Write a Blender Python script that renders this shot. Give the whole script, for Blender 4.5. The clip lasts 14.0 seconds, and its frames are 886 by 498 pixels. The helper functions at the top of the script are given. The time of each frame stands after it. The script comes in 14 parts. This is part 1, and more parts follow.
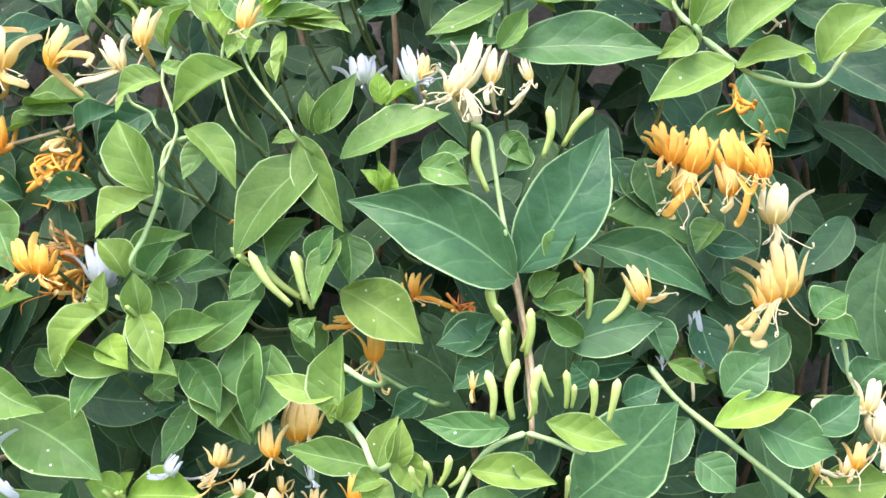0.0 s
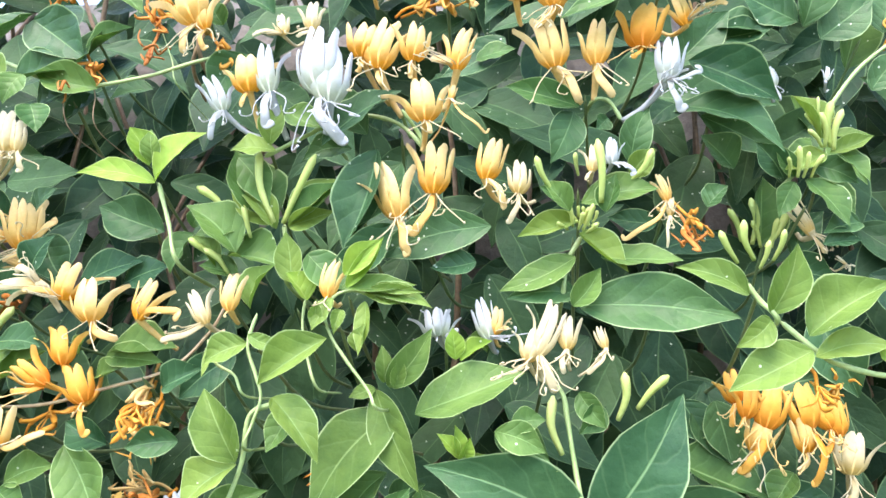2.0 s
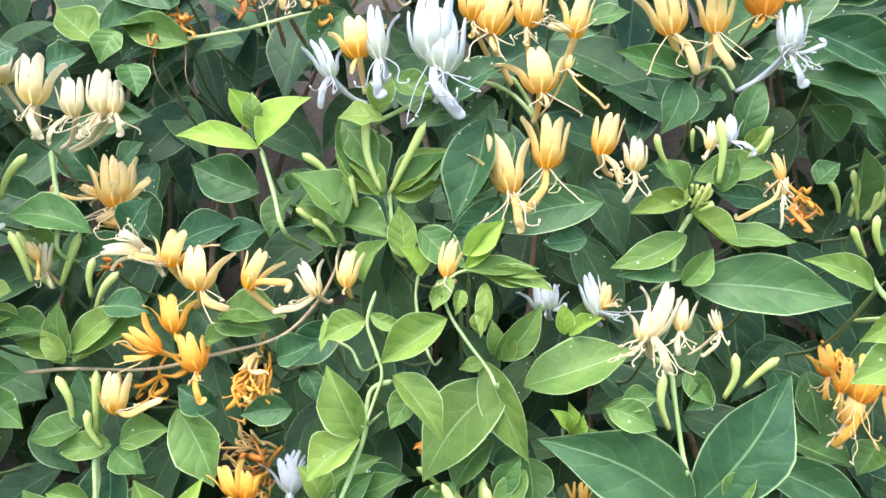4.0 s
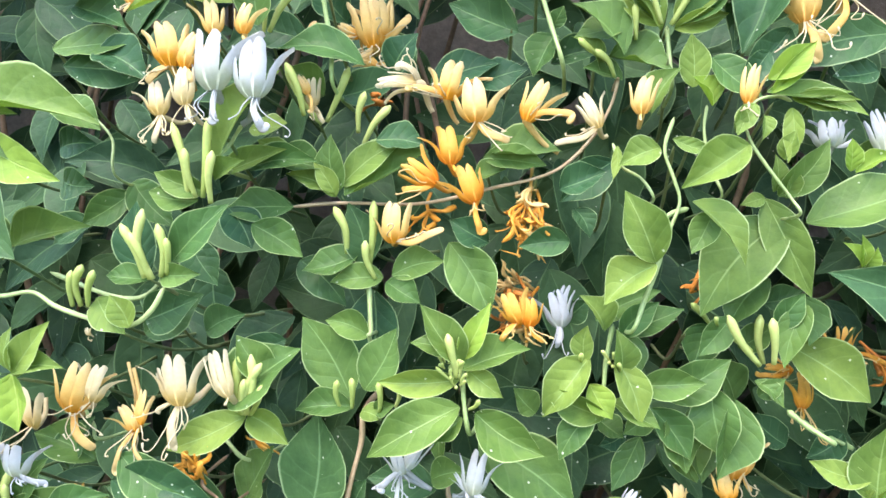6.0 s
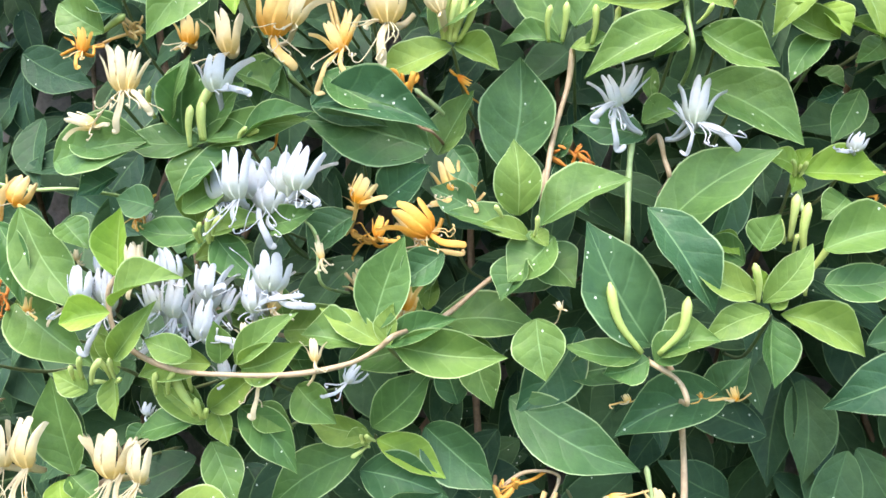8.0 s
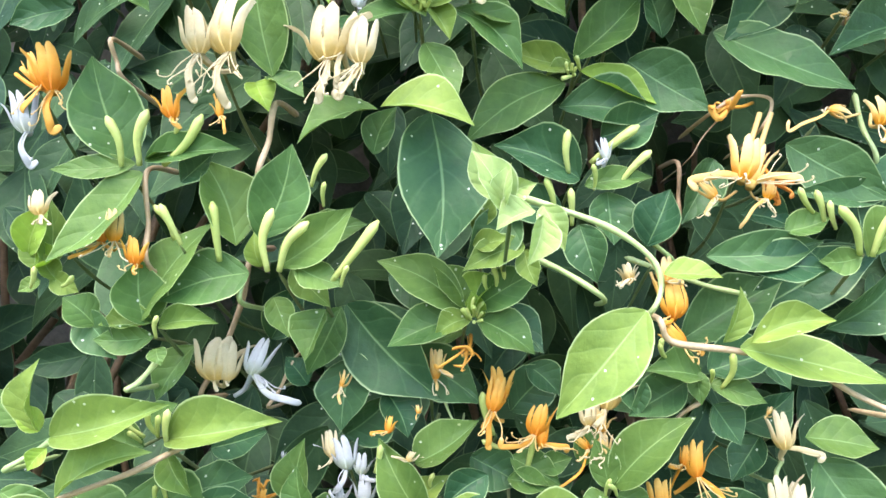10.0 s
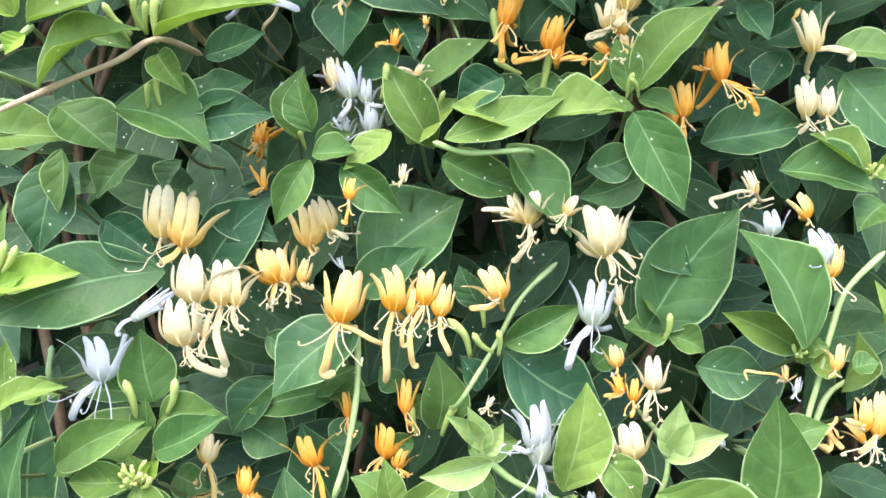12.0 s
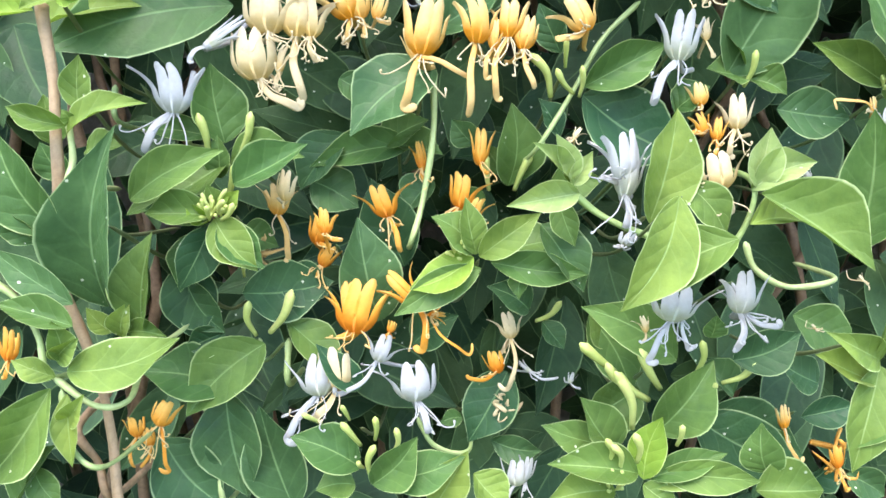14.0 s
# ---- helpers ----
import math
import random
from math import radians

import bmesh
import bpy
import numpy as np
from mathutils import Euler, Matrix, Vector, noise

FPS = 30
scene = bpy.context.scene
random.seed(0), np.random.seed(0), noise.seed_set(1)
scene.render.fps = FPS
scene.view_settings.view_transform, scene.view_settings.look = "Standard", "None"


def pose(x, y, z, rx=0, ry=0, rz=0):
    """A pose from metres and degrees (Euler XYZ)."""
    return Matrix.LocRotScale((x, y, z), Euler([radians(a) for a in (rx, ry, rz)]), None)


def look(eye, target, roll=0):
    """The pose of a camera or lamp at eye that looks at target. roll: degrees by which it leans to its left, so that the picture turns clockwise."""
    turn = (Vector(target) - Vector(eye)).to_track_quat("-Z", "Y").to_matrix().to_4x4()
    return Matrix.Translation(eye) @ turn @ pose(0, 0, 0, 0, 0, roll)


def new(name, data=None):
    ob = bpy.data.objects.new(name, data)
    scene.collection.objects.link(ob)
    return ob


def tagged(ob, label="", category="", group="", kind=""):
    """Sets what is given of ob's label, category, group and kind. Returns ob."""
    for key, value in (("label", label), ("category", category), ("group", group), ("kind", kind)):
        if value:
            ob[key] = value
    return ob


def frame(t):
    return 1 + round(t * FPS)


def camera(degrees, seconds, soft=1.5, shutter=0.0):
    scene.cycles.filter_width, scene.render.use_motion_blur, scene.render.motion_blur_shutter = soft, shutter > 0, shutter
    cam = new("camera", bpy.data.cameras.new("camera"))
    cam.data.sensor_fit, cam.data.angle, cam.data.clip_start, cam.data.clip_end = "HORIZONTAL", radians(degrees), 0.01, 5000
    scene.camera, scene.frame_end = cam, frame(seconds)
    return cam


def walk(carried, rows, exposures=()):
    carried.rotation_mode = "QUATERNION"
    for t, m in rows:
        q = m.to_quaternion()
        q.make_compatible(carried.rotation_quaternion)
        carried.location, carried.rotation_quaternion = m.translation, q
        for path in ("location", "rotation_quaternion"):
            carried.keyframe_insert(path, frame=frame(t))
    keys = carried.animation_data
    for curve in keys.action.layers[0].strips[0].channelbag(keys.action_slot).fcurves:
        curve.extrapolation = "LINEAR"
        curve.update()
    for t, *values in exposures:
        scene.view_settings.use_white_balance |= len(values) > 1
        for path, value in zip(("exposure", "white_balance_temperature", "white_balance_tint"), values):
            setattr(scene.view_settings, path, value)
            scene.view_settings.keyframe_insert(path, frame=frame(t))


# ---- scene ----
cam = camera(60, 14.0, soft=1.6)
PATH = [
    (0, (0.358, -0.346, 1.363), (0.226, 1.63, 1.641), -0.6),
    (0.5, (0.334, -0.356, 1.395), (0.133, 1.612, 1.689), -0.2),
    (1, (0.331, -0.359, 1.406), (0.102, 1.595, 1.765), 0.4),
    (1.5, (0.332, -0.364, 1.433), (0.116, 1.586, 1.825), 0.6),
    (2, (0.338, -0.371, 1.456), (0.131, 1.567, 1.903), 0.4),
    (2.2, (0.342, -0.376, 1.462), (0.136, 1.549, 1.961), 0.3),
    (4.3, (0.251, -0.383, 1.5), (0.078, 1.608, 1.582), 1.4),
    (4.5, (0.235, -0.384, 1.498), (0.045, 1.606, 1.545), 1.5),
    (5, (0.2, -0.388, 1.485), (-0.009, 1.6, 1.536), 1.4),
    (5.5, (0.173, -0.39, 1.472), (-0.051, 1.597, 1.518), 1.8),
    (6, (0.151, -0.391, 1.44), (-0.115, 1.591, 1.444), 2.3),
    (6.5, (0.126, -0.387, 1.378), (-0.173, 1.59, 1.442), 2.2),
    (7, (0.11, -0.385, 1.323), (-0.22, 1.588, 1.355), 2.8),
    (7.2, (0.105, -0.383, 1.307), (-0.241, 1.587, 1.281), 3.0),
    (9.3, (-0.051, -0.376, 1.086), (-0.228, 1.588, 1.42), 4.6),
    (9.5, (-0.063, -0.371, 1.067), (-0.223, 1.603, 1.348), 4.5),
    (10, (-0.08, -0.36, 1.015), (-0.162, 1.629, 1.201), 3.9),
    (10.5, (-0.087, -0.351, 0.97), (-0.104, 1.645, 1.108), 3.3),
    (11, (-0.086, -0.344, 0.935), (-0.075, 1.654, 1.023), 3.0),
    (11.5, (-0.086, -0.337, 0.899), (-0.077, 1.663, 0.941), 2.5),
    (12, (-0.088, -0.331, 0.872), (-0.104, 1.668, 0.838), 2.1),
    (12.5, (-0.089, -0.329, 0.85), (-0.125, 1.669, 0.757), 2.0),
    (13, (-0.1, -0.327, 0.825), (-0.127, 1.668, 0.689), 2.2),
    (13.5, (-0.127, -0.327, 0.803), (-0.065, 1.663, 0.616), 2.2),
    (14, (-0.134, -0.327, 0.782), (-0.074, 1.661, 0.57), 2.1),
]
# the camera's own brightness drifts a little along the way
walk(cam, [(t, look(eye, target, roll)) for t, eye, target, roll in PATH], [(0.0, 2.84), (2.0, 2.82), (4.5, 2.68), (7.0, 2.68), (9.5, 2.79), (11.5, 2.8), (13.0, 2.7), (14.0, 2.65)])

# ---- daylight: bright overcast, softly from above and from the open side ----
world = bpy.data.worlds.new("daylight")
scene.world = world
world.use_nodes = True
wn = world.node_tree
sky = wn.nodes.new("ShaderNodeTexSky")
sky.sky_type, sky.sun_disc = "NISHITA", False
sky.sun_elevation, sky.sun_rotation = radians(58), radians(200)
wn.links.new(sky.outputs[0], wn.nodes["Background"].inputs[0])
wn.nodes["Background"].inputs[1].default_value = 0.14
sun_data = bpy.data.lights.new("sun", "SUN")
sun_data.energy, sun_data.angle, sun_data.color = 1.4, radians(50), (1.0, 0.89, 0.79)
sun = new("sun", sun_data)
sun.matrix_world = look((-0.8, -2.4, 4.0), (0, 0, 0))


# ---- materials ----
def ramp(nt, fac, stops):
    r = nt.nodes.new("ShaderNodeValToRGB")
    while len(r.color_ramp.elements) < len(stops):
        r.color_ramp.elements.new(0.5)
    for e, (p, c) in zip(r.color_ramp.elements, stops):
        e.position, e.color = p, (*c, 1) if len(c) == 3 else c
    nt.links.new(fac, r.inputs[0])
    return r.outputs[0]


def mixc(nt, fac, a, b, mode="MIX"):
    m = nt.nodes.new("ShaderNodeMix")
    m.data_type, m.blend_type = "RGBA", mode
    for sock, v in ((m.inputs[0], fac), (m.inputs[6], a), (m.inputs[7], b)):
        if hasattr(v, "is_linked"):
            nt.links.new(v, sock)
        else:
            sock.default_value = v if isinstance(v, float) else (*v, 1)
    return m.outputs[2]


def maths(nt, op, a, b=0.0, c=0.0):
    m = nt.nodes.new("ShaderNodeMath")
    m.operation = op
    for sock, v in zip(m.inputs, (a, b, c)):
        if hasattr(v, "is_linked"):
            nt.links.new(v, sock)
        else:
            sock.default_value = v
    return m.outputs[0]


def noise_tex(nt, scale, detail=3.0, rough=0.55, vec=None):
    n = nt.nodes.new("ShaderNodeTexNoise")
    n.inputs["Scale"].default_value, n.inputs["Detail"].default_value, n.inputs["Roughness"].default_value = scale, detail, rough
    if vec:
        nt.links.new(vec, n.inputs["Vector"])
    return n.outputs["Fac"]


def leaf_material(name, low, high, rib, edge, rough, through_light, islands=False, speck=0.5):
    """A leaf: colour varies from leaf to leaf, pale ribs and margin, faint blotches, fine dust specks."""
    m = bpy.data.materials.new(name)
    m.use_nodes = True
    nt = m.node_tree
    bsdf = nt.nodes["Principled BSDF"]
    uv = nt.nodes.new("ShaderNodeUVMap").outputs[0]
    sep = nt.nodes.new("ShaderNodeSeparateXYZ")
    nt.links.new(uv, sep.inputs[0])
    s, v = sep.outputs[0], sep.outputs[1]
    geo = nt.nodes.new("ShaderNodeNewGeometry")
    rnd = geo.outputs["Random Per Island"] if islands else nt.nodes.new("ShaderNodeObjectInfo").outputs["Random"]
    pos = geo.outputs["Position"]
    across = maths(nt, "ABSOLUTE", maths(nt, "MULTIPLY_ADD", v, 2.0, -1.0))
    base = ramp(nt, rnd, [(0.0, low), (0.5, [(a + b) / 2 for a, b in zip(low, high)]), (1.0, high)])
    blotch = ramp(nt, noise_tex(nt, 60, 5, 0.65, pos), [(0.3, (0.7, 0.74, 0.74)), (0.7, (1.22, 1.16, 1.1))])
    base = mixc(nt, 1.0, base, blotch, "MULTIPLY")
    # side veins run obliquely from the midrib to the margin
    wave = maths(nt, "FRACT", maths(nt, "MULTIPLY_ADD", maths(nt, "SUBTRACT", s, maths(nt, "MULTIPLY", across, 0.26)), 5.0, maths(nt, "MULTIPLY", noise_tex(nt, 40, 2, 0.5, pos), 1.2)))
    vein = ramp(nt, maths(nt, "ABSOLUTE", maths(nt, "SUBTRACT", wave, 0.5)), [(0.0, (1, 1, 1)), (0.09, (0, 0, 0))])
    mid = ramp(nt, across, [(0.0, (1, 1, 1)), (0.02, (0.8, 0.8, 0.8)), (0.045, (0, 0, 0))])
    rim = ramp(nt, across, [(0.94, (0, 0, 0)), (0.985, (1, 1, 1))])
    base = mixc(nt, maths(nt, "MULTIPLY", vein, 0.09), base, rib)
    base = mixc(nt, maths(nt, "MULTIPLY", mid, 0.55), base, rib)
    base = mixc(nt, maths(nt, "MULTIPLY", rim, 0.72), base, edge)
    vor = nt.nodes.new("ShaderNodeTexVoronoi")
    vor.inputs["Scale"].default_value = 170
    nt.links.new(pos, vor.inputs["Vector"])
    vsep = nt.nodes.new("ShaderNodeSeparateColor")
    nt.links.new(vor.outputs["Color"], vsep.inputs[0])
    dot = maths(nt, "MULTIPLY", maths(nt, "LESS_THAN", vor.outputs["Distance"], 0.11), maths(nt, "GREATER_THAN", vsep.outputs[0], 0.6))
    patch = maths(nt, "GREATER_THAN", noise_tex(nt, 14, 2, 0.5, pos), 0.5)
    base = mixc(nt, maths(nt, "MULTIPLY", maths(nt, "MULTIPLY", dot, patch), speck), base, (0.75, 0.78, 0.66))
    nt.links.new(base, bsdf.inputs["Base Color"])
    bsdf.inputs["Roughness"].default_value = rough
    bsdf.inputs["Specular IOR Level"].default_value = 0.1 if islands else 0.15
    nt.links.new(ramp(nt, noise_tex(nt, 120, 3, 0.6, pos), [(0.3, (rough - 0.08,) * 3), (0.7, (rough + 0.14,) * 3)]), bsdf.inputs["Roughness"])
    pucker = maths(nt, "MULTIPLY", noise_tex(nt, 95, 2, 0.5, pos), 3.5)
    quilt = ramp(nt, maths(nt, "ABSOLUTE", maths(nt, "SUBTRACT", wave, 0.5)), [(0.0, (0, 0, 0)), (0.3, (0.85, 0.85, 0.85)), (0.5, (1, 1, 1))])
    pucker = maths(nt, "MULTIPLY_ADD", quilt, 0.65, pucker)
    height = maths(nt, "ADD", maths(nt, "MULTIPLY", maths(nt, "MULTIPLY_ADD", vein, 0.25, mid), -0.8), maths(nt, "ADD", pucker, noise_tex(nt, 420, 3, 0.6, pos)))
    bump = nt.nodes.new("ShaderNodeBump")
    bump.inputs["Strength"].default_value, bump.inputs["Distance"].default_value = 0.5, 0.0006
    nt.links.new(height, bump.inputs["Height"])
    nt.links.new(bump.outputs[0], bsdf.inputs["Normal"])
    trans = nt.nodes.new("ShaderNodeBsdfTranslucent")
    nt.links.new(mixc(nt, 1.0, base, (1.0, 1.15, 0.45), "MULTIPLY"), trans.inputs[0])
    add = nt.nodes.new("ShaderNodeMixShader")
    add.inputs[0].default_value = through_light
    nt.links.new(bsdf.outputs[0], add.inputs[1])
    nt.links.new(trans.outputs[0], add.inputs[2])
    nt.links.new(add.outputs[0], nt.nodes["Material Output"].inputs[0])
    return m


def flesh_material(name, low, high, rough=0.5, through_light=0.25, grain=160, spread=0.2):
    """Petals, buds and stems: soft skin with streaks and a shade that differs from piece to piece."""
    m = bpy.data.materials.new(name)
    m.use_nodes = True
    nt = m.node_tree
    bsdf = nt.nodes["Principled BSDF"]
    rnd = nt.nodes.new("ShaderNodeObjectInfo").outputs["Random"]
    pos = nt.nodes.new("ShaderNodeNewGeometry").outputs["Position"]
    t = maths(nt, "ADD", maths(nt, "MULTIPLY", rnd, 0.5), maths(nt, "MULTIPLY", noise_tex(nt, grain * 0.4, 3, 0.6, pos), 0.5))
    base = ramp(nt, t, [(0.2, low), (0.8, high)])
    fine = ramp(nt, noise_tex(nt, grain * 2.5, 4, 0.7, pos), [(0.25, (1 - spread,) * 3), (0.75, (1 + spread * 0.6,) * 3)])
    base = mixc(nt, 1.0, base, fine, "MULTIPLY")
    nt.links.new(base, bsdf.inputs["Base Color"])
    bsdf.inputs["Roughness"].default_value = rough
    bump = nt.nodes.new("ShaderNodeBump")
    bump.inputs["Strength"].default_value, bump.inputs["Distance"].default_value = 0.3, 0.0004
    nt.links.new(noise_tex(nt, grain * 3, 3, 0.6, pos), bump.inputs["Height"])
    nt.links.new(bump.outputs[0], bsdf.inputs["Normal"])
    if through_light:
        trans = nt.nodes.new("ShaderNodeBsdfTranslucent")
        nt.links.new(base, trans.inputs[0])
        mx = nt.nodes.new("ShaderNodeMixShader")
        mx.inputs[0].default_value = through_light
        nt.links.new(bsdf.outputs[0], mx.inputs[1])
        nt.links.new(trans.outputs[0], mx.inputs[2])
        nt.links.new(mx.outputs[0], nt.nodes["Material Output"].inputs[0])
    return m


LEAF = {
    "dark": leaf_material("leaf_dark", (0.028, 0.076, 0.036), (0.059, 0.122, 0.045), (0.200, 0.320, 0.150), (0.360, 0.470, 0.245), 0.36, 0.14),
    "mid": leaf_material("leaf_green", (0.053, 0.120, 0.037), (0.106, 0.181, 0.047), (0.240, 0.365, 0.150), (0.450, 0.560, 0.270), 0.38, 0.2),
    "light": leaf_material("leaf_light", (0.096, 0.170, 0.042), (0.196, 0.277, 0.062), (0.320, 0.440, 0.180), (0.530, 0.635, 0.330), 0.42, 0.26),
    "pale": leaf_material("leaf_pale", (0.240, 0.340, 0.120), (0.330, 0.430, 0.180), (0.480, 0.560, 0.300), (0.600, 0.660, 0.420), 0.55, 0.3),
    "young": leaf_material("leaf_young", (0.170, 0.285, 0.040), (0.255, 0.375, 0.072), (0.410, 0.520, 0.170), (0.560, 0.655, 0.280), 0.45, 0.3),
}
# mature dark green, lowered further so the hedge's inner shade is in the colour
LEAF_SHADED = leaf_material("leaf_shaded", (0.019, 0.046, 0.026), (0.044, 0.088, 0.036), (0.098, 0.168, 0.072), (0.130, 0.205, 0.095), 0.45, 0.1, islands=True)


def petal_material(name, deep, body, tip, grain=220):
    """A petal: deeper at the throat, paler at the lobes, with fine lengthwise streaks; old ones differ from fresh ones."""
    m = bpy.data.materials.new(name)
    m.use_nodes = True
    nt = m.node_tree
    bsdf = nt.nodes["Principled BSDF"]
    sep = nt.nodes.new("ShaderNodeSeparateXYZ")
    nt.links.new(nt.nodes.new("ShaderNodeUVMap").outputs[0], sep.inputs[0])
    rnd = nt.nodes.new("ShaderNodeObjectInfo").outputs["Random"]
    pos = nt.nodes.new("ShaderNodeNewGeometry").outputs["Position"]
    wob = maths(nt, "MULTIPLY_ADD", noise_tex(nt, 130, 3, 0.6, pos), 0.5, maths(nt, "MULTIPLY_ADD", rnd, 0.3, -0.42))
    base = ramp(nt, maths(nt, "ADD", sep.outputs[0], wob), [(0.0, deep), (0.38, body), (0.95, tip)])
    streak = ramp(nt, noise_tex(nt, grain * 2, 4, 0.7, pos), [(0.3, (0.92, 0.91, 0.88)), (0.7, (1.05, 1.05, 1.05))])
    base = mixc(nt, 1.0, base, streak, "MULTIPLY")
    rust = ramp(nt, noise_tex(nt, 55, 4, 0.65, pos), [(0.66, (0, 0, 0)), (0.74, (1, 1, 1))])
    base = mixc(nt, maths(nt, "MULTIPLY", rust, 0.22), base, (0.55, 0.3, 0.08))
    nt.links.new(base, bsdf.inputs["Base Color"])
    bsdf.inputs["Roughness"].default_value = 0.55
    bsdf.inputs["Specular IOR Level"].default_value = 0.3
    bump = nt.nodes.new("ShaderNodeBump")
    bump.inputs["Strength"].default_value, bump.inputs["Distance"].default_value = 0.4, 0.0006
    nt.links.new(noise_tex(nt, grain * 1.5, 3, 0.6, pos), bump.inputs["Height"])
    nt.links.new(bump.outputs[0], bsdf.inputs["Normal"])
    trans = nt.nodes.new("ShaderNodeBsdfTranslucent")
    nt.links.new(base, trans.inputs[0])
    mx = nt.nodes.new("ShaderNodeMixShader")
    mx.inputs[0].default_value = 0.3
    nt.links.new(bsdf.outputs[0], mx.inputs[1])
    nt.links.new(trans.outputs[0], mx.inputs[2])
    nt.links.new(mx.outputs[0], nt.nodes["Material Output"].inputs[0])
    return m


PETAL = {
    "white": petal_material("petal_white", (0.38, 0.41, 0.31), (0.415, 0.432, 0.466), (0.465, 0.475, 0.515)),
    "cream": petal_material("petal_cream", (0.55, 0.37, 0.12), (0.57, 0.47, 0.28), (0.595, 0.52, 0.37)),
    "yellow": petal_material("petal_yellow", (0.62, 0.25, 0.013), (0.66, 0.43, 0.14), (0.66, 0.50, 0.26)),
    "orange": petal_material("petal_orange", (0.60, 0.18, 0.008), (0.66, 0.30, 0.035), (0.69, 0.42, 0.11)),
    "brown": flesh_material("petal_withered", (0.40, 0.12, 0.02), (0.68, 0.25, 0.03), 0.7, 0.1, 200, 0.35),
}
BUD = flesh_material("bud_skin", (0.34, 0.42, 0.11), (0.5, 0.55, 0.19), 0.5, 0.15, 150, 0.14)
STEM = {
    "green": flesh_material("stem_green", (0.22, 0.32, 0.11), (0.36, 0.43, 0.19), 0.5, 0.0, 150, 0.25),
    "dull": flesh_material("stem_dull", (0.07, 0.12, 0.04), (0.15, 0.17, 0.07), 0.6, 0.0, 150, 0.3),
    "red": flesh_material("stem_red", (0.28, 0.19, 0.11), (0.42, 0.31, 0.19), 0.55, 0.0, 150, 0.3),
    "wood": flesh_material("stem_wood", (0.16, 0.1, 0.06), (0.27, 0.18, 0.1), 0.75, 0.0, 110, 0.45),
}


# ---- building blocks ----
def mesh_object(name, verts, faces, material, parent=None, uvs=None):
    me = bpy.data.meshes.new(name)
    me.from_pydata(verts, [], faces)
    me.materials.append(material)
    me.polygons.foreach_set("use_smooth", [True] * len(me.polygons))
    if uvs is not None:
        layer = me.uv_layers.new(name="UVMap")
        idx = np.empty(len(me.loops), dtype=np.int32)
        me.loops.foreach_get("vertex_index", idx)
        layer.data.foreach_set("uv", np.asarray(uvs, dtype=np.float32)[idx].ravel())
    me.update()
    ob = new(name, me)
    if parent:
        ob.parent = parent
    return ob


ROWS_LEAF, COLS_LEAF = 13, 7
S_LEAF = np.linspace(0, 1, ROWS_LEAF) ** 1.25
V_LEAF = np.linspace(-1, 1, COLS_LEAF)
GRID_LEAF = [(r * COLS_LEAF + c, r * COLS_LEAF + c + 1, (r + 1) * COLS_LEAF + c + 1, (r + 1) * COLS_LEAF + c) for r in range(ROWS_LEAF - 1) for c in range(COLS_LEAF - 1)]
UV_LEAF = np.array([(s, v * 0.5 + 0.5) for s in S_LEAF for v in V_LEAF])


def leaf_points(base, tip, width, facing, fold, bend, wave, rng, fat=0.42):
    """Points of an ovate, pointed leaf with a folded midrib, a bend along its length and a wavy margin."""
    base, tip, facing = (np.asarray(a, float) for a in (base, tip, facing))
    axis = tip - base
    length = np.linalg.norm(axis)
    axis = axis / length
    side = np.cross(axis, facing)
    side = side / (np.linalg.norm(side) + 1e-9)
    up = np.cross(side, axis)
    s, v = S_LEAF[:, None], V_LEAF[None, :]
    prof = (s + 0.004) ** (fat + 0.28) * (1.003 - s) ** 0.92
    prof = prof / prof.max() * (1 - 0.5 * np.clip((s - 0.6) / 0.4, 0, 1) ** 1.3)
    half = width * 0.5 * prof
    ph = rng.uniform(0, 6.28)
    sway = rng.uniform(-0.08, 0.08) * length * np.sin(s * math.pi)
    lift = bend * length * 4 * s * (1 - s) + fold * half * np.abs(v) ** 1.3
    lift = lift + wave * width * np.abs(v) ** 2 * (np.sin(s * 9 + ph + np.sign(v) * 0.9) + 0.5 * np.sin(s * 19 + ph * 2)) * np.sin(s * math.pi)
    pts = base + s[..., None] * length * axis + (v * half + sway)[..., None] * side + lift[..., None] * up
    return pts.reshape(-1, 3)


rng_leaf = np.random.default_rng(7)


def leaf(parent, base, tip, width, tone="mid", tilt=None, label=""):
    """One leaf from its foot to its point."""
    r = rng_leaf
    facing = np.array([r.uniform(-0.6, 0.6), -1.0, r.uniform(0.05, 0.95)])
    if tilt is not None:
        facing = np.array(tilt, float)
    if width > 0.03:
        facing = facing * (0.6, 1.0, 0.8)
    if tone == "dark":
        facing = facing * (1.0, 1.0, 0.55)
    soft = 1.7 if tone == "pale" else 0.6 if width > 0.03 else 1.25 if tone in ("light", "young") else 1.0
    # these leaves are seldom broader than half their length
    long = math.dist(base, tip)
    if width > 0.54 * long:
        width = 0.54 * long + 0.5 * (width - 0.54 * long)
    # a leaf that is turned away is wider than it looks from the front
    side = np.cross(np.subtract(tip, base), facing)
    width = width / max(0.74, math.sqrt(max(0.0, 1 - (side[1] / np.linalg.norm(side)) ** 2)))
    pts = leaf_points(base, tip, width, facing, r.uniform(0.22, 0.9) * soft, r.uniform(-0.04, 0.13) * soft, r.uniform(0.02, 0.068), r, r.uniform(0.36, 0.62))
    ob = mesh_object("leaf", pts.tolist(), GRID_LEAF, LEAF[tone], parent, UV_LEAF)
    return tagged(ob, label) if label else ob


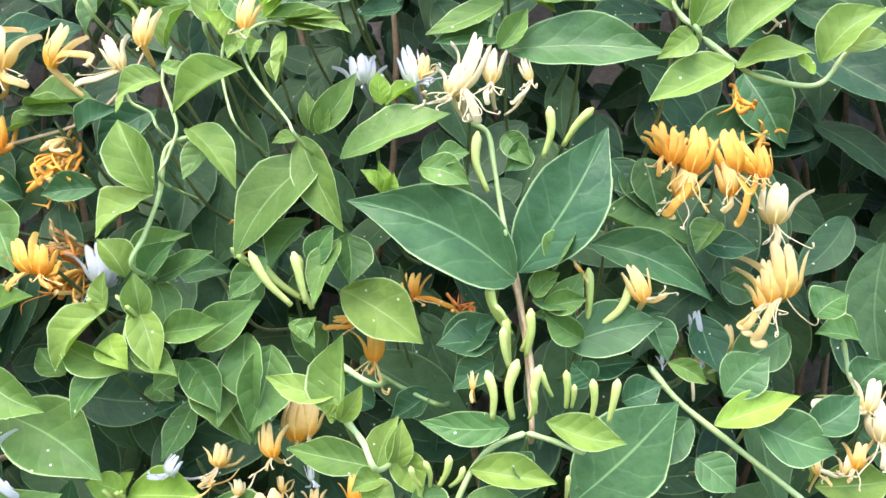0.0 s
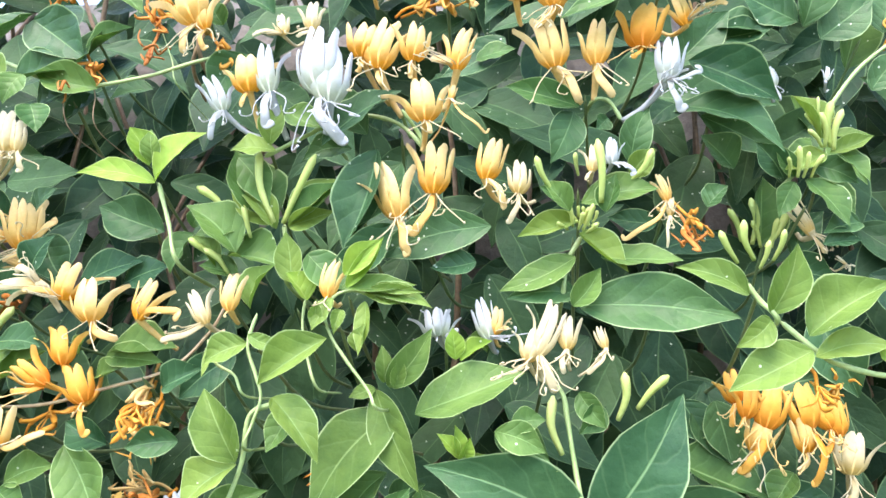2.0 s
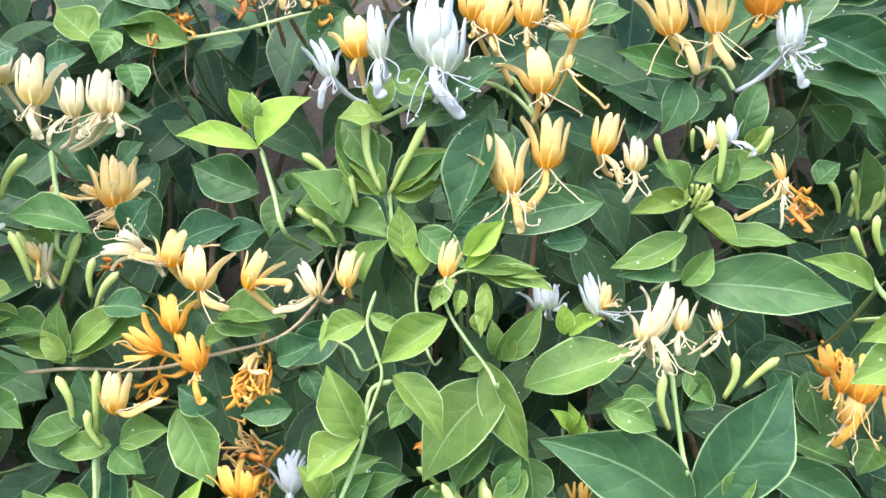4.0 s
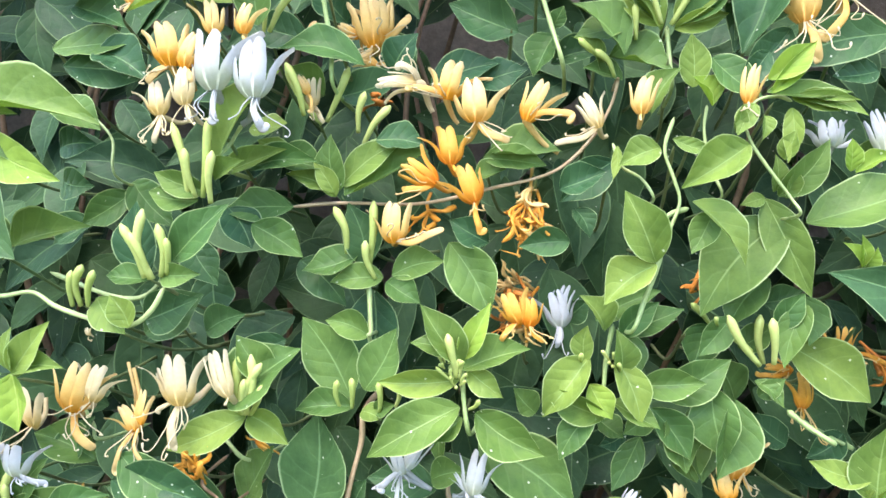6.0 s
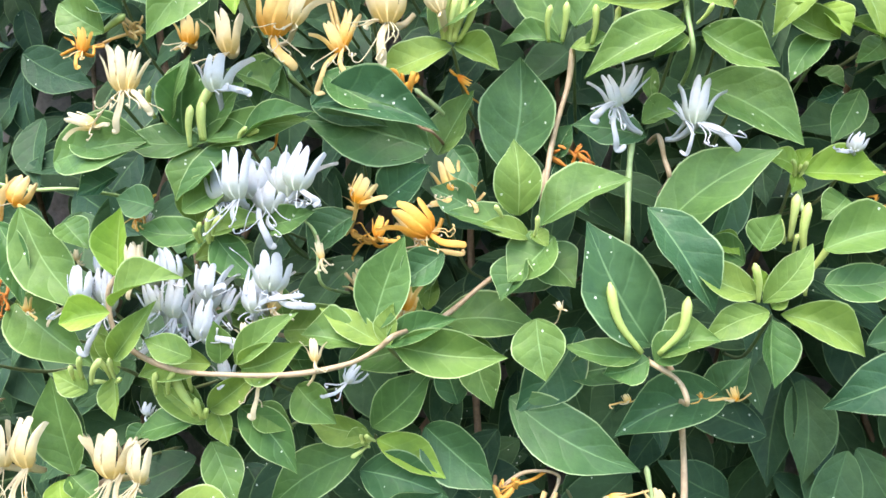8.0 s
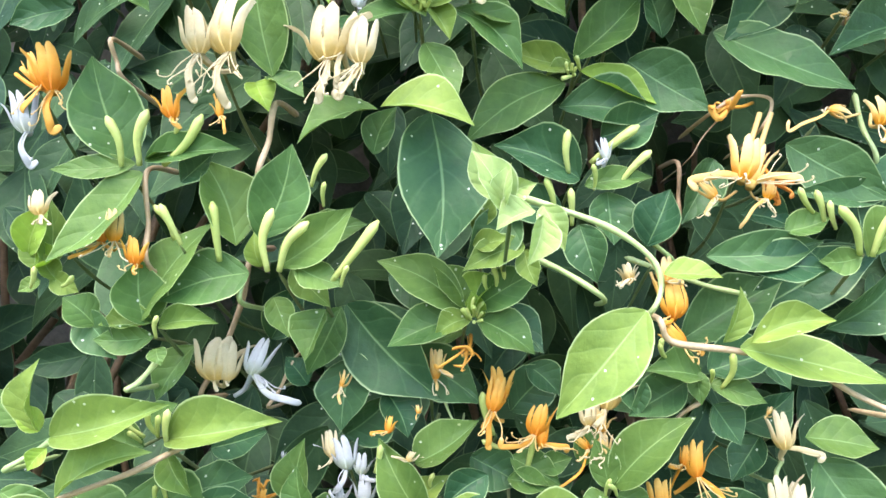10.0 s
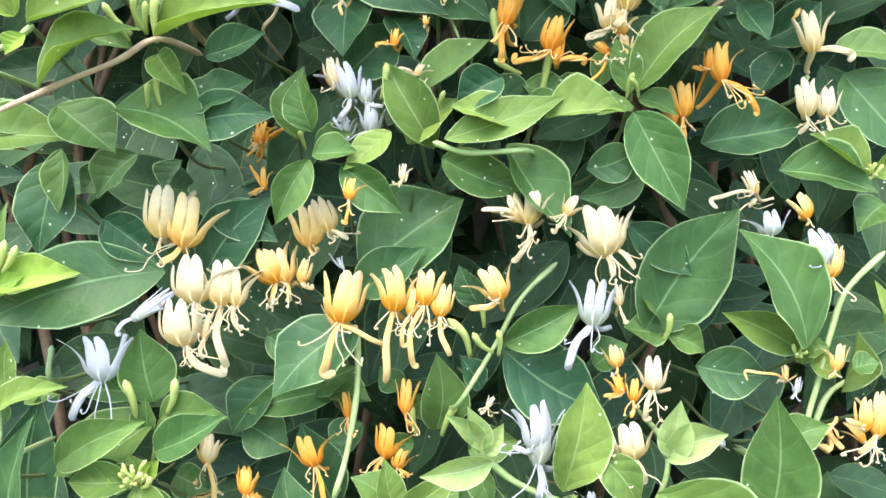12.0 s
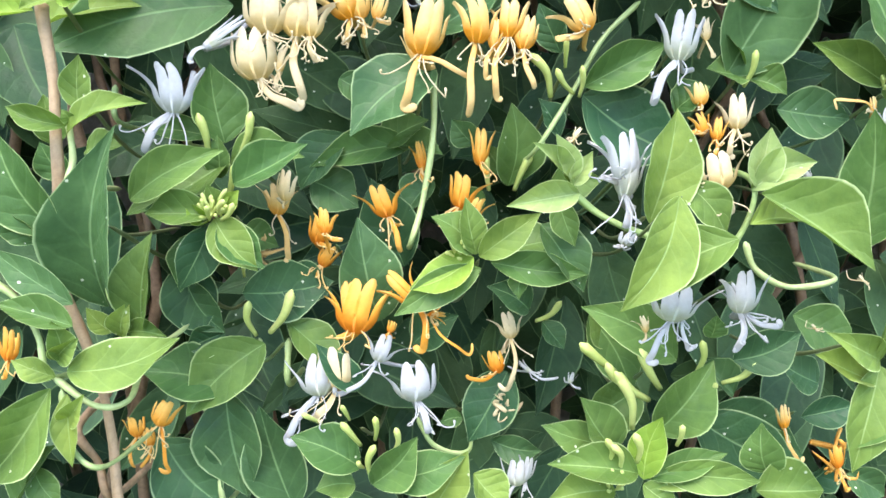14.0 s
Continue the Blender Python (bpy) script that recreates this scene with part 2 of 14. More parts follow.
def smooth_path(points, n):
    """Catmull-Rom points through the given ones."""
    p = [np.asarray(a, float) for a in points]
    if len(p) == 2:
        return [p[0] + (p[1] - p[0]) * k / (n - 1) for k in range(n)]
    p = [2 * p[0] - p[1], *p, 2 * p[-1] - p[-2]]
    out = []
    for k in range(n):
        u = k / (n - 1) * (len(p) - 3)
        i = min(int(u), len(p) - 4)
        f = u - i
        a, b, c, d = p[i : i + 4]
        out.append(0.5 * (2 * b + (c - a) * f + (2 * a - 5 * b + 4 * c - d) * f * f + (3 * b - a - 3 * c + d) * f**3))
    return out


def tube_data(path, radius, sides=6, flat=1.0, face=(0, -1, 0), start=0):
    """Vertices and faces of a closed tube along a path; radius by place, flat below 1 makes a strap that faces the given way."""
    path = [np.asarray(a, float) for a in path]
    verts, faces, n = [], [], len(path)
    for k, p in enumerate(path):
        d = path[min(k + 1, n - 1)] - path[max(k - 1, 0)]
        d = d / (np.linalg.norm(d) + 1e-12)
        side = np.cross(d, np.asarray(face, float) + 1e-4)
        side = side / (np.linalg.norm(side) + 1e-9)
        up = np.cross(side, d)
        r = radius(k / (n - 1)) if callable(radius) else radius
        for j in range(sides):
            a = 2 * math.pi * j / sides
            verts.append((p + r * math.cos(a) * side + r * flat * math.sin(a) * up).tolist())
    for k in range(n - 1):
        for j in range(sides):
            a, b = start + k * sides + j, start + k * sides + (j + 1) % sides
            faces.append((a, b, b + sides, a + sides))
    faces.append(tuple(start + j for j in range(sides))[::-1])
    faces.append(tuple(start + (n - 1) * sides + j for j in range(sides)))
    return verts, faces


def stem(parent, points, r=0.0011, tone="green", r_end=None, name="stem"):
    """A stem through the points, thinner to its end, with slight swellings."""
    n = max(12, 7 * len(points))
    r_end = r_end or r * 0.8
    v, f = tube_data(smooth_path(points, n), lambda s: (r + (r_end - r) * s) * (1 + 0.1 * math.sin(s * 23)) * math.sqrt(max(0.04, 1 - max(0.0, (0.035 - s) / 0.036, (s - 0.965) / 0.036) ** 2)), 8)
    return mesh_object(name, v, f, STEM[tone], parent)


def bud(parent, foot, head, size=1.0):
    """A club-shaped closed bud, slightly bent."""
    foot, head = np.asarray(foot, float), np.asarray(head, float)
    d = head - foot
    length = np.linalg.norm(d)
    bow = np.cross(d, (0, 1, 0)) * rng_leaf.uniform(-0.14, 0.14) + np.array([0, -0.06 * length, 0])
    r = 0.0023 * size * min(1.15, max(0.6, length / 0.022))
    v, f = tube_data(smooth_path([foot, foot + d * 0.5 + bow, head], 10), lambda s: r * (0.5 + 0.55 * s**1.2) * (math.sqrt(max(0.02, 1 - max(0, (s - 0.8) / 0.205) ** 2))), 8)
    return mesh_object("bud", v, f, BUD, parent)


def tuft(parent, place, count, reach):
    """A tight tuft of unopened buds and bracts at the tip of a shoot."""
    p = np.asarray(place, float)
    for k in range(count):
        a = 6.28 * (k + rng_leaf.uniform(-0.3, 0.3)) / count
        out = rng_leaf.uniform(0.3, 0.8)
        foot = p + np.array([math.cos(a), 0, math.sin(a)]) * reach * 0.15
        bud(parent, foot, p + np.array([math.cos(a) * out, -0.35, math.sin(a) * out + 0.5]) * reach * rng_leaf.uniform(0.6, 1.0), 0.75)


def petal_strap(points, width, thin, sides=6, n=11, taper=0.55, face=(0, -1, 0), start=0):
    return tube_data(smooth_path(points, n), lambda s: width * (taper + (1 - taper) * math.sin(math.pi * min(1, s * 0.9 + 0.1))) * (math.sqrt(max(0.05, 1 - max(0, (s - 0.86) / 0.145) ** 2))), sides, thin, face, start)


LOBES, PER = 4, 7
COLS_LIP, ROWS_LIP = LOBES * PER, 12


def lip_faces(cut, mid):
    """Faces of the upper lip: the lobes hang together below the cut, the two middle ones further up."""
    return [
        (r * COLS_LIP + c, r * COLS_LIP + c + 1, (r + 1) * COLS_LIP + c + 1, (r + 1) * COLS_LIP + c)
        for r in range(ROWS_LIP - 1) for c in range(COLS_LIP - 1) if (c + 1) % PER or r < (cut if c + 1 != 2 * PER else mid)
    ]


GRID_LIP, GRID_LIP_WHITE = lip_faces(3, 8), lip_faces(3, 7)


def upper_lip(tube, throat, up, side, out, size, wide, mat, r):
    """A narrow hood, open at the back: two middle lobes joined nearly to their tips, two outer ones split off lower and turned outward."""
    arc = r.uniform(1.05, 1.45)
    white = mat is PETAL["white"]
    flare = r.uniform(-0.12, 0.08)
    slim = r.uniform(0.14, 0.26) if white else r.uniform(0.05, 0.14)
    lean_all = r.uniform(-0.16, 0.16)
    nod = r.uniform(-0.05, 0.22)
    notch = 0.72 if white else r.uniform(0.76, 0.86)
    lobes = []
    for k in range(LOBES):
        outer = k in (0, LOBES - 1)
        turned = r.choice([0.2, 0.7, 1.0])
        lobes.append((
            r.uniform(0.78, 0.98) if outer else r.uniform(0.95, 1.03),
            r.uniform(0.0, 0.5) * turned if outer else r.uniform(-0.2, 0.14),
            r.uniform(-0.12, 0.12),
            0.26 if outer else notch - 0.06,
            r.uniform(0.5, 1.25) * turned * (-1 if k == 0 else 1) if outer else 0.0,
        ))
    verts, uvs = [], []
    for k in range(ROWS_LIP):
        s = k / (ROWS_LIP - 1)
        body = 0.14 + 0.25 * math.sin(min(1.0, s / 0.4) * 1.57) ** 0.8 - 0.1 * max(0.0, s - 0.6) + flare * max(0.0, s - 0.45)
        part_way = max(0.0, (s - 0.35) / 0.65)
        for c in range(COLS_LIP):
            lobe, q = c // PER, (c % PER) / (PER - 1) * 2 - 1
            reach, curl, lean, cut, away = lobes[lobe]
            free = max(0.0, (s - cut) / (1 - cut))
            mid = (lobe + 0.5) / LOBES * 2 - 1
            blunt = math.sqrt(max(0.42, 1 - (max(0.0, free - 0.5) / 0.52) ** 3))
            a = mid + q / LOBES * (1 - (slim + (0.2 if cut < 0.4 else 0.0)) * free**0.35) * blunt
            th = a * arc + lean * free + away * 0.4 * part_way
            flute = 1 - 0.055 * min(1.0, s * 2.2) * q * q * (1 - 0.5 * free)
            rad = size * wide * body * flute * (1 + curl * free * free * 1.3 + abs(away) * 0.8 * part_way**1.6)
            h = s * (1 + (reach - 1) * part_way) * (1 - 0.05 * free * free * abs(q) ** 3) - 0.14 * max(0.0, curl) * free**3
            p = throat + up * h + side * (rad * math.sin(th) + lean_all * size * s * s) + out * rad * (math.cos(th) * 0.9 - 0.15)
            p = p + out * size * (0.03 * (1 - q * q) * free - nod * s * s)
            verts.append(p.tolist())
            uvs.append((s, q * 0.5 + 0.5))
    return mesh_object("upper_lip", verts, GRID_LIP_WHITE if white else GRID_LIP, mat, tube, uvs)


def flower(parent, crown, throat, lip, foot, tone="yellow", inner="", wide=1.0, stamens=5):
    """A two-lipped tubular flower: four-lobed upper lip from throat to crown, curled lower strap, tube to the foot, long stamens."""
    r = rng_leaf
    crown, throat, lip, foot = (np.asarray(a, float) for a in (crown, throat, lip, foot))
    up = crown - throat
    size = np.linalg.norm(up)
    out = np.array([r.uniform(-0.35, 0.35), -1.0, r.uniform(-0.15, 0.3)])
    out = out - up * (out @ up) / size**2
    out = out / np.linalg.norm(out)
    side = np.cross(up / size, out)
    mat = PETAL[tone]
    bent = throat * 0.5 + foot * 0.5 + np.array([0, 0.004, -0.002])
    v, f = tube_data(smooth_path([foot, bent, throat + np.array([0, 0.001, 0]), throat + up * 0.12], 11), lambda s: size * (0.055 + 0.075 * s * s), 8)
    tube = mesh_object("flower", v, f, mat, parent, [(0.75 - 0.45 * k / len(v), 0.5) for k in range(len(v))])
    upper_lip(tube, throat, up, side, out, size, wide, mat, r)
    # lower lip: one strap, widest before its tip, which rolls back into a hook
    d = lip - throat
    dl = np.linalg.norm(d)
    bend = np.cross(d / dl, (0, -1, 0)) * r.choice([-1, 1]) * dl
    hook = [lip + bend * 0.1 + out * dl * 0.03, lip + bend * 0.2 - d * 0.1 + out * dl * 0.02, lip + bend * 0.16 - d * 0.2 - out * dl * 0.02]
    pts = [throat + up * 0.05, throat + d * 0.4 + out * dl * 0.2 - bend * 0.1, throat + d * 0.78 + out * dl * 0.16 - bend * 0.04, lip, *hook[: int(r.integers(0, 3))]]
    wl = min(size * 0.09, dl * 0.135)
    v, f = tube_data(smooth_path(pts, 20), lambda s: wl * (0.6 + 0.4 * math.sin(min(1.0, s * 1.5) * 1.57) - 0.3 * max(0.0, s - 0.5)) * math.sqrt(max(0.05, 1 - max(0, (s - 0.9) / 0.105) ** 2)), 8, 0.2, out)
    mesh_object("lower_lip", v, f, mat, tube, [(0.3 + 0.6 * k / len(v), 0.5) for k in range(len(v))])
    # stamens and style, drooping from the throat and hooked at their ends
    light = PETAL[inner or {"white": "white", "cream": "cream", "yellow": "cream"}.get(tone, "yellow" if tone == "orange" else "orange")]
    for k in range(stamens):
        fan = (k - (stamens - 1) / 2) / max(1, (stamens - 1) / 2)
        aim = d / dl * r.uniform(0.55, 1.0) + side * (fan * 0.6 + r.uniform(-0.25, 0.25)) + out * r.uniform(0.15, 0.6)
        aim = aim / np.linalg.norm(aim) * size * r.uniform(0.5, 1.1)
        turn = r.choice([-1, 1])
        sway = side * size * r.uniform(-0.14, 0.14)
        tail = (up / size * r.uniform(-0.12, 0.2) + side * turn * r.uniform(0.03, 0.16)) * size
        path = smooth_path([throat + up * 0.1, throat + aim * 0.45 + out * size * 0.1 + sway, throat + aim * 0.9 - sway * 0.5, throat + aim * 1.05 + tail * 0.55, throat + aim * 0.98 + tail], 14)
        thick = r.uniform(0.00023, 0.00034)
        v, f = tube_data(path, lambda s: thick * (1.15 - 0.3 * s) * (2.3 if s > 0.9 else 1), 5)
        mesh_object("stamen", v, f, light, tube, [(0.7, 0.5)] * len(v))
    return tube


def withered(parent, head, foot, tone="brown", size=1.0):
    """A spent flower: a crumpled knot of dry petals and threads on a thin tube."""
    r = rng_leaf
    head, foot = np.asarray(head, float), np.asarray(foot, float)
    v, f = tube_data(smooth_path([foot, foot * 0.5 + head * 0.5 + r.uniform(-0.002, 0.002, 3), head], 7), 0.0009, 6)
    tube = mesh_object("withered_flower", v, f, PETAL[tone], parent, [(0.4, 0.5)] * len(v))
    verts, faces = [], []
    d = (head - foot) / (np.linalg.norm(head - foot) + 1e-9)
    for k in range(7):
        a = d * r.uniform(0.001, 0.007) + r.normal(0, 0.0028, 3)
        b = a + d * r.uniform(-0.001, 0.006) + r.normal(0, 0.0035, 3)
        e = b + r.normal(0, 0.0028, 3)
        p, q = petal_strap([head - d * 0.003, head + a * size, head + b * size, head + e * size], 0.0013 * size * r.uniform(0.4, 1.5), 0.45, 5, 12, 0.5, r.normal(0, 1, 3), len(verts))
        verts += p
        faces += q
    mesh_object("dry_petals", verts, faces, PETAL[tone], tube, [(0.6, 0.5)] * len(verts))
    return tube


def sprig(label, node, back=None, r=0.0009, tone="dull", group=""):
    """A sprig of the climber: an empty at its node; a stem ties it back into the hedge."""
    ob = new("honeysuckle_sprig")
    tagged(ob, label, "plant", group or "honeysuckle sprigs of the hedge")
    if back is not None:
        n, b = np.asarray(node, float), np.asarray(back, float)
        stem(ob, [b, b * 0.45 + n * 0.55 + np.array([0, 0, -0.012]), n], r * 1.2, tone, r)
    return ob


# ---- ground, wall behind the hedge ----
def ground_material():
    m = bpy.data.materials.new("ground_turf")
    m.use_nodes = True
    nt = m.node_tree
    pos = nt.nodes.new("ShaderNodeNewGeometry").outputs["Position"]
    a = ramp(nt, noise_tex(nt, 3, 5, 0.6, pos), [(0.35, (0.05, 0.09, 0.03)), (0.7, (0.16, 0.14, 0.09))])
    b = ramp(nt, noise_tex(nt, 90, 4, 0.7, pos), [(0.3, (0.6, 0.6, 0.6)), (0.7, (1.3, 1.3, 1.3))])
    nt.links.new(mixc(nt, 1.0, a, b, "MULTIPLY"), nt.nodes["Principled BSDF"].inputs["Base Color"])
    nt.nodes["Principled BSDF"].inputs["Roughness"].default_value = 0.95
    return m


def wall_material():
    m = bpy.data.materials.new("wall_render")
    m.use_nodes = True
    nt = m.node_tree
    pos = nt.nodes.new("ShaderNodeNewGeometry").outputs["Position"]
    a = ramp(nt, noise_tex(nt, 9, 5, 0.65, pos), [(0.3, (0.16, 0.14, 0.13)), (0.7, (0.27, 0.24, 0.22))])
    b = ramp(nt, noise_tex(nt, 140, 4, 0.7, pos), [(0.3, (0.75, 0.75, 0.75)), (0.7, (1.2, 1.2, 1.2))])
    nt.links.new(mixc(nt, 1.0, a, b, "MULTIPLY"), nt.nodes["Principled BSDF"].inputs["Base Color"])
    nt.nodes["Principled BSDF"].inputs["Roughness"].default_value = 0.92
    bump = nt.nodes.new("ShaderNodeBump")
    bump.inputs["Strength"].default_value, bump.inputs["Distance"].default_value = 0.6, 0.003
    nt.links.new(noise_tex(nt, 160, 4, 0.7, pos), bump.inputs["Height"])
    nt.links.new(bump.outputs[0], nt.nodes["Principled BSDF"].inputs["Normal"])
    return m


gm = mesh_object("ground", [(-400, -400, 0), (400, -400, 0), (400, 400, 0), (-400, 400, 0)], [(0, 1, 2, 3)], ground_material())
tagged(gm, "turf and bare earth at the foot of the hedge", "ground", kind="structure")
X0, X1, WY, WT, WZ = -2.6, 3.0, 0.42, 0.2, 1.95
box = [(x, y, z) for z in (-0.02, WZ) for y in (WY, WY + WT) for x in (X0, X1)]
wl = mesh_object("wall_garden", box, [(0, 1, 5, 4), (1, 3, 7, 5), (3, 2, 6, 7), (2, 0, 4, 6), (4, 5, 7, 6)], wall_material())
for p in wl.data.polygons:
    p.use_smooth = False
tagged(wl, "grey rendered garden wall behind the climber", "wall", kind="structure")


# ---- the deep foliage of the hedge, with open pockets between the sprays (x, z, half width, half height) ----
POCKETS = [
    (0.053, 1.593, 0.026, 0.042),
    (0.344, 1.542, 0.033, 0.015),
    (-0.048, 1.404, 0.035, 0.024),
    (0.236, 1.409, 0.017, 0.024),
    (0.439, 1.631, 0.025, 0.021),
    (0.166, 1.760, 0.038, 0.017),
    (-0.074, 1.126, 0.021, 0.014),
    (0.059, 1.156, 0.017, 0.030),
    (0.037, 1.089, 0.013, 0.027),
    (-0.197, 0.972, 0.027, 0.020),
    (0.160, 0.969, 0.026, 0.019),
    (-0.145, 1.040, 0.020, 0.010),
    (-0.073, 0.874, 0.016, 0.019),
    (0.024, 0.893, 0.016, 0.011),
    (-0.197, 0.777, 0.019, 0.019),
    (-0.132, 0.741, 0.016, 0.019),
    (-0.229, 0.653, 0.016, 0.025),
    (-0.186, 0.754, 0.012, 0.025),
    (-0.064, 0.700, 0.019, 0.019),
    (0.078, 0.679, 0.026, 0.020),
    (-0.286, 0.722, 0.012, 0.019),
    (-0.191, 1.027, 0.023, 0.023),
    (-0.185, 0.969, 0.023, 0.019),
    (-0.199, 0.997, 0.016, 0.019),
    (0.025, 0.881, 0.011, 0.013),
    (0.058, 1.629, 0.027, 0.042),
    (0.064, 1.573, 0.019, 0.026),
    (0.268, 1.399, 0.014, 0.021),
    (0.218, 1.418, 0.018, 0.021),
    (-0.201, 0.754, 0.016, 0.019),
]


# here the wall itself shows
BARE = (0.111, 1.832, 0.05, 0.045)


def open_pocket(b):
    return any(((b[0] - x) / w) ** 2 + ((b[2] + 0.02 - z) / h) ** 2 < 1 for x, z, w, h in POCKETS)


def clear(b, r):
    if ((b[0] - BARE[0]) / BARE[2]) ** 2 + ((b[2] - 0.03 - BARE[1]) / BARE[3]) ** 2 < 1:
        return False
    return not (b[1] < 0.27 and open_pocket(b))


def foliage(name, count, xr, yr, zr, size, seed, label, keep=None, mat=None):
    """One mass of leaves that nobody could count, hung in layers before the wall."""
    r = np.random.default_rng(seed)
    verts, faces, uvs, n = [], [], [], 0
    quads = np.array(GRID_LEAF)
    made = 0
    while made < count:
        b = np.array([r.uniform(*xr), r.uniform(*yr), r.uniform(*zr)])
        made += 1
        if keep and not keep(b, r):
            continue
        ang = r.normal(-1.57, 0.95)
        ln = r.uniform(*size)
        d = np.array([math.cos(ang), r.uniform(-0.55, 0.15), math.sin(ang)])
        d = d / np.linalg.norm(d)
        pts = leaf_points(b, b + d * ln, ln * r.uniform(0.38, 0.52), (r.uniform(-0.5, 0.5), -1, r.uniform(0, 0.9)), r.uniform(0.1, 0.5), r.uniform(-0.03, 0.09), r.uniform(0.005, 0.03), r)
        verts.append(pts)
        faces.append(quads + n)
        uvs.append(UV_LEAF)
        n += len(pts)
    ob = mesh_object(name, np.concatenate(verts).tolist(), np.concatenate(faces).tolist(), mat or LEAF_SHADED, None, np.concatenate(uvs))
    return tagged(ob, label, "foliage", kind="stuff")


VX, VZ = (-0.62, 0.85), (0.35, 1.95)
# these layers all wear the leaf colour with shade mixed in
foliage("hedge_foliage", 3000, VX, (0.12, 0.26), VZ, (0.045, 0.085), 11, "dense dark green honeysuckle leaves deep in the hedge, darkened for shade", clear)
foliage("hedge_foliage", 3000, VX, (0.26, 0.4), VZ, (0.05, 0.08), 14, "dark green leaves against the wall at the back of the hedge, darkened for shade", clear)
foliage("hedge_foliage", 620, VX, (0.095, 0.14), VZ, (0.045, 0.08), 12, "dark green honeysuckle leaves behind the sprays, darkened for shade", clear)


def outside(b, r):
    return not (VX[0] - 0.02 < b[0] < VX[1] + 0.02 and VZ[0] < b[2] < VZ[1])


foliage("hedge_foliage", 5200, (X0, X1), (0.0, 0.38), (0.02, 2.08), (0.05, 0.09), 13, "dark green honeysuckle leaves along the rest of the hedge, in the shade-darkened colour", outside)


def woody(points, r):
    v, f = tube_data(smooth_path(points, 24), lambda s: r * (1 + 0.12 * math.sin(s * 31) - 0.3 * s), 8)
    return v, f


wood_v, wood_f = [], []
rw = np.random.default_rng(5)
for k in range(46):
    x, z = rw.uniform(-0.9, 1.1), rw.uniform(0.0, 0.3)
    pts = [np.array([x, rw.uniform(0.17, 0.36), 0.0])]
    for j in range(6):
        pts.append(pts[-1] + np.array([rw.normal(0, 0.09), 0, rw.uniform(0.22, 0.4)]))
        pts[-1][1] = rw.uniform(0.17, 0.36)
        pts[-1][2] = min(pts[-1][2], 2.0)
    v, f = tube_data(smooth_path(pts, 30), lambda s: 0.0042 * (1.05 - 0.6 * s) * (1 + 0.1 * math.sin(s * 40)), 7, start=len(wood_v))
    wood_v += v
    wood_f += f
tagged(mesh_object("climber_stems", wood_v, wood_f, STEM["wood"]), "tangle of brown woody climber stems inside the hedge", "stems", kind="stuff")

# ---- the sprigs of the hedge face ----
s = sprig("green sprig with one white flower and pale green buds", (-0.0511, -0.002, 1.5742), (-0.0304, 0.15, 1.5313))
leaf(s, (-0.0512, -0.002, 1.5761), (-0.0927, -0.006, 1.5817), 0.0131, "mid")
leaf(s, (-0.0479, -0.002, 1.573), (-0.017, -0.006, 1.566), 0.0131, "light")
leaf(s, (-0.0527, -0.002, 1.5737), (-0.0772, -0.006, 1.5628), 0.0100, "light")
leaf(s, (-0.0543, -0.002, 1.5752), (-0.0898, -0.006, 1.5535), 0.0141, "mid")
bud(s, (-0.0542, -0.005, 1.5744), (-0.0573, -0.014, 1.5853))
bud(s, (-0.051, -0.005, 1.5735), (-0.0482, -0.014, 1.5913))
bud(s, (-0.0478, -0.005, 1.5735), (-0.0389, -0.014, 1.5928))
bud(s, (-0.0462, -0.005, 1.5735), (-0.0308, -0.014, 1.5853))
bud(s, (-0.0452, -0.005, 1.5729), (-0.032, -0.014, 1.5779))
flower(s, (-0.0372, -0.014, 1.6046), (-0.0311, -0.014, 1.5913), (-0.021, -0.018, 1.5826), (-0.0336, -0.002, 1.5919), "white", wide=0.8, stamens=3)
s = sprig("dark green sprig with six oval leaves", (-0.1097, -0.02, 1.5406), (-0.1407, 0.15, 1.5042))
leaf(s, (-0.1095, -0.02, 1.5376), (-0.0606, -0.024, 1.5411), 0.0179, "mid")
leaf(s, (-0.1057, -0.016, 1.5294), (-0.051, -0.02, 1.5251), 0.0231, "dark")
leaf(s, (-0.1051, -0.02, 1.5096), (-0.0777, -0.024, 1.4946), 0.0169, "mid")
leaf(s, (-0.1119, -0.02, 1.5867), (-0.0837, -0.024, 1.5985), 0.0186, "young")
leaf(s, (-0.1053, -0.016, 1.4863), (-0.0819, -0.02, 1.488), 0.0215, "dark")
leaf(s, (-0.1029, -0.016, 1.4685), (-0.0825, -0.02, 1.4661), 0.0244, "dark")
s = sprig("dark green sprig with three oval leaves", (-0.1013, -0.025, 1.5763), (-0.1244, 0.15, 1.5712))
leaf(s, (-0.1038, -0.025, 1.5616), (-0.0717, -0.029, 1.5665), 0.0167, "mid")
leaf(s, (-0.0972, -0.021, 1.5597), (-0.0659, -0.025, 1.5473), 0.0182, "dark")
leaf(s, (-0.0835, -0.021, 1.5363), (-0.0524, -0.025, 1.52), 0.0241, "dark")
s = sprig("light green sprig with yellow-and-white flowers and pale green buds", (-0.0148, -0.017, 1.4957), (-0.0222, 0.15, 1.4603))
flower(s, (-0.0167, -0.029, 1.5445), (-0.0146, -0.029, 1.5145), (-0.0128, -0.033, 1.4992), (-0.0137, -0.017, 1.5064), "white", wide=1.09, stamens=4)
flower(s, (0.0041, -0.029, 1.54), (0.0058, -0.029, 1.5112), (0.0119, -0.033, 1.4959), (-0.005, -0.017, 1.5002), "white", wide=0.98, stamens=3)
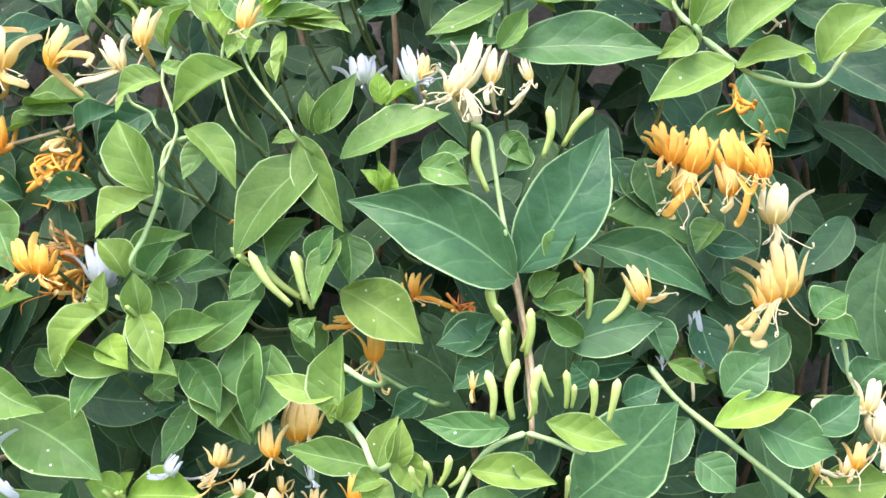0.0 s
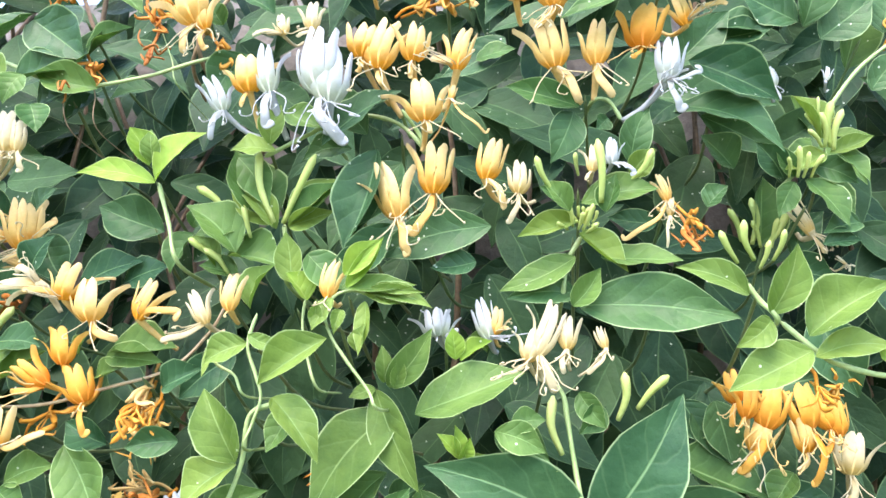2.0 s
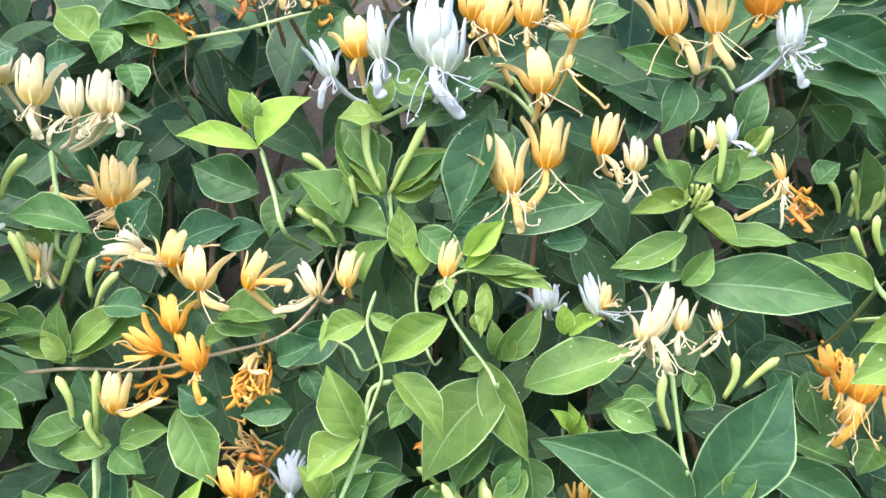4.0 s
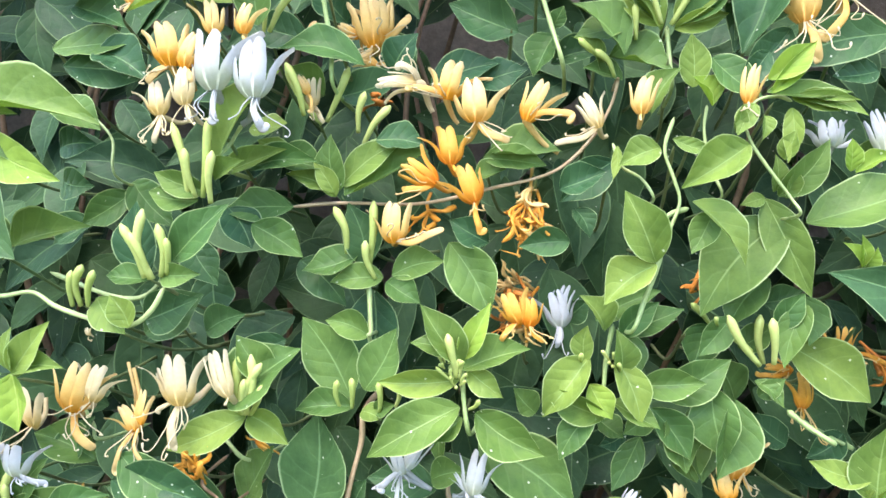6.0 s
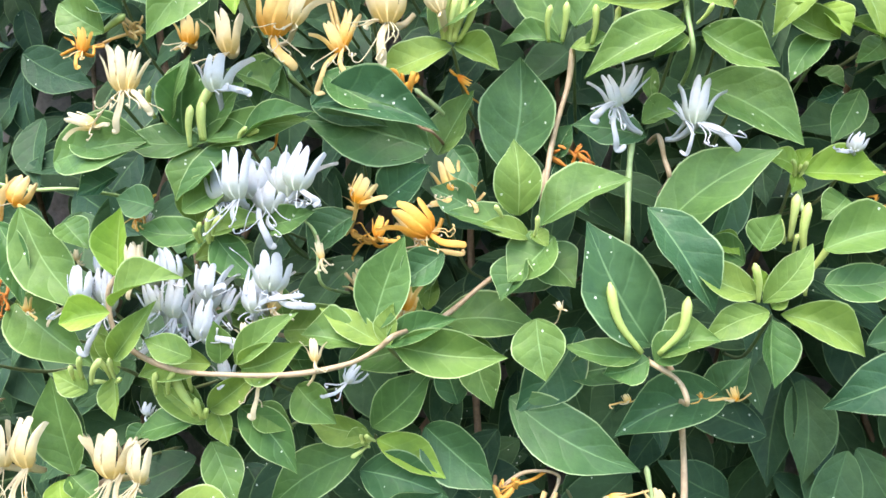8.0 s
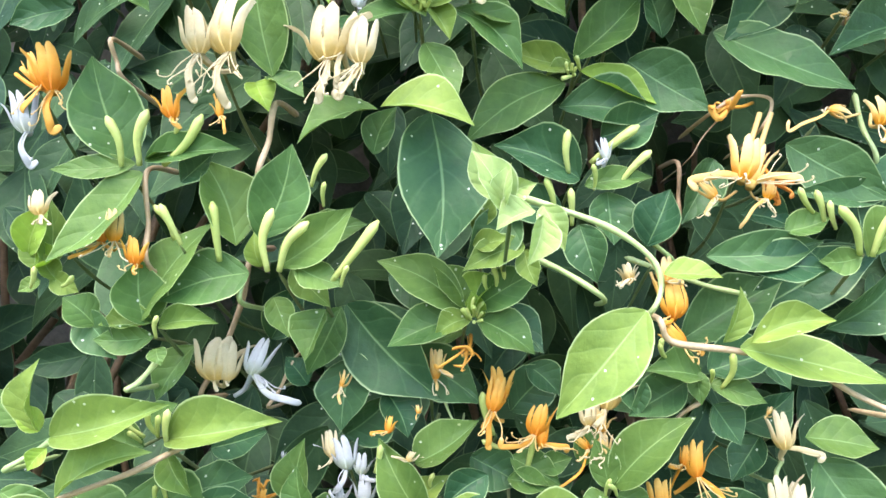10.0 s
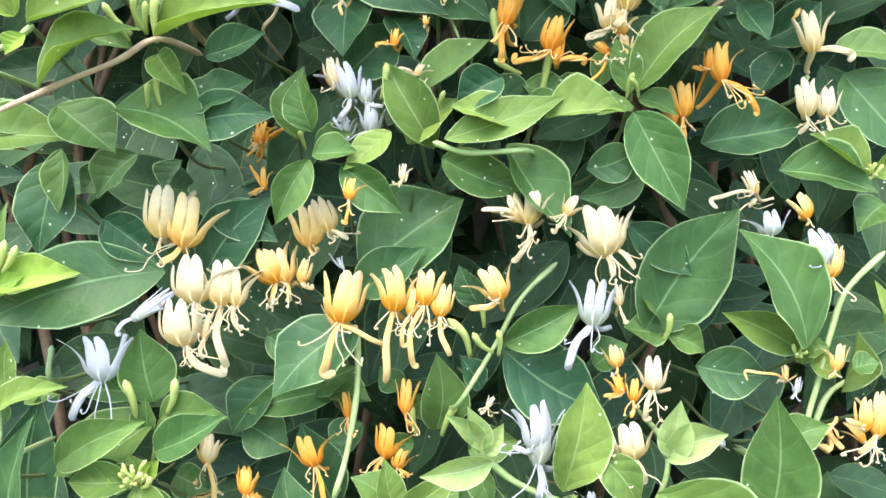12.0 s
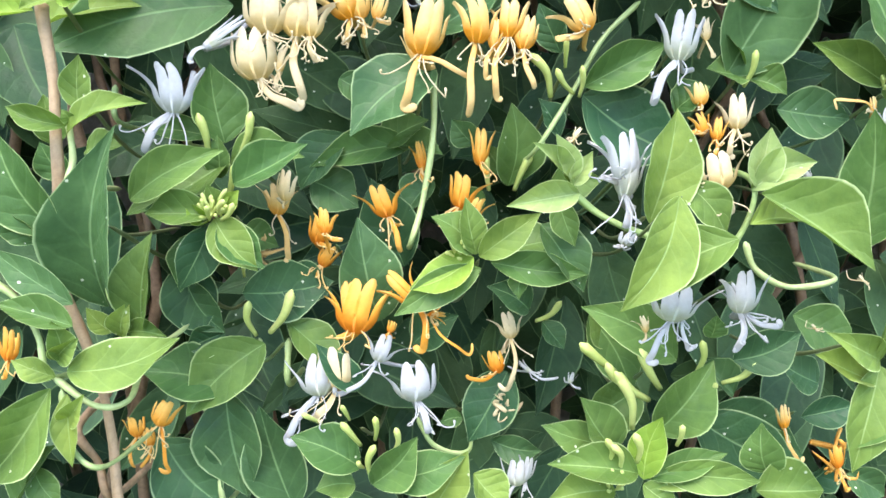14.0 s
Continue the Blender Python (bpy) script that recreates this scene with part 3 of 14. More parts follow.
flower(s, (-0.0173, -0.029, 1.5587), (-0.0169, -0.029, 1.5426), (-0.0152, -0.033, 1.539), (-0.0195, -0.017, 1.5377), "yellow", wide=1.03, stamens=0)
flower(s, (-0.001, -0.029, 1.5581), (-0.001, -0.029, 1.5428), (0.0016, -0.033, 1.5392), (-0.0089, -0.017, 1.5378), "yellow", wide=1.03, stamens=0)
flower(s, (-0.0407, -0.029, 1.5489), (-0.0383, -0.029, 1.5263), (-0.0489, -0.033, 1.5175), (-0.0371, -0.017, 1.517), "yellow", wide=1.15, stamens=3)
flower(s, (-0.0295, -0.029, 1.5453), (-0.0308, -0.029, 1.5254), (-0.0253, -0.033, 1.518), (-0.0309, -0.017, 1.5171), "yellow", wide=0.92, stamens=0)
flower(s, (-0.0454, -0.029, 1.5196), (-0.0432, -0.029, 1.5017), (-0.0438, -0.033, 1.4874), (-0.0318, -0.017, 1.5025), "cream", wide=1.03, stamens=6)
flower(s, (-0.0317, -0.029, 1.5263), (-0.03, -0.029, 1.5071), (-0.0244, -0.033, 1.4979), (-0.0256, -0.017, 1.4998), "cream", wide=1.03, stamens=3)
stem(s, [(-0.0153, -0.014, 1.5076), (-0.0168, -0.014, 1.4943), (-0.0187, -0.014, 1.4798), (-0.0186, 0.036, 1.4761)], 0.0011, "green")
stem(s, [(-0.0064, -0.014, 1.5005), (-0.0115, -0.014, 1.4916), (-0.0178, -0.014, 1.4798), (-0.0188, 0.036, 1.4768)], 0.0011, "green")
bud(s, (-0.031, -0.02, 1.462), (-0.037, -0.029, 1.4985))
bud(s, (-0.027, -0.02, 1.4621), (-0.03, -0.029, 1.4859))
bud(s, (-0.0231, -0.02, 1.4622), (-0.0179, -0.029, 1.5011))
bud(s, (-0.0188, -0.02, 1.4595), (-0.0151, -0.029, 1.4849))
leaf(s, (-0.0185, -0.017, 1.4767), (0.0158, -0.021, 1.5273), 0.0206, "light")
leaf(s, (-0.0226, -0.017, 1.465), (-0.0498, -0.021, 1.4744), 0.0132, "light")
leaf(s, (-0.0183, -0.017, 1.471), (-0.0018, -0.021, 1.4814), 0.0118, "light")
leaf(s, (-0.027, -0.017, 1.4606), (-0.0524, -0.021, 1.4642), 0.0177, "mid")
s = sprig("green sprig with four oval leaves and pale green buds", (-0.0437, -0.032, 1.4198), (-0.0302, 0.15, 1.3932))
bud(s, (-0.0449, -0.035, 1.4207), (-0.0535, -0.044, 1.4466))
bud(s, (-0.0419, -0.035, 1.4203), (-0.0489, -0.044, 1.4426))
bud(s, (-0.0404, -0.035, 1.4203), (-0.0423, -0.044, 1.4542))
bud(s, (-0.0361, -0.035, 1.4219), (-0.0347, -0.044, 1.4472))
bud(s, (-0.0333, -0.035, 1.4228), (-0.0299, -0.044, 1.4407))
leaf(s, (-0.0492, -0.028, 1.4205), (-0.052, -0.032, 1.4586), 0.0330, "dark")
leaf(s, (-0.0323, -0.032, 1.4287), (-0.0024, -0.036, 1.4584), 0.0205, "mid")
leaf(s, (-0.0437, -0.032, 1.4198), (-0.0644, -0.036, 1.4208), 0.0109, "mid")
leaf(s, (-0.0379, -0.032, 1.4223), (-0.0153, -0.036, 1.4237), 0.0120, "mid")
s = sprig("light green sprig with one oval leaf and pale green buds", (-0.0747, -0.038, 1.4054), (-0.0802, 0.15, 1.3775))
bud(s, (-0.0785, -0.041, 1.4056), (-0.0742, -0.05, 1.4233))
bud(s, (-0.0741, -0.041, 1.4059), (-0.0686, -0.05, 1.4262))
bud(s, (-0.0703, -0.041, 1.406), (-0.0627, -0.05, 1.4238))
leaf(s, (-0.0676, -0.038, 1.4098), (-0.0495, -0.042, 1.3932), 0.0187, "light")
s = sprig("dark green sprig with five oval leaves", (-0.0541, 0.008, 1.3992), (-0.068, 0.15, 1.3681))
leaf(s, (-0.0691, 0.012, 1.387), (-0.0335, 0.008, 1.4109), 0.0302, "dark")
leaf(s, (-0.0331, 0.012, 1.3903), (-0.009, 0.008, 1.4014), 0.0219, "dark")
leaf(s, (-0.0229, 0.012, 1.4588), (-0.0072, 0.008, 1.4365), 0.0249, "dark")
leaf(s, (-0.0077, 0.008, 1.4502), (0.023, 0.004, 1.4335), 0.0186, "mid")
leaf(s, (-0.045, 0.012, 1.4394), (-0.0256, 0.008, 1.4158), 0.0221, "dark")
s = sprig("dark green sprig with two cream-and-yellow flowers and pale green buds", (0.0178, 0.0265, 1.5172), (0.0253, 0.15, 1.4797))
bud(s, (0.0229, 0.0222, 1.5089), (0.0059, 0.0132, 1.5371))
bud(s, (0.0245, 0.0222, 1.5073), (0.0212, 0.0132, 1.5126))
bud(s, (0.0278, 0.022, 1.509), (0.0417, 0.013, 1.537))
bud(s, (0.0462, 0.0206, 1.503), (0.0514, 0.0116, 1.5237))
bud(s, (0.0498, 0.02, 1.4968), (0.0658, 0.011, 1.5162))
flower(s, (0.019, 0.0172, 1.5317), (0.0212, 0.0172, 1.5162), (0.0287, 0.0132, 1.5066), (0.0236, 0.0292, 1.5095), "cream", wide=0.8, stamens=2)
flower(s, (0.0146, 0.0117, 1.5324), (0.0198, 0.0117, 1.5217), (0.0233, 0.0077, 1.5121), (0.0256, 0.0237, 1.509), "yellow", wide=0.8, stamens=0)
leaf(s, (0.0338, 0.0268, 1.5238), (0.0701, 0.0228, 1.5349), 0.0236, "dark")
leaf(s, (0.0155, 0.0197, 1.5541), (-0.0158, 0.0157, 1.5626), 0.0281, "dark")
leaf(s, (0.0255, 0.0226, 1.5232), (0.0036, 0.0186, 1.538), 0.0220, "mid")
leaf(s, (0.0629, 0.0254, 1.5367), (0.0775, 0.0214, 1.5581), 0.0247, "dark")
withered(s, (0.0561, 0.0233, 1.52), (0.0419, 0.0333, 1.5151), "brown")
s = sprig("green sprig with eight oval leaves", (0.0397, 0.015, 1.4676), (0.0522, 0.15, 1.4283))
leaf(s, (0.0413, 0.015, 1.4676), (0.0873, 0.011, 1.4925), 0.0230, "mid")
leaf(s, (0.0381, 0.015, 1.47), (0.0335, 0.011, 1.5004), 0.0185, "mid")
leaf(s, (0.0365, 0.015, 1.4699), (0.009, 0.011, 1.4783), 0.0154, "light")
leaf(s, (0.0395, 0.015, 1.4731), (0.0742, 0.011, 1.4983), 0.0169, "light")
leaf(s, (0.0366, 0.015, 1.4668), (0.0246, 0.011, 1.4849), 0.0108, "light")
leaf(s, (0.0036, 0.015, 1.4907), (0.0311, 0.011, 1.4819), 0.0188, "mid")
leaf(s, (0.0071, 0.015, 1.4846), (-0.0078, 0.011, 1.4964), 0.0156, "light")
leaf(s, (0.0129, 0.015, 1.4605), (-0.0262, 0.011, 1.4563), 0.0193, "mid")
stem(s, [(0.0107, 0.018, 1.4607), (0.0389, 0.018, 1.4638), (0.083, 0.018, 1.4649), (0.1198, 0.018, 1.474), (0.1528, 0.018, 1.4837), (0.1717, 0.018, 1.501), (0.1815, 0.018, 1.5191), (0.1847, 0.018, 1.5336), (0.1855, 0.068, 1.5369)], 0.001, "red")
s = sprig("green sprig with yellow-and-orange flowers and withered brown flowers", (0.116, 0.02, 1.4876), (0.1278, 0.15, 1.4672))
flower(s, (0.1117, 0.008, 1.5311), (0.1125, 0.008, 1.5072), (0.1303, 0.004, 1.4976), (0.1049, 0.02, 1.4981), "yellow", wide=1.26, stamens=4)
flower(s, (0.098, 0.008, 1.539), (0.0962, 0.008, 1.5188), (0.0765, 0.004, 1.5246), (0.1014, 0.02, 1.5088), "yellow", wide=1.15, stamens=6)
flower(s, (0.1466, 0.008, 1.5292), (0.1384, 0.008, 1.5084), (0.1608, 0.004, 1.5119), (0.1554, 0.02, 1.4941), "yellow", wide=0.92, stamens=2)
flower(s, (0.1673, 0.008, 1.5236), (0.1754, 0.008, 1.5056), (0.1531, 0.004, 1.4967), (0.1806, 0.02, 1.5038), "cream", wide=0.8, stamens=2)
flower(s, (0.0984, 0.008, 1.5052), (0.0997, 0.008, 1.4852), (0.1035, 0.004, 1.4807), (0.1023, 0.02, 1.4811), "orange", wide=1.03, stamens=0)
flower(s, (0.076, 0.008, 1.4855), (0.0925, 0.008, 1.4746), (0.0768, 0.004, 1.4711), (0.1009, 0.02, 1.4734), "orange", wide=1.03, stamens=3)
flower(s, (0.1043, 0.008, 1.4838), (0.1138, 0.008, 1.4658), (0.117, 0.004, 1.4503), (0.1146, 0.02, 1.4815), "orange", wide=1.03, stamens=2)
flower(s, (0.0584, 0.008, 1.5309), (0.0831, 0.008, 1.5267), (0.0715, 0.004, 1.5365), (0.0872, 0.02, 1.5146), "cream", wide=0.57, stamens=5)
leaf(s, (0.1189, 0.02, 1.4938), (0.157, 0.016, 1.4945), 0.0179, "mid")
leaf(s, (0.1158, 0.02, 1.4906), (0.1498, 0.016, 1.4868), 0.0149, "mid")
leaf(s, (0.1004, 0.02, 1.4918), (0.1069, 0.016, 1.5023), 0.0120, "light")
leaf(s, (0.1116, 0.02, 1.4799), (0.1288, 0.016, 1.4847), 0.0135, "mid")
withered(s, (0.0875, 0.02, 1.4593), (0.0865, 0.03, 1.4715), "orange")
s = sprig("green sprig with one yellow flower and pale green buds", (0.0677, 0.017, 1.4616), (0.0821, 0.15, 1.4404))
flower(s, (0.0707, 0.005, 1.4644), (0.0721, 0.005, 1.4428), (0.0985, 0.001, 1.4513), (0.0662, 0.017, 1.4616), "yellow", wide=1.09, stamens=4)
bud(s, (0.0443, 0.014, 1.4365), (0.0386, 0.005, 1.4609))
bud(s, (0.0571, 0.014, 1.431), (0.06, 0.005, 1.4646))
bud(s, (0.0605, 0.014, 1.4235), (0.0562, 0.005, 1.4436))
leaf(s, (0.0535, 0.021, 1.4302), (0.043, 0.017, 1.464), 0.0229, "dark")
leaf(s, (0.0498, 0.017, 1.4359), (0.0198, 0.013, 1.4259), 0.0159, "mid")
leaf(s, (0.0643, 0.017, 1.4242), (0.0358, 0.013, 1.4204), 0.0146, "mid")
leaf(s, (0.0689, 0.017, 1.4257), (0.098, 0.013, 1.4343), 0.0188, "mid")
leaf(s, (0.066, 0.017, 1.4219), (0.0859, 0.013, 1.4112), 0.0167, "mid")
leaf(s, (0.0994, 0.017, 1.4445), (0.1232, 0.013, 1.4058), 0.0275, "mid")
leaf(s, (0.1202, 0.021, 1.445), (0.099, 0.017, 1.4566), 0.0206, "dark")
stem(s, [(0.0551, 0.02, 1.4211), (0.0569, 0.02, 1.4058), (0.0585, 0.02, 1.3874), (0.0592, 0.07, 1.3831)], 0.0013, "green")
s = sprig("dark green sprig with two oval leaves", (0.1449, 0.0038, 1.4789), (0.133, 0.15, 1.4545))
leaf(s, (0.1629, 0.0127, 1.4472), (0.1367, 0.0087, 1.4435), 0.0169, "dark")
leaf(s, (0.1567, 0.0033, 1.4735), (0.1793, -0.0007, 1.4827), 0.0194, "dark")
s = sprig("dark green sprig with two white flowers and withered brown flowers", (0.1383, 0.039, 1.4036), (0.1426, 0.15, 1.3648))
withered(s, (0.1317, 0.039, 1.4113), (0.1406, 0.049, 1.4055), "yellow")
withered(s, (0.1387, 0.039, 1.4147), (0.1439, 0.049, 1.4056), "brown")
withered(s, (0.1359, 0.039, 1.4004), (0.1433, 0.049, 1.403), "brown")
withered(s, (0.1417, 0.039, 1.3969), (0.1447, 0.049, 1.4024), "yellow")
flower(s, (0.1593, 0.027, 1.4254), (0.1593, 0.027, 1.4029), (0.1592, 0.023, 1.3915), (0.1619, 0.039, 1.4048), "white", wide=0.63, stamens=1)
flower(s, (0.2026, 0.027, 1.4147), (0.1983, 0.027, 1.407), (0.1937, 0.023, 1.4043), (0.2008, 0.039, 1.399), "white", wide=0.69, stamens=3)
leaf(s, (0.1947, 0.043, 1.4058), (0.2234, 0.039, 1.4077), 0.0149, "dark")
leaf(s, (0.1634, 0.043, 1.4043), (0.1757, 0.039, 1.4164), 0.0182, "dark")
s = sprig("fresh yellow-green sprig with four oval leaves", (0.1409, 0.008, 1.5831), (0.1375, 0.15, 1.5634))
leaf(s, (0.1403, 0.008, 1.5831), (0.0965, 0.004, 1.5885), 0.0138, "young")
leaf(s, (0.1403, 0.008, 1.584), (0.1693, 0.004, 1.6093), 0.0201, "young")
leaf(s, (0.1359, 0.008, 1.593), (0.1246, 0.004, 1.6141), 0.0139, "young")
leaf(s, (0.1382, 0.008, 1.5944), (0.1373, 0.004, 1.6124), 0.0130, "light")
stem(s, [(0.1407, 0.011, 1.5839), (0.1485, 0.011, 1.5609), (0.1559, 0.011, 1.5386), (0.1577, 0.061, 1.5332)], 0.0013, "green")
s = sprig("dark green sprig with six oval leaves", (0.127, 0.039, 1.5655), (0.1184, 0.15, 1.5393))
leaf(s, (0.1305, 0.043, 1.5647), (0.0909, 0.039, 1.5798), 0.0326, "dark")
leaf(s, (0.151, 0.039, 1.5624), (0.1403, 0.035, 1.5377), 0.0231, "mid")
leaf(s, (0.1494, 0.039, 1.5656), (0.1555, 0.035, 1.5773), 0.0123, "mid")
leaf(s, (0.1497, 0.043, 1.5472), (0.178, 0.039, 1.5531), 0.0184, "dark")
leaf(s, (0.0818, 0.043, 1.5333), (0.1212, 0.039, 1.5462), 0.0223, "dark")
leaf(s, (0.108, 0.043, 1.5337), (0.1372, 0.039, 1.5431), 0.0220, "dark")
s = sprig("green sprig with six oval leaves and pale green buds", (0.2094, 0.019, 1.561), (0.1968, 0.15, 1.5384))
bud(s, (0.2053, 0.016, 1.5615), (0.1978, 0.007, 1.5998))
bud(s, (0.2103, 0.016, 1.561), (0.2291, 0.007, 1.5962))
bud(s, (0.1803, 0.016, 1.5649), (0.1646, 0.007, 1.5799))
bud(s, (0.1929, 0.016, 1.5534), (0.1909, 0.007, 1.5691))
leaf(s, (0.204, 0.019, 1.563), (0.1816, 0.015, 1.6024), 0.0271, "mid")
leaf(s, (0.2129, 0.019, 1.5611), (0.2427, 0.015, 1.5845), 0.0175, "light")
leaf(s, (0.2123, 0.019, 1.5598), (0.2388, 0.015, 1.5668), 0.0119, "light")
leaf(s, (0.2056, 0.019, 1.5586), (0.1842, 0.015, 1.5821), 0.0128, "light")
leaf(s, (0.1794, 0.019, 1.5448), (0.2126, 0.015, 1.5365), 0.0216, "mid")
leaf(s, (0.1894, 0.019, 1.5615), (0.1613, 0.015, 1.5545), 0.0172, "mid")
stem(s, [(0.209, 0.022, 1.5623), (0.2107, 0.022, 1.5472), (0.2125, 0.022, 1.5292), (0.2129, 0.072, 1.5245)], 0.0013, "green")
s = sprig("light green sprig with two oval leaves and pale green buds", (0.1721, 0.017, 1.5399), (0.1713, 0.15, 1.5041))
leaf(s, (0.1752, 0.017, 1.5369), (0.1599, 0.013, 1.5539), 0.0087, "light")
bud(s, (0.1779, 0.014, 1.5424), (0.1631, 0.005, 1.5509))
bud(s, (0.1826, 0.014, 1.5335), (0.1719, 0.005, 1.5451))
leaf(s, (0.1871, 0.017, 1.5326), (0.1663, 0.013, 1.5377), 0.0129, "mid")
s = sprig("dark green sprig with two oval leaves", (0.2509, 0.018, 1.5701), (0.2611, 0.15, 1.529))
leaf(s, (0.2583, 0.022, 1.5965), (0.2423, 0.018, 1.5471), 0.0277, "dark")
leaf(s, (0.2452, 0.022, 1.604), (0.2185, 0.018, 1.5969), 0.0167, "dark")
s = sprig("green sprig with four yellow-and-cream flowers", (0.2795, 0.022, 1.5716), (0.2891, 0.15, 1.5524))
flower(s, (0.2699, 0.01, 1.5903), (0.2738, 0.01, 1.5601), (0.2792, 0.006, 1.5416), (0.2799, 0.022, 1.5524), "yellow", wide=0.92, stamens=4)
flower(s, (0.2936, 0.01, 1.5997), (0.2917, 0.01, 1.573), (0.2827, 0.006, 1.5519), (0.291, 0.022, 1.5599), "yellow", wide=0.98, stamens=4)
flower(s, (0.3242, 0.01, 1.6024), (0.3192, 0.01, 1.5802), (0.3286, 0.006, 1.5651), (0.3271, 0.022, 1.5718), "yellow", wide=0.86, stamens=5)
flower(s, (0.3383, 0.01, 1.5893), (0.3359, 0.01, 1.5723), (0.3314, 0.006, 1.5568), (0.345, 0.022, 1.5719), "cream", wide=1.03, stamens=4)
s = sprig("dark green sprig with three oval leaves", (0.2891, 0.0141, 1.5466), (0.3039, 0.15, 1.5331))
leaf(s, (0.3216, 0.0177, 1.5577), (0.2598, 0.0137, 1.5404), 0.0250, "dark")
leaf(s, (0.3136, 0.0211, 1.5393), (0.2901, 0.0171, 1.5355), 0.0160, "dark")
leaf(s, (0.2566, 0.0059, 1.5448), (0.2425, 0.0019, 1.5269), 0.0159, "dark")
s = sprig("light green sprig with five oval leaves", (0.2058, -0.013, 1.4635), (0.2014, 0.15, 1.448))
leaf(s, (0.2033, -0.013, 1.4383), (0.1872, -0.017, 1.4721), 0.0230, "light")
leaf(s, (0.2038, -0.013, 1.4373), (0.1796, -0.017, 1.4171), 0.0195, "light")
stem(s, [(0.2181, -0.01, 1.4652), (0.2074, -0.01, 1.4593), (0.2053, -0.01, 1.4387), (0.199, -0.01, 1.4193), (0.194, -0.01, 1.4048), (0.1919, 0.04, 1.4011)], 0.0013, "green")
leaf(s, (0.2191, -0.013, 1.468), (0.2436, -0.017, 1.4381), 0.0142, "light")
leaf(s, (0.2286, -0.013, 1.4628), (0.2189, -0.017, 1.443), 0.0159, "mid")
s = sprig("fresh yellow-green sprig with six oval leaves", (0.3056, 0.012, 1.4413), (0.311, 0.15, 1.4228))
leaf(s, (0.3056, 0.012, 1.4399), (0.2951, 0.008, 1.4519), 0.0068, "young")
leaf(s, (0.3056, 0.012, 1.4399), (0.3039, 0.008, 1.4561), 0.0063, "young")
leaf(s, (0.3069, 0.012, 1.4399), (0.3113, 0.008, 1.4503), 0.0068, "young")
leaf(s, (0.3069, 0.012, 1.4386), (0.3189, 0.008, 1.4422), 0.0066, "light")
leaf(s, (0.3228, 0.012, 1.4532), (0.3473, 0.008, 1.4434), 0.0182, "mid")
leaf(s, (0.3308, 0.012, 1.455), (0.3476, 0.008, 1.4586), 0.0156, "mid")
s = sprig("light green sprig with one oval leaf and four white-and-yellow flowers", (0.296, 0.04, 1.5023), (0.2874, 0.15, 1.4615))
flower(s, (0.2894, 0.028, 1.5157), (0.2926, 0.028, 1.5009), (0.2929, 0.024, 1.4983), (0.2976, 0.04, 1.4963), "white", wide=1.49, stamens=0)
flower(s, (0.298, 0.028, 1.515), (0.2954, 0.028, 1.501), (0.3041, 0.024, 1.5045), (0.2976, 0.04, 1.4963), "white", wide=1.03, stamens=0)
flower(s, (0.314, 0.028, 1.521), (0.32, 0.028, 1.4993), (0.3264, 0.024, 1.4992), (0.3238, 0.04, 1.4939), "white", wide=0.69, stamens=4)
flower(s, (0.3262, 0.028, 1.5155), (0.3223, 0.028, 1.5022), (0.3291, 0.024, 1.505), (0.3252, 0.04, 1.497), "yellow", wide=0.92, stamens=2)
leaf(s, (0.3181, 0.04, 1.4938), (0.3051, 0.036, 1.4993), 0.0140, "light")
s = sprig("green sprig with two oval leaves", (0.3107, 0.03, 1.409), (0.3222, 0.15, 1.3756))
leaf(s, (0.2847, 0.03, 1.424), (0.2871, 0.026, 1.3983), 0.0222, "mid")
leaf(s, (0.2673, 0.03, 1.4322), (0.2468, 0.026, 1.405), 0.0197, "mid")
s = sprig("green sprig with pale green buds and withered brown flowers", (0.2544, 0.036, 1.4098), (0.2403, 0.15, 1.3818))
bud(s, (0.2391, 0.033, 1.4064), (0.2273, 0.024, 1.4177))
bud(s, (0.2615, 0.033, 1.3926), (0.242, 0.024, 1.4096))
bud(s, (0.2668, 0.033, 1.3875), (0.262, 0.024, 1.4134))
leaf(s, (0.2396, 0.036, 1.406), (0.2307, 0.032, 1.3821), 0.0260, "mid")
leaf(s, (0.2547, 0.036, 1.3946), (0.2711, 0.032, 1.4082), 0.0171, "mid")
leaf(s, (0.2668, 0.04, 1.4189), (0.2863, 0.036, 1.4264), 0.0199, "dark")
leaf(s, (0.2546, 0.04, 1.4306), (0.2301, 0.036, 1.4239), 0.0172, "dark")
withered(s, (0.233, 0.036, 1.4331), (0.2372, 0.046, 1.4448), "brown")
s = sprig("light green sprig with two oval leaves and two yellow flowers", (-0.1022, -0.016, 1.5909), (-0.0999, 0.15, 1.546))
leaf(s, (-0.106, -0.016, 1.5885), (-0.0331, -0.02, 1.6083), 0.0234, "light")
flower(s, (-0.0688, -0.028, 1.5884), (-0.0762, -0.028, 1.5807), (-0.0901, -0.032, 1.5787), (-0.0672, -0.016, 1.5878), "yellow", wide=0.92, stamens=4)
flower(s, (-0.0626, -0.028, 1.5712), (-0.0619, -0.028, 1.5581), (-0.0631, -0.032, 1.5529), (-0.068, -0.016, 1.57), "yellow", wide=0.92, stamens=2)
leaf(s, (0.0007, -0.016, 1.5511), (-0.0033, -0.02, 1.5834), 0.0219, "mid")
s = sprig("green sprig with five oval leaves", (0.0394, 0.008, 1.5398), (0.0534, 0.15, 1.499))
leaf(s, (0.0514, 0.008, 1.5369), (0.0046, 0.004, 1.5442), 0.0187, "mid")
leaf(s, (0.0584, 0.012, 1.4979), (0.0857, 0.008, 1.4947), 0.0186, "dark")
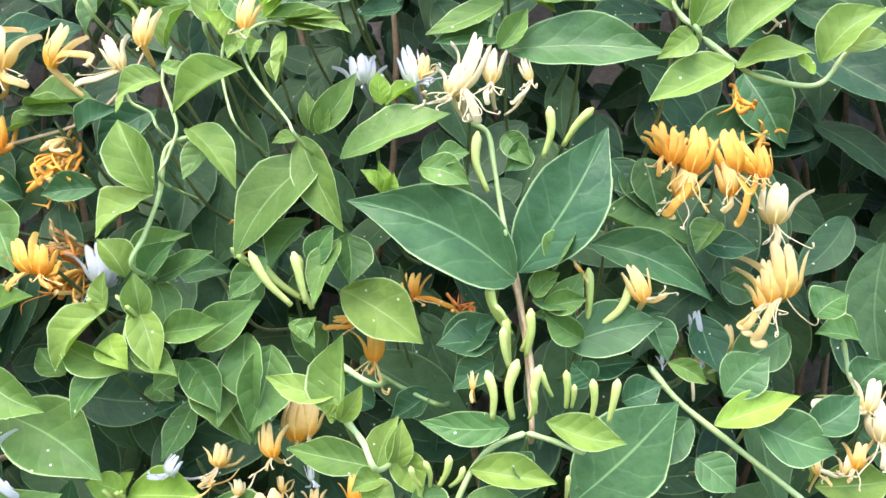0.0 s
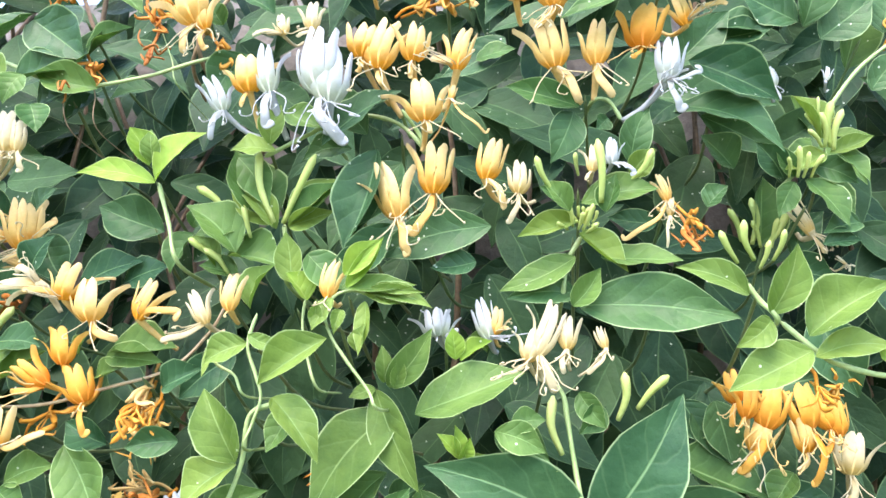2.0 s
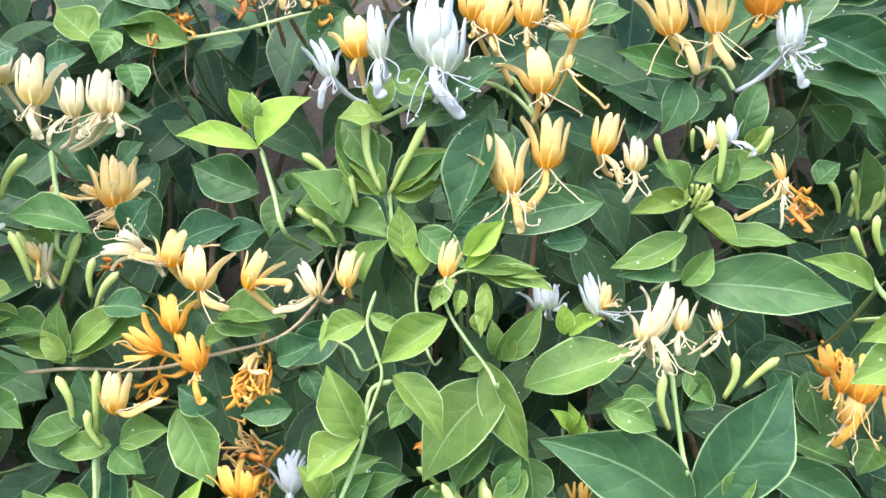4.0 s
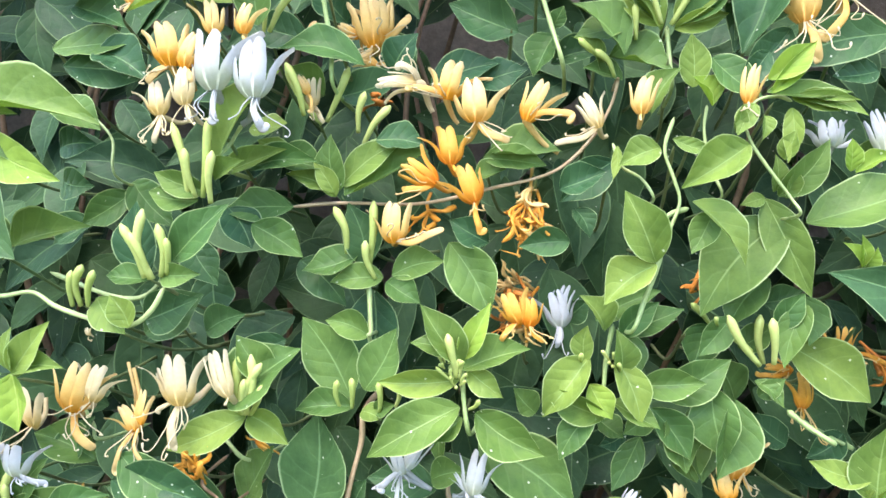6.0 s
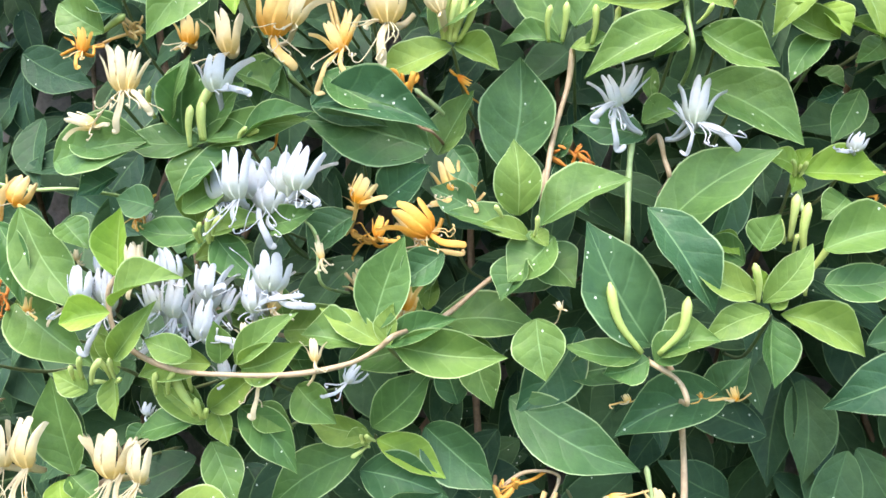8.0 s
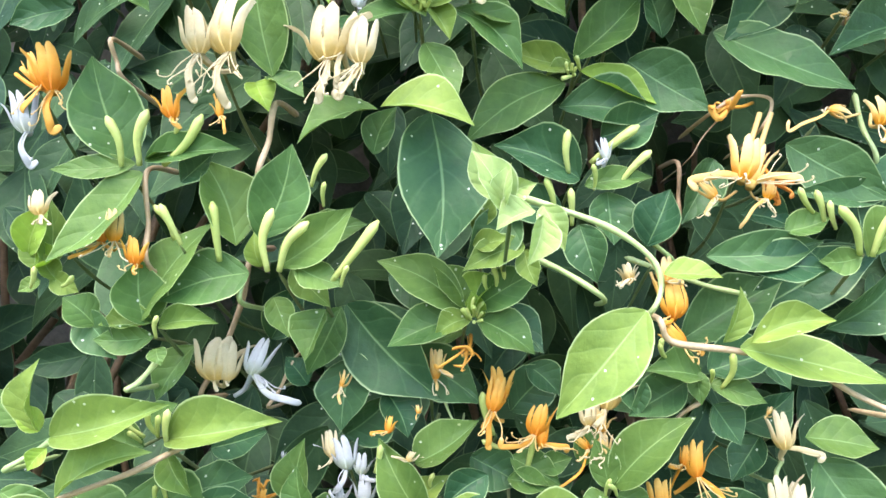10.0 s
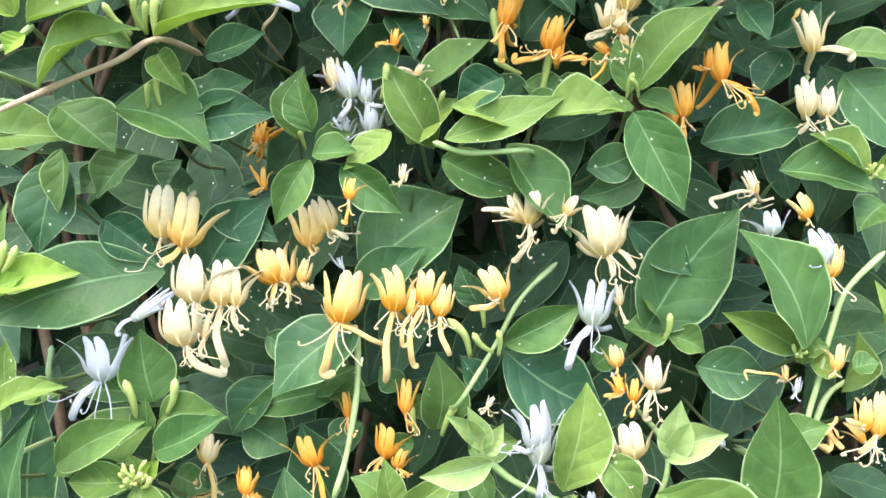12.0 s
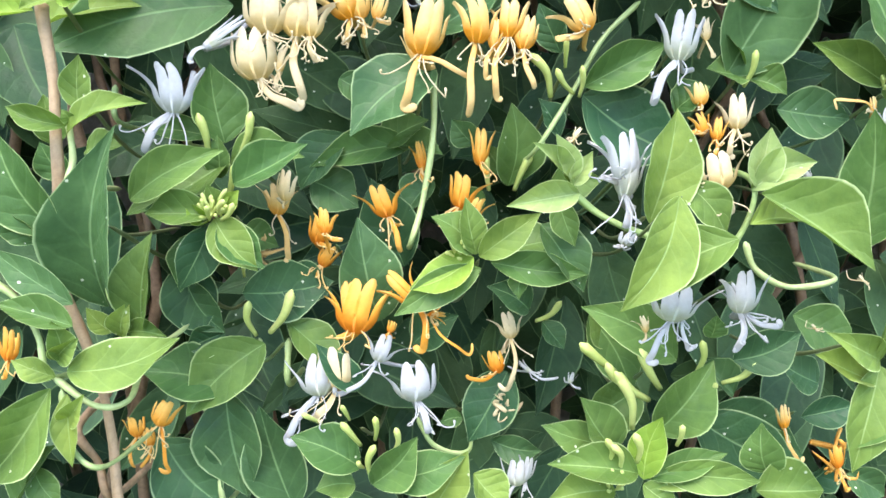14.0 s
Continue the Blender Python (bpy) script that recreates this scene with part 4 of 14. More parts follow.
leaf(s, (-0.0114, 0.008, 1.5016), (0.0114, 0.004, 1.5048), 0.0155, "light")
leaf(s, (-0.025, 0.008, 1.4772), (0.012, 0.004, 1.4909), 0.0132, "light")
leaf(s, (-0.0121, 0.008, 1.4801), (0.0288, 0.004, 1.4847), 0.0149, "mid")
stem(s, [(-0.1183, 0.011, 1.5193), (-0.1059, 0.011, 1.5084), (-0.0928, 0.011, 1.4951), (-0.0891, 0.011, 1.4739), (-0.0876, 0.061, 1.4687)], 0.0009, "green")
s = sprig("dark green sprig with seven oval leaves", (0.0538, 0.0276, 1.4139), (0.0494, 0.15, 1.3916))
leaf(s, (0.0124, 0.0316, 1.4313), (0.0418, 0.0276, 1.4065), 0.0230, "dark")
leaf(s, (0.0558, 0.0316, 1.4166), (0.0548, 0.0276, 1.3686), 0.0375, "dark")
leaf(s, (-0.0396, 0.0316, 1.4254), (-0.0328, 0.0276, 1.3924), 0.0442, "dark")
leaf(s, (-0.1139, 0.0316, 1.4488), (-0.137, 0.0276, 1.4343), 0.0272, "dark")
leaf(s, (-0.0891, 0.0276, 1.4661), (-0.117, 0.0236, 1.447), 0.0202, "mid")
leaf(s, (-0.0887, 0.0276, 1.4727), (-0.0597, 0.0236, 1.4471), 0.0209, "mid")
leaf(s, (0.0059, 0.0316, 1.3856), (-0.0271, 0.0276, 1.3745), 0.0192, "dark")
s = sprig("green sprig with four cream flowers", (0.348, 0.019, 1.4859), (0.3375, 0.15, 1.4573))
flower(s, (0.3563, 0.007, 1.5127), (0.3435, 0.007, 1.489), (0.3523, 0.003, 1.471), (0.3478, 0.019, 1.4773), "cream", wide=0.69, stamens=6)
flower(s, (0.3603, 0.007, 1.5084), (0.3585, 0.007, 1.492), (0.3566, 0.003, 1.4801), (0.3604, 0.019, 1.4828), "cream", wide=0.86, stamens=5)
flower(s, (0.3722, 0.007, 1.5024), (0.3772, 0.007, 1.4926), (0.3684, 0.003, 1.4807), (0.3644, 0.019, 1.4799), "cream", wide=0.8, stamens=4)
flower(s, (0.3438, 0.007, 1.5032), (0.3395, 0.007, 1.4863), (0.334, 0.003, 1.4828), (0.3478, 0.019, 1.4773), "cream", wide=0.92, stamens=6)
stem(s, [(0.348, 0.022, 1.4779), (0.3562, 0.022, 1.472), (0.3586, 0.022, 1.4579), (0.362, 0.022, 1.4329), (0.3642, 0.022, 1.4192), (0.3647, 0.072, 1.4159)], 0.0014, "green")
s = sprig("green sprig with six oval leaves and pale green buds", (0.3631, 0.024, 1.4193), (0.3524, 0.15, 1.3872))
bud(s, (0.3554, 0.021, 1.4425), (0.3514, 0.012, 1.4703))
bud(s, (0.383, 0.021, 1.4589), (0.3859, 0.012, 1.4815))
bud(s, (0.3927, 0.021, 1.4643), (0.4069, 0.012, 1.48))
bud(s, (0.3564, 0.021, 1.4301), (0.3514, 0.012, 1.4362))
leaf(s, (0.3682, 0.028, 1.3999), (0.2888, 0.008, 1.4369), 0.0401, "dark")
leaf(s, (0.3697, 0.028, 1.4032), (0.4141, 0.016, 1.4715), 0.0388, "dark")
leaf(s, (0.3646, 0.024, 1.4722), (0.3773, 0.02, 1.4547), 0.0134, "mid")
leaf(s, (0.3224, 0.024, 1.4514), (0.3497, 0.02, 1.4382), 0.0218, "mid")
leaf(s, (0.3755, 0.024, 1.4664), (0.3637, 0.02, 1.452), 0.0159, "mid")
leaf(s, (0.3866, 0.024, 1.4033), (0.4, 0.02, 1.4246), 0.0128, "mid")
s = sprig("green sprig with two oval leaves and pale green buds", (0.3744, 0.035, 1.3977), (0.3639, 0.15, 1.3671))
bud(s, (0.3653, 0.032, 1.3788), (0.3557, 0.023, 1.3964))
bud(s, (0.3638, 0.032, 1.3761), (0.3581, 0.023, 1.3872))
bud(s, (0.3641, 0.032, 1.3576), (0.3617, 0.023, 1.3767))
bud(s, (0.3727, 0.032, 1.3631), (0.3746, 0.023, 1.3848))
stem(s, [(0.3664, 0.078, 1.4045), (0.3678, 0.038, 1.3997), (0.3715, 0.038, 1.3838), (0.3748, 0.038, 1.3624), (0.3767, 0.038, 1.3414), (0.3767, 0.088, 1.3369)], 0.0016, "red")
leaf(s, (0.3769, 0.035, 1.3922), (0.3902, 0.031, 1.4033), 0.0145, "mid")
leaf(s, (0.382, 0.035, 1.3869), (0.403, 0.031, 1.39), 0.0144, "mid")
bud(s, (0.4151, 0.032, 1.4404), (0.415, 0.023, 1.4492))
s = sprig("dark green sprig with two yellow flowers and pale green buds", (0.4031, 0.05, 1.3781), (0.3903, 0.15, 1.3481))
bud(s, (0.4039, 0.047, 1.3769), (0.405, 0.038, 1.4061))
bud(s, (0.4066, 0.047, 1.3756), (0.4268, 0.038, 1.4007))
flower(s, (0.4267, 0.038, 1.4076), (0.4309, 0.038, 1.3887), (0.4405, 0.034, 1.3916), (0.4282, 0.05, 1.3839), "yellow", wide=0.92, stamens=5)
flower(s, (0.397, 0.038, 1.4087), (0.4022, 0.038, 1.4033), (0.4039, 0.034, 1.3979), (0.4024, 0.05, 1.3919), "yellow", wide=0.46, stamens=0)
leaf(s, (0.4017, 0.05, 1.3753), (0.3764, 0.046, 1.3835), 0.0134, "mid")
leaf(s, (0.4091, 0.054, 1.3723), (0.4432, 0.05, 1.3841), 0.0240, "dark")
leaf(s, (0.4, 0.054, 1.3556), (0.4295, 0.05, 1.3594), 0.0213, "dark")
leaf(s, (0.4245, 0.054, 1.4005), (0.4507, 0.05, 1.3953), 0.0134, "dark")
leaf(s, (0.4087, 0.054, 1.4205), (0.4678, 0.05, 1.3894), 0.0246, "dark")
s = sprig("dark green sprig with three oval leaves", (0.405, 0.022, 1.5231), (0.3996, 0.15, 1.4876))
leaf(s, (0.3662, 0.026, 1.5166), (0.4437, 0.016, 1.5081), 0.0313, "dark")
leaf(s, (0.3663, 0.026, 1.5225), (0.3289, 0.022, 1.5195), 0.0163, "dark")
leaf(s, (0.3629, 0.022, 1.5155), (0.3772, 0.018, 1.5346), 0.0136, "mid")
s = sprig("dark green sprig with four oval leaves", (0.4193, 0.068, 1.433), (0.4177, 0.15, 1.3937))
leaf(s, (0.4166, 0.068, 1.4384), (0.4635, 0.064, 1.4194), 0.0272, "mid")
leaf(s, (0.4678, 0.072, 1.4242), (0.4985, 0.068, 1.4183), 0.0166, "dark")
leaf(s, (0.4235, 0.072, 1.4703), (0.4361, 0.068, 1.4451), 0.0260, "dark")
leaf(s, (0.4292, 0.072, 1.4641), (0.4472, 0.068, 1.436), 0.0230, "dark")
s = sprig("light green sprig with two white-and-cream flowers and pale green buds", (0.3641, 0.024, 1.5523), (0.369, 0.15, 1.4891))
bud(s, (0.3641, 0.021, 1.5573), (0.3609, 0.012, 1.5689))
bud(s, (0.3669, 0.021, 1.5557), (0.3692, 0.012, 1.5625))
bud(s, (0.3692, 0.021, 1.5555), (0.3743, 0.012, 1.5668))
bud(s, (0.3711, 0.021, 1.5539), (0.376, 0.012, 1.5562))
bud(s, (0.3613, 0.021, 1.5559), (0.3556, 0.012, 1.557))
bud(s, (0.3678, 0.021, 1.5851), (0.366, 0.012, 1.5948))
bud(s, (0.3935, 0.021, 1.5808), (0.4053, 0.012, 1.5957))
leaf(s, (0.3671, 0.024, 1.5538), (0.3913, 0.02, 1.5324), 0.0139, "light")
leaf(s, (0.3653, 0.024, 1.5415), (0.3256, 0.02, 1.5233), 0.0160, "light")
leaf(s, (0.3691, 0.024, 1.5707), (0.4087, 0.02, 1.5765), 0.0183, "mid")
leaf(s, (0.3673, 0.024, 1.5614), (0.3352, 0.02, 1.5519), 0.0134, "light")
leaf(s, (0.3618, 0.024, 1.571), (0.3473, 0.02, 1.5793), 0.0112, "mid")
leaf(s, (0.3781, 0.024, 1.5412), (0.4191, 0.02, 1.5382), 0.0151, "mid")
flower(s, (0.3832, 0.012, 1.6016), (0.3841, 0.012, 1.5876), (0.395, 0.008, 1.5821), (0.3812, 0.024, 1.5891), "white", wide=0.92, stamens=3)
flower(s, (0.376, 0.012, 1.5989), (0.3741, 0.012, 1.5836), (0.3708, 0.008, 1.5788), (0.3738, 0.024, 1.5831), "cream", wide=0.69, stamens=0)
leaf(s, (0.3955, 0.024, 1.5852), (0.4083, 0.02, 1.5982), 0.0166, "light")
stem(s, [(0.3688, 0.027, 1.5533), (0.3612, 0.027, 1.5397), (0.3578, 0.027, 1.52), (0.3565, 0.077, 1.513)], 0.0014, "green")
tuft(s, (0.3681, 0.021, 1.5607), 6, 0.012)
tuft(s, (0.3723, 0.021, 1.559), 7, 0.012)
s = sprig("dark green sprig with two yellow-and-cream flowers and withered brown flowers", (0.416, 0.037, 1.5744), (0.3988, 0.15, 1.5335))
flower(s, (0.41, 0.025, 1.585), (0.4135, 0.025, 1.5708), (0.3907, 0.021, 1.5501), (0.41, 0.037, 1.5714), "yellow", wide=0.8, stamens=3)
flower(s, (0.415, 0.025, 1.5723), (0.4145, 0.025, 1.563), (0.4114, 0.021, 1.5449), (0.4129, 0.037, 1.5713), "cream", wide=0.8, stamens=6)
withered(s, (0.4284, 0.037, 1.5643), (0.4196, 0.047, 1.5786), "orange")
withered(s, (0.427, 0.037, 1.555), (0.4223, 0.047, 1.5719), "brown")
leaf(s, (0.4371, 0.041, 1.572), (0.4482, 0.037, 1.5824), 0.0167, "dark")
leaf(s, (0.4104, 0.041, 1.5635), (0.3834, 0.037, 1.5662), 0.0140, "dark")
s = sprig("dark green sprig with two cream flowers and pale green buds", (0.4783, 0.084, 1.5608), (0.4714, 0.15, 1.5263))
bud(s, (0.465, 0.081, 1.5619), (0.4567, 0.072, 1.5792))
bud(s, (0.471, 0.081, 1.56), (0.4696, 0.072, 1.5855))
bud(s, (0.4756, 0.081, 1.5581), (0.4693, 0.072, 1.5719))
bud(s, (0.4787, 0.081, 1.558), (0.4912, 0.072, 1.5794))
bud(s, (0.4818, 0.081, 1.5579), (0.484, 0.072, 1.573))
leaf(s, (0.4767, 0.084, 1.5609), (0.4799, 0.08, 1.6007), 0.0258, "mid")
leaf(s, (0.4881, 0.088, 1.5481), (0.5167, 0.084, 1.5392), 0.0270, "dark")
flower(s, (0.4915, 0.072, 1.5828), (0.5019, 0.072, 1.5623), (0.5056, 0.068, 1.5524), (0.4975, 0.084, 1.5669), "cream", wide=0.57, stamens=5)
flower(s, (0.5129, 0.072, 1.5503), (0.5184, 0.072, 1.5452), (0.5178, 0.068, 1.5406), (0.5142, 0.084, 1.546), "cream", wide=0.46, stamens=5)
leaf(s, (0.4948, 0.088, 1.5548), (0.514, 0.084, 1.5801), 0.0179, "dark")
s = sprig("light green sprig with pale green buds and withered brown flowers", (0.4438, -0.0178, 1.5171), (0.4487, 0.15, 1.4737))
leaf(s, (0.4388, -0.0178, 1.5141), (0.4065, -0.0218, 1.5262), 0.0135, "light")
leaf(s, (0.4477, -0.0178, 1.5052), (0.4585, -0.0278, 1.5351), 0.0165, "light")
bud(s, (0.434, -0.0208, 1.5282), (0.4251, -0.0298, 1.5408))
bud(s, (0.4414, -0.0208, 1.5293), (0.4357, -0.0298, 1.5457))
bud(s, (0.4435, -0.0208, 1.5253), (0.446, -0.0298, 1.5361))
bud(s, (0.4497, -0.0208, 1.529), (0.453, -0.0298, 1.541))
stem(s, [(0.4389, -0.0148, 1.5196), (0.4443, -0.0148, 1.5115), (0.4508, -0.0148, 1.5021), (0.4519, 0.0352, 1.4989)], 0.0014, "green")
stem(s, [(0.452, -0.0148, 1.5024), (0.4647, -0.0148, 1.4906), (0.4752, -0.0148, 1.4832), (0.499, -0.0148, 1.4784), (0.5119, -0.0148, 1.4909), (0.5303, -0.0148, 1.5109), (0.5651, -0.0148, 1.5251), (0.5723, 0.0352, 1.5276)], 0.0013, "green")
leaf(s, (0.4637, -0.0178, 1.4889), (0.4257, -0.0218, 1.4709), 0.0191, "light")
leaf(s, (0.4475, -0.0178, 1.5026), (0.4302, -0.0218, 1.4899), 0.0138, "light")
leaf(s, (0.463, -0.0178, 1.4954), (0.4959, -0.0298, 1.5168), 0.0206, "light")
leaf(s, (0.4648, -0.0178, 1.4863), (0.497, -0.0218, 1.4899), 0.0128, "light")
leaf(s, (0.498, -0.0178, 1.4825), (0.4882, -0.0218, 1.4915), 0.0092, "young")
leaf(s, (0.5007, -0.0178, 1.487), (0.5245, -0.0298, 1.5054), 0.0188, "light")
leaf(s, (0.5107, -0.0178, 1.4923), (0.5302, -0.0218, 1.4949), 0.0138, "light")
withered(s, (0.4638, -0.0178, 1.471), (0.4651, -0.0078, 1.4822), "orange")
s = sprig("dark green sprig with orange-and-yellow flowers and withered brown flowers", (0.4807, 0.0649, 1.4748), (0.486, 0.15, 1.4403))
flower(s, (0.4455, 0.0611, 1.4853), (0.4504, 0.0611, 1.4685), (0.4456, 0.0571, 1.4558), (0.4604, 0.0731, 1.4827), "orange", wide=1.03, stamens=4)
flower(s, (0.4546, 0.0488, 1.4783), (0.4506, 0.0488, 1.4606), (0.4463, 0.0448, 1.4558), (0.4623, 0.0608, 1.4774), "orange", wide=1.03, stamens=2)
flower(s, (0.469, 0.0517, 1.4816), (0.4608, 0.0517, 1.4551), (0.4472, 0.0477, 1.4345), (0.4746, 0.0637, 1.4747), "orange", wide=0.98, stamens=5)
flower(s, (0.4645, 0.0525, 1.4639), (0.4547, 0.0525, 1.4435), (0.4487, 0.0485, 1.4332), (0.475, 0.0645, 1.4778), "yellow", wide=0.92, stamens=3)
flower(s, (0.4784, 0.053, 1.4787), (0.4835, 0.053, 1.4551), (0.4826, 0.049, 1.4289), (0.4779, 0.065, 1.4748), "orange", wide=1.03, stamens=5)
flower(s, (0.4878, 0.0534, 1.4728), (0.4947, 0.0534, 1.455), (0.4864, 0.0494, 1.4403), (0.4838, 0.0654, 1.4748), "orange", wide=0.98, stamens=3)
flower(s, (0.4784, 0.0531, 1.461), (0.4812, 0.0531, 1.4435), (0.475, 0.0491, 1.4346), (0.4806, 0.0651, 1.4718), "yellow", wide=1.03, stamens=3)
flower(s, (0.4959, 0.0536, 1.4697), (0.4986, 0.0536, 1.4521), (0.4953, 0.0496, 1.4474), (0.4895, 0.0656, 1.4748), "orange", wide=0.92, stamens=2)
withered(s, (0.4589, 0.0692, 1.4773), (0.4534, 0.0792, 1.4871), "orange")
withered(s, (0.501, 0.0656, 1.4746), (0.4965, 0.0756, 1.4795), "orange")
leaf(s, (0.4616, 0.0693, 1.4726), (0.5102, 0.0653, 1.4836), 0.0253, "dark")
leaf(s, (0.4412, 0.0706, 1.47), (0.4469, 0.0666, 1.4359), 0.0313, "dark")
leaf(s, (0.4975, 0.0701, 1.5162), (0.5151, 0.0661, 1.4714), 0.0282, "dark")
leaf(s, (0.4778, 0.0659, 1.4328), (0.4639, 0.0619, 1.4151), 0.0164, "mid")
s = sprig("dark green sprig with three oval leaves and four yellow-and-cream flowers", (0.5131, 0.086, 1.4218), (0.5068, 0.15, 1.3964))
flower(s, (0.5111, 0.074, 1.4544), (0.5091, 0.074, 1.4317), (0.5077, 0.07, 1.4183), (0.5142, 0.086, 1.4173), "cream", wide=1.15, stamens=3)
stem(s, [(0.5152, 0.089, 1.4312), (0.5127, 0.089, 1.4037), (0.511, 0.139, 1.3969)], 0.0012, "green")
flower(s, (0.5046, 0.074, 1.4125), (0.504, 0.074, 1.3893), (0.4888, 0.07, 1.375), (0.514, 0.086, 1.4158), "yellow", wide=1.03, stamens=4)
flower(s, (0.5125, 0.074, 1.4214), (0.5112, 0.074, 1.3923), (0.4938, 0.07, 1.3695), (0.5152, 0.086, 1.4187), "yellow", wide=1.03, stamens=4)
flower(s, (0.4982, 0.074, 1.4038), (0.4995, 0.074, 1.3863), (0.4862, 0.07, 1.3779), (0.5135, 0.086, 1.4097), "yellow", wide=0.8, stamens=2)
leaf(s, (0.4839, 0.09, 1.4035), (0.505, 0.086, 1.3947), 0.0256, "dark")
leaf(s, (0.4706, 0.09, 1.3852), (0.4786, 0.086, 1.3532), 0.0283, "dark")
leaf(s, (0.5186, 0.09, 1.3739), (0.4817, 0.086, 1.3562), 0.0303, "dark")
s = sprig("light green sprig with one oval leaf and two white-and-yellow flowers", (0.4824, 0.13, 1.3736), (0.4525, 0.15, 1.344))
flower(s, (0.4744, 0.118, 1.3806), (0.478, 0.118, 1.3649), (0.4759, 0.114, 1.3528), (0.4789, 0.13, 1.3703), "white", wide=0.57, stamens=1)
flower(s, (0.4914, 0.118, 1.3777), (0.4935, 0.118, 1.3651), (0.4884, 0.114, 1.3561), (0.4905, 0.13, 1.3544), "yellow", wide=1.03, stamens=1)
leaf(s, (0.4642, 0.13, 1.3669), (0.4884, 0.126, 1.3453), 0.0157, "light")
s = sprig("dark green sprig with eight oval leaves and pale green buds", (0.4944, 0.0562, 1.5759), (0.4764, 0.15, 1.5505))
bud(s, (0.4857, 0.0532, 1.5914), (0.4833, 0.0442, 1.6002))
bud(s, (0.4902, 0.0532, 1.5912), (0.4896, 0.0442, 1.6065))
bud(s, (0.4931, 0.0532, 1.5911), (0.4945, 0.0442, 1.6029))
bud(s, (0.4973, 0.0532, 1.5909), (0.5021, 0.0442, 1.6009))
leaf(s, (0.4898, 0.0562, 1.5926), (0.481, 0.0522, 1.6111), 0.0114, "mid")
leaf(s, (0.4955, 0.0562, 1.5907), (0.5147, 0.0522, 1.5622), 0.0199, "mid")
leaf(s, (0.4853, 0.0602, 1.593), (0.4704, 0.0562, 1.6137), 0.0172, "dark")
leaf(s, (0.5008, 0.0602, 1.6006), (0.5238, 0.0562, 1.5877), 0.0171, "dark")
leaf(s, (0.4895, 0.0562, 1.5894), (0.4778, 0.0522, 1.5685), 0.0143, "mid")
leaf(s, (0.4585, 0.0602, 1.5994), (0.4404, 0.0562, 1.6188), 0.0262, "dark")
leaf(s, (0.5236, 0.0602, 1.5666), (0.5018, 0.0562, 1.5595), 0.0166, "dark")
leaf(s, (0.5028, 0.0602, 1.5545), (0.5214, 0.0562, 1.5555), 0.0139, "dark")
s = sprig("green sprig with two oval leaves and pale green buds", (0.3668, 0.013, 1.5753), (0.373, 0.15, 1.5328))
bud(s, (0.378, 0.01, 1.5667), (0.3764, 0.001, 1.5976))
bud(s, (0.3531, 0.01, 1.5745), (0.3454, 0.001, 1.5894))
leaf(s, (0.3622, 0.013, 1.5632), (0.3483, 0.009, 1.5788), 0.0123, "mid")
leaf(s, (0.3805, 0.013, 1.5625), (0.3861, 0.009, 1.5816), 0.0122, "mid")
s = sprig("light green sprig with four oval leaves and white-and-cream flowers", (0.2031, 0.004, 1.6025), (0.2003, 0.15, 1.5712))
flower(s, (0.1768, -0.008, 1.6346), (0.1824, -0.008, 1.6159), (0.1784, -0.012, 1.5986), (0.1987, 0.004, 1.6059), "white", wide=0.86, stamens=6)
flower(s, (0.1992, -0.008, 1.6519), (0.2073, -0.008, 1.6252), (0.2074, -0.012, 1.6061), (0.2141, 0.004, 1.6038), "white", wide=0.69, stamens=4)
flower(s, (0.2286, -0.008, 1.6606), (0.2351, -0.008, 1.6241), (0.2479, -0.012, 1.5963), (0.2325, 0.004, 1.6097), "white", wide=0.92, stamens=3)
flower(s, (0.2394, -0.008, 1.6501), (0.239, -0.008, 1.6175), (0.237, -0.012, 1.605), (0.2342, 0.004, 1.6063), "white", wide=0.92, stamens=6)
flower(s, (0.1932, -0.008, 1.6472), (0.1963, -0.008, 1.6257), (0.1937, -0.012, 1.6176), (0.1978, 0.004, 1.6108), "yellow", wide=1.15, stamens=0)
flower(s, (0.2108, -0.008, 1.67), (0.213, -0.008, 1.658), (0.1971, -0.012, 1.6567), (0.2204, 0.004, 1.6604), "cream", wide=0.92, stamens=5)
flower(s, (0.2263, -0.008, 1.676), (0.2286, -0.008, 1.6606), (0.2222, -0.012, 1.6555), (0.2253, 0.004, 1.6601), "cream", wide=0.92, stamens=2)
stem(s, [(0.201, 0.007, 1.5955), (0.2132, 0.007, 1.6017), (0.2255, 0.007, 1.6077), (0.2332, 0.007, 1.6092), (0.2356, 0.057, 1.6091)], 0.0013, "green")
leaf(s, (0.2047, 0.004, 1.6009), (0.2111, 0, 1.6219), 0.0183, "light")
leaf(s, (0.213, 0.004, 1.6201), (0.2337, 0, 1.6081), 0.0185, "mid")
leaf(s, (0.2318, 0.008, 1.6014), (0.2753, 0.004, 1.6293), 0.0211, "dark")
leaf(s, (0.2081, 0.004, 1.5975), (0.1845, 0, 1.5969), 0.0153, "light")
s = sprig("dark green sprig with two oval leaves and yellow flowers", (0.274, 0.0144, 1.6088), (0.2624, 0.15, 1.5708))
flower(s, (0.2558, 0.0024, 1.6681), (0.2533, 0.0024, 1.6478), (0.2529, -0.0016, 1.6392), (0.2673, 0.0144, 1.6257), "yellow", wide=1.38, stamens=3)
flower(s, (0.2653, 0.0024, 1.6693), (0.2629, 0.0024, 1.6406), (0.2655, -0.0016, 1.6305), (0.2738, 0.0144, 1.6188), "yellow", wide=1.03, stamens=3)
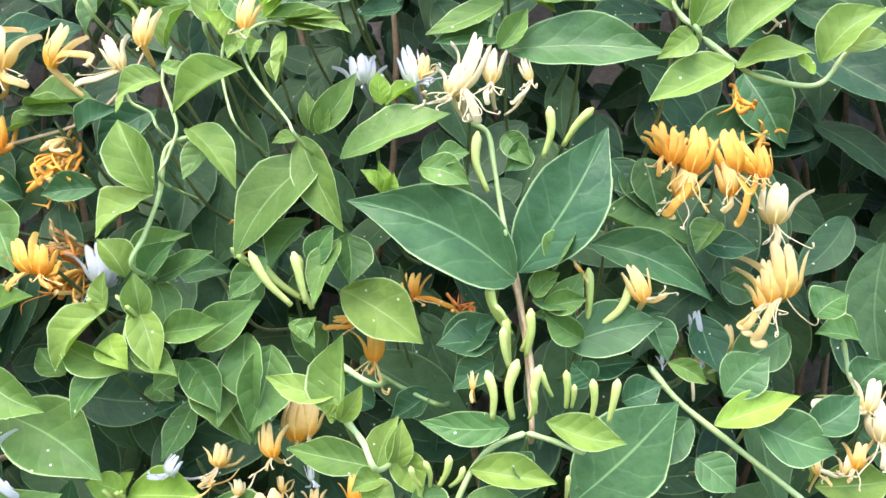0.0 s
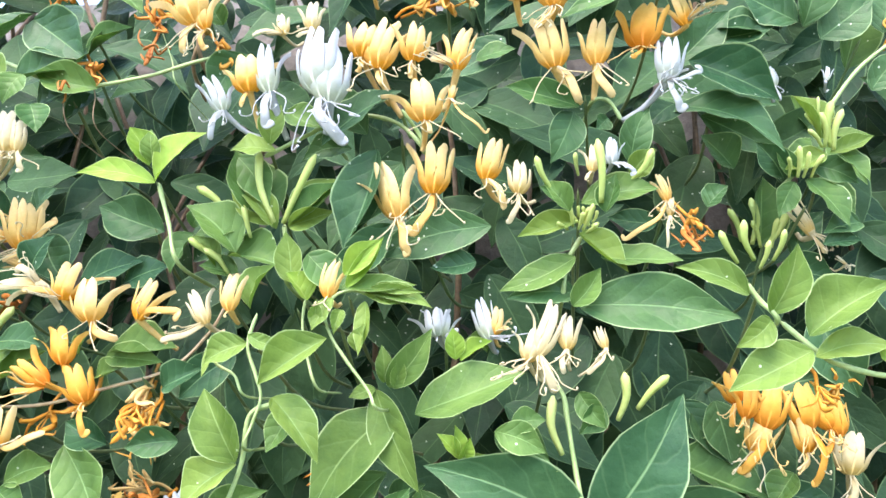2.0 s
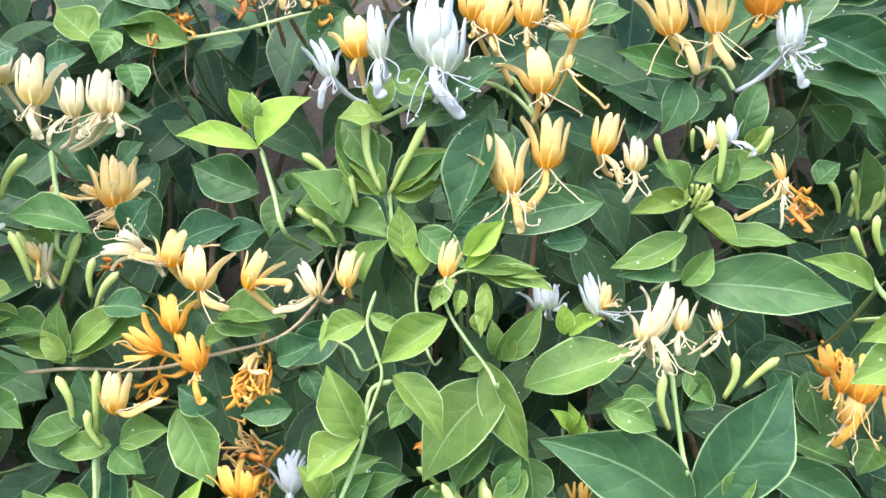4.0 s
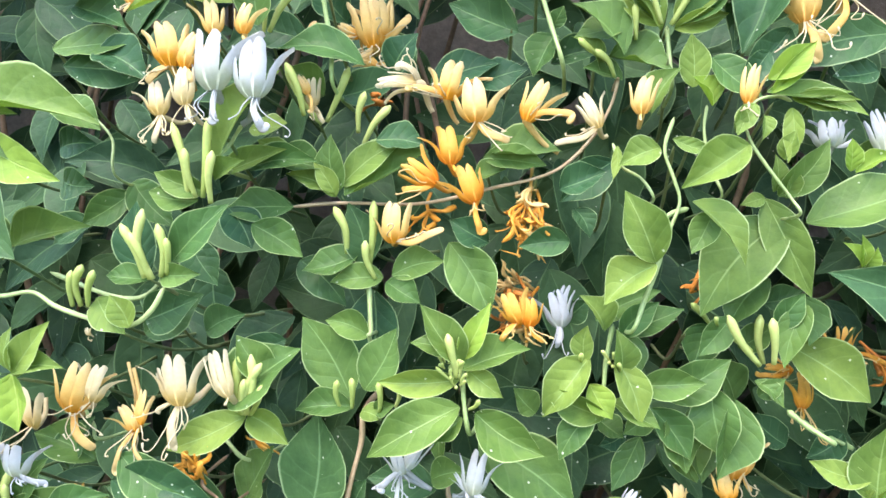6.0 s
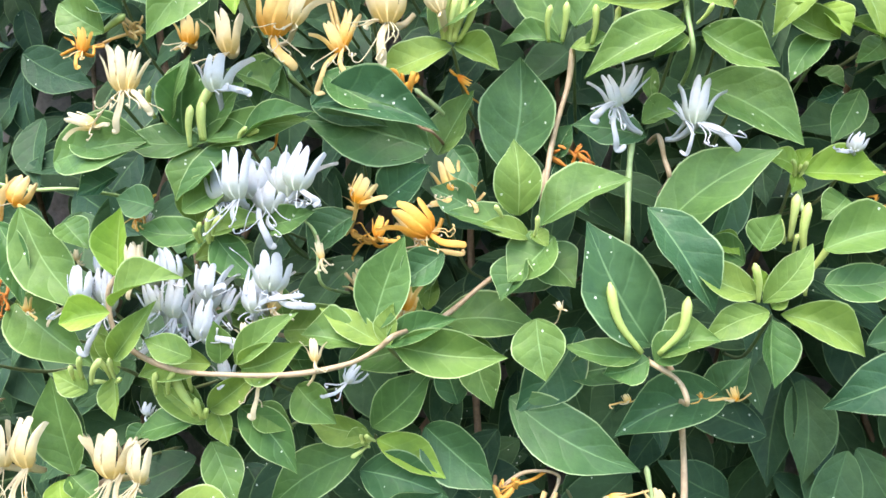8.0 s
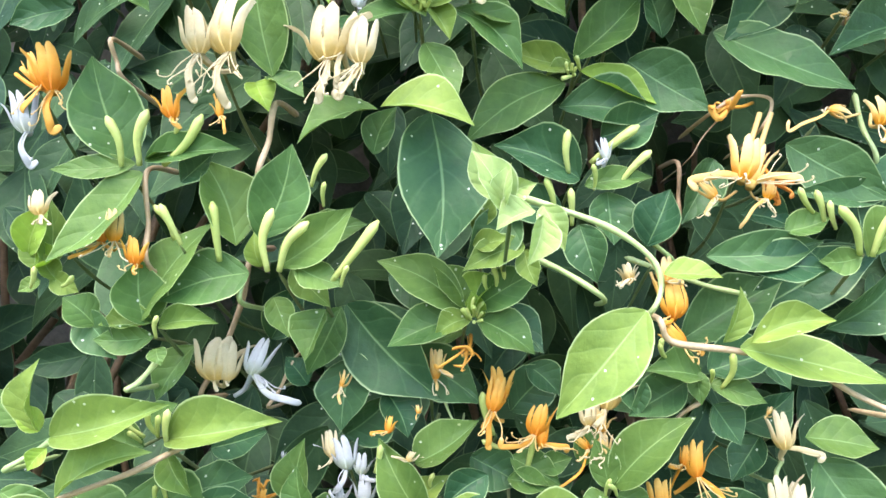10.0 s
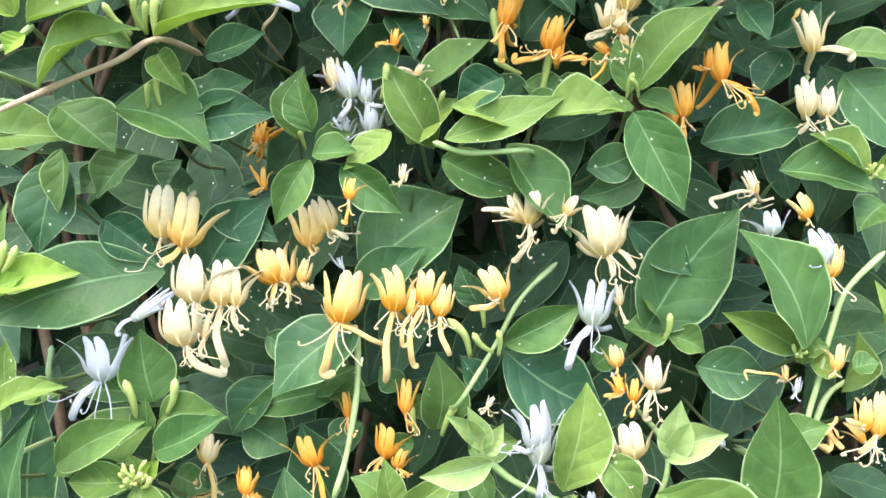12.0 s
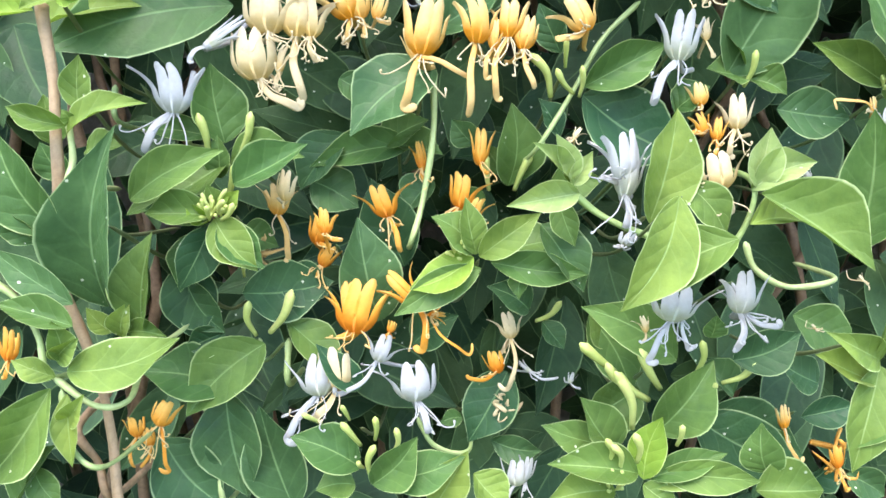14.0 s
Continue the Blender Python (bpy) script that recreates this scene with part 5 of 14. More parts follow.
flower(s, (0.2827, 0.0024, 1.665), (0.2809, 0.0024, 1.6449), (0.2807, -0.0016, 1.6347), (0.2831, 0.0144, 1.6251), "yellow", wide=1.15, stamens=4)
flower(s, (0.3061, 0.0024, 1.6622), (0.3047, 0.0024, 1.6388), (0.2913, -0.0016, 1.6442), (0.2957, 0.0144, 1.6213), "yellow", wide=0.8, stamens=6)
flower(s, (0.2863, 0.0024, 1.6331), (0.2882, 0.0024, 1.6102), (0.2918, -0.0016, 1.6023), (0.285, 0.0144, 1.5987), "yellow", wide=1.26, stamens=3)
flower(s, (0.3032, 0.0024, 1.6307), (0.3016, 0.0024, 1.6226), (0.3199, -0.0016, 1.602), (0.2882, 0.0144, 1.6019), "yellow", wide=0.69, stamens=6)
stem(s, [(0.2413, 0.0174, 1.6218), (0.2574, 0.0174, 1.6212), (0.2734, 0.0174, 1.6149), (0.2863, 0.0174, 1.5997), (0.2894, 0.0674, 1.5958)], 0.0013, "green")
stem(s, [(0.2863, 0.0174, 1.598), (0.2829, 0.0174, 1.6096), (0.2732, 0.0174, 1.6233), (0.2708, 0.0674, 1.6266)], 0.0013, "green")
leaf(s, (0.2543, 0.0184, 1.611), (0.2285, 0.0144, 1.634), 0.0245, "dark")
leaf(s, (0.2737, 0.0184, 1.5939), (0.2417, 0.0144, 1.5524), 0.0331, "dark")
s = sprig("dark green sprig with five yellow flowers and withered brown flowers", (0.297, 0.0274, 1.6977), (0.2935, 0.15, 1.6601))
flower(s, (0.2516, 0.0154, 1.7135), (0.2555, 0.0154, 1.6967), (0.2663, 0.0114, 1.6901), (0.2566, 0.0274, 1.6925), "yellow", wide=1.03, stamens=2)
flower(s, (0.3048, 0.0154, 1.7158), (0.3097, 0.0154, 1.6936), (0.3132, 0.0114, 1.6823), (0.3087, 0.0274, 1.697), "yellow", wide=0.57, stamens=3)
flower(s, (0.3389, 0.0154, 1.7064), (0.3369, 0.0154, 1.685), (0.3244, 0.0114, 1.6904), (0.3397, 0.0274, 1.6771), "yellow", wide=1.26, stamens=6)
flower(s, (0.3565, 0.0154, 1.7089), (0.3573, 0.0154, 1.6803), (0.3491, 0.0114, 1.6681), (0.3527, 0.0274, 1.6765), "yellow", wide=1.15, stamens=6)
flower(s, (0.3692, 0.0154, 1.7063), (0.3639, 0.0154, 1.6905), (0.381, 0.0114, 1.6942), (0.3593, 0.0274, 1.6833), "yellow", wide=1.03, stamens=3)
withered(s, (0.2802, 0.0274, 1.6931), (0.2651, 0.0374, 1.6919), "orange")
withered(s, (0.2936, 0.0274, 1.6942), (0.2685, 0.0374, 1.6917), "orange")
leaf(s, (0.2345, 0.0314, 1.7072), (0.2208, 0.0274, 1.7249), 0.0202, "dark")
leaf(s, (0.3297, 0.0314, 1.6725), (0.294, 0.0274, 1.6473), 0.0220, "dark")
leaf(s, (0.3135, 0.0274, 1.6571), (0.3363, 0.0234, 1.6611), 0.0158, "mid")
s = sprig("dark green sprig with six oval leaves and yellow-and-white flowers", (0.374, 0.0338, 1.6364), (0.3845, 0.15, 1.598))
flower(s, (0.3541, 0.0218, 1.6752), (0.3575, 0.0218, 1.6472), (0.3696, 0.0178, 1.6248), (0.3722, 0.0338, 1.6313), "yellow", wide=1.03, stamens=4)
flower(s, (0.3811, 0.0218, 1.6755), (0.3799, 0.0218, 1.648), (0.3878, 0.0178, 1.6274), (0.3786, 0.0338, 1.6327), "yellow", wide=0.92, stamens=3)
flower(s, (0.4048, 0.0218, 1.6813), (0.405, 0.0218, 1.657), (0.3995, 0.0178, 1.6502), (0.4043, 0.0338, 1.6736), "orange", wide=1.15, stamens=3)
flower(s, (0.4254, 0.0218, 1.6872), (0.4288, 0.0218, 1.6696), (0.4485, 0.0178, 1.6801), (0.417, 0.0338, 1.673), "yellow", wide=0.92, stamens=6)
flower(s, (0.4176, 0.0218, 1.6633), (0.4176, 0.0218, 1.6378), (0.4217, 0.0178, 1.6195), (0.3937, 0.0338, 1.6203), "white", wide=0.92, stamens=6)
flower(s, (0.4198, 0.0218, 1.6495), (0.4144, 0.0218, 1.6362), (0.4335, 0.0178, 1.6403), (0.3953, 0.0338, 1.6202), "white", wide=1.03, stamens=5)
leaf(s, (0.3706, 0.0338, 1.6296), (0.3295, 0.0298, 1.6417), 0.0169, "mid")
leaf(s, (0.3864, 0.0378, 1.6239), (0.3795, 0.0338, 1.6158), 0.0151, "dark")
leaf(s, (0.4324, 0.0378, 1.6566), (0.4783, 0.0338, 1.6289), 0.0286, "dark")
leaf(s, (0.3676, 0.0378, 1.628), (0.3539, 0.0338, 1.5966), 0.0214, "dark")
leaf(s, (0.3976, 0.0378, 1.5966), (0.4081, 0.0338, 1.6282), 0.0178, "dark")
leaf(s, (0.4242, 0.0378, 1.6293), (0.4783, 0.0338, 1.5993), 0.0238, "dark")
stem(s, [(0.394, 0.0368, 1.6215), (0.3868, 0.0368, 1.6337), (0.3772, 0.0368, 1.6324), (0.3747, 0.0868, 1.6315)], 0.0012, "green")
s = sprig("green sprig with six oval leaves", (0.4145, 0.0112, 1.6887), (0.4026, 0.15, 1.6612))
leaf(s, (0.4145, 0.0112, 1.6887), (0.3599, 0.0072, 1.6687), 0.0176, "mid")
leaf(s, (0.4178, 0.0112, 1.6919), (0.4621, 0.0072, 1.6938), 0.0176, "light")
leaf(s, (0.4145, 0.0112, 1.6887), (0.3777, 0.0072, 1.6954), 0.0147, "mid")
leaf(s, (0.4236, 0.0112, 1.6882), (0.4457, 0.0072, 1.7122), 0.0175, "light")
leaf(s, (0.4591, 0.0112, 1.6826), (0.4864, 0.0072, 1.7026), 0.0200, "mid")
leaf(s, (0.4807, 0.0112, 1.6917), (0.4724, 0.0072, 1.7104), 0.0171, "mid")
s = sprig("light green sprig with two white flowers and pale green buds", (0.5077, 0.0562, 1.6095), (0.5102, 0.15, 1.57))
bud(s, (0.505, 0.0532, 1.6085), (0.4952, 0.0442, 1.6156))
bud(s, (0.5065, 0.0532, 1.6085), (0.5023, 0.0442, 1.6255))
bud(s, (0.5095, 0.0532, 1.6084), (0.509, 0.0442, 1.6321))
bud(s, (0.5109, 0.0532, 1.6067), (0.5144, 0.0442, 1.6268))
leaf(s, (0.5073, 0.0562, 1.6061), (0.4835, 0.0522, 1.5954), 0.0149, "light")
leaf(s, (0.5103, 0.0562, 1.6061), (0.5326, 0.0522, 1.6141), 0.0104, "light")
leaf(s, (0.505, 0.0562, 1.6131), (0.4909, 0.0522, 1.6396), 0.0150, "light")
leaf(s, (0.5134, 0.0562, 1.606), (0.5278, 0.0522, 1.5877), 0.0178, "mid")
flower(s, (0.4775, 0.0442, 1.6541), (0.4794, 0.0442, 1.6418), (0.4804, 0.0402, 1.6315), (0.4825, 0.0562, 1.6381), "white", wide=0.8, stamens=2)
flower(s, (0.5099, 0.0442, 1.6527), (0.5074, 0.0442, 1.6441), (0.5056, 0.0402, 1.6407), (0.513, 0.0562, 1.6439), "white", wide=0.69, stamens=1)
tuft(s, (0.5041, 0.0532, 1.6215), 8, 0.014)
s = sprig("dark green sprig with six oval leaves and withered brown flowers", (0.5384, 0.0662, 1.6801), (0.52, 0.15, 1.647))
leaf(s, (0.5174, 0.0702, 1.6832), (0.548, 0.0662, 1.706), 0.0347, "dark")
leaf(s, (0.5082, 0.0702, 1.6913), (0.5174, 0.0662, 1.7271), 0.0286, "dark")
leaf(s, (0.5536, 0.0702, 1.6852), (0.5646, 0.0662, 1.7127), 0.0248, "dark")
leaf(s, (0.5426, 0.0702, 1.6488), (0.563, 0.0662, 1.6716), 0.0184, "dark")
leaf(s, (0.4575, 0.0702, 1.6862), (0.4903, 0.0662, 1.6901), 0.0227, "dark")
leaf(s, (0.5053, 0.0702, 1.6953), (0.4724, 0.0662, 1.7141), 0.0351, "dark")
stem(s, [(0.515, 0.0692, 1.6351), (0.5375, 0.0692, 1.6632), (0.5659, 0.0692, 1.6841), (0.5721, 0.1192, 1.6884)], 0.0013, "green")
withered(s, (0.5585, 0.0662, 1.6865), (0.5549, 0.0762, 1.6769), "orange")
s = sprig("dark green sprig with three yellow-and-white flowers and withered brown flowers", (0.0834, 0.0158, 1.6878), (0.0867, 0.15, 1.6626))
leaf(s, (0.0476, 0.0198, 1.6919), (0.0866, 0.0158, 1.6619), 0.0392, "dark")
leaf(s, (0.0799, 0.0158, 1.7146), (0.121, 0.0118, 1.6874), 0.0249, "mid")
leaf(s, (0.0925, 0.0198, 1.682), (0.0739, 0.0158, 1.6516), 0.0242, "dark")
leaf(s, (0.047, 0.0198, 1.6957), (0.0248, 0.0158, 1.6684), 0.0249, "dark")
leaf(s, (0.0398, 0.0198, 1.6475), (0.0841, 0.0158, 1.6547), 0.0209, "dark")
leaf(s, (0.1053, 0.0198, 1.7272), (0.0923, 0.0158, 1.7024), 0.0247, "dark")
withered(s, (0.13, 0.0158, 1.7003), (0.1156, 0.0258, 1.7225), "orange")
withered(s, (0.1244, 0.0158, 1.6857), (0.1154, 0.0258, 1.7069), "brown")
withered(s, (0.0647, 0.0158, 1.7059), (0.05, 0.0258, 1.7264), "brown")
withered(s, (0.1263, 0.0158, 1.6672), (0.1243, 0.0258, 1.6911), "brown")
withered(s, (0.1679, 0.0158, 1.6653), (0.1494, 0.0258, 1.6898), "orange")
withered(s, (0.0907, 0.0158, 1.658), (0.0783, 0.0258, 1.6821), "brown")
withered(s, (0.0761, 0.0158, 1.6478), (0.0693, 0.0258, 1.6675), "brown")
stem(s, [(0.0861, 0.0188, 1.6524), (0.0746, 0.0188, 1.6456), (0.0798, 0.0188, 1.6206), (0.0808, 0.0688, 1.6145)], 0.0004, "wood")
stem(s, [(0.087, 0.0188, 1.6596), (0.0929, 0.0188, 1.6413), (0.0965, 0.0188, 1.62), (0.0972, 0.0688, 1.6149)], 0.0004, "wood")
stem(s, [(0.1285, 0.0188, 1.6833), (0.1377, 0.0188, 1.661), (0.1427, 0.0188, 1.6446), (0.1438, 0.0688, 1.6407)], 0.0004, "green")
flower(s, (0.0657, 0.0038, 1.7138), (0.0703, 0.0038, 1.706), (0.0843, -0.0002, 1.6991), (0.0492, 0.0158, 1.7242), "white", wide=0.69, stamens=2)
flower(s, (0.1496, 0.0038, 1.6978), (0.1586, 0.0038, 1.6739), (0.1538, -0.0002, 1.6545), (0.1452, 0.0158, 1.707), "yellow", wide=1.38, stamens=4)
flower(s, (0.1587, 0.0038, 1.6918), (0.164, 0.0038, 1.67), (0.1651, -0.0002, 1.6574), (0.147, 0.0158, 1.7069), "yellow", wide=0.92, stamens=3)
stem(s, [(0.0303, 0.0188, 1.6658), (0.0762, 0.0188, 1.6473), (0.1213, 0.0188, 1.6509), (0.1721, 0.0188, 1.6612), (0.1846, 0.0688, 1.664)], 0.0012, "green")
leaf(s, (0.096, 0.0158, 1.6435), (0.0585, 0.0118, 1.6539), 0.0204, "mid")
leaf(s, (0.1818, 0.0198, 1.663), (0.1654, 0.0158, 1.6337), 0.0263, "dark")
leaf(s, (0.1972, 0.0198, 1.6877), (0.1774, 0.0158, 1.6977), 0.0232, "dark")
leaf(s, (0.1684, 0.0158, 1.6798), (0.1621, 0.0118, 1.6925), 0.0201, "mid")
s = sprig("bare climbing honeysuckle stem in the hedge", (0.1341, 0.0518, 1.7374), (0.124, 0.15, 1.7116))
stem(s, [(0.1326, 0.0948, 1.7883), (0.1335, 0.0548, 1.7732), (0.1371, 0.0548, 1.7224), (0.1376, 0.0548, 1.6821), (0.1378, 0.1048, 1.672)], 0.002, "wood")
stem(s, [(0.126, 0.0948, 1.6682), (0.1338, 0.0548, 1.6823), (0.1603, 0.0548, 1.7293), (0.1967, 0.0548, 1.7562), (0.2059, 0.1048, 1.7628)], 0.0014, "wood")
s = sprig("dark green sprig with two oval leaves and five cream flowers", (0.029, 0.0047, 1.5806), (0.0195, 0.15, 1.5438))
flower(s, (0.0018, -0.001, 1.6321), (0.0016, -0.001, 1.6154), (-0.0083, -0.005, 1.6007), (0.0171, 0.011, 1.5895), "cream", wide=1.26, stamens=4)
flower(s, (0.0253, -0.0111, 1.6262), (0.027, -0.0111, 1.6006), (0.034, -0.0151, 1.5836), (0.0199, 0.0009, 1.5857), "cream", wide=0.98, stamens=3)
flower(s, (0.0469, -0.0082, 1.6161), (0.0478, -0.0082, 1.5955), (0.0371, -0.0122, 1.5814), (0.0342, 0.0038, 1.5813), "cream", wide=1.15, stamens=4)
flower(s, (0.0585, -0.0077, 1.6201), (0.0626, -0.0077, 1.5971), (0.0531, -0.0117, 1.5845), (0.0387, 0.0043, 1.5806), "cream", wide=0.92, stamens=5)
flower(s, (0.0693, -0.0075, 1.6148), (0.0685, -0.0075, 1.5972), (0.0753, -0.0115, 1.5861), (0.0402, 0.0045, 1.5797), "cream", wide=0.8, stamens=4)
stem(s, [(0.0256, 0.008, 1.5812), (0.0289, 0.008, 1.5644), (0.0328, 0.008, 1.5463), (0.035, 0.008, 1.5251), (0.0356, 0.058, 1.5199)], 0.0014, "green")
leaf(s, (0.0372, 0.0085, 1.5983), (0.0782, 0.0045, 1.5974), 0.0182, "dark")
leaf(s, (0.0201, 0.0081, 1.629), (0.0443, 0.0041, 1.6336), 0.0276, "dark")
s = sprig("green sprig with six oval leaves and one cream flower", (-0.008, -0.016, 1.6211), (-0.029, 0.15, 1.5963))
flower(s, (-0.0019, -0.028, 1.6357), (0.0001, -0.028, 1.6257), (0.0032, -0.032, 1.6187), (-0.011, -0.016, 1.6211), "cream", wide=1.03, stamens=4)
leaf(s, (0.0607, -0.016, 1.6324), (0.0414, -0.02, 1.6484), 0.0259, "light")
leaf(s, (0.0723, -0.016, 1.6381), (0.0662, -0.02, 1.6195), 0.0200, "mid")
leaf(s, (0.0164, -0.012, 1.6311), (0.0015, -0.016, 1.6153), 0.0264, "dark")
leaf(s, (0.0789, -0.016, 1.6208), (0.0872, -0.02, 1.6025), 0.0171, "mid")
leaf(s, (-0.0125, -0.012, 1.5959), (0.0052, -0.016, 1.6007), 0.0177, "dark")
leaf(s, (0.0085, -0.016, 1.5949), (-0.0125, -0.02, 1.5851), 0.0176, "mid")
s = sprig("dark green sprig with three oval leaves", (0.0754, 0.0258, 1.6409), (0.0646, 0.15, 1.6177))
leaf(s, (0.0676, 0.0298, 1.6294), (0.0914, 0.0258, 1.6439), 0.0252, "dark")
leaf(s, (0.0506, 0.0298, 1.6391), (0.088, 0.0258, 1.6504), 0.0286, "dark")
leaf(s, (0.1222, 0.0298, 1.6484), (0.0981, 0.0258, 1.6408), 0.0186, "dark")
s = sprig("green sprig with pale green buds", (-0.0082, 0.012, 1.5648), (-0.0122, 0.15, 1.5209))
bud(s, (-0.0058, 0.009, 1.5551), (-0.0023, 0, 1.5719))
bud(s, (-0.0026, 0.009, 1.5552), (0.0172, 0, 1.5774))
bud(s, (0.0187, 0.009, 1.5098), (0.0104, 0, 1.536))
s = sprig("dark green sprig with three oval leaves and four yellow flowers", (0.042, 0.047, 1.5679), (0.0424, 0.15, 1.5386))
flower(s, (0.0454, 0.035, 1.5848), (0.05, 0.035, 1.5531), (0.0407, 0.031, 1.546), (0.0427, 0.047, 1.5513), "yellow", wide=0.92, stamens=4)
flower(s, (0.0539, 0.035, 1.5806), (0.0532, 0.035, 1.5564), (0.0695, 0.031, 1.5688), (0.0444, 0.047, 1.5513), "yellow", wide=0.92, stamens=3)
flower(s, (0.0294, 0.035, 1.5659), (0.0415, 0.035, 1.5595), (0.0134, 0.031, 1.5618), (0.0393, 0.047, 1.5512), "yellow", wide=0.8, stamens=5)
flower(s, (0.0385, 0.035, 1.5497), (0.0521, 0.035, 1.5435), (0.0607, 0.031, 1.5416), (0.0357, 0.047, 1.5545), "yellow", wide=0.69, stamens=3)
leaf(s, (0.0505, 0.051, 1.5653), (0.0706, 0.047, 1.5352), 0.0298, "dark")
leaf(s, (0.0432, 0.051, 1.5786), (0.058, 0.047, 1.5946), 0.0233, "dark")
leaf(s, (0.0296, 0.051, 1.5717), (0.0098, 0.047, 1.5944), 0.0267, "dark")
s = sprig("light green sprig with four oval leaves", (0.2968, -0.039, 1.3402), (0.2843, 0.15, 1.309))
leaf(s, (0.2957, -0.039, 1.3391), (0.2974, -0.043, 1.3724), 0.0187, "light")
leaf(s, (0.2933, -0.039, 1.3479), (0.2663, -0.043, 1.3561), 0.0110, "light")
leaf(s, (0.2957, -0.039, 1.338), (0.3054, -0.043, 1.3525), 0.0088, "light")
leaf(s, (0.2934, -0.039, 1.338), (0.2897, -0.043, 1.3449), 0.0077, "light")
stem(s, [(0.2962, -0.036, 1.34), (0.3043, -0.036, 1.33), (0.3099, -0.036, 1.3191), (0.311, 0.014, 1.316)], 0.0014, "green")
s = sprig("light green sprig with six oval leaves", (0.3034, -0.002, 1.3142), (0.2992, 0.15, 1.2791))
leaf(s, (0.3034, -0.002, 1.3155), (0.2653, -0.006, 1.324), 0.0151, "light")
leaf(s, (0.3047, -0.002, 1.3142), (0.3152, -0.006, 1.3377), 0.0134, "light")
leaf(s, (0.3084, -0.002, 1.3094), (0.2942, -0.006, 1.3053), 0.0121, "light")
leaf(s, (0.3135, -0.002, 1.3215), (0.325, -0.006, 1.303), 0.0181, "light")
leaf(s, (0.3135, -0.002, 1.3142), (0.3165, -0.006, 1.3364), 0.0121, "light")
leaf(s, (0.2985, -0.002, 1.3071), (0.314, -0.006, 1.2983), 0.0146, "light")
s = sprig("green sprig with one oval leaf and pale green buds", (0.3308, -0.002, 1.3094), (0.3403, 0.15, 1.272))
bud(s, (0.3285, -0.005, 1.3076), (0.327, -0.014, 1.3194))
bud(s, (0.3249, -0.005, 1.3076), (0.321, -0.014, 1.3171))
bud(s, (0.3322, -0.005, 1.3076), (0.3378, -0.014, 1.3217))
bud(s, (0.3371, -0.005, 1.3076), (0.3437, -0.014, 1.3171))
leaf(s, (0.3234, -0.002, 1.3071), (0.331, -0.006, 1.289), 0.0192, "mid")
s = sprig("green sprig with five oval leaves and pale green buds", (0.3707, 0.0006, 1.3283), (0.3738, 0.15, 1.2885))
bud(s, (0.3559, -0.0024, 1.3359), (0.3539, -0.0114, 1.3569))
bud(s, (0.3646, -0.0024, 1.3359), (0.3674, -0.0114, 1.3615))
bud(s, (0.3719, -0.0024, 1.3359), (0.3736, -0.0114, 1.3483))
bud(s, (0.3744, -0.0024, 1.3383), (0.377, -0.0114, 1.359))
bud(s, (0.3821, -0.0024, 1.3455), (0.377, -0.0114, 1.3567))
bud(s, (0.3881, -0.0024, 1.3406), (0.3878, -0.0114, 1.3566))
bud(s, (0.3905, -0.0024, 1.3406), (0.3911, -0.0114, 1.3506))
bud(s, (0.3989, -0.0024, 1.3357), (0.3989, -0.0114, 1.3529))
bud(s, (0.4061, -0.0024, 1.3344), (0.4096, -0.0114, 1.3528))
leaf(s, (0.3633, 0.0006, 1.332), (0.3236, -0.0034, 1.3349), 0.0150, "mid")
leaf(s, (0.3795, 0.0006, 1.3343), (0.4134, -0.0034, 1.325), 0.0149, "light")
leaf(s, (0.3455, 0.0006, 1.3139), (0.3832, -0.0034, 1.3085), 0.0145, "light")
stem(s, [(0.3708, 0.0036, 1.3292), (0.3582, 0.0036, 1.3244), (0.348, 0.0036, 1.3159), (0.3377, 0.0036, 1.2965), (0.3353, 0.0536, 1.2921)], 0.0014, "green")
stem(s, [(0.3708, 0.0036, 1.3292), (0.3831, 0.0036, 1.3255), (0.3953, 0.0036, 1.3206), (0.3982, 0.0536, 1.3196)], 0.0013, "green")
leaf(s, (0.3429, 0.0006, 1.2994), (0.3697, -0.0034, 1.3002), 0.0168, "mid")
leaf(s, (0.3703, 0.0046, 1.3109), (0.363, 0.0006, 1.321), 0.0166, "dark")
s = sprig("dark green sprig with one yellow flower and pale green buds", (0.3676, 0.04, 1.3711), (0.3554, 0.15, 1.3518))
stem(s, [(0.3682, 0.083, 1.4083), (0.369, 0.043, 1.4025), (0.3714, 0.043, 1.3824), (0.3744, 0.043, 1.3543), (0.3749, 0.043, 1.3241), (0.375, 0.093, 1.3169)], 0.0018, "red")
bud(s, (0.3629, 0.037, 1.3767), (0.3548, 0.028, 1.3971))
bud(s, (0.3645, 0.037, 1.3587), (0.3629, 0.028, 1.3819))
bud(s, (0.3707, 0.037, 1.3655), (0.3754, 0.028, 1.3857))
bud(s, (0.3662, 0.037, 1.3739), (0.3581, 0.028, 1.3874))
leaf(s, (0.382, 0.04, 1.3821), (0.4019, 0.036, 1.4041), 0.0163, "mid")
leaf(s, (0.3766, 0.04, 1.3907), (0.4012, 0.036, 1.3873), 0.0164, "mid")
leaf(s, (0.4011, 0.04, 1.3707), (0.3818, 0.036, 1.3847), 0.0161, "mid")
leaf(s, (0.3592, 0.044, 1.3713), (0.3281, 0.04, 1.3688), 0.0191, "dark")
leaf(s, (0.3562, 0.044, 1.3601), (0.3363, 0.04, 1.3464), 0.0190, "dark")
leaf(s, (0.3306, 0.044, 1.3689), (0.3594, 0.04, 1.3825), 0.0220, "dark")
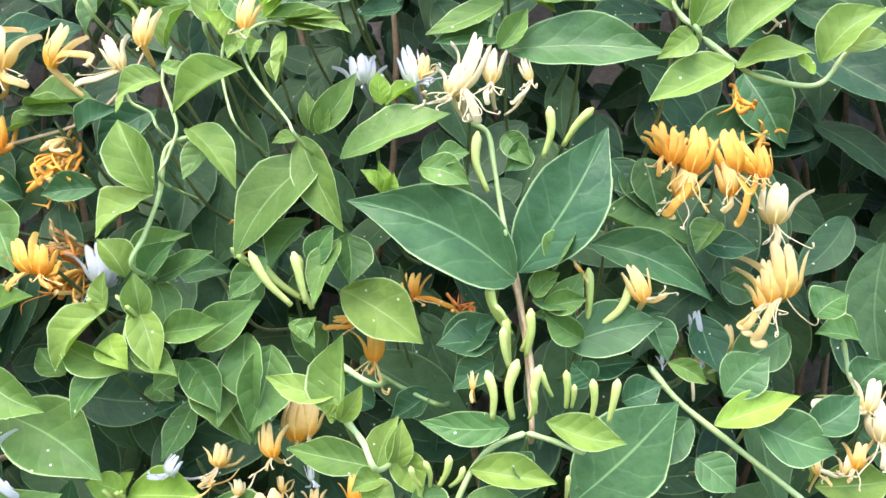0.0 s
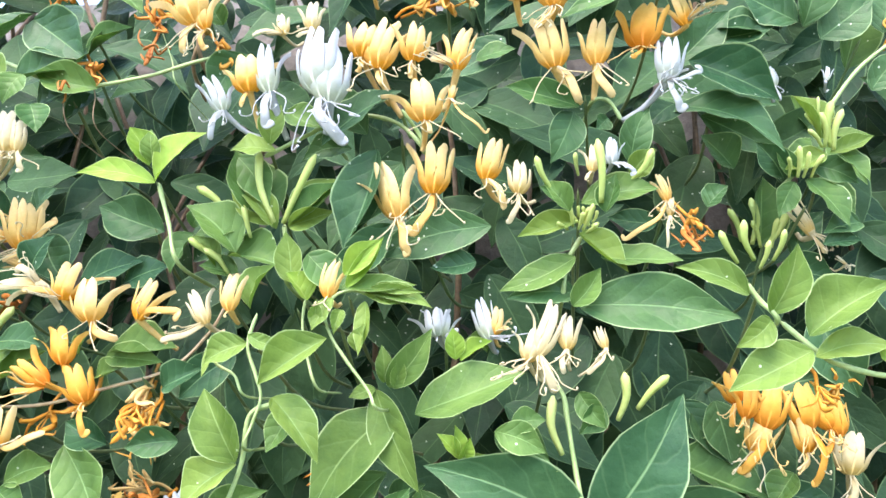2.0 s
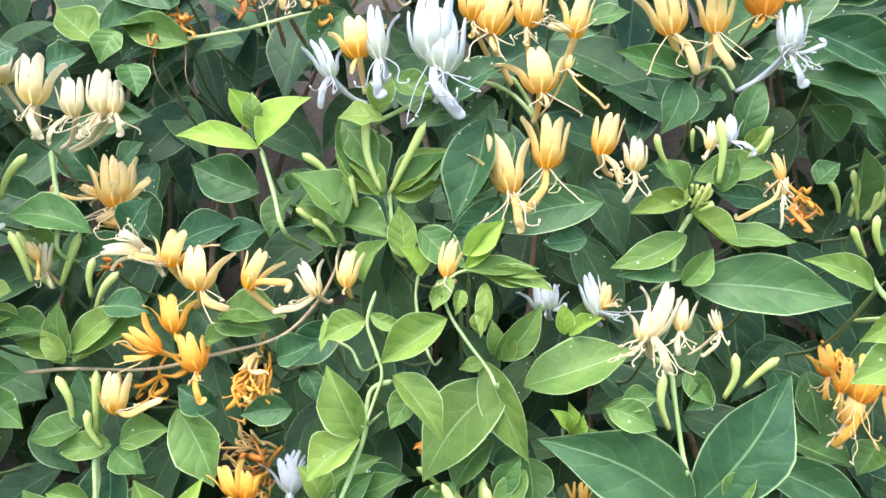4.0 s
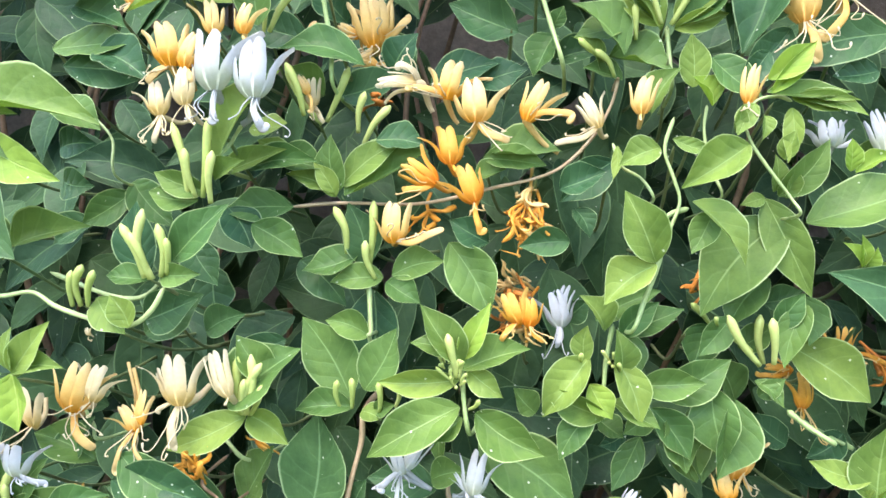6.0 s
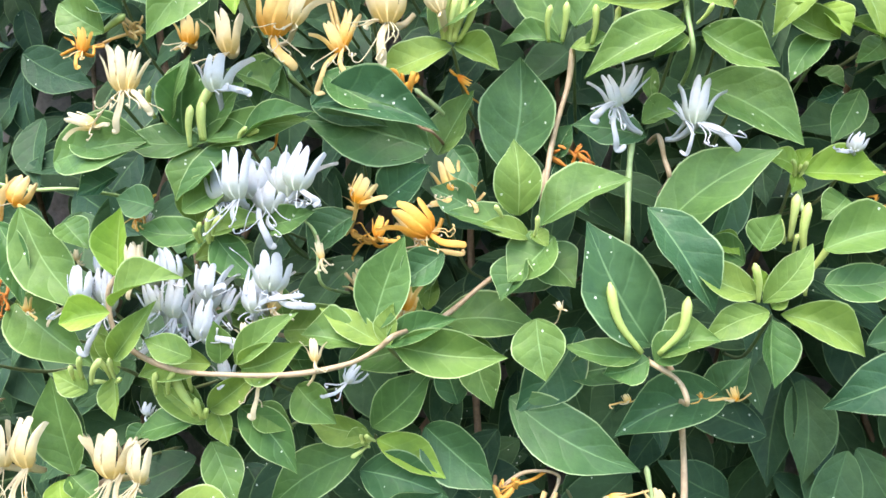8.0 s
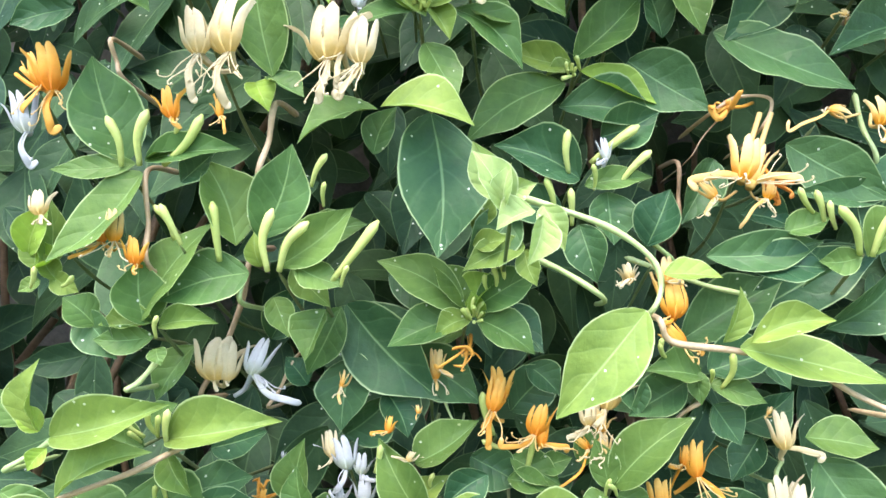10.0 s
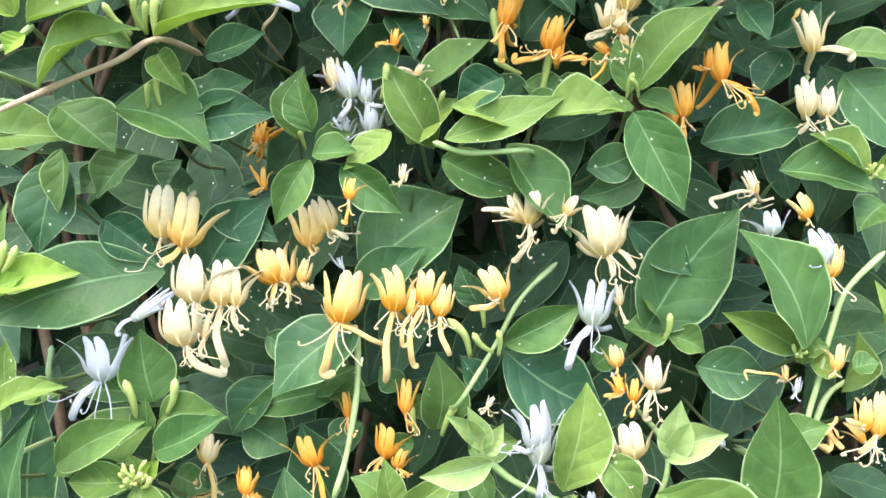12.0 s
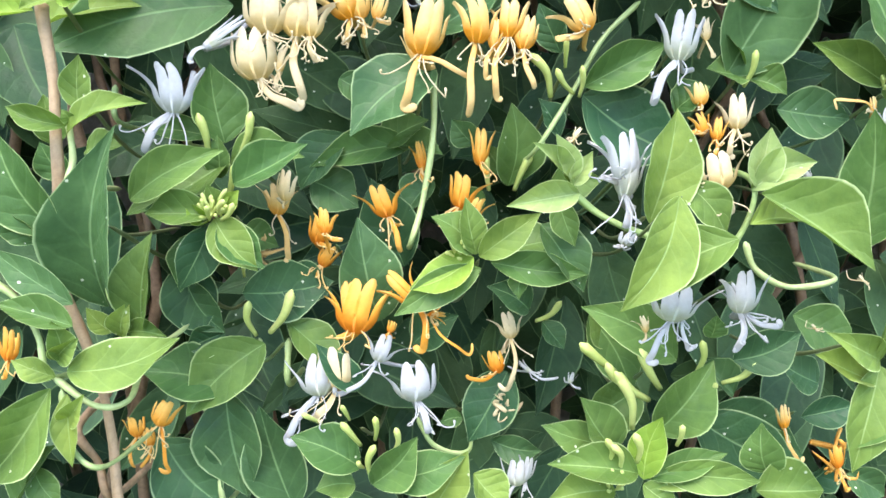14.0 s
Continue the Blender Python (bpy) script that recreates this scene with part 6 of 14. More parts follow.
leaf(s, (0.393, 0.044, 1.3681), (0.44, 0.04, 1.3786), 0.0296, "dark")
leaf(s, (0.4063, 0.044, 1.3485), (0.3952, 0.04, 1.3597), 0.0239, "dark")
flower(s, (0.3475, 0.028, 1.3562), (0.3465, 0.028, 1.3469), (0.3465, 0.024, 1.3418), (0.3474, 0.04, 1.3409), "yellow", wide=0.57, stamens=0)
s = sprig("dark green sprig with four oval leaves and a pale green bud", (0.3965, 0.046, 1.2993), (0.3959, 0.15, 1.271))
leaf(s, (0.3939, 0.05, 1.2905), (0.4439, 0.03, 1.3408), 0.0398, "dark")
leaf(s, (0.4207, 0.05, 1.3398), (0.4398, 0.046, 1.3481), 0.0241, "dark")
leaf(s, (0.4367, 0.05, 1.3819), (0.4431, 0.046, 1.3591), 0.0189, "dark")
leaf(s, (0.4431, 0.046, 1.3591), (0.4607, 0.042, 1.3481), 0.0107, "light")
stem(s, [(0.4339, 0.049, 1.3579), (0.4483, 0.049, 1.3397), (0.4745, 0.049, 1.3176), (0.505, 0.049, 1.2922), (0.5197, 0.049, 1.2779), (0.5221, 0.099, 1.275)], 0.0016, "green")
bud(s, (0.3906, 0.043, 1.2945), (0.3915, 0.034, 1.3064))
s = sprig("dark green sprig with seven oval leaves", (0.4799, 0.038, 1.3321), (0.4667, 0.15, 1.291))
leaf(s, (0.4618, 0.038, 1.329), (0.5015, 0.034, 1.3428), 0.0154, "young")
leaf(s, (0.4837, 0.042, 1.3291), (0.518, 0.038, 1.3161), 0.0333, "dark")
leaf(s, (0.4534, 0.042, 1.3132), (0.4698, 0.038, 1.298), 0.0283, "dark")
leaf(s, (0.4685, 0.042, 1.3426), (0.4898, 0.038, 1.3615), 0.0310, "dark")
leaf(s, (0.5074, 0.042, 1.3263), (0.5306, 0.038, 1.3424), 0.0202, "dark")
leaf(s, (0.4516, 0.042, 1.332), (0.4308, 0.038, 1.3085), 0.0207, "dark")
leaf(s, (0.5125, 0.038, 1.3803), (0.5275, 0.034, 1.3907), 0.0232, "mid")
s = sprig("green sprig with four white-and-yellow flowers", (0.4718, 0.104, 1.3649), (0.4552, 0.15, 1.3467))
flower(s, (0.4701, 0.092, 1.3868), (0.4697, 0.092, 1.371), (0.4688, 0.088, 1.3555), (0.473, 0.104, 1.3585), "white", wide=0.8, stamens=1)
flower(s, (0.4865, 0.092, 1.3787), (0.4857, 0.092, 1.3647), (0.4858, 0.088, 1.36), (0.4872, 0.104, 1.3583), "yellow", wide=1.15, stamens=1)
flower(s, (0.4734, 0.092, 1.3648), (0.4683, 0.092, 1.3556), (0.4647, 0.088, 1.3373), (0.4746, 0.104, 1.3585), "cream", wide=0.8, stamens=1)
flower(s, (0.4487, 0.092, 1.3634), (0.4499, 0.092, 1.3572), (0.4489, 0.088, 1.3542), (0.4556, 0.104, 1.3587), "white", wide=0.8, stamens=0)
stem(s, [(0.4782, 0.107, 1.352), (0.4912, 0.107, 1.3582), (0.5011, 0.107, 1.3646), (0.502, 0.157, 1.3661)], 0.001, "green")
s = sprig("light green sprig with five cream-and-yellow flowers and pale green buds", (0.5528, 0.0764, 1.3315), (0.5486, 0.15, 1.309))
flower(s, (0.5501, 0.0644, 1.3494), (0.5445, 0.0644, 1.3324), (0.5183, 0.0604, 1.3385), (0.5582, 0.0764, 1.3287), "cream", wide=0.92, stamens=5)
flower(s, (0.5405, 0.0644, 1.3185), (0.5366, 0.0644, 1.3046), (0.5317, 0.0604, 1.2997), (0.5546, 0.0764, 1.32), "yellow", wide=0.92, stamens=3)
flower(s, (0.5346, 0.0644, 1.313), (0.5309, 0.0644, 1.3019), (0.5185, 0.0604, 1.3052), (0.5538, 0.0764, 1.3115), "cream", wide=0.8, stamens=5)
flower(s, (0.5535, 0.0644, 1.3409), (0.5502, 0.0644, 1.3184), (0.5485, 0.0604, 1.3051), (0.5601, 0.0764, 1.3344), "cream", wide=1.03, stamens=3)
stem(s, [(0.5429, 0.0794, 1.3698), (0.5444, 0.0794, 1.352), (0.5463, 0.0794, 1.3402), (0.5454, 0.1294, 1.3374)], 0.0014, "green")
bud(s, (0.5151, 0.0734, 1.3033), (0.5097, 0.0644, 1.3144))
bud(s, (0.5175, 0.0734, 1.2977), (0.5148, 0.0644, 1.3074))
flower(s, (0.5178, 0.0644, 1.3116), (0.5185, 0.0644, 1.3019), (0.5233, 0.0604, 1.297), (0.5182, 0.0764, 1.2916), "yellow", wide=0.8, stamens=2)
leaf(s, (0.5213, 0.0764, 1.2944), (0.5592, 0.0724, 1.2979), 0.0249, "light")
leaf(s, (0.5469, 0.0804, 1.3431), (0.563, 0.0764, 1.3578), 0.0223, "dark")
leaf(s, (0.5502, 0.0764, 1.3697), (0.5257, 0.0724, 1.3729), 0.0169, "mid")
s = sprig("green sprig with yellow-and-orange flowers", (0.2516, 0.06, 1.3258), (0.263, 0.15, 1.3105))
flower(s, (0.256, 0.048, 1.3453), (0.2563, 0.048, 1.3212), (0.2559, 0.044, 1.3188), (0.2512, 0.06, 1.3462), "yellow", wide=1.03, stamens=1)
flower(s, (0.2633, 0.048, 1.3466), (0.2621, 0.048, 1.324), (0.2661, 0.044, 1.3161), (0.2573, 0.06, 1.3433), "yellow", wide=0.8, stamens=2)
flower(s, (0.2492, 0.048, 1.3045), (0.2495, 0.048, 1.2961), (0.2507, 0.044, 1.2887), (0.252, 0.06, 1.2999), "yellow", wide=0.92, stamens=3)
flower(s, (0.2653, 0.048, 1.2989), (0.2669, 0.048, 1.288), (0.2708, 0.044, 1.2832), (0.2641, 0.06, 1.2857), "yellow", wide=1.03, stamens=3)
flower(s, (0.2855, 0.048, 1.3045), (0.287, 0.048, 1.2907), (0.2905, 0.044, 1.2888), (0.2818, 0.06, 1.2913), "orange", wide=1.03, stamens=3)
flower(s, (0.2637, 0.048, 1.31), (0.2639, 0.048, 1.3017), (0.2677, 0.044, 1.2995), (0.258, 0.06, 1.2969), "white", wide=0.8, stamens=2)
s = sprig("light green sprig with one oval leaf", (0.3053, 0.04, 1.4033), (0.2983, 0.15, 1.3607))
leaf(s, (0.28, 0.04, 1.3975), (0.3222, 0.036, 1.3694), 0.0317, "light")
s = sprig("dark green sprig with three orange flowers and withered brown flowers", (0.3045, 0.068, 1.3847), (0.3173, 0.15, 1.3458))
flower(s, (0.3152, 0.056, 1.4079), (0.3144, 0.056, 1.3929), (0.3361, 0.052, 1.3879), (0.3077, 0.068, 1.4031), "orange", wide=0.92, stamens=3)
flower(s, (0.2729, 0.056, 1.3846), (0.2881, 0.056, 1.3814), (0.2693, 0.052, 1.3785), (0.2891, 0.068, 1.3758), "orange", wide=0.69, stamens=4)
flower(s, (0.2956, 0.056, 1.3813), (0.2941, 0.056, 1.3606), (0.2932, 0.052, 1.3549), (0.2983, 0.068, 1.3818), "orange", wide=0.8, stamens=6)
withered(s, (0.3413, 0.068, 1.3842), (0.3348, 0.078, 1.3941), "brown")
withered(s, (0.3399, 0.068, 1.3888), (0.3316, 0.078, 1.3974), "brown")
stem(s, [(0.2933, 0.071, 1.3545), (0.3101, 0.071, 1.3453), (0.3268, 0.071, 1.3377), (0.3313, 0.121, 1.3361)], 0.0014, "green")
leaf(s, (0.2613, 0.068, 1.3609), (0.2464, 0.064, 1.3853), 0.0211, "mid")
leaf(s, (0.2916, 0.072, 1.3364), (0.2706, 0.068, 1.3547), 0.0177, "dark")
leaf(s, (0.3223, 0.072, 1.3452), (0.3014, 0.068, 1.3307), 0.0176, "dark")
s = sprig("green sprig with five oval leaves and pale green buds", (0.2449, 0.0196, 1.3668), (0.2497, 0.15, 1.3269))
leaf(s, (0.2505, 0.0196, 1.3695), (0.2416, 0.0156, 1.3286), 0.0269, "mid")
leaf(s, (0.2173, 0.0196, 1.359), (0.2266, 0.0156, 1.3307), 0.0243, "mid")
leaf(s, (0.2089, 0.0196, 1.3618), (0.1944, 0.0156, 1.3486), 0.0163, "mid")
bud(s, (0.2606, 0.0166, 1.3882), (0.2422, 0.0076, 1.4134))
bud(s, (0.2675, 0.0166, 1.3894), (0.2634, 0.0076, 1.4129))
bud(s, (0.2394, 0.0166, 1.4077), (0.2367, 0.0076, 1.412))
leaf(s, (0.2693, 0.0196, 1.4075), (0.2811, 0.0156, 1.4261), 0.0162, "mid")
leaf(s, (0.2615, 0.0196, 1.372), (0.2732, 0.0156, 1.3825), 0.0107, "mid")
s = sprig("light green sprig with six oval leaves", (-0.1009, -0.05, 1.3696), (-0.1273, 0.15, 1.356))
leaf(s, (-0.1024, -0.05, 1.3721), (-0.0814, -0.054, 1.3991), 0.0155, "light")
leaf(s, (-0.1031, -0.05, 1.3721), (-0.0951, -0.054, 1.3451), 0.0204, "young")
leaf(s, (-0.1024, -0.05, 1.3721), (-0.0732, -0.054, 1.377), 0.0113, "light")
leaf(s, (-0.104, -0.05, 1.3735), (-0.1012, -0.054, 1.3951), 0.0113, "light")
leaf(s, (-0.1053, -0.05, 1.3695), (-0.1377, -0.054, 1.3331), 0.0255, "mid")
leaf(s, (-0.1083, -0.05, 1.372), (-0.1196, -0.054, 1.3578), 0.0142, "mid")
s = sprig("dark green sprig with seven oval leaves", (-0.1843, -0.0192, 1.3863), (-0.2226, 0.15, 1.3528))
leaf(s, (-0.2157, -0.0153, 1.4051), (-0.1597, -0.0193, 1.3628), 0.0434, "dark")
leaf(s, (-0.164, -0.0146, 1.3815), (-0.1422, -0.0186, 1.3957), 0.0192, "dark")
leaf(s, (-0.1752, -0.0162, 1.36), (-0.196, -0.0202, 1.3679), 0.0225, "dark")
leaf(s, (-0.1823, -0.0192, 1.3474), (-0.2068, -0.0232, 1.3611), 0.0293, "mid")
leaf(s, (-0.1491, -0.0195, 1.3512), (-0.1347, -0.0235, 1.3771), 0.0126, "light")
stem(s, [(-0.1151, -0.0066, 1.4198), (-0.0825, -0.0066, 1.4095), (-0.0636, -0.0066, 1.4082), (-0.0516, -0.0066, 1.417), (-0.0476, -0.0066, 1.4286), (-0.0479, 0.0434, 1.4325)], 0.0013, "green")
leaf(s, (-0.0635, 0.0021, 1.3956), (-0.0314, -0.0019, 1.4095), 0.0290, "dark")
leaf(s, (-0.0751, -0.0072, 1.3933), (-0.0801, -0.0112, 1.4068), 0.0183, "mid")
s = sprig("green sprig with cream-and-yellow flowers and a pale green bud", (-0.0974, -0.004, 1.3637), (-0.0945, 0.15, 1.3367))
flower(s, (-0.0886, -0.016, 1.3764), (-0.0919, -0.016, 1.3474), (-0.0765, -0.02, 1.3301), (-0.0948, -0.004, 1.3443), "yellow", wide=1.03, stamens=4)
flower(s, (-0.0777, -0.016, 1.3738), (-0.0812, -0.016, 1.3535), (-0.0852, -0.02, 1.3499), (-0.0934, -0.004, 1.3474), "cream", wide=1.03, stamens=3)
flower(s, (-0.0628, -0.016, 1.3539), (-0.056, -0.016, 1.3398), (-0.0653, -0.02, 1.3192), (-0.0692, -0.004, 1.3733), "yellow", wide=1.03, stamens=4)
flower(s, (-0.0516, -0.016, 1.3614), (-0.0547, -0.016, 1.3428), (-0.0444, -0.02, 1.3215), (-0.0659, -0.004, 1.3704), "yellow", wide=0.69, stamens=3)
flower(s, (-0.1147, -0.016, 1.3599), (-0.1135, -0.016, 1.3379), (-0.1157, -0.02, 1.3345), (-0.1163, -0.004, 1.3512), "cream", wide=1.03, stamens=3)
flower(s, (-0.1372, -0.016, 1.3579), (-0.1364, -0.016, 1.3431), (-0.1417, -0.02, 1.3395), (-0.1395, -0.004, 1.3505), "yellow", wide=1.03, stamens=4)
flower(s, (-0.0342, -0.016, 1.383), (-0.0327, -0.016, 1.3548), (-0.0332, -0.02, 1.3346), (-0.0224, -0.004, 1.364), "cream", wide=1.03, stamens=4)
flower(s, (-0.0442, -0.016, 1.3744), (-0.0343, -0.016, 1.3561), (-0.0429, -0.02, 1.3525), (-0.0224, -0.004, 1.364), "cream", wide=0.69, stamens=2)
flower(s, (-0.0165, -0.016, 1.3833), (-0.0066, -0.016, 1.3612), (-0.0067, -0.02, 1.3577), (-0.0037, -0.004, 1.3516), "cream", wide=0.8, stamens=0)
flower(s, (-0.0857, -0.016, 1.3924), (-0.0846, -0.016, 1.3881), (-0.0809, -0.02, 1.3858), (-0.0922, -0.004, 1.3878), "cream", wide=1.38, stamens=0)
leaf(s, (-0.0855, -0.004, 1.3192), (-0.1196, -0.008, 1.3326), 0.0186, "mid")
leaf(s, (-0.1035, 0, 1.3125), (-0.0867, -0.004, 1.3431), 0.0189, "dark")
stem(s, [(-0.0965, -0.001, 1.3476), (-0.0895, -0.001, 1.3373), (-0.085, -0.001, 1.33), (-0.0829, 0.049, 1.328)], 0.0012, "green")
bud(s, (-0.1921, -0.007, 1.3517), (-0.1735, -0.016, 1.3584))
withered(s, (-0.1771, -0.004, 1.3525), (-0.1986, 0.006, 1.3502), "yellow")
withered(s, (-0.2047, -0.004, 1.3455), (-0.2236, 0.006, 1.343), "orange")
s = sprig("light green sprig with four oval leaves and pale green buds", (-0.0026, -0.002, 1.349), (0.0046, 0.15, 1.3314))
bud(s, (-0.0063, -0.005, 1.3513), (-0.011, -0.014, 1.3782))
bud(s, (-0.0048, -0.005, 1.3508), (-0.0039, -0.014, 1.3812))
bud(s, (-0.0019, -0.005, 1.35), (0.0033, -0.014, 1.3827))
bud(s, (-0.0004, -0.005, 1.3501), (0.0092, -0.014, 1.3786))
bud(s, (0.0011, -0.005, 1.3501), (0.0098, -0.014, 1.3674))
bud(s, (-0.0034, -0.005, 1.35), (0.0004, -0.014, 1.37))
leaf(s, (-0.0026, -0.002, 1.3484), (-0.0442, -0.006, 1.3282), 0.0188, "light")
leaf(s, (-0.0011, -0.002, 1.3491), (0.0227, -0.006, 1.3357), 0.0159, "light")
leaf(s, (-0.0135, -0.002, 1.3544), (0.0272, -0.006, 1.3862), 0.0322, "mid")
leaf(s, (0.0097, -0.002, 1.3694), (-0.0082, -0.006, 1.3913), 0.0172, "mid")
s = sprig("green sprig with six oval leaves and pale green buds", (0.0585, 0.01, 1.3523), (0.0651, 0.15, 1.3319))
leaf(s, (0.0507, 0.01, 1.3593), (0.0235, 0.006, 1.4017), 0.0307, "mid")
leaf(s, (0.0579, 0.01, 1.3639), (0.0751, 0.006, 1.3985), 0.0240, "mid")
bud(s, (0.0456, 0.007, 1.3545), (0.046, -0.002, 1.3703))
bud(s, (0.0523, 0.007, 1.3547), (0.0537, -0.002, 1.3718))
bud(s, (0.0673, 0.007, 1.3536), (0.0678, -0.002, 1.3708))
bud(s, (0.0758, 0.007, 1.3567), (0.0791, -0.002, 1.3697))
leaf(s, (0.0525, 0.01, 1.3544), (0.0213, 0.006, 1.3513), 0.0136, "mid")
leaf(s, (0.0569, 0.01, 1.3528), (0.0691, 0.006, 1.3493), 0.0127, "light")
leaf(s, (0.0643, 0.01, 1.3525), (0.0758, 0.006, 1.3581), 0.0112, "mid")
stem(s, [(0.0579, 0.053, 1.357), (0.0576, 0.013, 1.3521), (0.0566, 0.013, 1.3351), (0.0502, 0.013, 1.3053), (0.0475, 0.013, 1.2728), (0.047, 0.063, 1.2648)], 0.0016, "red")
stem(s, [(0.0575, 0.013, 1.4198), (0.0593, 0.013, 1.3965), (0.0589, 0.013, 1.3935), (0.059, 0.063, 1.3925)], 0.0014, "green")
leaf(s, (0.0592, 0.01, 1.3929), (0.036, 0.006, 1.4004), 0.0169, "mid")
s = sprig("light green sprig with eight oval leaves and pale green buds", (0.1112, -0.002, 1.3718), (0.1021, 0.15, 1.3362))
leaf(s, (0.1107, -0.002, 1.3827), (0.0888, -0.006, 1.4122), 0.0162, "light")
leaf(s, (0.111, -0.002, 1.3854), (0.1247, -0.006, 1.415), 0.0125, "young")
leaf(s, (0.1098, -0.002, 1.3744), (0.0676, -0.006, 1.3715), 0.0144, "light")
leaf(s, (0.1114, -0.002, 1.3799), (0.1455, -0.006, 1.3927), 0.0151, "light")
leaf(s, (0.1135, -0.002, 1.38), (0.1325, -0.006, 1.3675), 0.0143, "light")
leaf(s, (0.109, -0.002, 1.3882), (0.0843, -0.006, 1.3925), 0.0110, "light")
leaf(s, (0.1105, -0.002, 1.3608), (0.0641, -0.006, 1.3324), 0.0230, "light")
leaf(s, (0.1187, -0.002, 1.3582), (0.1542, -0.006, 1.34), 0.0229, "light")
leaf(s, (0.1121, -0.002, 1.3553), (0.0965, -0.006, 1.3433), 0.0130, "light")
bud(s, (0.1083, -0.005, 1.3766), (0.1043, -0.014, 1.3988))
bud(s, (0.1102, -0.005, 1.3793), (0.1128, -0.014, 1.3857))
bud(s, (0.1158, -0.005, 1.3605), (0.1215, -0.014, 1.3672))
stem(s, [(0.1102, 0.001, 1.3944), (0.1113, 0.001, 1.3723), (0.1154, 0.001, 1.3474), (0.1162, 0.051, 1.341)], 0.0014, "green")
tuft(s, (0.1032, -0.005, 1.3818), 7, 0.011)
tuft(s, (0.1088, -0.005, 1.3738), 8, 0.014)
s = sprig("light green sprig with eight oval leaves and pale green buds", (0.1793, 0.008, 1.3586), (0.167, 0.15, 1.3394))
leaf(s, (0.1751, 0.008, 1.3886), (0.1526, 0.004, 1.3572), 0.0190, "light")
leaf(s, (0.1727, 0.008, 1.3858), (0.1734, 0.004, 1.4052), 0.0127, "light")
leaf(s, (0.1911, 0.008, 1.3807), (0.1876, 0.004, 1.404), 0.0137, "light")
leaf(s, (0.1881, 0.008, 1.3888), (0.2016, 0.004, 1.356), 0.0162, "light")
leaf(s, (0.1758, 0.008, 1.3749), (0.1875, 0.004, 1.3584), 0.0177, "young")
leaf(s, (0.1792, 0.008, 1.3613), (0.1616, 0.004, 1.3357), 0.0151, "mid")
leaf(s, (0.1867, 0.008, 1.3669), (0.2112, 0.004, 1.355), 0.0112, "light")
leaf(s, (0.1845, 0.008, 1.3588), (0.1517, 0.004, 1.3737), 0.0150, "light")
leaf(s, (0.2016, 0.008, 1.3755), (0.2326, 0.004, 1.3794), 0.0160, "mid")
leaf(s, (0.19, 0.008, 1.3996), (0.2082, 0.004, 1.4188), 0.0137, "mid")
leaf(s, (0.1822, 0.008, 1.4022), (0.1688, 0.004, 1.4201), 0.0138, "light")
bud(s, (0.1708, 0.005, 1.3865), (0.1707, -0.004, 1.3913))
bud(s, (0.1903, 0.005, 1.3828), (0.1885, -0.004, 1.3876))
stem(s, [(0.1866, 0.011, 1.4058), (0.1837, 0.011, 1.3865), (0.1824, 0.011, 1.3618), (0.1819, 0.061, 1.3555)], 0.0013, "green")
tuft(s, (0.1865, 0.005, 1.3871), 5, 0.01)
s = sprig("green sprig with one white flower and withered brown flowers", (0.1629, 0.04, 1.4128), (0.1597, 0.15, 1.3794))
flower(s, (0.1578, 0.028, 1.4214), (0.1603, 0.028, 1.4011), (0.1588, 0.024, 1.3916), (0.1628, 0.04, 1.4158), "white", wide=1.03, stamens=1)
withered(s, (0.1305, 0.04, 1.4216), (0.1434, 0.05, 1.4183), "yellow")
withered(s, (0.1362, 0.04, 1.4247), (0.1448, 0.05, 1.4198), "yellow")
withered(s, (0.1416, 0.04, 1.4067), (0.1477, 0.05, 1.4213), "orange")
withered(s, (0.1342, 0.04, 1.4066), (0.1449, 0.05, 1.4183), "brown")
s = sprig("green sprig with seven oval leaves and four white flowers", (0.1369, 0.0185, 1.3243), (0.1254, 0.15, 1.2932))
leaf(s, (0.1193, 0.0185, 1.3379), (0.1722, 0.0145, 1.3072), 0.0342, "mid")
leaf(s, (0.149, 0.0185, 1.3561), (0.1369, 0.0145, 1.3694), 0.0159, "mid")
stem(s, [(0.0905, 0.0215, 1.3105), (0.0898, 0.0215, 1.2868), (0.0906, 0.0215, 1.2542), (0.0908, 0.0715, 1.2463)], 0.0017, "green")
stem(s, [(0.1026, 0.0615, 1.3145), (0.1036, 0.0215, 1.3111), (0.1071, 0.0215, 1.2995), (0.1099, 0.0215, 1.2894), (0.1106, 0.0715, 1.2869)], 0.0014, "red")
flower(s, (0.0768, 0.0065, 1.3382), (0.0806, 0.0065, 1.3212), (0.0819, 0.0025, 1.2999), (0.095, 0.0185, 1.3112), "white", wide=0.86, stamens=5)
flower(s, (0.0937, 0.0065, 1.3417), (0.0818, 0.0065, 1.3241), (0.0698, 0.0025, 1.3149), (0.095, 0.0185, 1.3112), "white", wide=0.57, stamens=2)
flower(s, (0.1201, 0.0065, 1.3384), (0.1187, 0.0065, 1.314), (0.1395, 0.0025, 1.3012), (0.1066, 0.0185, 1.3088), "white", wide=0.86, stamens=4)
flower(s, (0.1085, 0.0065, 1.3253), (0.1145, 0.0065, 1.3157), (0.1152, 0.0025, 1.2989), (0.1066, 0.0185, 1.3088), "white", wide=0.46, stamens=1)
leaf(s, (0.0947, 0.0185, 1.3165), (0.1143, 0.0145, 1.323), 0.0196, "mid")
leaf(s, (0.0568, 0.0225, 1.2997), (0.0709, 0.0185, 1.268), 0.0202, "dark")
leaf(s, (0.1035, 0.0185, 1.2585), (0.1594, 0.0035, 1.3028), 0.0306, "mid")
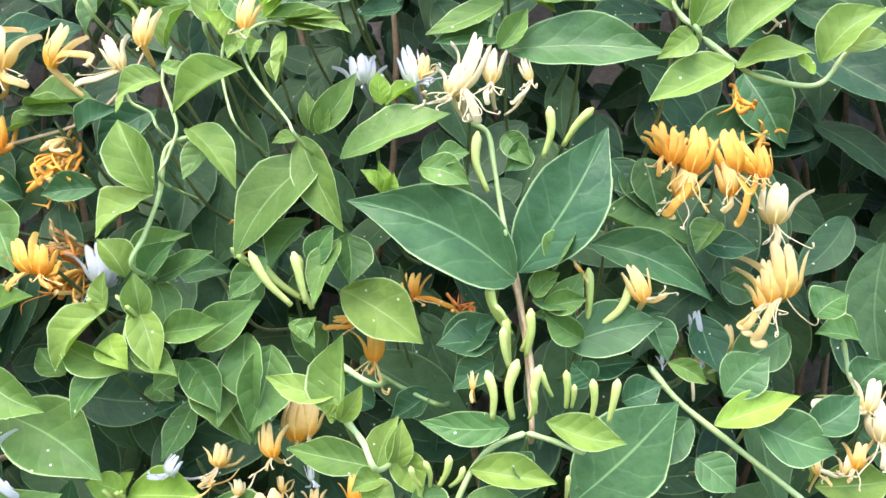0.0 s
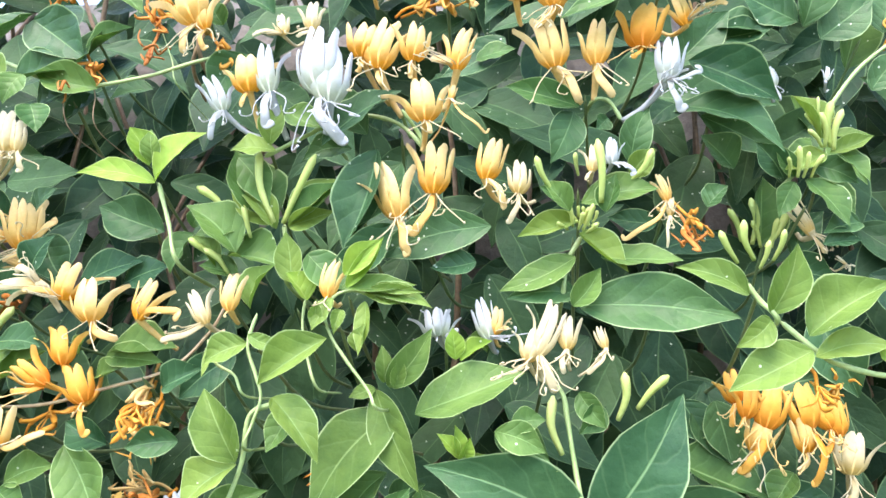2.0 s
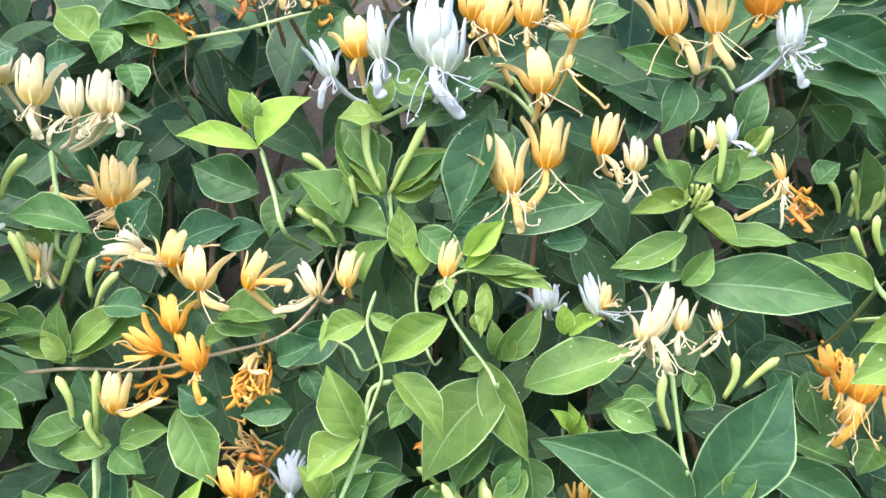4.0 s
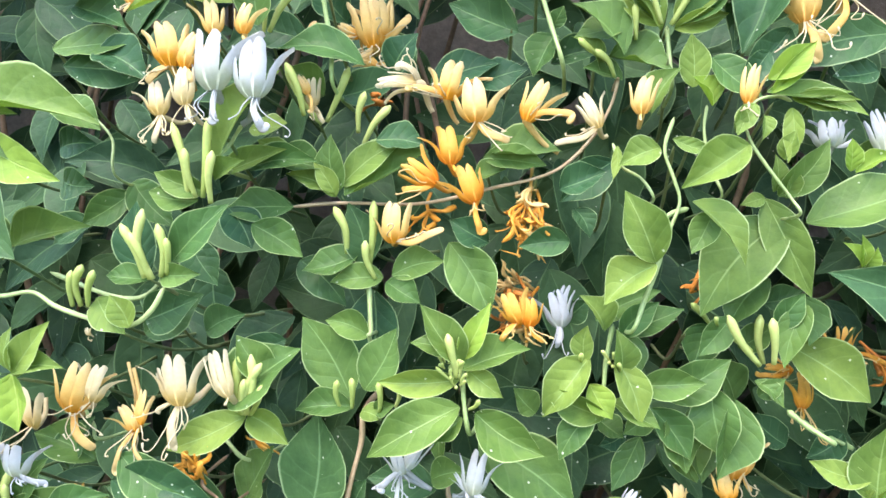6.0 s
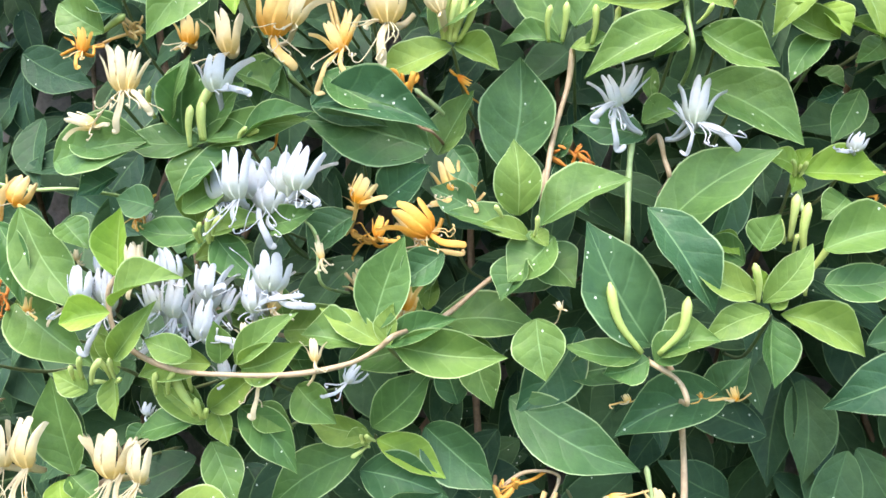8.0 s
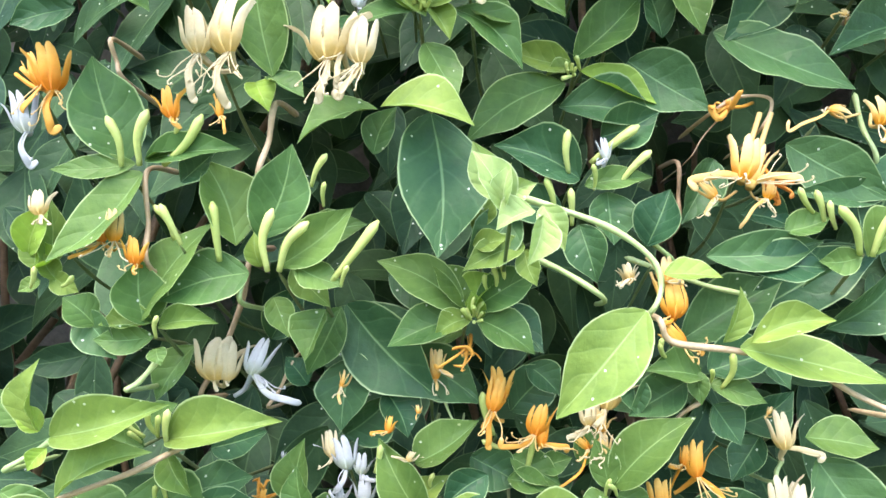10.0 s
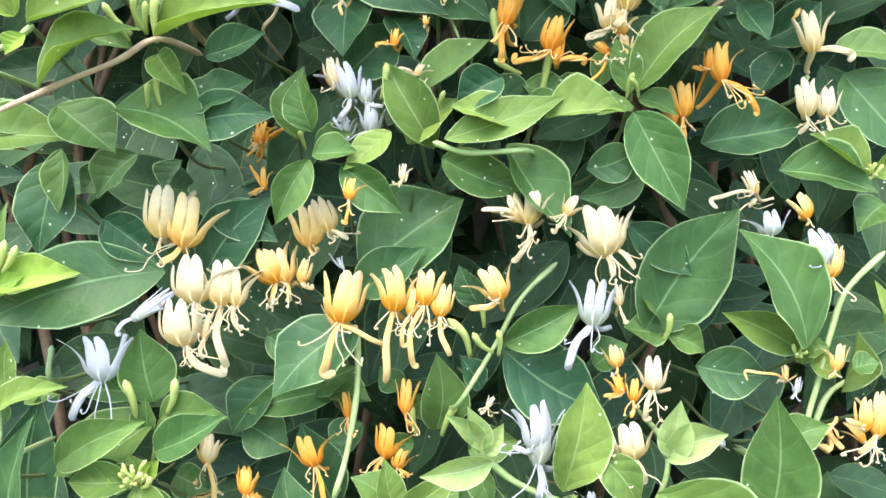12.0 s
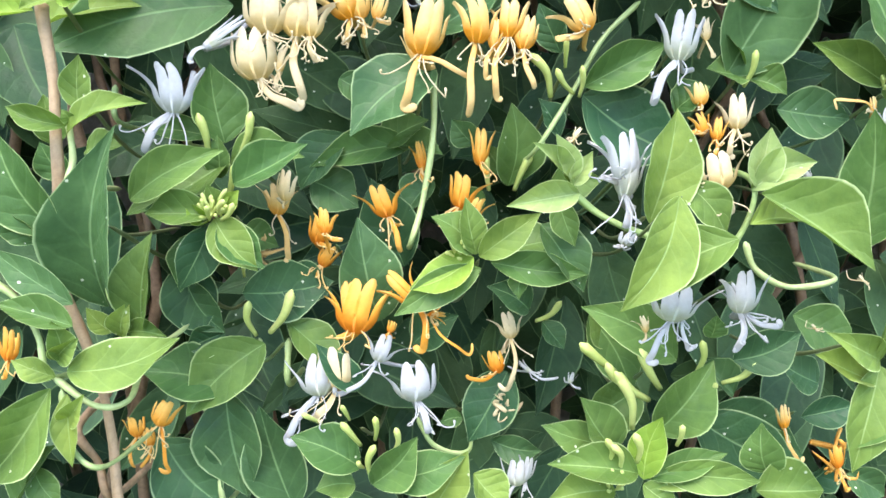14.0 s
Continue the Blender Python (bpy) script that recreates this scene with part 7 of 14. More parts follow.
leaf(s, (0.0977, 0.0225, 1.3108), (0.0594, 0.0185, 1.3148), 0.0224, "dark")
leaf(s, (0.0989, 0.0185, 1.3458), (0.1, 0.0145, 1.3253), 0.0084, "light")
s = sprig("dark green sprig with one orange flower and withered brown flowers", (0.0362, 0.016, 1.3076), (0.0338, 0.15, 1.288))
leaf(s, (0.0272, 0.02, 1.289), (0.031, 0.016, 1.3492), 0.0487, "dark")
leaf(s, (0.0513, 0.02, 1.2964), (0.0597, 0.016, 1.3147), 0.0202, "dark")
withered(s, (0.0608, 0.016, 1.2941), (0.0557, 0.026, 1.2845), "brown")
withered(s, (0.0643, 0.016, 1.2855), (0.0605, 0.026, 1.2787), "brown")
withered(s, (0.0601, 0.016, 1.2793), (0.0602, 0.026, 1.2848), "orange")
stem(s, [(0.0465, 0.059, 1.267), (0.0466, 0.019, 1.2723), (0.0472, 0.019, 1.2902), (0.0474, 0.069, 1.2948)], 0.0013, "red")
leaf(s, (-0.0095, 0.016, 1.2962), (0.0084, 0.012, 1.3301), 0.0274, "mid")
stem(s, [(-0.025, 0.019, 1.3323), (-0.0084, 0.019, 1.3192), (-0.0041, 0.069, 1.3159)], 0.0013, "green")
flower(s, (0.0074, 0.004, 1.3294), (0.001, 0.004, 1.3351), (-0.0026, 0, 1.337), (0.0108, 0.016, 1.3245), "orange", wide=0.69, stamens=0)
s = sprig("green sprig with seven oval leaves and pale green buds", (0.0424, -0.003, 1.2509), (0.052, 0.15, 1.2323))
leaf(s, (0.0359, -0.003, 1.2646), (0.0318, -0.007, 1.3015), 0.0267, "light")
leaf(s, (0.0463, -0.003, 1.2597), (0.0894, -0.007, 1.284), 0.0236, "mid")
leaf(s, (0.0392, -0.003, 1.2564), (0.0002, -0.007, 1.264), 0.0146, "mid")
leaf(s, (0.0422, -0.003, 1.2537), (0.0168, -0.007, 1.258), 0.0112, "light")
leaf(s, (0.0436, -0.003, 1.2567), (0.0517, -0.007, 1.2493), 0.0111, "light")
bud(s, (0.0294, -0.006, 1.2617), (0.0253, -0.015, 1.2679))
bud(s, (0.0442, -0.006, 1.2542), (0.0458, -0.015, 1.2638))
stem(s, [(0.0501, 0.04, 1.2508), (0.0436, 0, 1.2463), (0.0224, 0, 1.2315), (0.0053, 0, 1.2155), (-0.0079, 0, 1.2055), (-0.0109, 0.05, 1.2032)], 0.0014, "red")
leaf(s, (0.0425, -0.003, 1.248), (0.0654, -0.007, 1.2308), 0.0307, "mid")
leaf(s, (0.0398, -0.003, 1.245), (0.0302, -0.007, 1.2221), 0.0224, "mid")
s = sprig("dark green sprig with six oval leaves", (-0.0471, -0.004, 1.3091), (-0.071, 0.15, 1.2699))
leaf(s, (-0.011, 0, 1.2963), (-0.0756, -0.01, 1.3076), 0.0437, "dark")
leaf(s, (-0.0747, 0, 1.323), (-0.0322, -0.004, 1.3064), 0.0215, "dark")
leaf(s, (0.001, 0, 1.297), (0.015, -0.004, 1.2777), 0.0202, "dark")
leaf(s, (-0.0341, 0, 1.2684), (-0.0093, -0.004, 1.2877), 0.0298, "dark")
leaf(s, (-0.0463, 0, 1.2616), (-0.0685, -0.004, 1.2366), 0.0271, "dark")
leaf(s, (0.0146, 0, 1.2659), (-0.0087, -0.004, 1.2762), 0.0228, "dark")
s = sprig("green sprig with withered brown flowers", (-0.0271, -0.01, 1.3186), (-0.0416, 0.15, 1.2977))
withered(s, (-0.0287, -0.01, 1.3228), (-0.0241, 0, 1.3147), "orange")
withered(s, (-0.024, -0.01, 1.3187), (-0.0177, 0, 1.3077), "orange")
stem(s, [(-0.026, 0.033, 1.3171), (-0.0233, -0.007, 1.3145), (-0.0154, -0.007, 1.3062), (-0.0077, -0.007, 1.3029), (-0.0062, 0.043, 1.302)], 0.0009, "wood")
s = sprig("green sprig with yellow flowers and withered brown flowers", (-0.0039, 0.012, 1.2694), (0.0077, 0.15, 1.2329))
flower(s, (-0.0046, 0, 1.2894), (0.0053, 0, 1.2739), (-0.0083, -0.004, 1.2675), (0.0115, 0.012, 1.2704), "yellow", wide=1.03, stamens=5)
flower(s, (0.0106, 0, 1.2858), (0.0099, 0, 1.2713), (0.0155, -0.004, 1.2662), (0.0173, 0.012, 1.2768), "yellow", wide=0.69, stamens=2)
flower(s, (-0.047, 0, 1.2749), (-0.0434, 0, 1.2648), (-0.051, -0.004, 1.2646), (-0.0551, 0.012, 1.2783), "yellow", wide=1.26, stamens=0)
flower(s, (-0.0231, 0, 1.2646), (-0.0148, 0, 1.252), (0.0093, -0.004, 1.2441), (-0.0285, 0.012, 1.2587), "yellow", wide=1.03, stamens=3)
flower(s, (-0.0091, 0, 1.2612), (-0.0131, 0, 1.2491), (-0.0093, -0.004, 1.2296), (-0.0253, 0.012, 1.2589), "yellow", wide=0.92, stamens=3)
withered(s, (-0.0408, 0.012, 1.2486), (-0.0346, 0.022, 1.2479), "orange")
flower(s, (-0.015, 0, 1.2255), (-0.0159, 0, 1.2136), (-0.0158, -0.004, 1.2072), (-0.0171, 0.012, 1.2231), "yellow", wide=1.03, stamens=2)
s = sprig("green sprig with six oval leaves and pale green buds", (-0.1241, -0.016, 1.2933), (-0.1217, 0.15, 1.2531))
leaf(s, (-0.1241, -0.016, 1.2933), (-0.1689, -0.02, 1.2933), 0.0194, "mid")
leaf(s, (-0.1273, -0.016, 1.2931), (-0.0917, -0.02, 1.295), 0.0141, "mid")
leaf(s, (-0.1226, -0.016, 1.2933), (-0.0676, -0.02, 1.3054), 0.0188, "mid")
leaf(s, (-0.1256, -0.016, 1.2902), (-0.1345, -0.02, 1.2618), 0.0219, "mid")
leaf(s, (-0.1195, -0.016, 1.2964), (-0.1025, -0.02, 1.3234), 0.0187, "mid")
leaf(s, (-0.1356, -0.016, 1.2956), (-0.1333, -0.02, 1.3339), 0.0236, "mid")
bud(s, (-0.1301, -0.019, 1.29), (-0.1268, -0.028, 1.309))
bud(s, (-0.1239, -0.019, 1.2933), (-0.1164, -0.028, 1.3195))
bud(s, (-0.1222, -0.019, 1.2934), (-0.1207, -0.028, 1.3106))
bud(s, (-0.1437, -0.019, 1.3011), (-0.1445, -0.028, 1.314))
bud(s, (-0.1503, -0.019, 1.3038), (-0.1496, -0.028, 1.3181))
bud(s, (-0.1017, -0.019, 1.2945), (-0.0906, -0.028, 1.2979))
bud(s, (-0.1047, -0.019, 1.2914), (-0.0968, -0.028, 1.299))
stem(s, [(-0.1381, -0.013, 1.3075), (-0.1358, -0.013, 1.2926), (-0.1337, -0.013, 1.2838), (-0.1321, 0.037, 1.2816)], 0.0013, "green")
s = sprig("green sprig with four oval leaves and four cream-and-orange flowers", (-0.169, -0.03, 1.3143), (-0.1733, 0.15, 1.2857))
flower(s, (-0.1574, -0.042, 1.3323), (-0.1548, -0.042, 1.3114), (-0.1539, -0.046, 1.2918), (-0.1527, -0.03, 1.315), "cream", wide=0.92, stamens=5)
flower(s, (-0.1495, -0.042, 1.3312), (-0.1516, -0.042, 1.3115), (-0.1373, -0.046, 1.301), (-0.1527, -0.03, 1.315), "cream", wide=0.69, stamens=2)
flower(s, (-0.1768, -0.042, 1.3416), (-0.1779, -0.042, 1.3302), (-0.1773, -0.046, 1.3215), (-0.1799, -0.03, 1.3371), "orange", wide=0.8, stamens=2)
flower(s, (-0.1811, -0.042, 1.2989), (-0.1681, -0.042, 1.2939), (-0.1587, -0.046, 1.2944), (-0.1715, -0.03, 1.3025), "cream", wide=0.8, stamens=3)
leaf(s, (-0.1874, -0.03, 1.29), (-0.1421, -0.034, 1.2867), 0.0256, "mid")
leaf(s, (-0.1968, -0.03, 1.2776), (-0.1438, -0.034, 1.2895), 0.0307, "mid")
leaf(s, (-0.1634, -0.026, 1.2736), (-0.1827, -0.03, 1.2609), 0.0188, "dark")
leaf(s, (-0.1431, -0.026, 1.2574), (-0.1614, -0.03, 1.2609), 0.0247, "dark")
s = sprig("green sprig with two white-and-orange flowers", (-0.1189, -0.013, 1.3143), (-0.1288, 0.15, 1.273))
flower(s, (-0.1136, -0.0287, 1.3338), (-0.1127, -0.0287, 1.3153), (-0.0948, -0.0327, 1.3145), (-0.1163, -0.0167, 1.3055), "white", wide=1.26, stamens=4)
flower(s, (-0.0903, -0.0153, 1.3097), (-0.0867, -0.0153, 1.3011), (-0.08, -0.0193, 1.3014), (-0.0941, -0.0033, 1.2918), "orange", wide=1.15, stamens=2)
s = sprig("green sprig with five white-and-cream flowers", (-0.097, -0.008, 1.2708), (-0.0975, 0.15, 1.2375))
flower(s, (-0.1129, -0.02, 1.2793), (-0.1089, -0.02, 1.2621), (-0.1047, -0.024, 1.2569), (-0.1063, -0.008, 1.2642), "white", wide=1.26, stamens=4)
flower(s, (-0.0943, -0.02, 1.2847), (-0.0902, -0.02, 1.2647), (-0.0813, -0.024, 1.2419), (-0.0996, -0.008, 1.2587), "white", wide=1.38, stamens=4)
flower(s, (-0.0774, -0.02, 1.2886), (-0.0763, -0.02, 1.2656), (-0.0665, -0.024, 1.2624), (-0.0932, -0.008, 1.2591), "white", wide=1.26, stamens=4)
flower(s, (-0.0848, -0.02, 1.281), (-0.0851, -0.02, 1.2579), (-0.0811, -0.024, 1.2499), (-0.0964, -0.008, 1.2589), "white", wide=1.26, stamens=2)
stem(s, [(-0.0756, -0.005, 1.2601), (-0.0655, -0.005, 1.2488), (-0.0611, -0.005, 1.2254), (-0.0591, 0.045, 1.22)], 0.001, "green")
flower(s, (-0.06, -0.02, 1.2453), (-0.0565, -0.02, 1.237), (-0.0529, -0.024, 1.2309), (-0.0641, -0.008, 1.2493), "cream", wide=0.69, stamens=4)
s = sprig("green sprig with six oval leaves and pale green buds", (-0.1181, -0.0192, 1.2467), (-0.1228, 0.15, 1.2299))
bud(s, (-0.1176, -0.0222, 1.2412), (-0.1156, -0.0312, 1.2512))
bud(s, (-0.1145, -0.0222, 1.2415), (-0.1097, -0.0312, 1.2573))
bud(s, (-0.1192, -0.0222, 1.2411), (-0.1186, -0.0312, 1.2481))
bud(s, (-0.1129, -0.0222, 1.2431), (-0.1043, -0.0312, 1.2548))
leaf(s, (-0.1198, -0.0192, 1.2466), (-0.1544, -0.0232, 1.2475), 0.0162, "mid")
leaf(s, (-0.1149, -0.0192, 1.2469), (-0.0849, -0.0232, 1.2553), 0.0139, "light")
leaf(s, (-0.1133, -0.0192, 1.2456), (-0.088, -0.0232, 1.225), 0.0201, "mid")
leaf(s, (-0.1181, -0.0192, 1.2453), (-0.1246, -0.0232, 1.2336), 0.0124, "mid")
leaf(s, (-0.1316, -0.0192, 1.2575), (-0.1012, -0.0232, 1.2714), 0.0188, "mid")
leaf(s, (-0.09, -0.0192, 1.2517), (-0.0608, -0.0232, 1.2599), 0.0151, "mid")
s = sprig("green sprig with four cream-and-orange flowers", (-0.1619, -0.004, 1.2572), (-0.1697, 0.15, 1.2162))
flower(s, (-0.1572, -0.016, 1.266), (-0.1549, -0.016, 1.2541), (-0.1566, -0.02, 1.2469), (-0.1581, -0.004, 1.2482), "orange", wide=1.03, stamens=3)
flower(s, (-0.1501, -0.016, 1.256), (-0.1514, -0.016, 1.2499), (-0.1436, -0.02, 1.2479), (-0.1578, -0.004, 1.242), "white", wide=0.8, stamens=0)
flower(s, (-0.1894, -0.016, 1.235), (-0.1891, -0.016, 1.2289), (-0.1823, -0.02, 1.227), (-0.2022, -0.004, 1.223), "cream", wide=0.92, stamens=1)
flower(s, (-0.1592, -0.016, 1.2403), (-0.1554, -0.016, 1.2285), (-0.1488, -0.02, 1.2208), (-0.164, -0.004, 1.2291), "cream", wide=0.92, stamens=2)
s = sprig("fresh yellow-green sprig with four oval leaves", (-0.1465, -0.045, 1.2226), (-0.1478, 0.15, 1.1912))
leaf(s, (-0.148, -0.045, 1.2225), (-0.1466, -0.049, 1.2551), 0.0187, "young")
leaf(s, (-0.1489, -0.045, 1.2085), (-0.1118, -0.049, 1.2236), 0.0151, "light")
leaf(s, (-0.1503, -0.045, 1.2055), (-0.1734, -0.049, 1.1987), 0.0211, "young")
stem(s, [(-0.1495, -0.002, 1.226), (-0.1503, -0.042, 1.2218), (-0.1527, -0.042, 1.2074), (-0.1441, -0.042, 1.1914), (-0.1188, -0.042, 1.1813), (-0.0887, -0.042, 1.1809), (-0.0595, -0.042, 1.1835), (-0.0342, -0.042, 1.1902), (-0.0206, -0.042, 1.1983), (-0.014, -0.042, 1.2043), (-0.0123, 0.008, 1.2058)], 0.0014, "red")
leaf(s, (-0.1081, -0.045, 1.1875), (-0.1299, -0.049, 1.1946), 0.0131, "light")
s = sprig("green sprig with white-and-cream flowers", (-0.1181, -0.0164, 1.2109), (-0.1275, 0.15, 1.1932))
flower(s, (-0.1774, -0.0284, 1.2273), (-0.1747, -0.0284, 1.2083), (-0.1778, -0.0324, 1.203), (-0.1777, -0.0164, 1.2117), "white", wide=1.15, stamens=4)
flower(s, (-0.1309, -0.0284, 1.2382), (-0.1285, -0.0284, 1.2211), (-0.1241, -0.0324, 1.2193), (-0.1347, -0.0164, 1.2183), "white", wide=1.03, stamens=2)
flower(s, (-0.1427, -0.0284, 1.2199), (-0.134, -0.0284, 1.2062), (-0.1495, -0.0324, 1.1897), (-0.1341, -0.0164, 1.2064), "white", wide=1.03, stamens=4)
flower(s, (-0.127, -0.0284, 1.2241), (-0.1259, -0.0284, 1.204), (-0.126, -0.0324, 1.1934), (-0.1307, -0.0164, 1.2038), "white", wide=1.03, stamens=5)
flower(s, (-0.1102, -0.0284, 1.2326), (-0.1092, -0.0284, 1.2142), (-0.101, -0.0324, 1.2213), (-0.121, -0.0164, 1.2047), "white", wide=1.15, stamens=3)
flower(s, (-0.1123, -0.0284, 1.2139), (-0.1098, -0.0284, 1.1941), (-0.0935, -0.0324, 1.1953), (-0.1175, -0.0164, 1.199), "white", wide=1.03, stamens=4)
flower(s, (-0.0767, -0.0284, 1.2396), (-0.0788, -0.0284, 1.2197), (-0.0541, -0.0324, 1.2143), (-0.0892, -0.0164, 1.2076), "white", wide=1.26, stamens=5)
flower(s, (-0.0866, -0.0284, 1.2247), (-0.0858, -0.0284, 1.2091), (-0.0603, -0.0324, 1.2193), (-0.092, -0.0164, 1.2015), "white", wide=1.15, stamens=3)
flower(s, (-0.0917, -0.0284, 1.2044), (-0.0883, -0.0284, 1.1962), (-0.0829, -0.0324, 1.1948), (-0.0981, -0.0164, 1.195), "cream", wide=0.92, stamens=2)
s = sprig("light green sprig with one cream flower and pale green buds", (-0.0929, -0.0302, 1.1877), (-0.0786, 0.15, 1.1548))
leaf(s, (-0.0895, -0.0302, 1.1823), (-0.0582, -0.0342, 1.1978), 0.0207, "light")
leaf(s, (-0.1051, -0.0302, 1.1835), (-0.1396, -0.0342, 1.1754), 0.0180, "light")
leaf(s, (-0.1004, -0.0302, 1.184), (-0.1037, -0.0342, 1.2046), 0.0120, "light")
leaf(s, (-0.0928, -0.0302, 1.1848), (-0.0619, -0.0342, 1.2113), 0.0148, "light")
bud(s, (-0.1303, -0.0332, 1.1675), (-0.1263, -0.0422, 1.1792))
bud(s, (-0.1241, -0.0332, 1.1682), (-0.1171, -0.0422, 1.1802))
bud(s, (-0.1691, -0.0332, 1.1719), (-0.1656, -0.0422, 1.1836))
bud(s, (-0.1641, -0.0332, 1.1696), (-0.1545, -0.0422, 1.1834))
bud(s, (-0.1739, -0.0332, 1.1714), (-0.1702, -0.0422, 1.1789))
leaf(s, (-0.1678, -0.0302, 1.1654), (-0.1847, -0.0342, 1.1736), 0.0159, "light")
flower(s, (-0.0503, -0.0422, 1.2007), (-0.0497, -0.0422, 1.1901), (-0.0463, -0.0462, 1.1863), (-0.0562, -0.0302, 1.1774), "cream", wide=0.8, stamens=2)
s = sprig("green sprig with seven oval leaves", (-0.0221, -0.0188, 1.1973), (-0.0058, 0.15, 1.1729))
leaf(s, (-0.0299, -0.0188, 1.2051), (-0.0161, -0.0228, 1.2505), 0.0273, "mid")
leaf(s, (-0.0221, -0.0188, 1.1973), (-0.0194, -0.0228, 1.2182), 0.0129, "light")
leaf(s, (-0.0251, -0.0188, 1.1984), (-0.0555, -0.0228, 1.2135), 0.0129, "light")
leaf(s, (-0.0177, -0.0188, 1.1977), (0.0363, -0.0228, 1.1965), 0.0228, "light")
leaf(s, (-0.0235, -0.0188, 1.1971), (0.0116, -0.0228, 1.2128), 0.0143, "mid")
leaf(s, (-0.0353, -0.0188, 1.196), (-0.0639, -0.0228, 1.1999), 0.0202, "mid")
leaf(s, (0.0021, -0.0148, 1.2437), (-0.0191, -0.0188, 1.2258), 0.0223, "dark")
s = sprig("green sprig with one cream flower and pale green buds", (0.1014, -0.0058, 1.2006), (0.113, 0.15, 1.1842))
bud(s, (0.0974, -0.0088, 1.2024), (0.0805, -0.0178, 1.2342))
bud(s, (0.1054, -0.0088, 1.2024), (0.1158, -0.0178, 1.2299))
leaf(s, (0.0974, -0.0058, 1.2002), (0.0607, -0.0098, 1.2031), 0.0127, "mid")
leaf(s, (0.1055, -0.0058, 1.2005), (0.1328, -0.0098, 1.2103), 0.0197, "mid")
leaf(s, (0.1014, -0.0058, 1.1992), (0.0802, -0.0098, 1.1913), 0.0211, "mid")
leaf(s, (0.1043, -0.0058, 1.1981), (0.1195, -0.0098, 1.2144), 0.0185, "mid")
leaf(s, (0.1025, -0.0018, 1.2052), (0.0686, -0.0138, 1.2625), 0.0369, "dark")
leaf(s, (0.0476, -0.0058, 1.2149), (0.054, -0.0098, 1.1857), 0.0360, "mid")
leaf(s, (0.0976, -0.0018, 1.2716), (0.1298, -0.0058, 1.2226), 0.0263, "dark")
leaf(s, (0.054, -0.0058, 1.2549), (0.0332, -0.0098, 1.2314), 0.0329, "mid")
flower(s, (0.0574, -0.0178, 1.2241), (0.059, -0.0178, 1.2201), (0.0622, -0.0218, 1.22), (0.0563, -0.0058, 1.2129), "cream", wide=1.03, stamens=0)
stem(s, [(0.0973, 0.0372, 1.201), (0.1014, -0.0028, 1.1983), (0.1155, -0.0028, 1.1901), (0.1201, -0.0028, 1.1796), (0.1213, 0.0472, 1.1772)], 0.0014, "red")
s = sprig("light green sprig with eight oval leaves and a pale green bud", (0.1562, -0.0022, 1.2242), (0.1642, 0.15, 1.1956))
leaf(s, (0.1506, -0.0022, 1.2319), (0.1156, -0.0062, 1.2474), 0.0165, "light")
leaf(s, (0.1521, -0.0022, 1.2292), (0.1719, -0.0062, 1.258), 0.0157, "light")
leaf(s, (0.1549, -0.0022, 1.2254), (0.1239, -0.0062, 1.2085), 0.0152, "light")
leaf(s, (0.1601, -0.0022, 1.2245), (0.1959, -0.0062, 1.2076), 0.0196, "light")
leaf(s, (0.1565, -0.0022, 1.2214), (0.1576, -0.0062, 1.1903), 0.0214, "mid")
leaf(s, (0.1531, -0.0022, 1.2347), (0.1455, -0.0062, 1.2457), 0.0076, "young")
leaf(s, (0.1561, -0.0022, 1.2269), (0.163, -0.0062, 1.2338), 0.0101, "light")
bud(s, (0.1491, -0.0052, 1.2296), (0.1446, -0.0142, 1.2469))
leaf(s, (0.1786, -0.0022, 1.2397), (0.2128, -0.0062, 1.246), 0.0185, "mid")
leaf(s, (0.1778, -0.0022, 1.2558), (0.2184, -0.0062, 1.2673), 0.0235, "mid")
leaf(s, (0.1495, -0.0022, 1.2535), (0.1572, -0.0062, 1.2707), 0.0203, "mid")
s = sprig("green sprig with four oval leaves and pale green buds", (0.175, 0.028, 1.2568), (0.1727, 0.15, 1.2309))
bud(s, (0.1675, 0.025, 1.2595), (0.1619, 0.016, 1.2716))
bud(s, (0.1701, 0.025, 1.2612), (0.1702, 0.016, 1.2834))
bud(s, (0.1719, 0.025, 1.2541), (0.1713, 0.016, 1.2638))
bud(s, (0.1777, 0.025, 1.2488), (0.1759, 0.016, 1.2795))
bud(s, (0.1805, 0.025, 1.2461), (0.1908, 0.016, 1.2736))
bud(s, (0.1784, 0.025, 1.2344), (0.1774, 0.016, 1.2516))
leaf(s, (0.1325, 0.028, 1.2594), (0.1468, 0.024, 1.2523), 0.0167, "young")
leaf(s, (0.1501, 0.028, 1.249), (0.1224, 0.024, 1.2563), 0.0165, "mid")
leaf(s, (0.1477, 0.032, 1.3046), (0.1303, 0.028, 1.2474), 0.0165, "dark")
leaf(s, (0.1969, 0.028, 1.2843), (0.1844, 0.024, 1.2724), 0.0289, "mid")
s = sprig("fresh yellow-green sprig with four oval leaves and pale green buds", (0.1736, 0.033, 1.2972), (0.1828, 0.15, 1.2687))
leaf(s, (0.1751, 0.033, 1.2973), (0.1559, 0.029, 1.3036), 0.0149, "young")
leaf(s, (0.1764, 0.033, 1.2973), (0.2153, 0.029, 1.2969), 0.0217, "young")
leaf(s, (0.1743, 0.033, 1.2972), (0.1709, 0.029, 1.2855), 0.0122, "young")
leaf(s, (0.1735, 0.033, 1.2986), (0.1807, 0.029, 1.3093), 0.0108, "young")
bud(s, (0.1719, 0.03, 1.2942), (0.1688, 0.021, 1.3015))
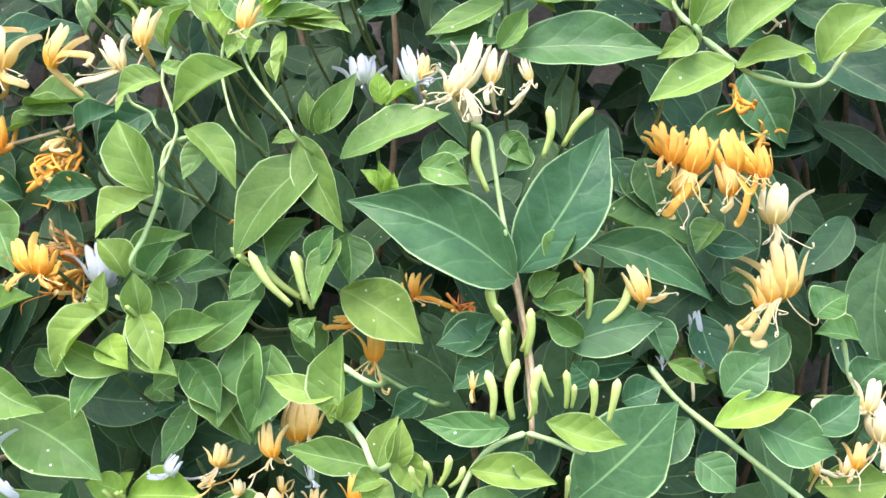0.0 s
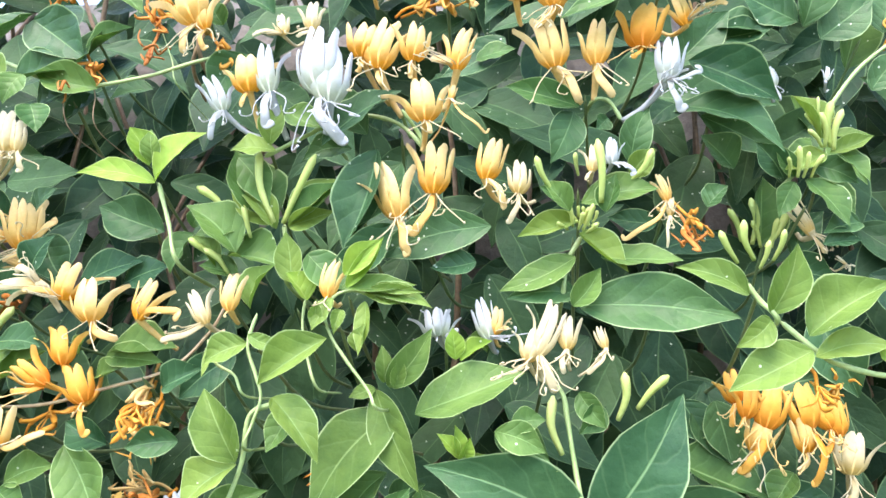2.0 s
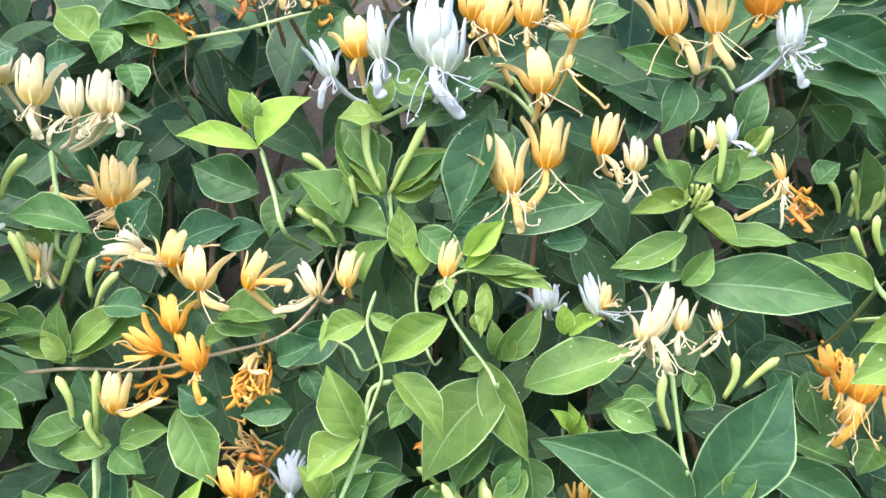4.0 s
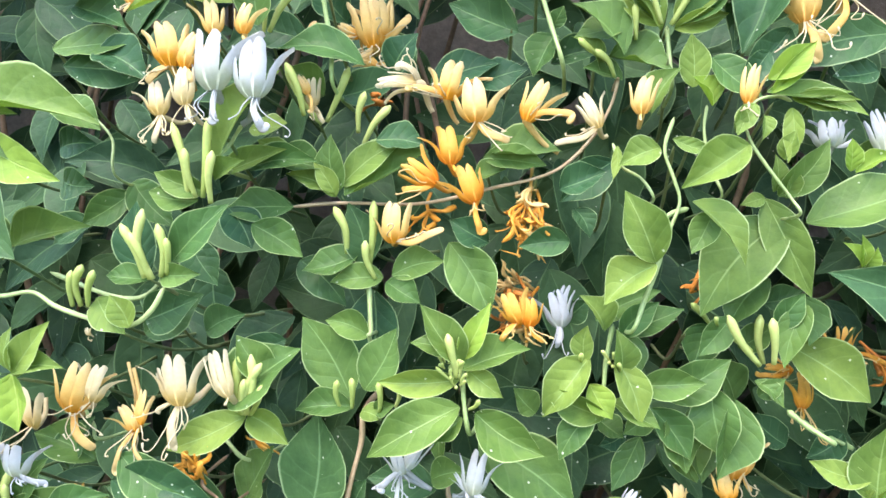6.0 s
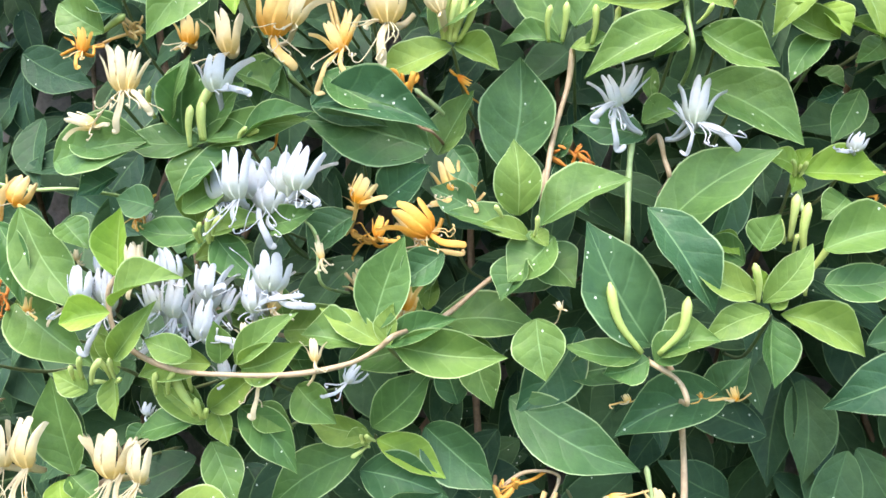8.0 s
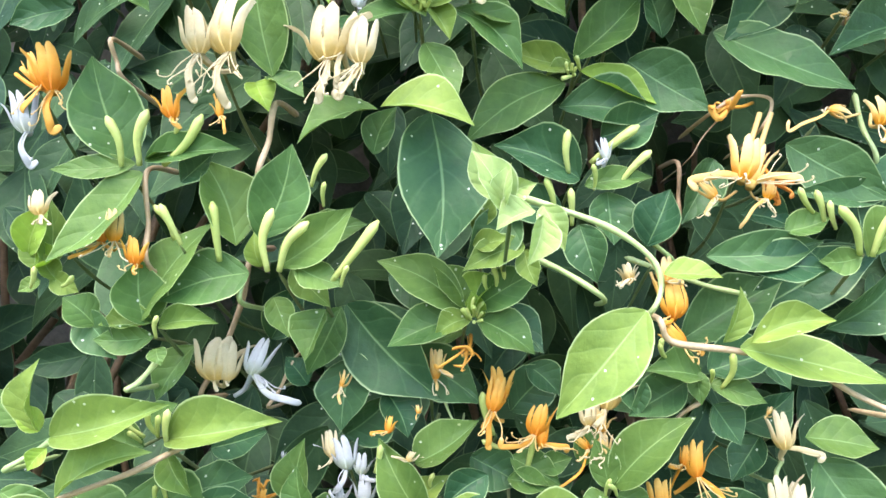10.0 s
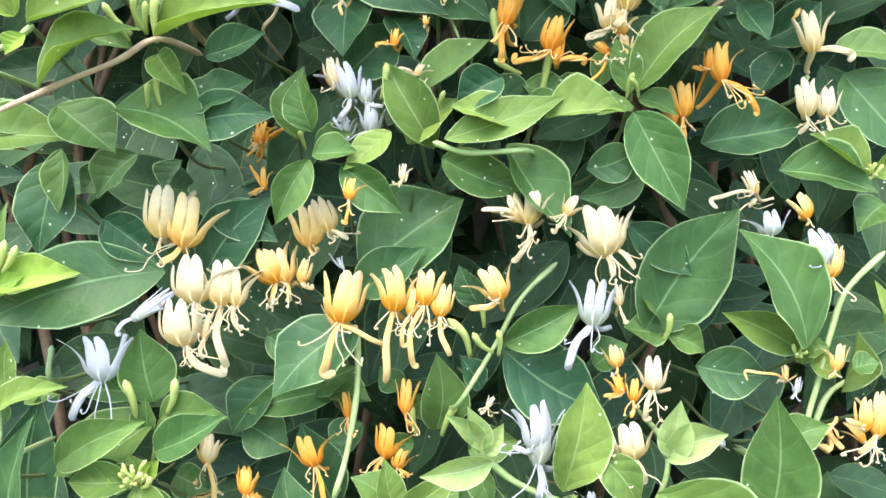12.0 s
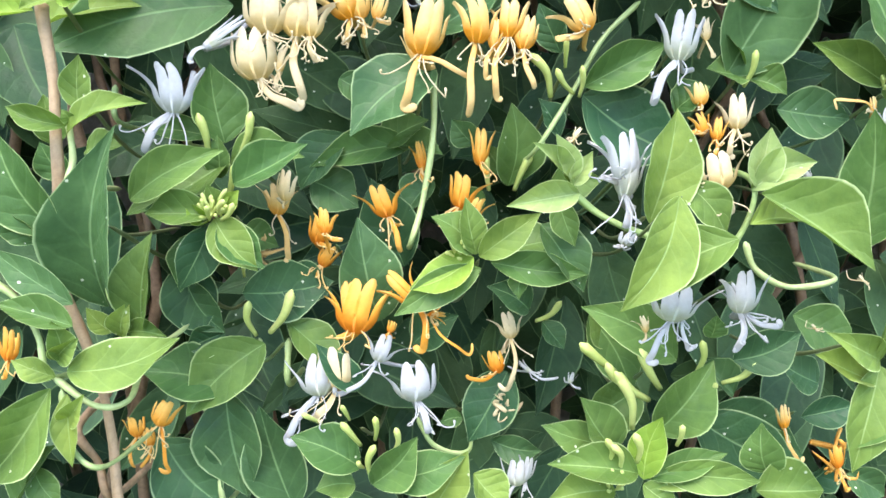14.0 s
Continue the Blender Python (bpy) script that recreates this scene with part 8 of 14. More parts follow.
bud(s, (0.176, 0.03, 1.296), (0.1756, 0.021, 1.3005))
stem(s, [(0.1757, 0.036, 1.2942), (0.1778, 0.036, 1.2825), (0.1799, 0.036, 1.2679), (0.1803, 0.086, 1.2644)], 0.0013, "green")
tuft(s, (0.1743, 0.03, 1.2952), 5, 0.008)
s = sprig("green sprig with yellow-and-white flowers and withered brown flowers", (0.2075, 0.0394, 1.3136), (0.1938, 0.15, 1.2865))
flower(s, (0.2017, 0.0274, 1.3176), (0.1995, 0.0274, 1.3074), (0.1905, 0.0234, 1.307), (0.2107, 0.0394, 1.3049), "white", wide=1.26, stamens=5)
flower(s, (0.2241, 0.0274, 1.3229), (0.2234, 0.0274, 1.3116), (0.2148, 0.0234, 1.3026), (0.232, 0.0394, 1.3149), "yellow", wide=1.38, stamens=4)
flower(s, (0.2157, 0.0274, 1.3054), (0.2212, 0.0274, 1.303), (0.2125, 0.0234, 1.2969), (0.2296, 0.0394, 1.309), "yellow", wide=1.03, stamens=2)
flower(s, (0.2341, 0.0274, 1.3065), (0.2333, 0.0274, 1.298), (0.2283, 0.0234, 1.2951), (0.2379, 0.0394, 1.3065), "cream", wide=1.15, stamens=2)
flower(s, (0.2483, 0.0274, 1.3324), (0.2505, 0.0274, 1.3158), (0.2482, 0.0234, 1.3101), (0.2523, 0.0394, 1.313), "yellow", wide=1.15, stamens=2)
flower(s, (0.2474, 0.0274, 1.3016), (0.2491, 0.0274, 1.2709), (0.2499, 0.0234, 1.2534), (0.2562, 0.0394, 1.2672), "yellow", wide=0.92, stamens=4)
withered(s, (0.2137, 0.0394, 1.2758), (0.2209, 0.0494, 1.2694), "orange")
withered(s, (0.2308, 0.0394, 1.2391), (0.2302, 0.0494, 1.2522), "brown")
withered(s, (0.2291, 0.0394, 1.2448), (0.233, 0.0494, 1.2524), "orange")
leaf(s, (0.2218, 0.0394, 1.3551), (0.2359, 0.0354, 1.3208), 0.0290, "mid")
leaf(s, (0.2322, 0.0394, 1.3612), (0.2386, 0.0354, 1.3209), 0.0288, "mid")
leaf(s, (0.2059, 0.0394, 1.3428), (0.1914, 0.0354, 1.3128), 0.0160, "mid")
leaf(s, (0.1832, 0.0394, 1.3509), (0.1968, 0.0354, 1.3422), 0.0164, "mid")
leaf(s, (0.1985, 0.0434, 1.3429), (0.184, 0.0394, 1.3361), 0.0135, "dark")
leaf(s, (0.2319, 0.0434, 1.3413), (0.2111, 0.0394, 1.3489), 0.0130, "dark")
s = sprig("green sprig with six oval leaves and one yellow flower", (0.2353, 0.0344, 1.2778), (0.2287, 0.15, 1.2442))
leaf(s, (0.213, 0.0344, 1.2907), (0.2477, 0.0304, 1.2676), 0.0290, "mid")
leaf(s, (0.2128, 0.0384, 1.2113), (0.2588, 0.0344, 1.2339), 0.0238, "dark")
leaf(s, (0.2458, 0.0384, 1.2058), (0.1915, 0.0344, 1.1779), 0.0283, "dark")
leaf(s, (0.2375, 0.0344, 1.2377), (0.2457, 0.0304, 1.2562), 0.0155, "mid")
leaf(s, (0.2591, 0.0344, 1.2282), (0.2512, 0.0304, 1.2509), 0.0126, "mid")
leaf(s, (0.1375, 0.0384, 1.1766), (0.1563, 0.0344, 1.2008), 0.0198, "dark")
flower(s, (0.1445, 0.0224, 1.1868), (0.1477, 0.0224, 1.1799), (0.1333, 0.0184, 1.1796), (0.1573, 0.0344, 1.183), "yellow", wide=0.92, stamens=2)
s = sprig("green sprig with three oval leaves and yellow-and-orange flowers", (-0.3262, 0.001, 1.235), (-0.3329, 0.15, 1.2091))
leaf(s, (-0.2711, 0.001, 1.2344), (-0.3258, -0.003, 1.2205), 0.0277, "mid")
leaf(s, (-0.3223, 0.005, 1.2173), (-0.3003, 0.001, 1.2363), 0.0187, "dark")
flower(s, (-0.3235, -0.011, 1.2461), (-0.3211, -0.011, 1.2334), (-0.3033, -0.015, 1.2183), (-0.3254, 0.001, 1.2483), "orange", wide=1.03, stamens=4)
flower(s, (-0.3212, -0.011, 1.2689), (-0.3167, -0.011, 1.2528), (-0.2979, -0.015, 1.2233), (-0.3217, 0.001, 1.2651), "white", wide=1.15, stamens=1)
flower(s, (-0.2501, -0.011, 1.27), (-0.2461, -0.011, 1.243), (-0.2402, -0.015, 1.226), (-0.2492, 0.001, 1.2582), "yellow", wide=1.26, stamens=3)
flower(s, (-0.2624, -0.011, 1.2487), (-0.2576, -0.011, 1.2237), (-0.2525, -0.015, 1.2077), (-0.2604, 0.001, 1.2478), "yellow", wide=1.26, stamens=3)
flower(s, (-0.2256, -0.011, 1.2725), (-0.2311, -0.011, 1.2563), (-0.2115, -0.015, 1.2474), (-0.2316, 0.001, 1.2687), "yellow", wide=1.15, stamens=3)
flower(s, (-0.2185, -0.011, 1.2318), (-0.2188, -0.011, 1.2225), (-0.2091, -0.015, 1.2183), (-0.2213, 0.001, 1.2399), "yellow", wide=0.92, stamens=4)
leaf(s, (-0.2602, 0.001, 1.2676), (-0.2837, -0.003, 1.2466), 0.0187, "mid")
stem(s, [(-0.3121, 0.004, 1.2755), (-0.2788, 0.004, 1.2734), (-0.2389, 0.004, 1.2666), (-0.2072, 0.004, 1.268), (-0.1997, 0.054, 1.2688)], 0.0012, "green")
s = sprig("green sprig with three oval leaves", (-0.1892, -0.0254, 1.2301), (-0.1914, 0.15, 1.2087))
leaf(s, (-0.2172, -0.0254, 1.2545), (-0.1703, -0.0294, 1.2032), 0.0271, "mid")
leaf(s, (-0.2295, -0.0254, 1.2463), (-0.2073, -0.0294, 1.2042), 0.0171, "mid")
leaf(s, (-0.1914, -0.0254, 1.2479), (-0.1742, -0.0294, 1.2349), 0.0168, "mid")
s = sprig("green sprig with four cream-and-yellow flowers and withered brown flowers", (-0.2388, -0.009, 1.2084), (-0.2351, 0.15, 1.1705))
withered(s, (-0.2388, -0.009, 1.2084), (-0.2405, 0.001, 1.2198), "brown")
withered(s, (-0.2354, -0.009, 1.2056), (-0.2416, 0.001, 1.2166), "brown")
flower(s, (-0.2127, -0.021, 1.2084), (-0.2103, -0.021, 1.2011), (-0.2025, -0.025, 1.1987), (-0.2191, -0.009, 1.2079), "yellow", wide=1.03, stamens=2)
flower(s, (-0.1862, -0.021, 1.2172), (-0.1849, -0.021, 1.2068), (-0.1963, -0.025, 1.1946), (-0.1956, -0.009, 1.2122), "cream", wide=0.69, stamens=5)
flower(s, (-0.1768, -0.021, 1.2117), (-0.1772, -0.021, 1.2028), (-0.1797, -0.025, 1.1984), (-0.18, -0.009, 1.2069), "cream", wide=0.69, stamens=4)
flower(s, (-0.1563, -0.021, 1.2607), (-0.1554, -0.021, 1.2516), (-0.1508, -0.025, 1.2453), (-0.1555, -0.009, 1.2542), "orange", wide=1.15, stamens=1)
leaf(s, (-0.2277, -0.009, 1.2044), (-0.1754, -0.013, 1.1748), 0.0277, "mid")
s = sprig("green sprig with eight oval leaves and pale green buds", (-0.2251, -0.05, 1.1794), (-0.2469, 0.15, 1.1694))
leaf(s, (-0.2465, -0.05, 1.1864), (-0.2039, -0.054, 1.1604), 0.0163, "light")
leaf(s, (-0.252, -0.05, 1.1861), (-0.2252, -0.054, 1.1755), 0.0146, "light")
leaf(s, (-0.2809, -0.046, 1.2028), (-0.2339, -0.05, 1.1496), 0.0324, "dark")
leaf(s, (-0.2973, -0.05, 1.1837), (-0.2606, -0.054, 1.1544), 0.0269, "mid")
bud(s, (-0.2522, -0.053, 1.1414), (-0.2661, -0.062, 1.1539))
bud(s, (-0.2497, -0.053, 1.1428), (-0.2535, -0.062, 1.1598))
bud(s, (-0.232, -0.053, 1.1478), (-0.2291, -0.062, 1.1676))
bud(s, (-0.2263, -0.053, 1.1456), (-0.2115, -0.062, 1.1661))
leaf(s, (-0.2595, -0.046, 1.1437), (-0.2804, -0.05, 1.1521), 0.0156, "dark")
leaf(s, (-0.2361, -0.05, 1.1469), (-0.2019, -0.054, 1.143), 0.0142, "mid")
leaf(s, (-0.2437, -0.05, 1.1438), (-0.2222, -0.054, 1.1353), 0.0155, "mid")
leaf(s, (-0.2586, -0.046, 1.1384), (-0.2841, -0.05, 1.1281), 0.0207, "dark")
leaf(s, (-0.2308, -0.05, 1.1473), (-0.2067, -0.054, 1.1582), 0.0128, "mid")
s = sprig("green sprig with white-and-cream flowers", (-0.1705, -0.01, 1.204), (-0.1779, 0.15, 1.1646))
flower(s, (-0.1696, -0.022, 1.2264), (-0.1676, -0.022, 1.2088), (-0.1732, -0.026, 1.1827), (-0.1763, -0.01, 1.2037), "white", wide=1.03, stamens=4)
flower(s, (-0.1621, -0.022, 1.2238), (-0.1642, -0.022, 1.2046), (-0.1594, -0.026, 1.1963), (-0.1734, -0.01, 1.2039), "white", wide=0.8, stamens=3)
flower(s, (-0.175, -0.022, 1.2352), (-0.1722, -0.022, 1.2233), (-0.1715, -0.026, 1.2159), (-0.1763, -0.01, 1.228), "white", wide=0.57, stamens=1)
flower(s, (-0.1552, -0.022, 1.239), (-0.1533, -0.022, 1.2213), (-0.1526, -0.026, 1.211), (-0.1559, -0.01, 1.232), "cream", wide=1.03, stamens=1)
flower(s, (-0.1432, -0.022, 1.2336), (-0.1402, -0.022, 1.219), (-0.1411, -0.026, 1.2087), (-0.1436, -0.01, 1.2265), "white", wide=1.15, stamens=1)
flower(s, (-0.1287, -0.022, 1.2166), (-0.131, -0.022, 1.1977), (-0.1453, -0.026, 1.1829), (-0.1264, -0.01, 1.2004), "white", wide=0.8, stamens=5)
flower(s, (-0.1231, -0.022, 1.2169), (-0.1228, -0.022, 1.1996), (-0.131, -0.026, 1.1781), (-0.1236, -0.01, 1.2006), "white", wide=0.69, stamens=4)
flower(s, (-0.1144, -0.022, 1.2291), (-0.1112, -0.022, 1.2088), (-0.1043, -0.026, 1.1992), (-0.115, -0.01, 1.201), "white", wide=1.15, stamens=4)
flower(s, (-0.0997, -0.022, 1.221), (-0.1027, -0.022, 1.2078), (-0.1127, -0.026, 1.2016), (-0.1064, -0.01, 1.2015), "white", wide=0.92, stamens=2)
flower(s, (-0.0854, -0.022, 1.2334), (-0.0852, -0.022, 1.213), (-0.0884, -0.026, 1.2057), (-0.0871, -0.01, 1.2084), "white", wide=1.26, stamens=3)
flower(s, (-0.0764, -0.022, 1.225), (-0.0795, -0.022, 1.2105), (-0.0696, -0.026, 1.2081), (-0.0842, -0.01, 1.2086), "cream", wide=0.8, stamens=4)
flower(s, (-0.1023, -0.022, 1.1865), (-0.0999, -0.022, 1.1754), (-0.1018, -0.026, 1.1715), (-0.1018, -0.01, 1.1813), "white", wide=1.15, stamens=0)
flower(s, (-0.0861, -0.022, 1.1902), (-0.0835, -0.022, 1.1736), (-0.0834, -0.026, 1.1595), (-0.0822, -0.01, 1.1825), "cream", wide=0.69, stamens=2)
flower(s, (-0.1399, -0.022, 1.1618), (-0.1405, -0.022, 1.1549), (-0.138, -0.026, 1.1528), (-0.142, -0.01, 1.1559), "white", wide=1.38, stamens=0)
flower(s, (-0.0362, -0.022, 1.1888), (-0.0396, -0.022, 1.179), (-0.0499, -0.026, 1.1719), (-0.0324, -0.01, 1.1825), "white", wide=0.92, stamens=3)
s = sprig("light green sprig with four oval leaves and pale green buds", (-0.1582, -0.0223, 1.1775), (-0.1635, 0.15, 1.1574))
bud(s, (-0.16, -0.0236, 1.1715), (-0.1613, -0.0326, 1.1814))
bud(s, (-0.1568, -0.0249, 1.1713), (-0.1556, -0.0339, 1.1828))
bud(s, (-0.1546, -0.0278, 1.1706), (-0.1471, -0.0368, 1.1741))
bud(s, (-0.1592, -0.0257, 1.1695), (-0.1622, -0.0347, 1.1711))
leaf(s, (-0.1602, -0.0184, 1.1728), (-0.1692, -0.0224, 1.1998), 0.0123, "light")
leaf(s, (-0.1566, -0.0263, 1.1723), (-0.1519, -0.0303, 1.1524), 0.0129, "light")
leaf(s, (-0.1623, -0.0195, 1.1809), (-0.1711, -0.0235, 1.1937), 0.0096, "light")
leaf(s, (-0.148, -0.0426, 1.1833), (-0.1264, -0.0466, 1.2129), 0.0128, "light")
s = sprig("light green sprig with eight oval leaves and pale green buds", (-0.1371, 0.012, 1.2388), (-0.1202, 0.15, 1.1962))
leaf(s, (-0.1384, 0.012, 1.2517), (-0.1406, 0.008, 1.2825), 0.0165, "light")
leaf(s, (-0.1389, 0.012, 1.2258), (-0.1662, 0.008, 1.2151), 0.0164, "light")
leaf(s, (-0.1382, 0.012, 1.2339), (-0.1049, 0.008, 1.245), 0.0135, "light")
leaf(s, (-0.1232, 0.012, 1.2556), (-0.0897, 0.008, 1.2649), 0.0150, "mid")
leaf(s, (-0.1238, 0.012, 1.2621), (-0.1292, 0.008, 1.2439), 0.0090, "light")
bud(s, (-0.1227, 0.009, 1.2543), (-0.1227, 0, 1.263))
stem(s, [(-0.138, 0.055, 1.2574), (-0.139, 0.015, 1.2529), (-0.1383, 0.015, 1.2302), (-0.1289, 0.015, 1.2115), (-0.1094, 0.015, 1.2), (-0.0849, 0.015, 1.1958), (-0.0638, 0.015, 1.194), (-0.0403, 0.015, 1.1946), (-0.02, 0.015, 1.2004), (-0.0116, 0.015, 1.207), (-0.0102, 0.065, 1.2065)], 0.0014, "red")
leaf(s, (-0.1158, 0.012, 1.2081), (-0.0909, 0.008, 1.202), 0.0176, "light")
leaf(s, (-0.0851, 0.012, 1.2004), (-0.1241, 0.008, 1.2063), 0.0144, "mid")
leaf(s, (-0.085, 0.012, 1.1989), (-0.0368, 0.008, 1.205), 0.0216, "light")
leaf(s, (-0.0853, 0.012, 1.2036), (-0.0897, 0.008, 1.2253), 0.0115, "light")
bud(s, (-0.0836, 0.009, 1.1844), (-0.0834, 0, 1.188))
bud(s, (-0.0806, 0.009, 1.1831), (-0.079, 0, 1.1867))
leaf(s, (-0.0783, 0.012, 1.1885), (-0.0682, 0.008, 1.1746), 0.0129, "mid")
leaf(s, (-0.0831, 0.012, 1.1944), (-0.0631, 0.008, 1.1854), 0.0144, "mid")
s = sprig("green sprig with five oval leaves and two yellow flowers", (-0.0122, 0.024, 1.2098), (-0.0259, 0.15, 1.1683))
leaf(s, (-0.0075, 0.024, 1.2068), (0.0511, 0.02, 1.208), 0.0231, "mid")
leaf(s, (-0.0171, 0.024, 1.2204), (-0.0167, 0.02, 1.2656), 0.0269, "mid")
leaf(s, (-0.0109, 0.024, 1.2144), (-0.0078, 0.02, 1.2355), 0.0116, "light")
leaf(s, (-0.0138, 0.024, 1.2143), (-0.042, 0.02, 1.2289), 0.0130, "light")
leaf(s, (-0.0108, 0.024, 1.2114), (-0.0224, 0.02, 1.2001), 0.0116, "mid")
flower(s, (-0.0485, 0.012, 1.2335), (-0.0387, 0.012, 1.2184), (-0.0352, 0.008, 1.202), (-0.0572, 0.024, 1.2312), "yellow", wide=0.92, stamens=2)
flower(s, (-0.0273, 0.012, 1.2236), (-0.0292, 0.012, 1.2036), (-0.0235, 0.008, 1.1997), (-0.0388, 0.024, 1.2289), "yellow", wide=1.03, stamens=5)
s = sprig("green sprig with eight oval leaves and pale green buds", (-0.1124, -0.018, 1.1561), (-0.1069, 0.15, 1.1323))
leaf(s, (-0.109, -0.021, 1.153), (-0.1405, -0.025, 1.1736), 0.0163, "light")
leaf(s, (-0.1102, -0.0166, 1.1593), (-0.0842, -0.0206, 1.1817), 0.0147, "light")
leaf(s, (-0.1121, -0.0199, 1.1557), (-0.1445, -0.0239, 1.1446), 0.0146, "mid")
leaf(s, (-0.1076, -0.0158, 1.1597), (-0.0974, -0.0198, 1.1429), 0.0134, "light")
leaf(s, (-0.1091, -0.0139, 1.1432), (-0.0921, -0.0179, 1.116), 0.0192, "mid")
leaf(s, (-0.1093, -0.0203, 1.1558), (-0.132, -0.0243, 1.1701), 0.0132, "light")
bud(s, (-0.1118, -0.0217, 1.1553), (-0.1115, -0.0307, 1.1669))
bud(s, (-0.1093, -0.0208, 1.1557), (-0.1059, -0.0298, 1.1622))
bud(s, (-0.1145, -0.0233, 1.1575), (-0.1214, -0.0323, 1.1741))
bud(s, (-0.1169, -0.0233, 1.1685), (-0.1152, -0.0323, 1.18))
bud(s, (-0.1091, -0.023, 1.1566), (-0.1229, -0.032, 1.1769))
leaf(s, (-0.0972, -0.0113, 1.1612), (-0.0632, -0.0153, 1.1323), 0.0202, "mid")
leaf(s, (-0.0676, -0.0122, 1.1742), (-0.0448, -0.0162, 1.158), 0.0240, "mid")
leaf(s, (-0.0888, -0.0124, 1.1615), (-0.0661, -0.0164, 1.1538), 0.0160, "mid")
s = sprig("green sprig with eight oval leaves and pale green buds", (-0.0344, 0.02, 1.1478), (-0.0429, 0.15, 1.1165))
leaf(s, (-0.0373, 0.02, 1.1476), (-0.0714, 0.016, 1.1536), 0.0164, "light")
leaf(s, (-0.0328, 0.02, 1.145), (0.0057, 0.016, 1.1291), 0.0164, "young")
leaf(s, (-0.036, 0.02, 1.1508), (-0.0046, 0.016, 1.1849), 0.0241, "mid")
leaf(s, (-0.0397, 0.02, 1.1386), (-0.088, 0.016, 1.1041), 0.0268, "mid")
leaf(s, (-0.0342, 0.02, 1.1449), (-0.05, 0.016, 1.1403), 0.0113, "light")
leaf(s, (-0.0081, 0.024, 1.1532), (0.0316, 0.014, 1.1267), 0.0363, "dark")
leaf(s, (-0.0418, 0.024, 1.1271), (0.0073, 0.02, 1.1187), 0.0281, "dark")
bud(s, (-0.0371, 0.017, 1.1414), (-0.0428, 0.008, 1.1368))
bud(s, (-0.0329, 0.017, 1.1445), (-0.0364, 0.008, 1.1488))
leaf(s, (0.0127, 0.02, 1.2022), (-0.0527, 0.016, 1.182), 0.0255, "mid")
leaf(s, (0.0088, 0.024, 1.1663), (-0.0015, 0.02, 1.1922), 0.0195, "dark")
tuft(s, (-0.0375, 0.017, 1.1422), 5, 0.008)
s = sprig("green sprig with seven oval leaves and five cream flowers", (-0.2074, -0.02, 1.1356), (-0.2054, 0.15, 1.0995))
flower(s, (-0.2095, -0.032, 1.147), (-0.2078, -0.032, 1.1255), (-0.207, -0.036, 1.104), (-0.1971, -0.02, 1.1225), "cream", wide=1.09, stamens=5)
flower(s, (-0.199, -0.032, 1.1518), (-0.1942, -0.032, 1.1264), (-0.1921, -0.036, 1.1026), (-0.1943, -0.02, 1.1227), "cream", wide=1.15, stamens=6)
flower(s, (-0.1524, -0.032, 1.1493), (-0.1497, -0.032, 1.1255), (-0.1517, -0.036, 1.1068), (-0.142, -0.02, 1.1263), "cream", wide=1.15, stamens=5)
flower(s, (-0.1346, -0.032, 1.1464), (-0.1351, -0.032, 1.1252), (-0.1428, -0.036, 1.1087), (-0.1391, -0.02, 1.1239), "cream", wide=1.15, stamens=6)
flower(s, (-0.1427, -0.032, 1.1472), (-0.1436, -0.032, 1.1299), (-0.1446, -0.036, 1.1138), (-0.142, -0.02, 1.1263), "cream", wide=0.69, stamens=3)
stem(s, [(-0.1747, 0.023, 1.1146), (-0.1755, -0.017, 1.1093), (-0.1774, -0.017, 1.0917), (-0.1806, -0.017, 1.0729), (-0.1809, 0.033, 1.0683)], 0.0016, "red")
leaf(s, (-0.1773, -0.02, 1.1212), (-0.1886, -0.03, 1.1709), 0.0241, "mid")
leaf(s, (-0.1708, -0.016, 1.1249), (-0.1869, -0.02, 1.1737), 0.0268, "dark")
leaf(s, (-0.1853, -0.02, 1.1179), (-0.1765, -0.024, 1.1033), 0.0162, "young")
leaf(s, (-0.1801, -0.02, 1.121), (-0.1611, -0.024, 1.1111), 0.0121, "mid")
leaf(s, (-0.1279, -0.02, 1.1085), (-0.1625, -0.024, 1.0894), 0.0162, "mid")
leaf(s, (-0.1267, -0.02, 1.1099), (-0.0835, -0.024, 1.1024), 0.0214, "light")
leaf(s, (-0.1389, -0.02, 1.1484), (-0.1479, -0.024, 1.1389), 0.0133, "mid")
s = sprig("green sprig with two orange flowers and pale green buds", (-0.243, -0.0212, 1.0759), (-0.2311, 0.15, 1.0433))
leaf(s, (-0.2405, -0.0212, 1.0774), (-0.2601, -0.0252, 1.1244), 0.0323, "mid")
bud(s, (-0.2412, -0.0242, 1.0746), (-0.2464, -0.0332, 1.0949))
bud(s, (-0.233, -0.0242, 1.0754), (-0.2279, -0.0332, 1.0989))
bud(s, (-0.222, -0.0242, 1.0762), (-0.2033, -0.0332, 1.0981))
bud(s, (-0.2197, -0.0242, 1.0882), (-0.2135, -0.0332, 1.0934))
leaf(s, (-0.2361, -0.0212, 1.0765), (-0.2735, -0.0252, 1.0708), 0.0121, "mid")
leaf(s, (-0.231, -0.0212, 1.0795), (-0.213, -0.0252, 1.0834), 0.0148, "mid")
leaf(s, (-0.2322, -0.0212, 1.0781), (-0.1874, -0.0252, 1.0854), 0.0148, "mid")
leaf(s, (-0.2328, -0.0212, 1.0727), (-0.2662, -0.0332, 1.0285), 0.0228, "mid")
stem(s, [(-0.2323, 0.0218, 1.0812), (-0.2317, -0.0182, 1.0741), (-0.2289, -0.0182, 1.0506), (-0.2263, -0.0182, 1.0303), (-0.2254, 0.0318, 1.0253)], 0.0014, "red")
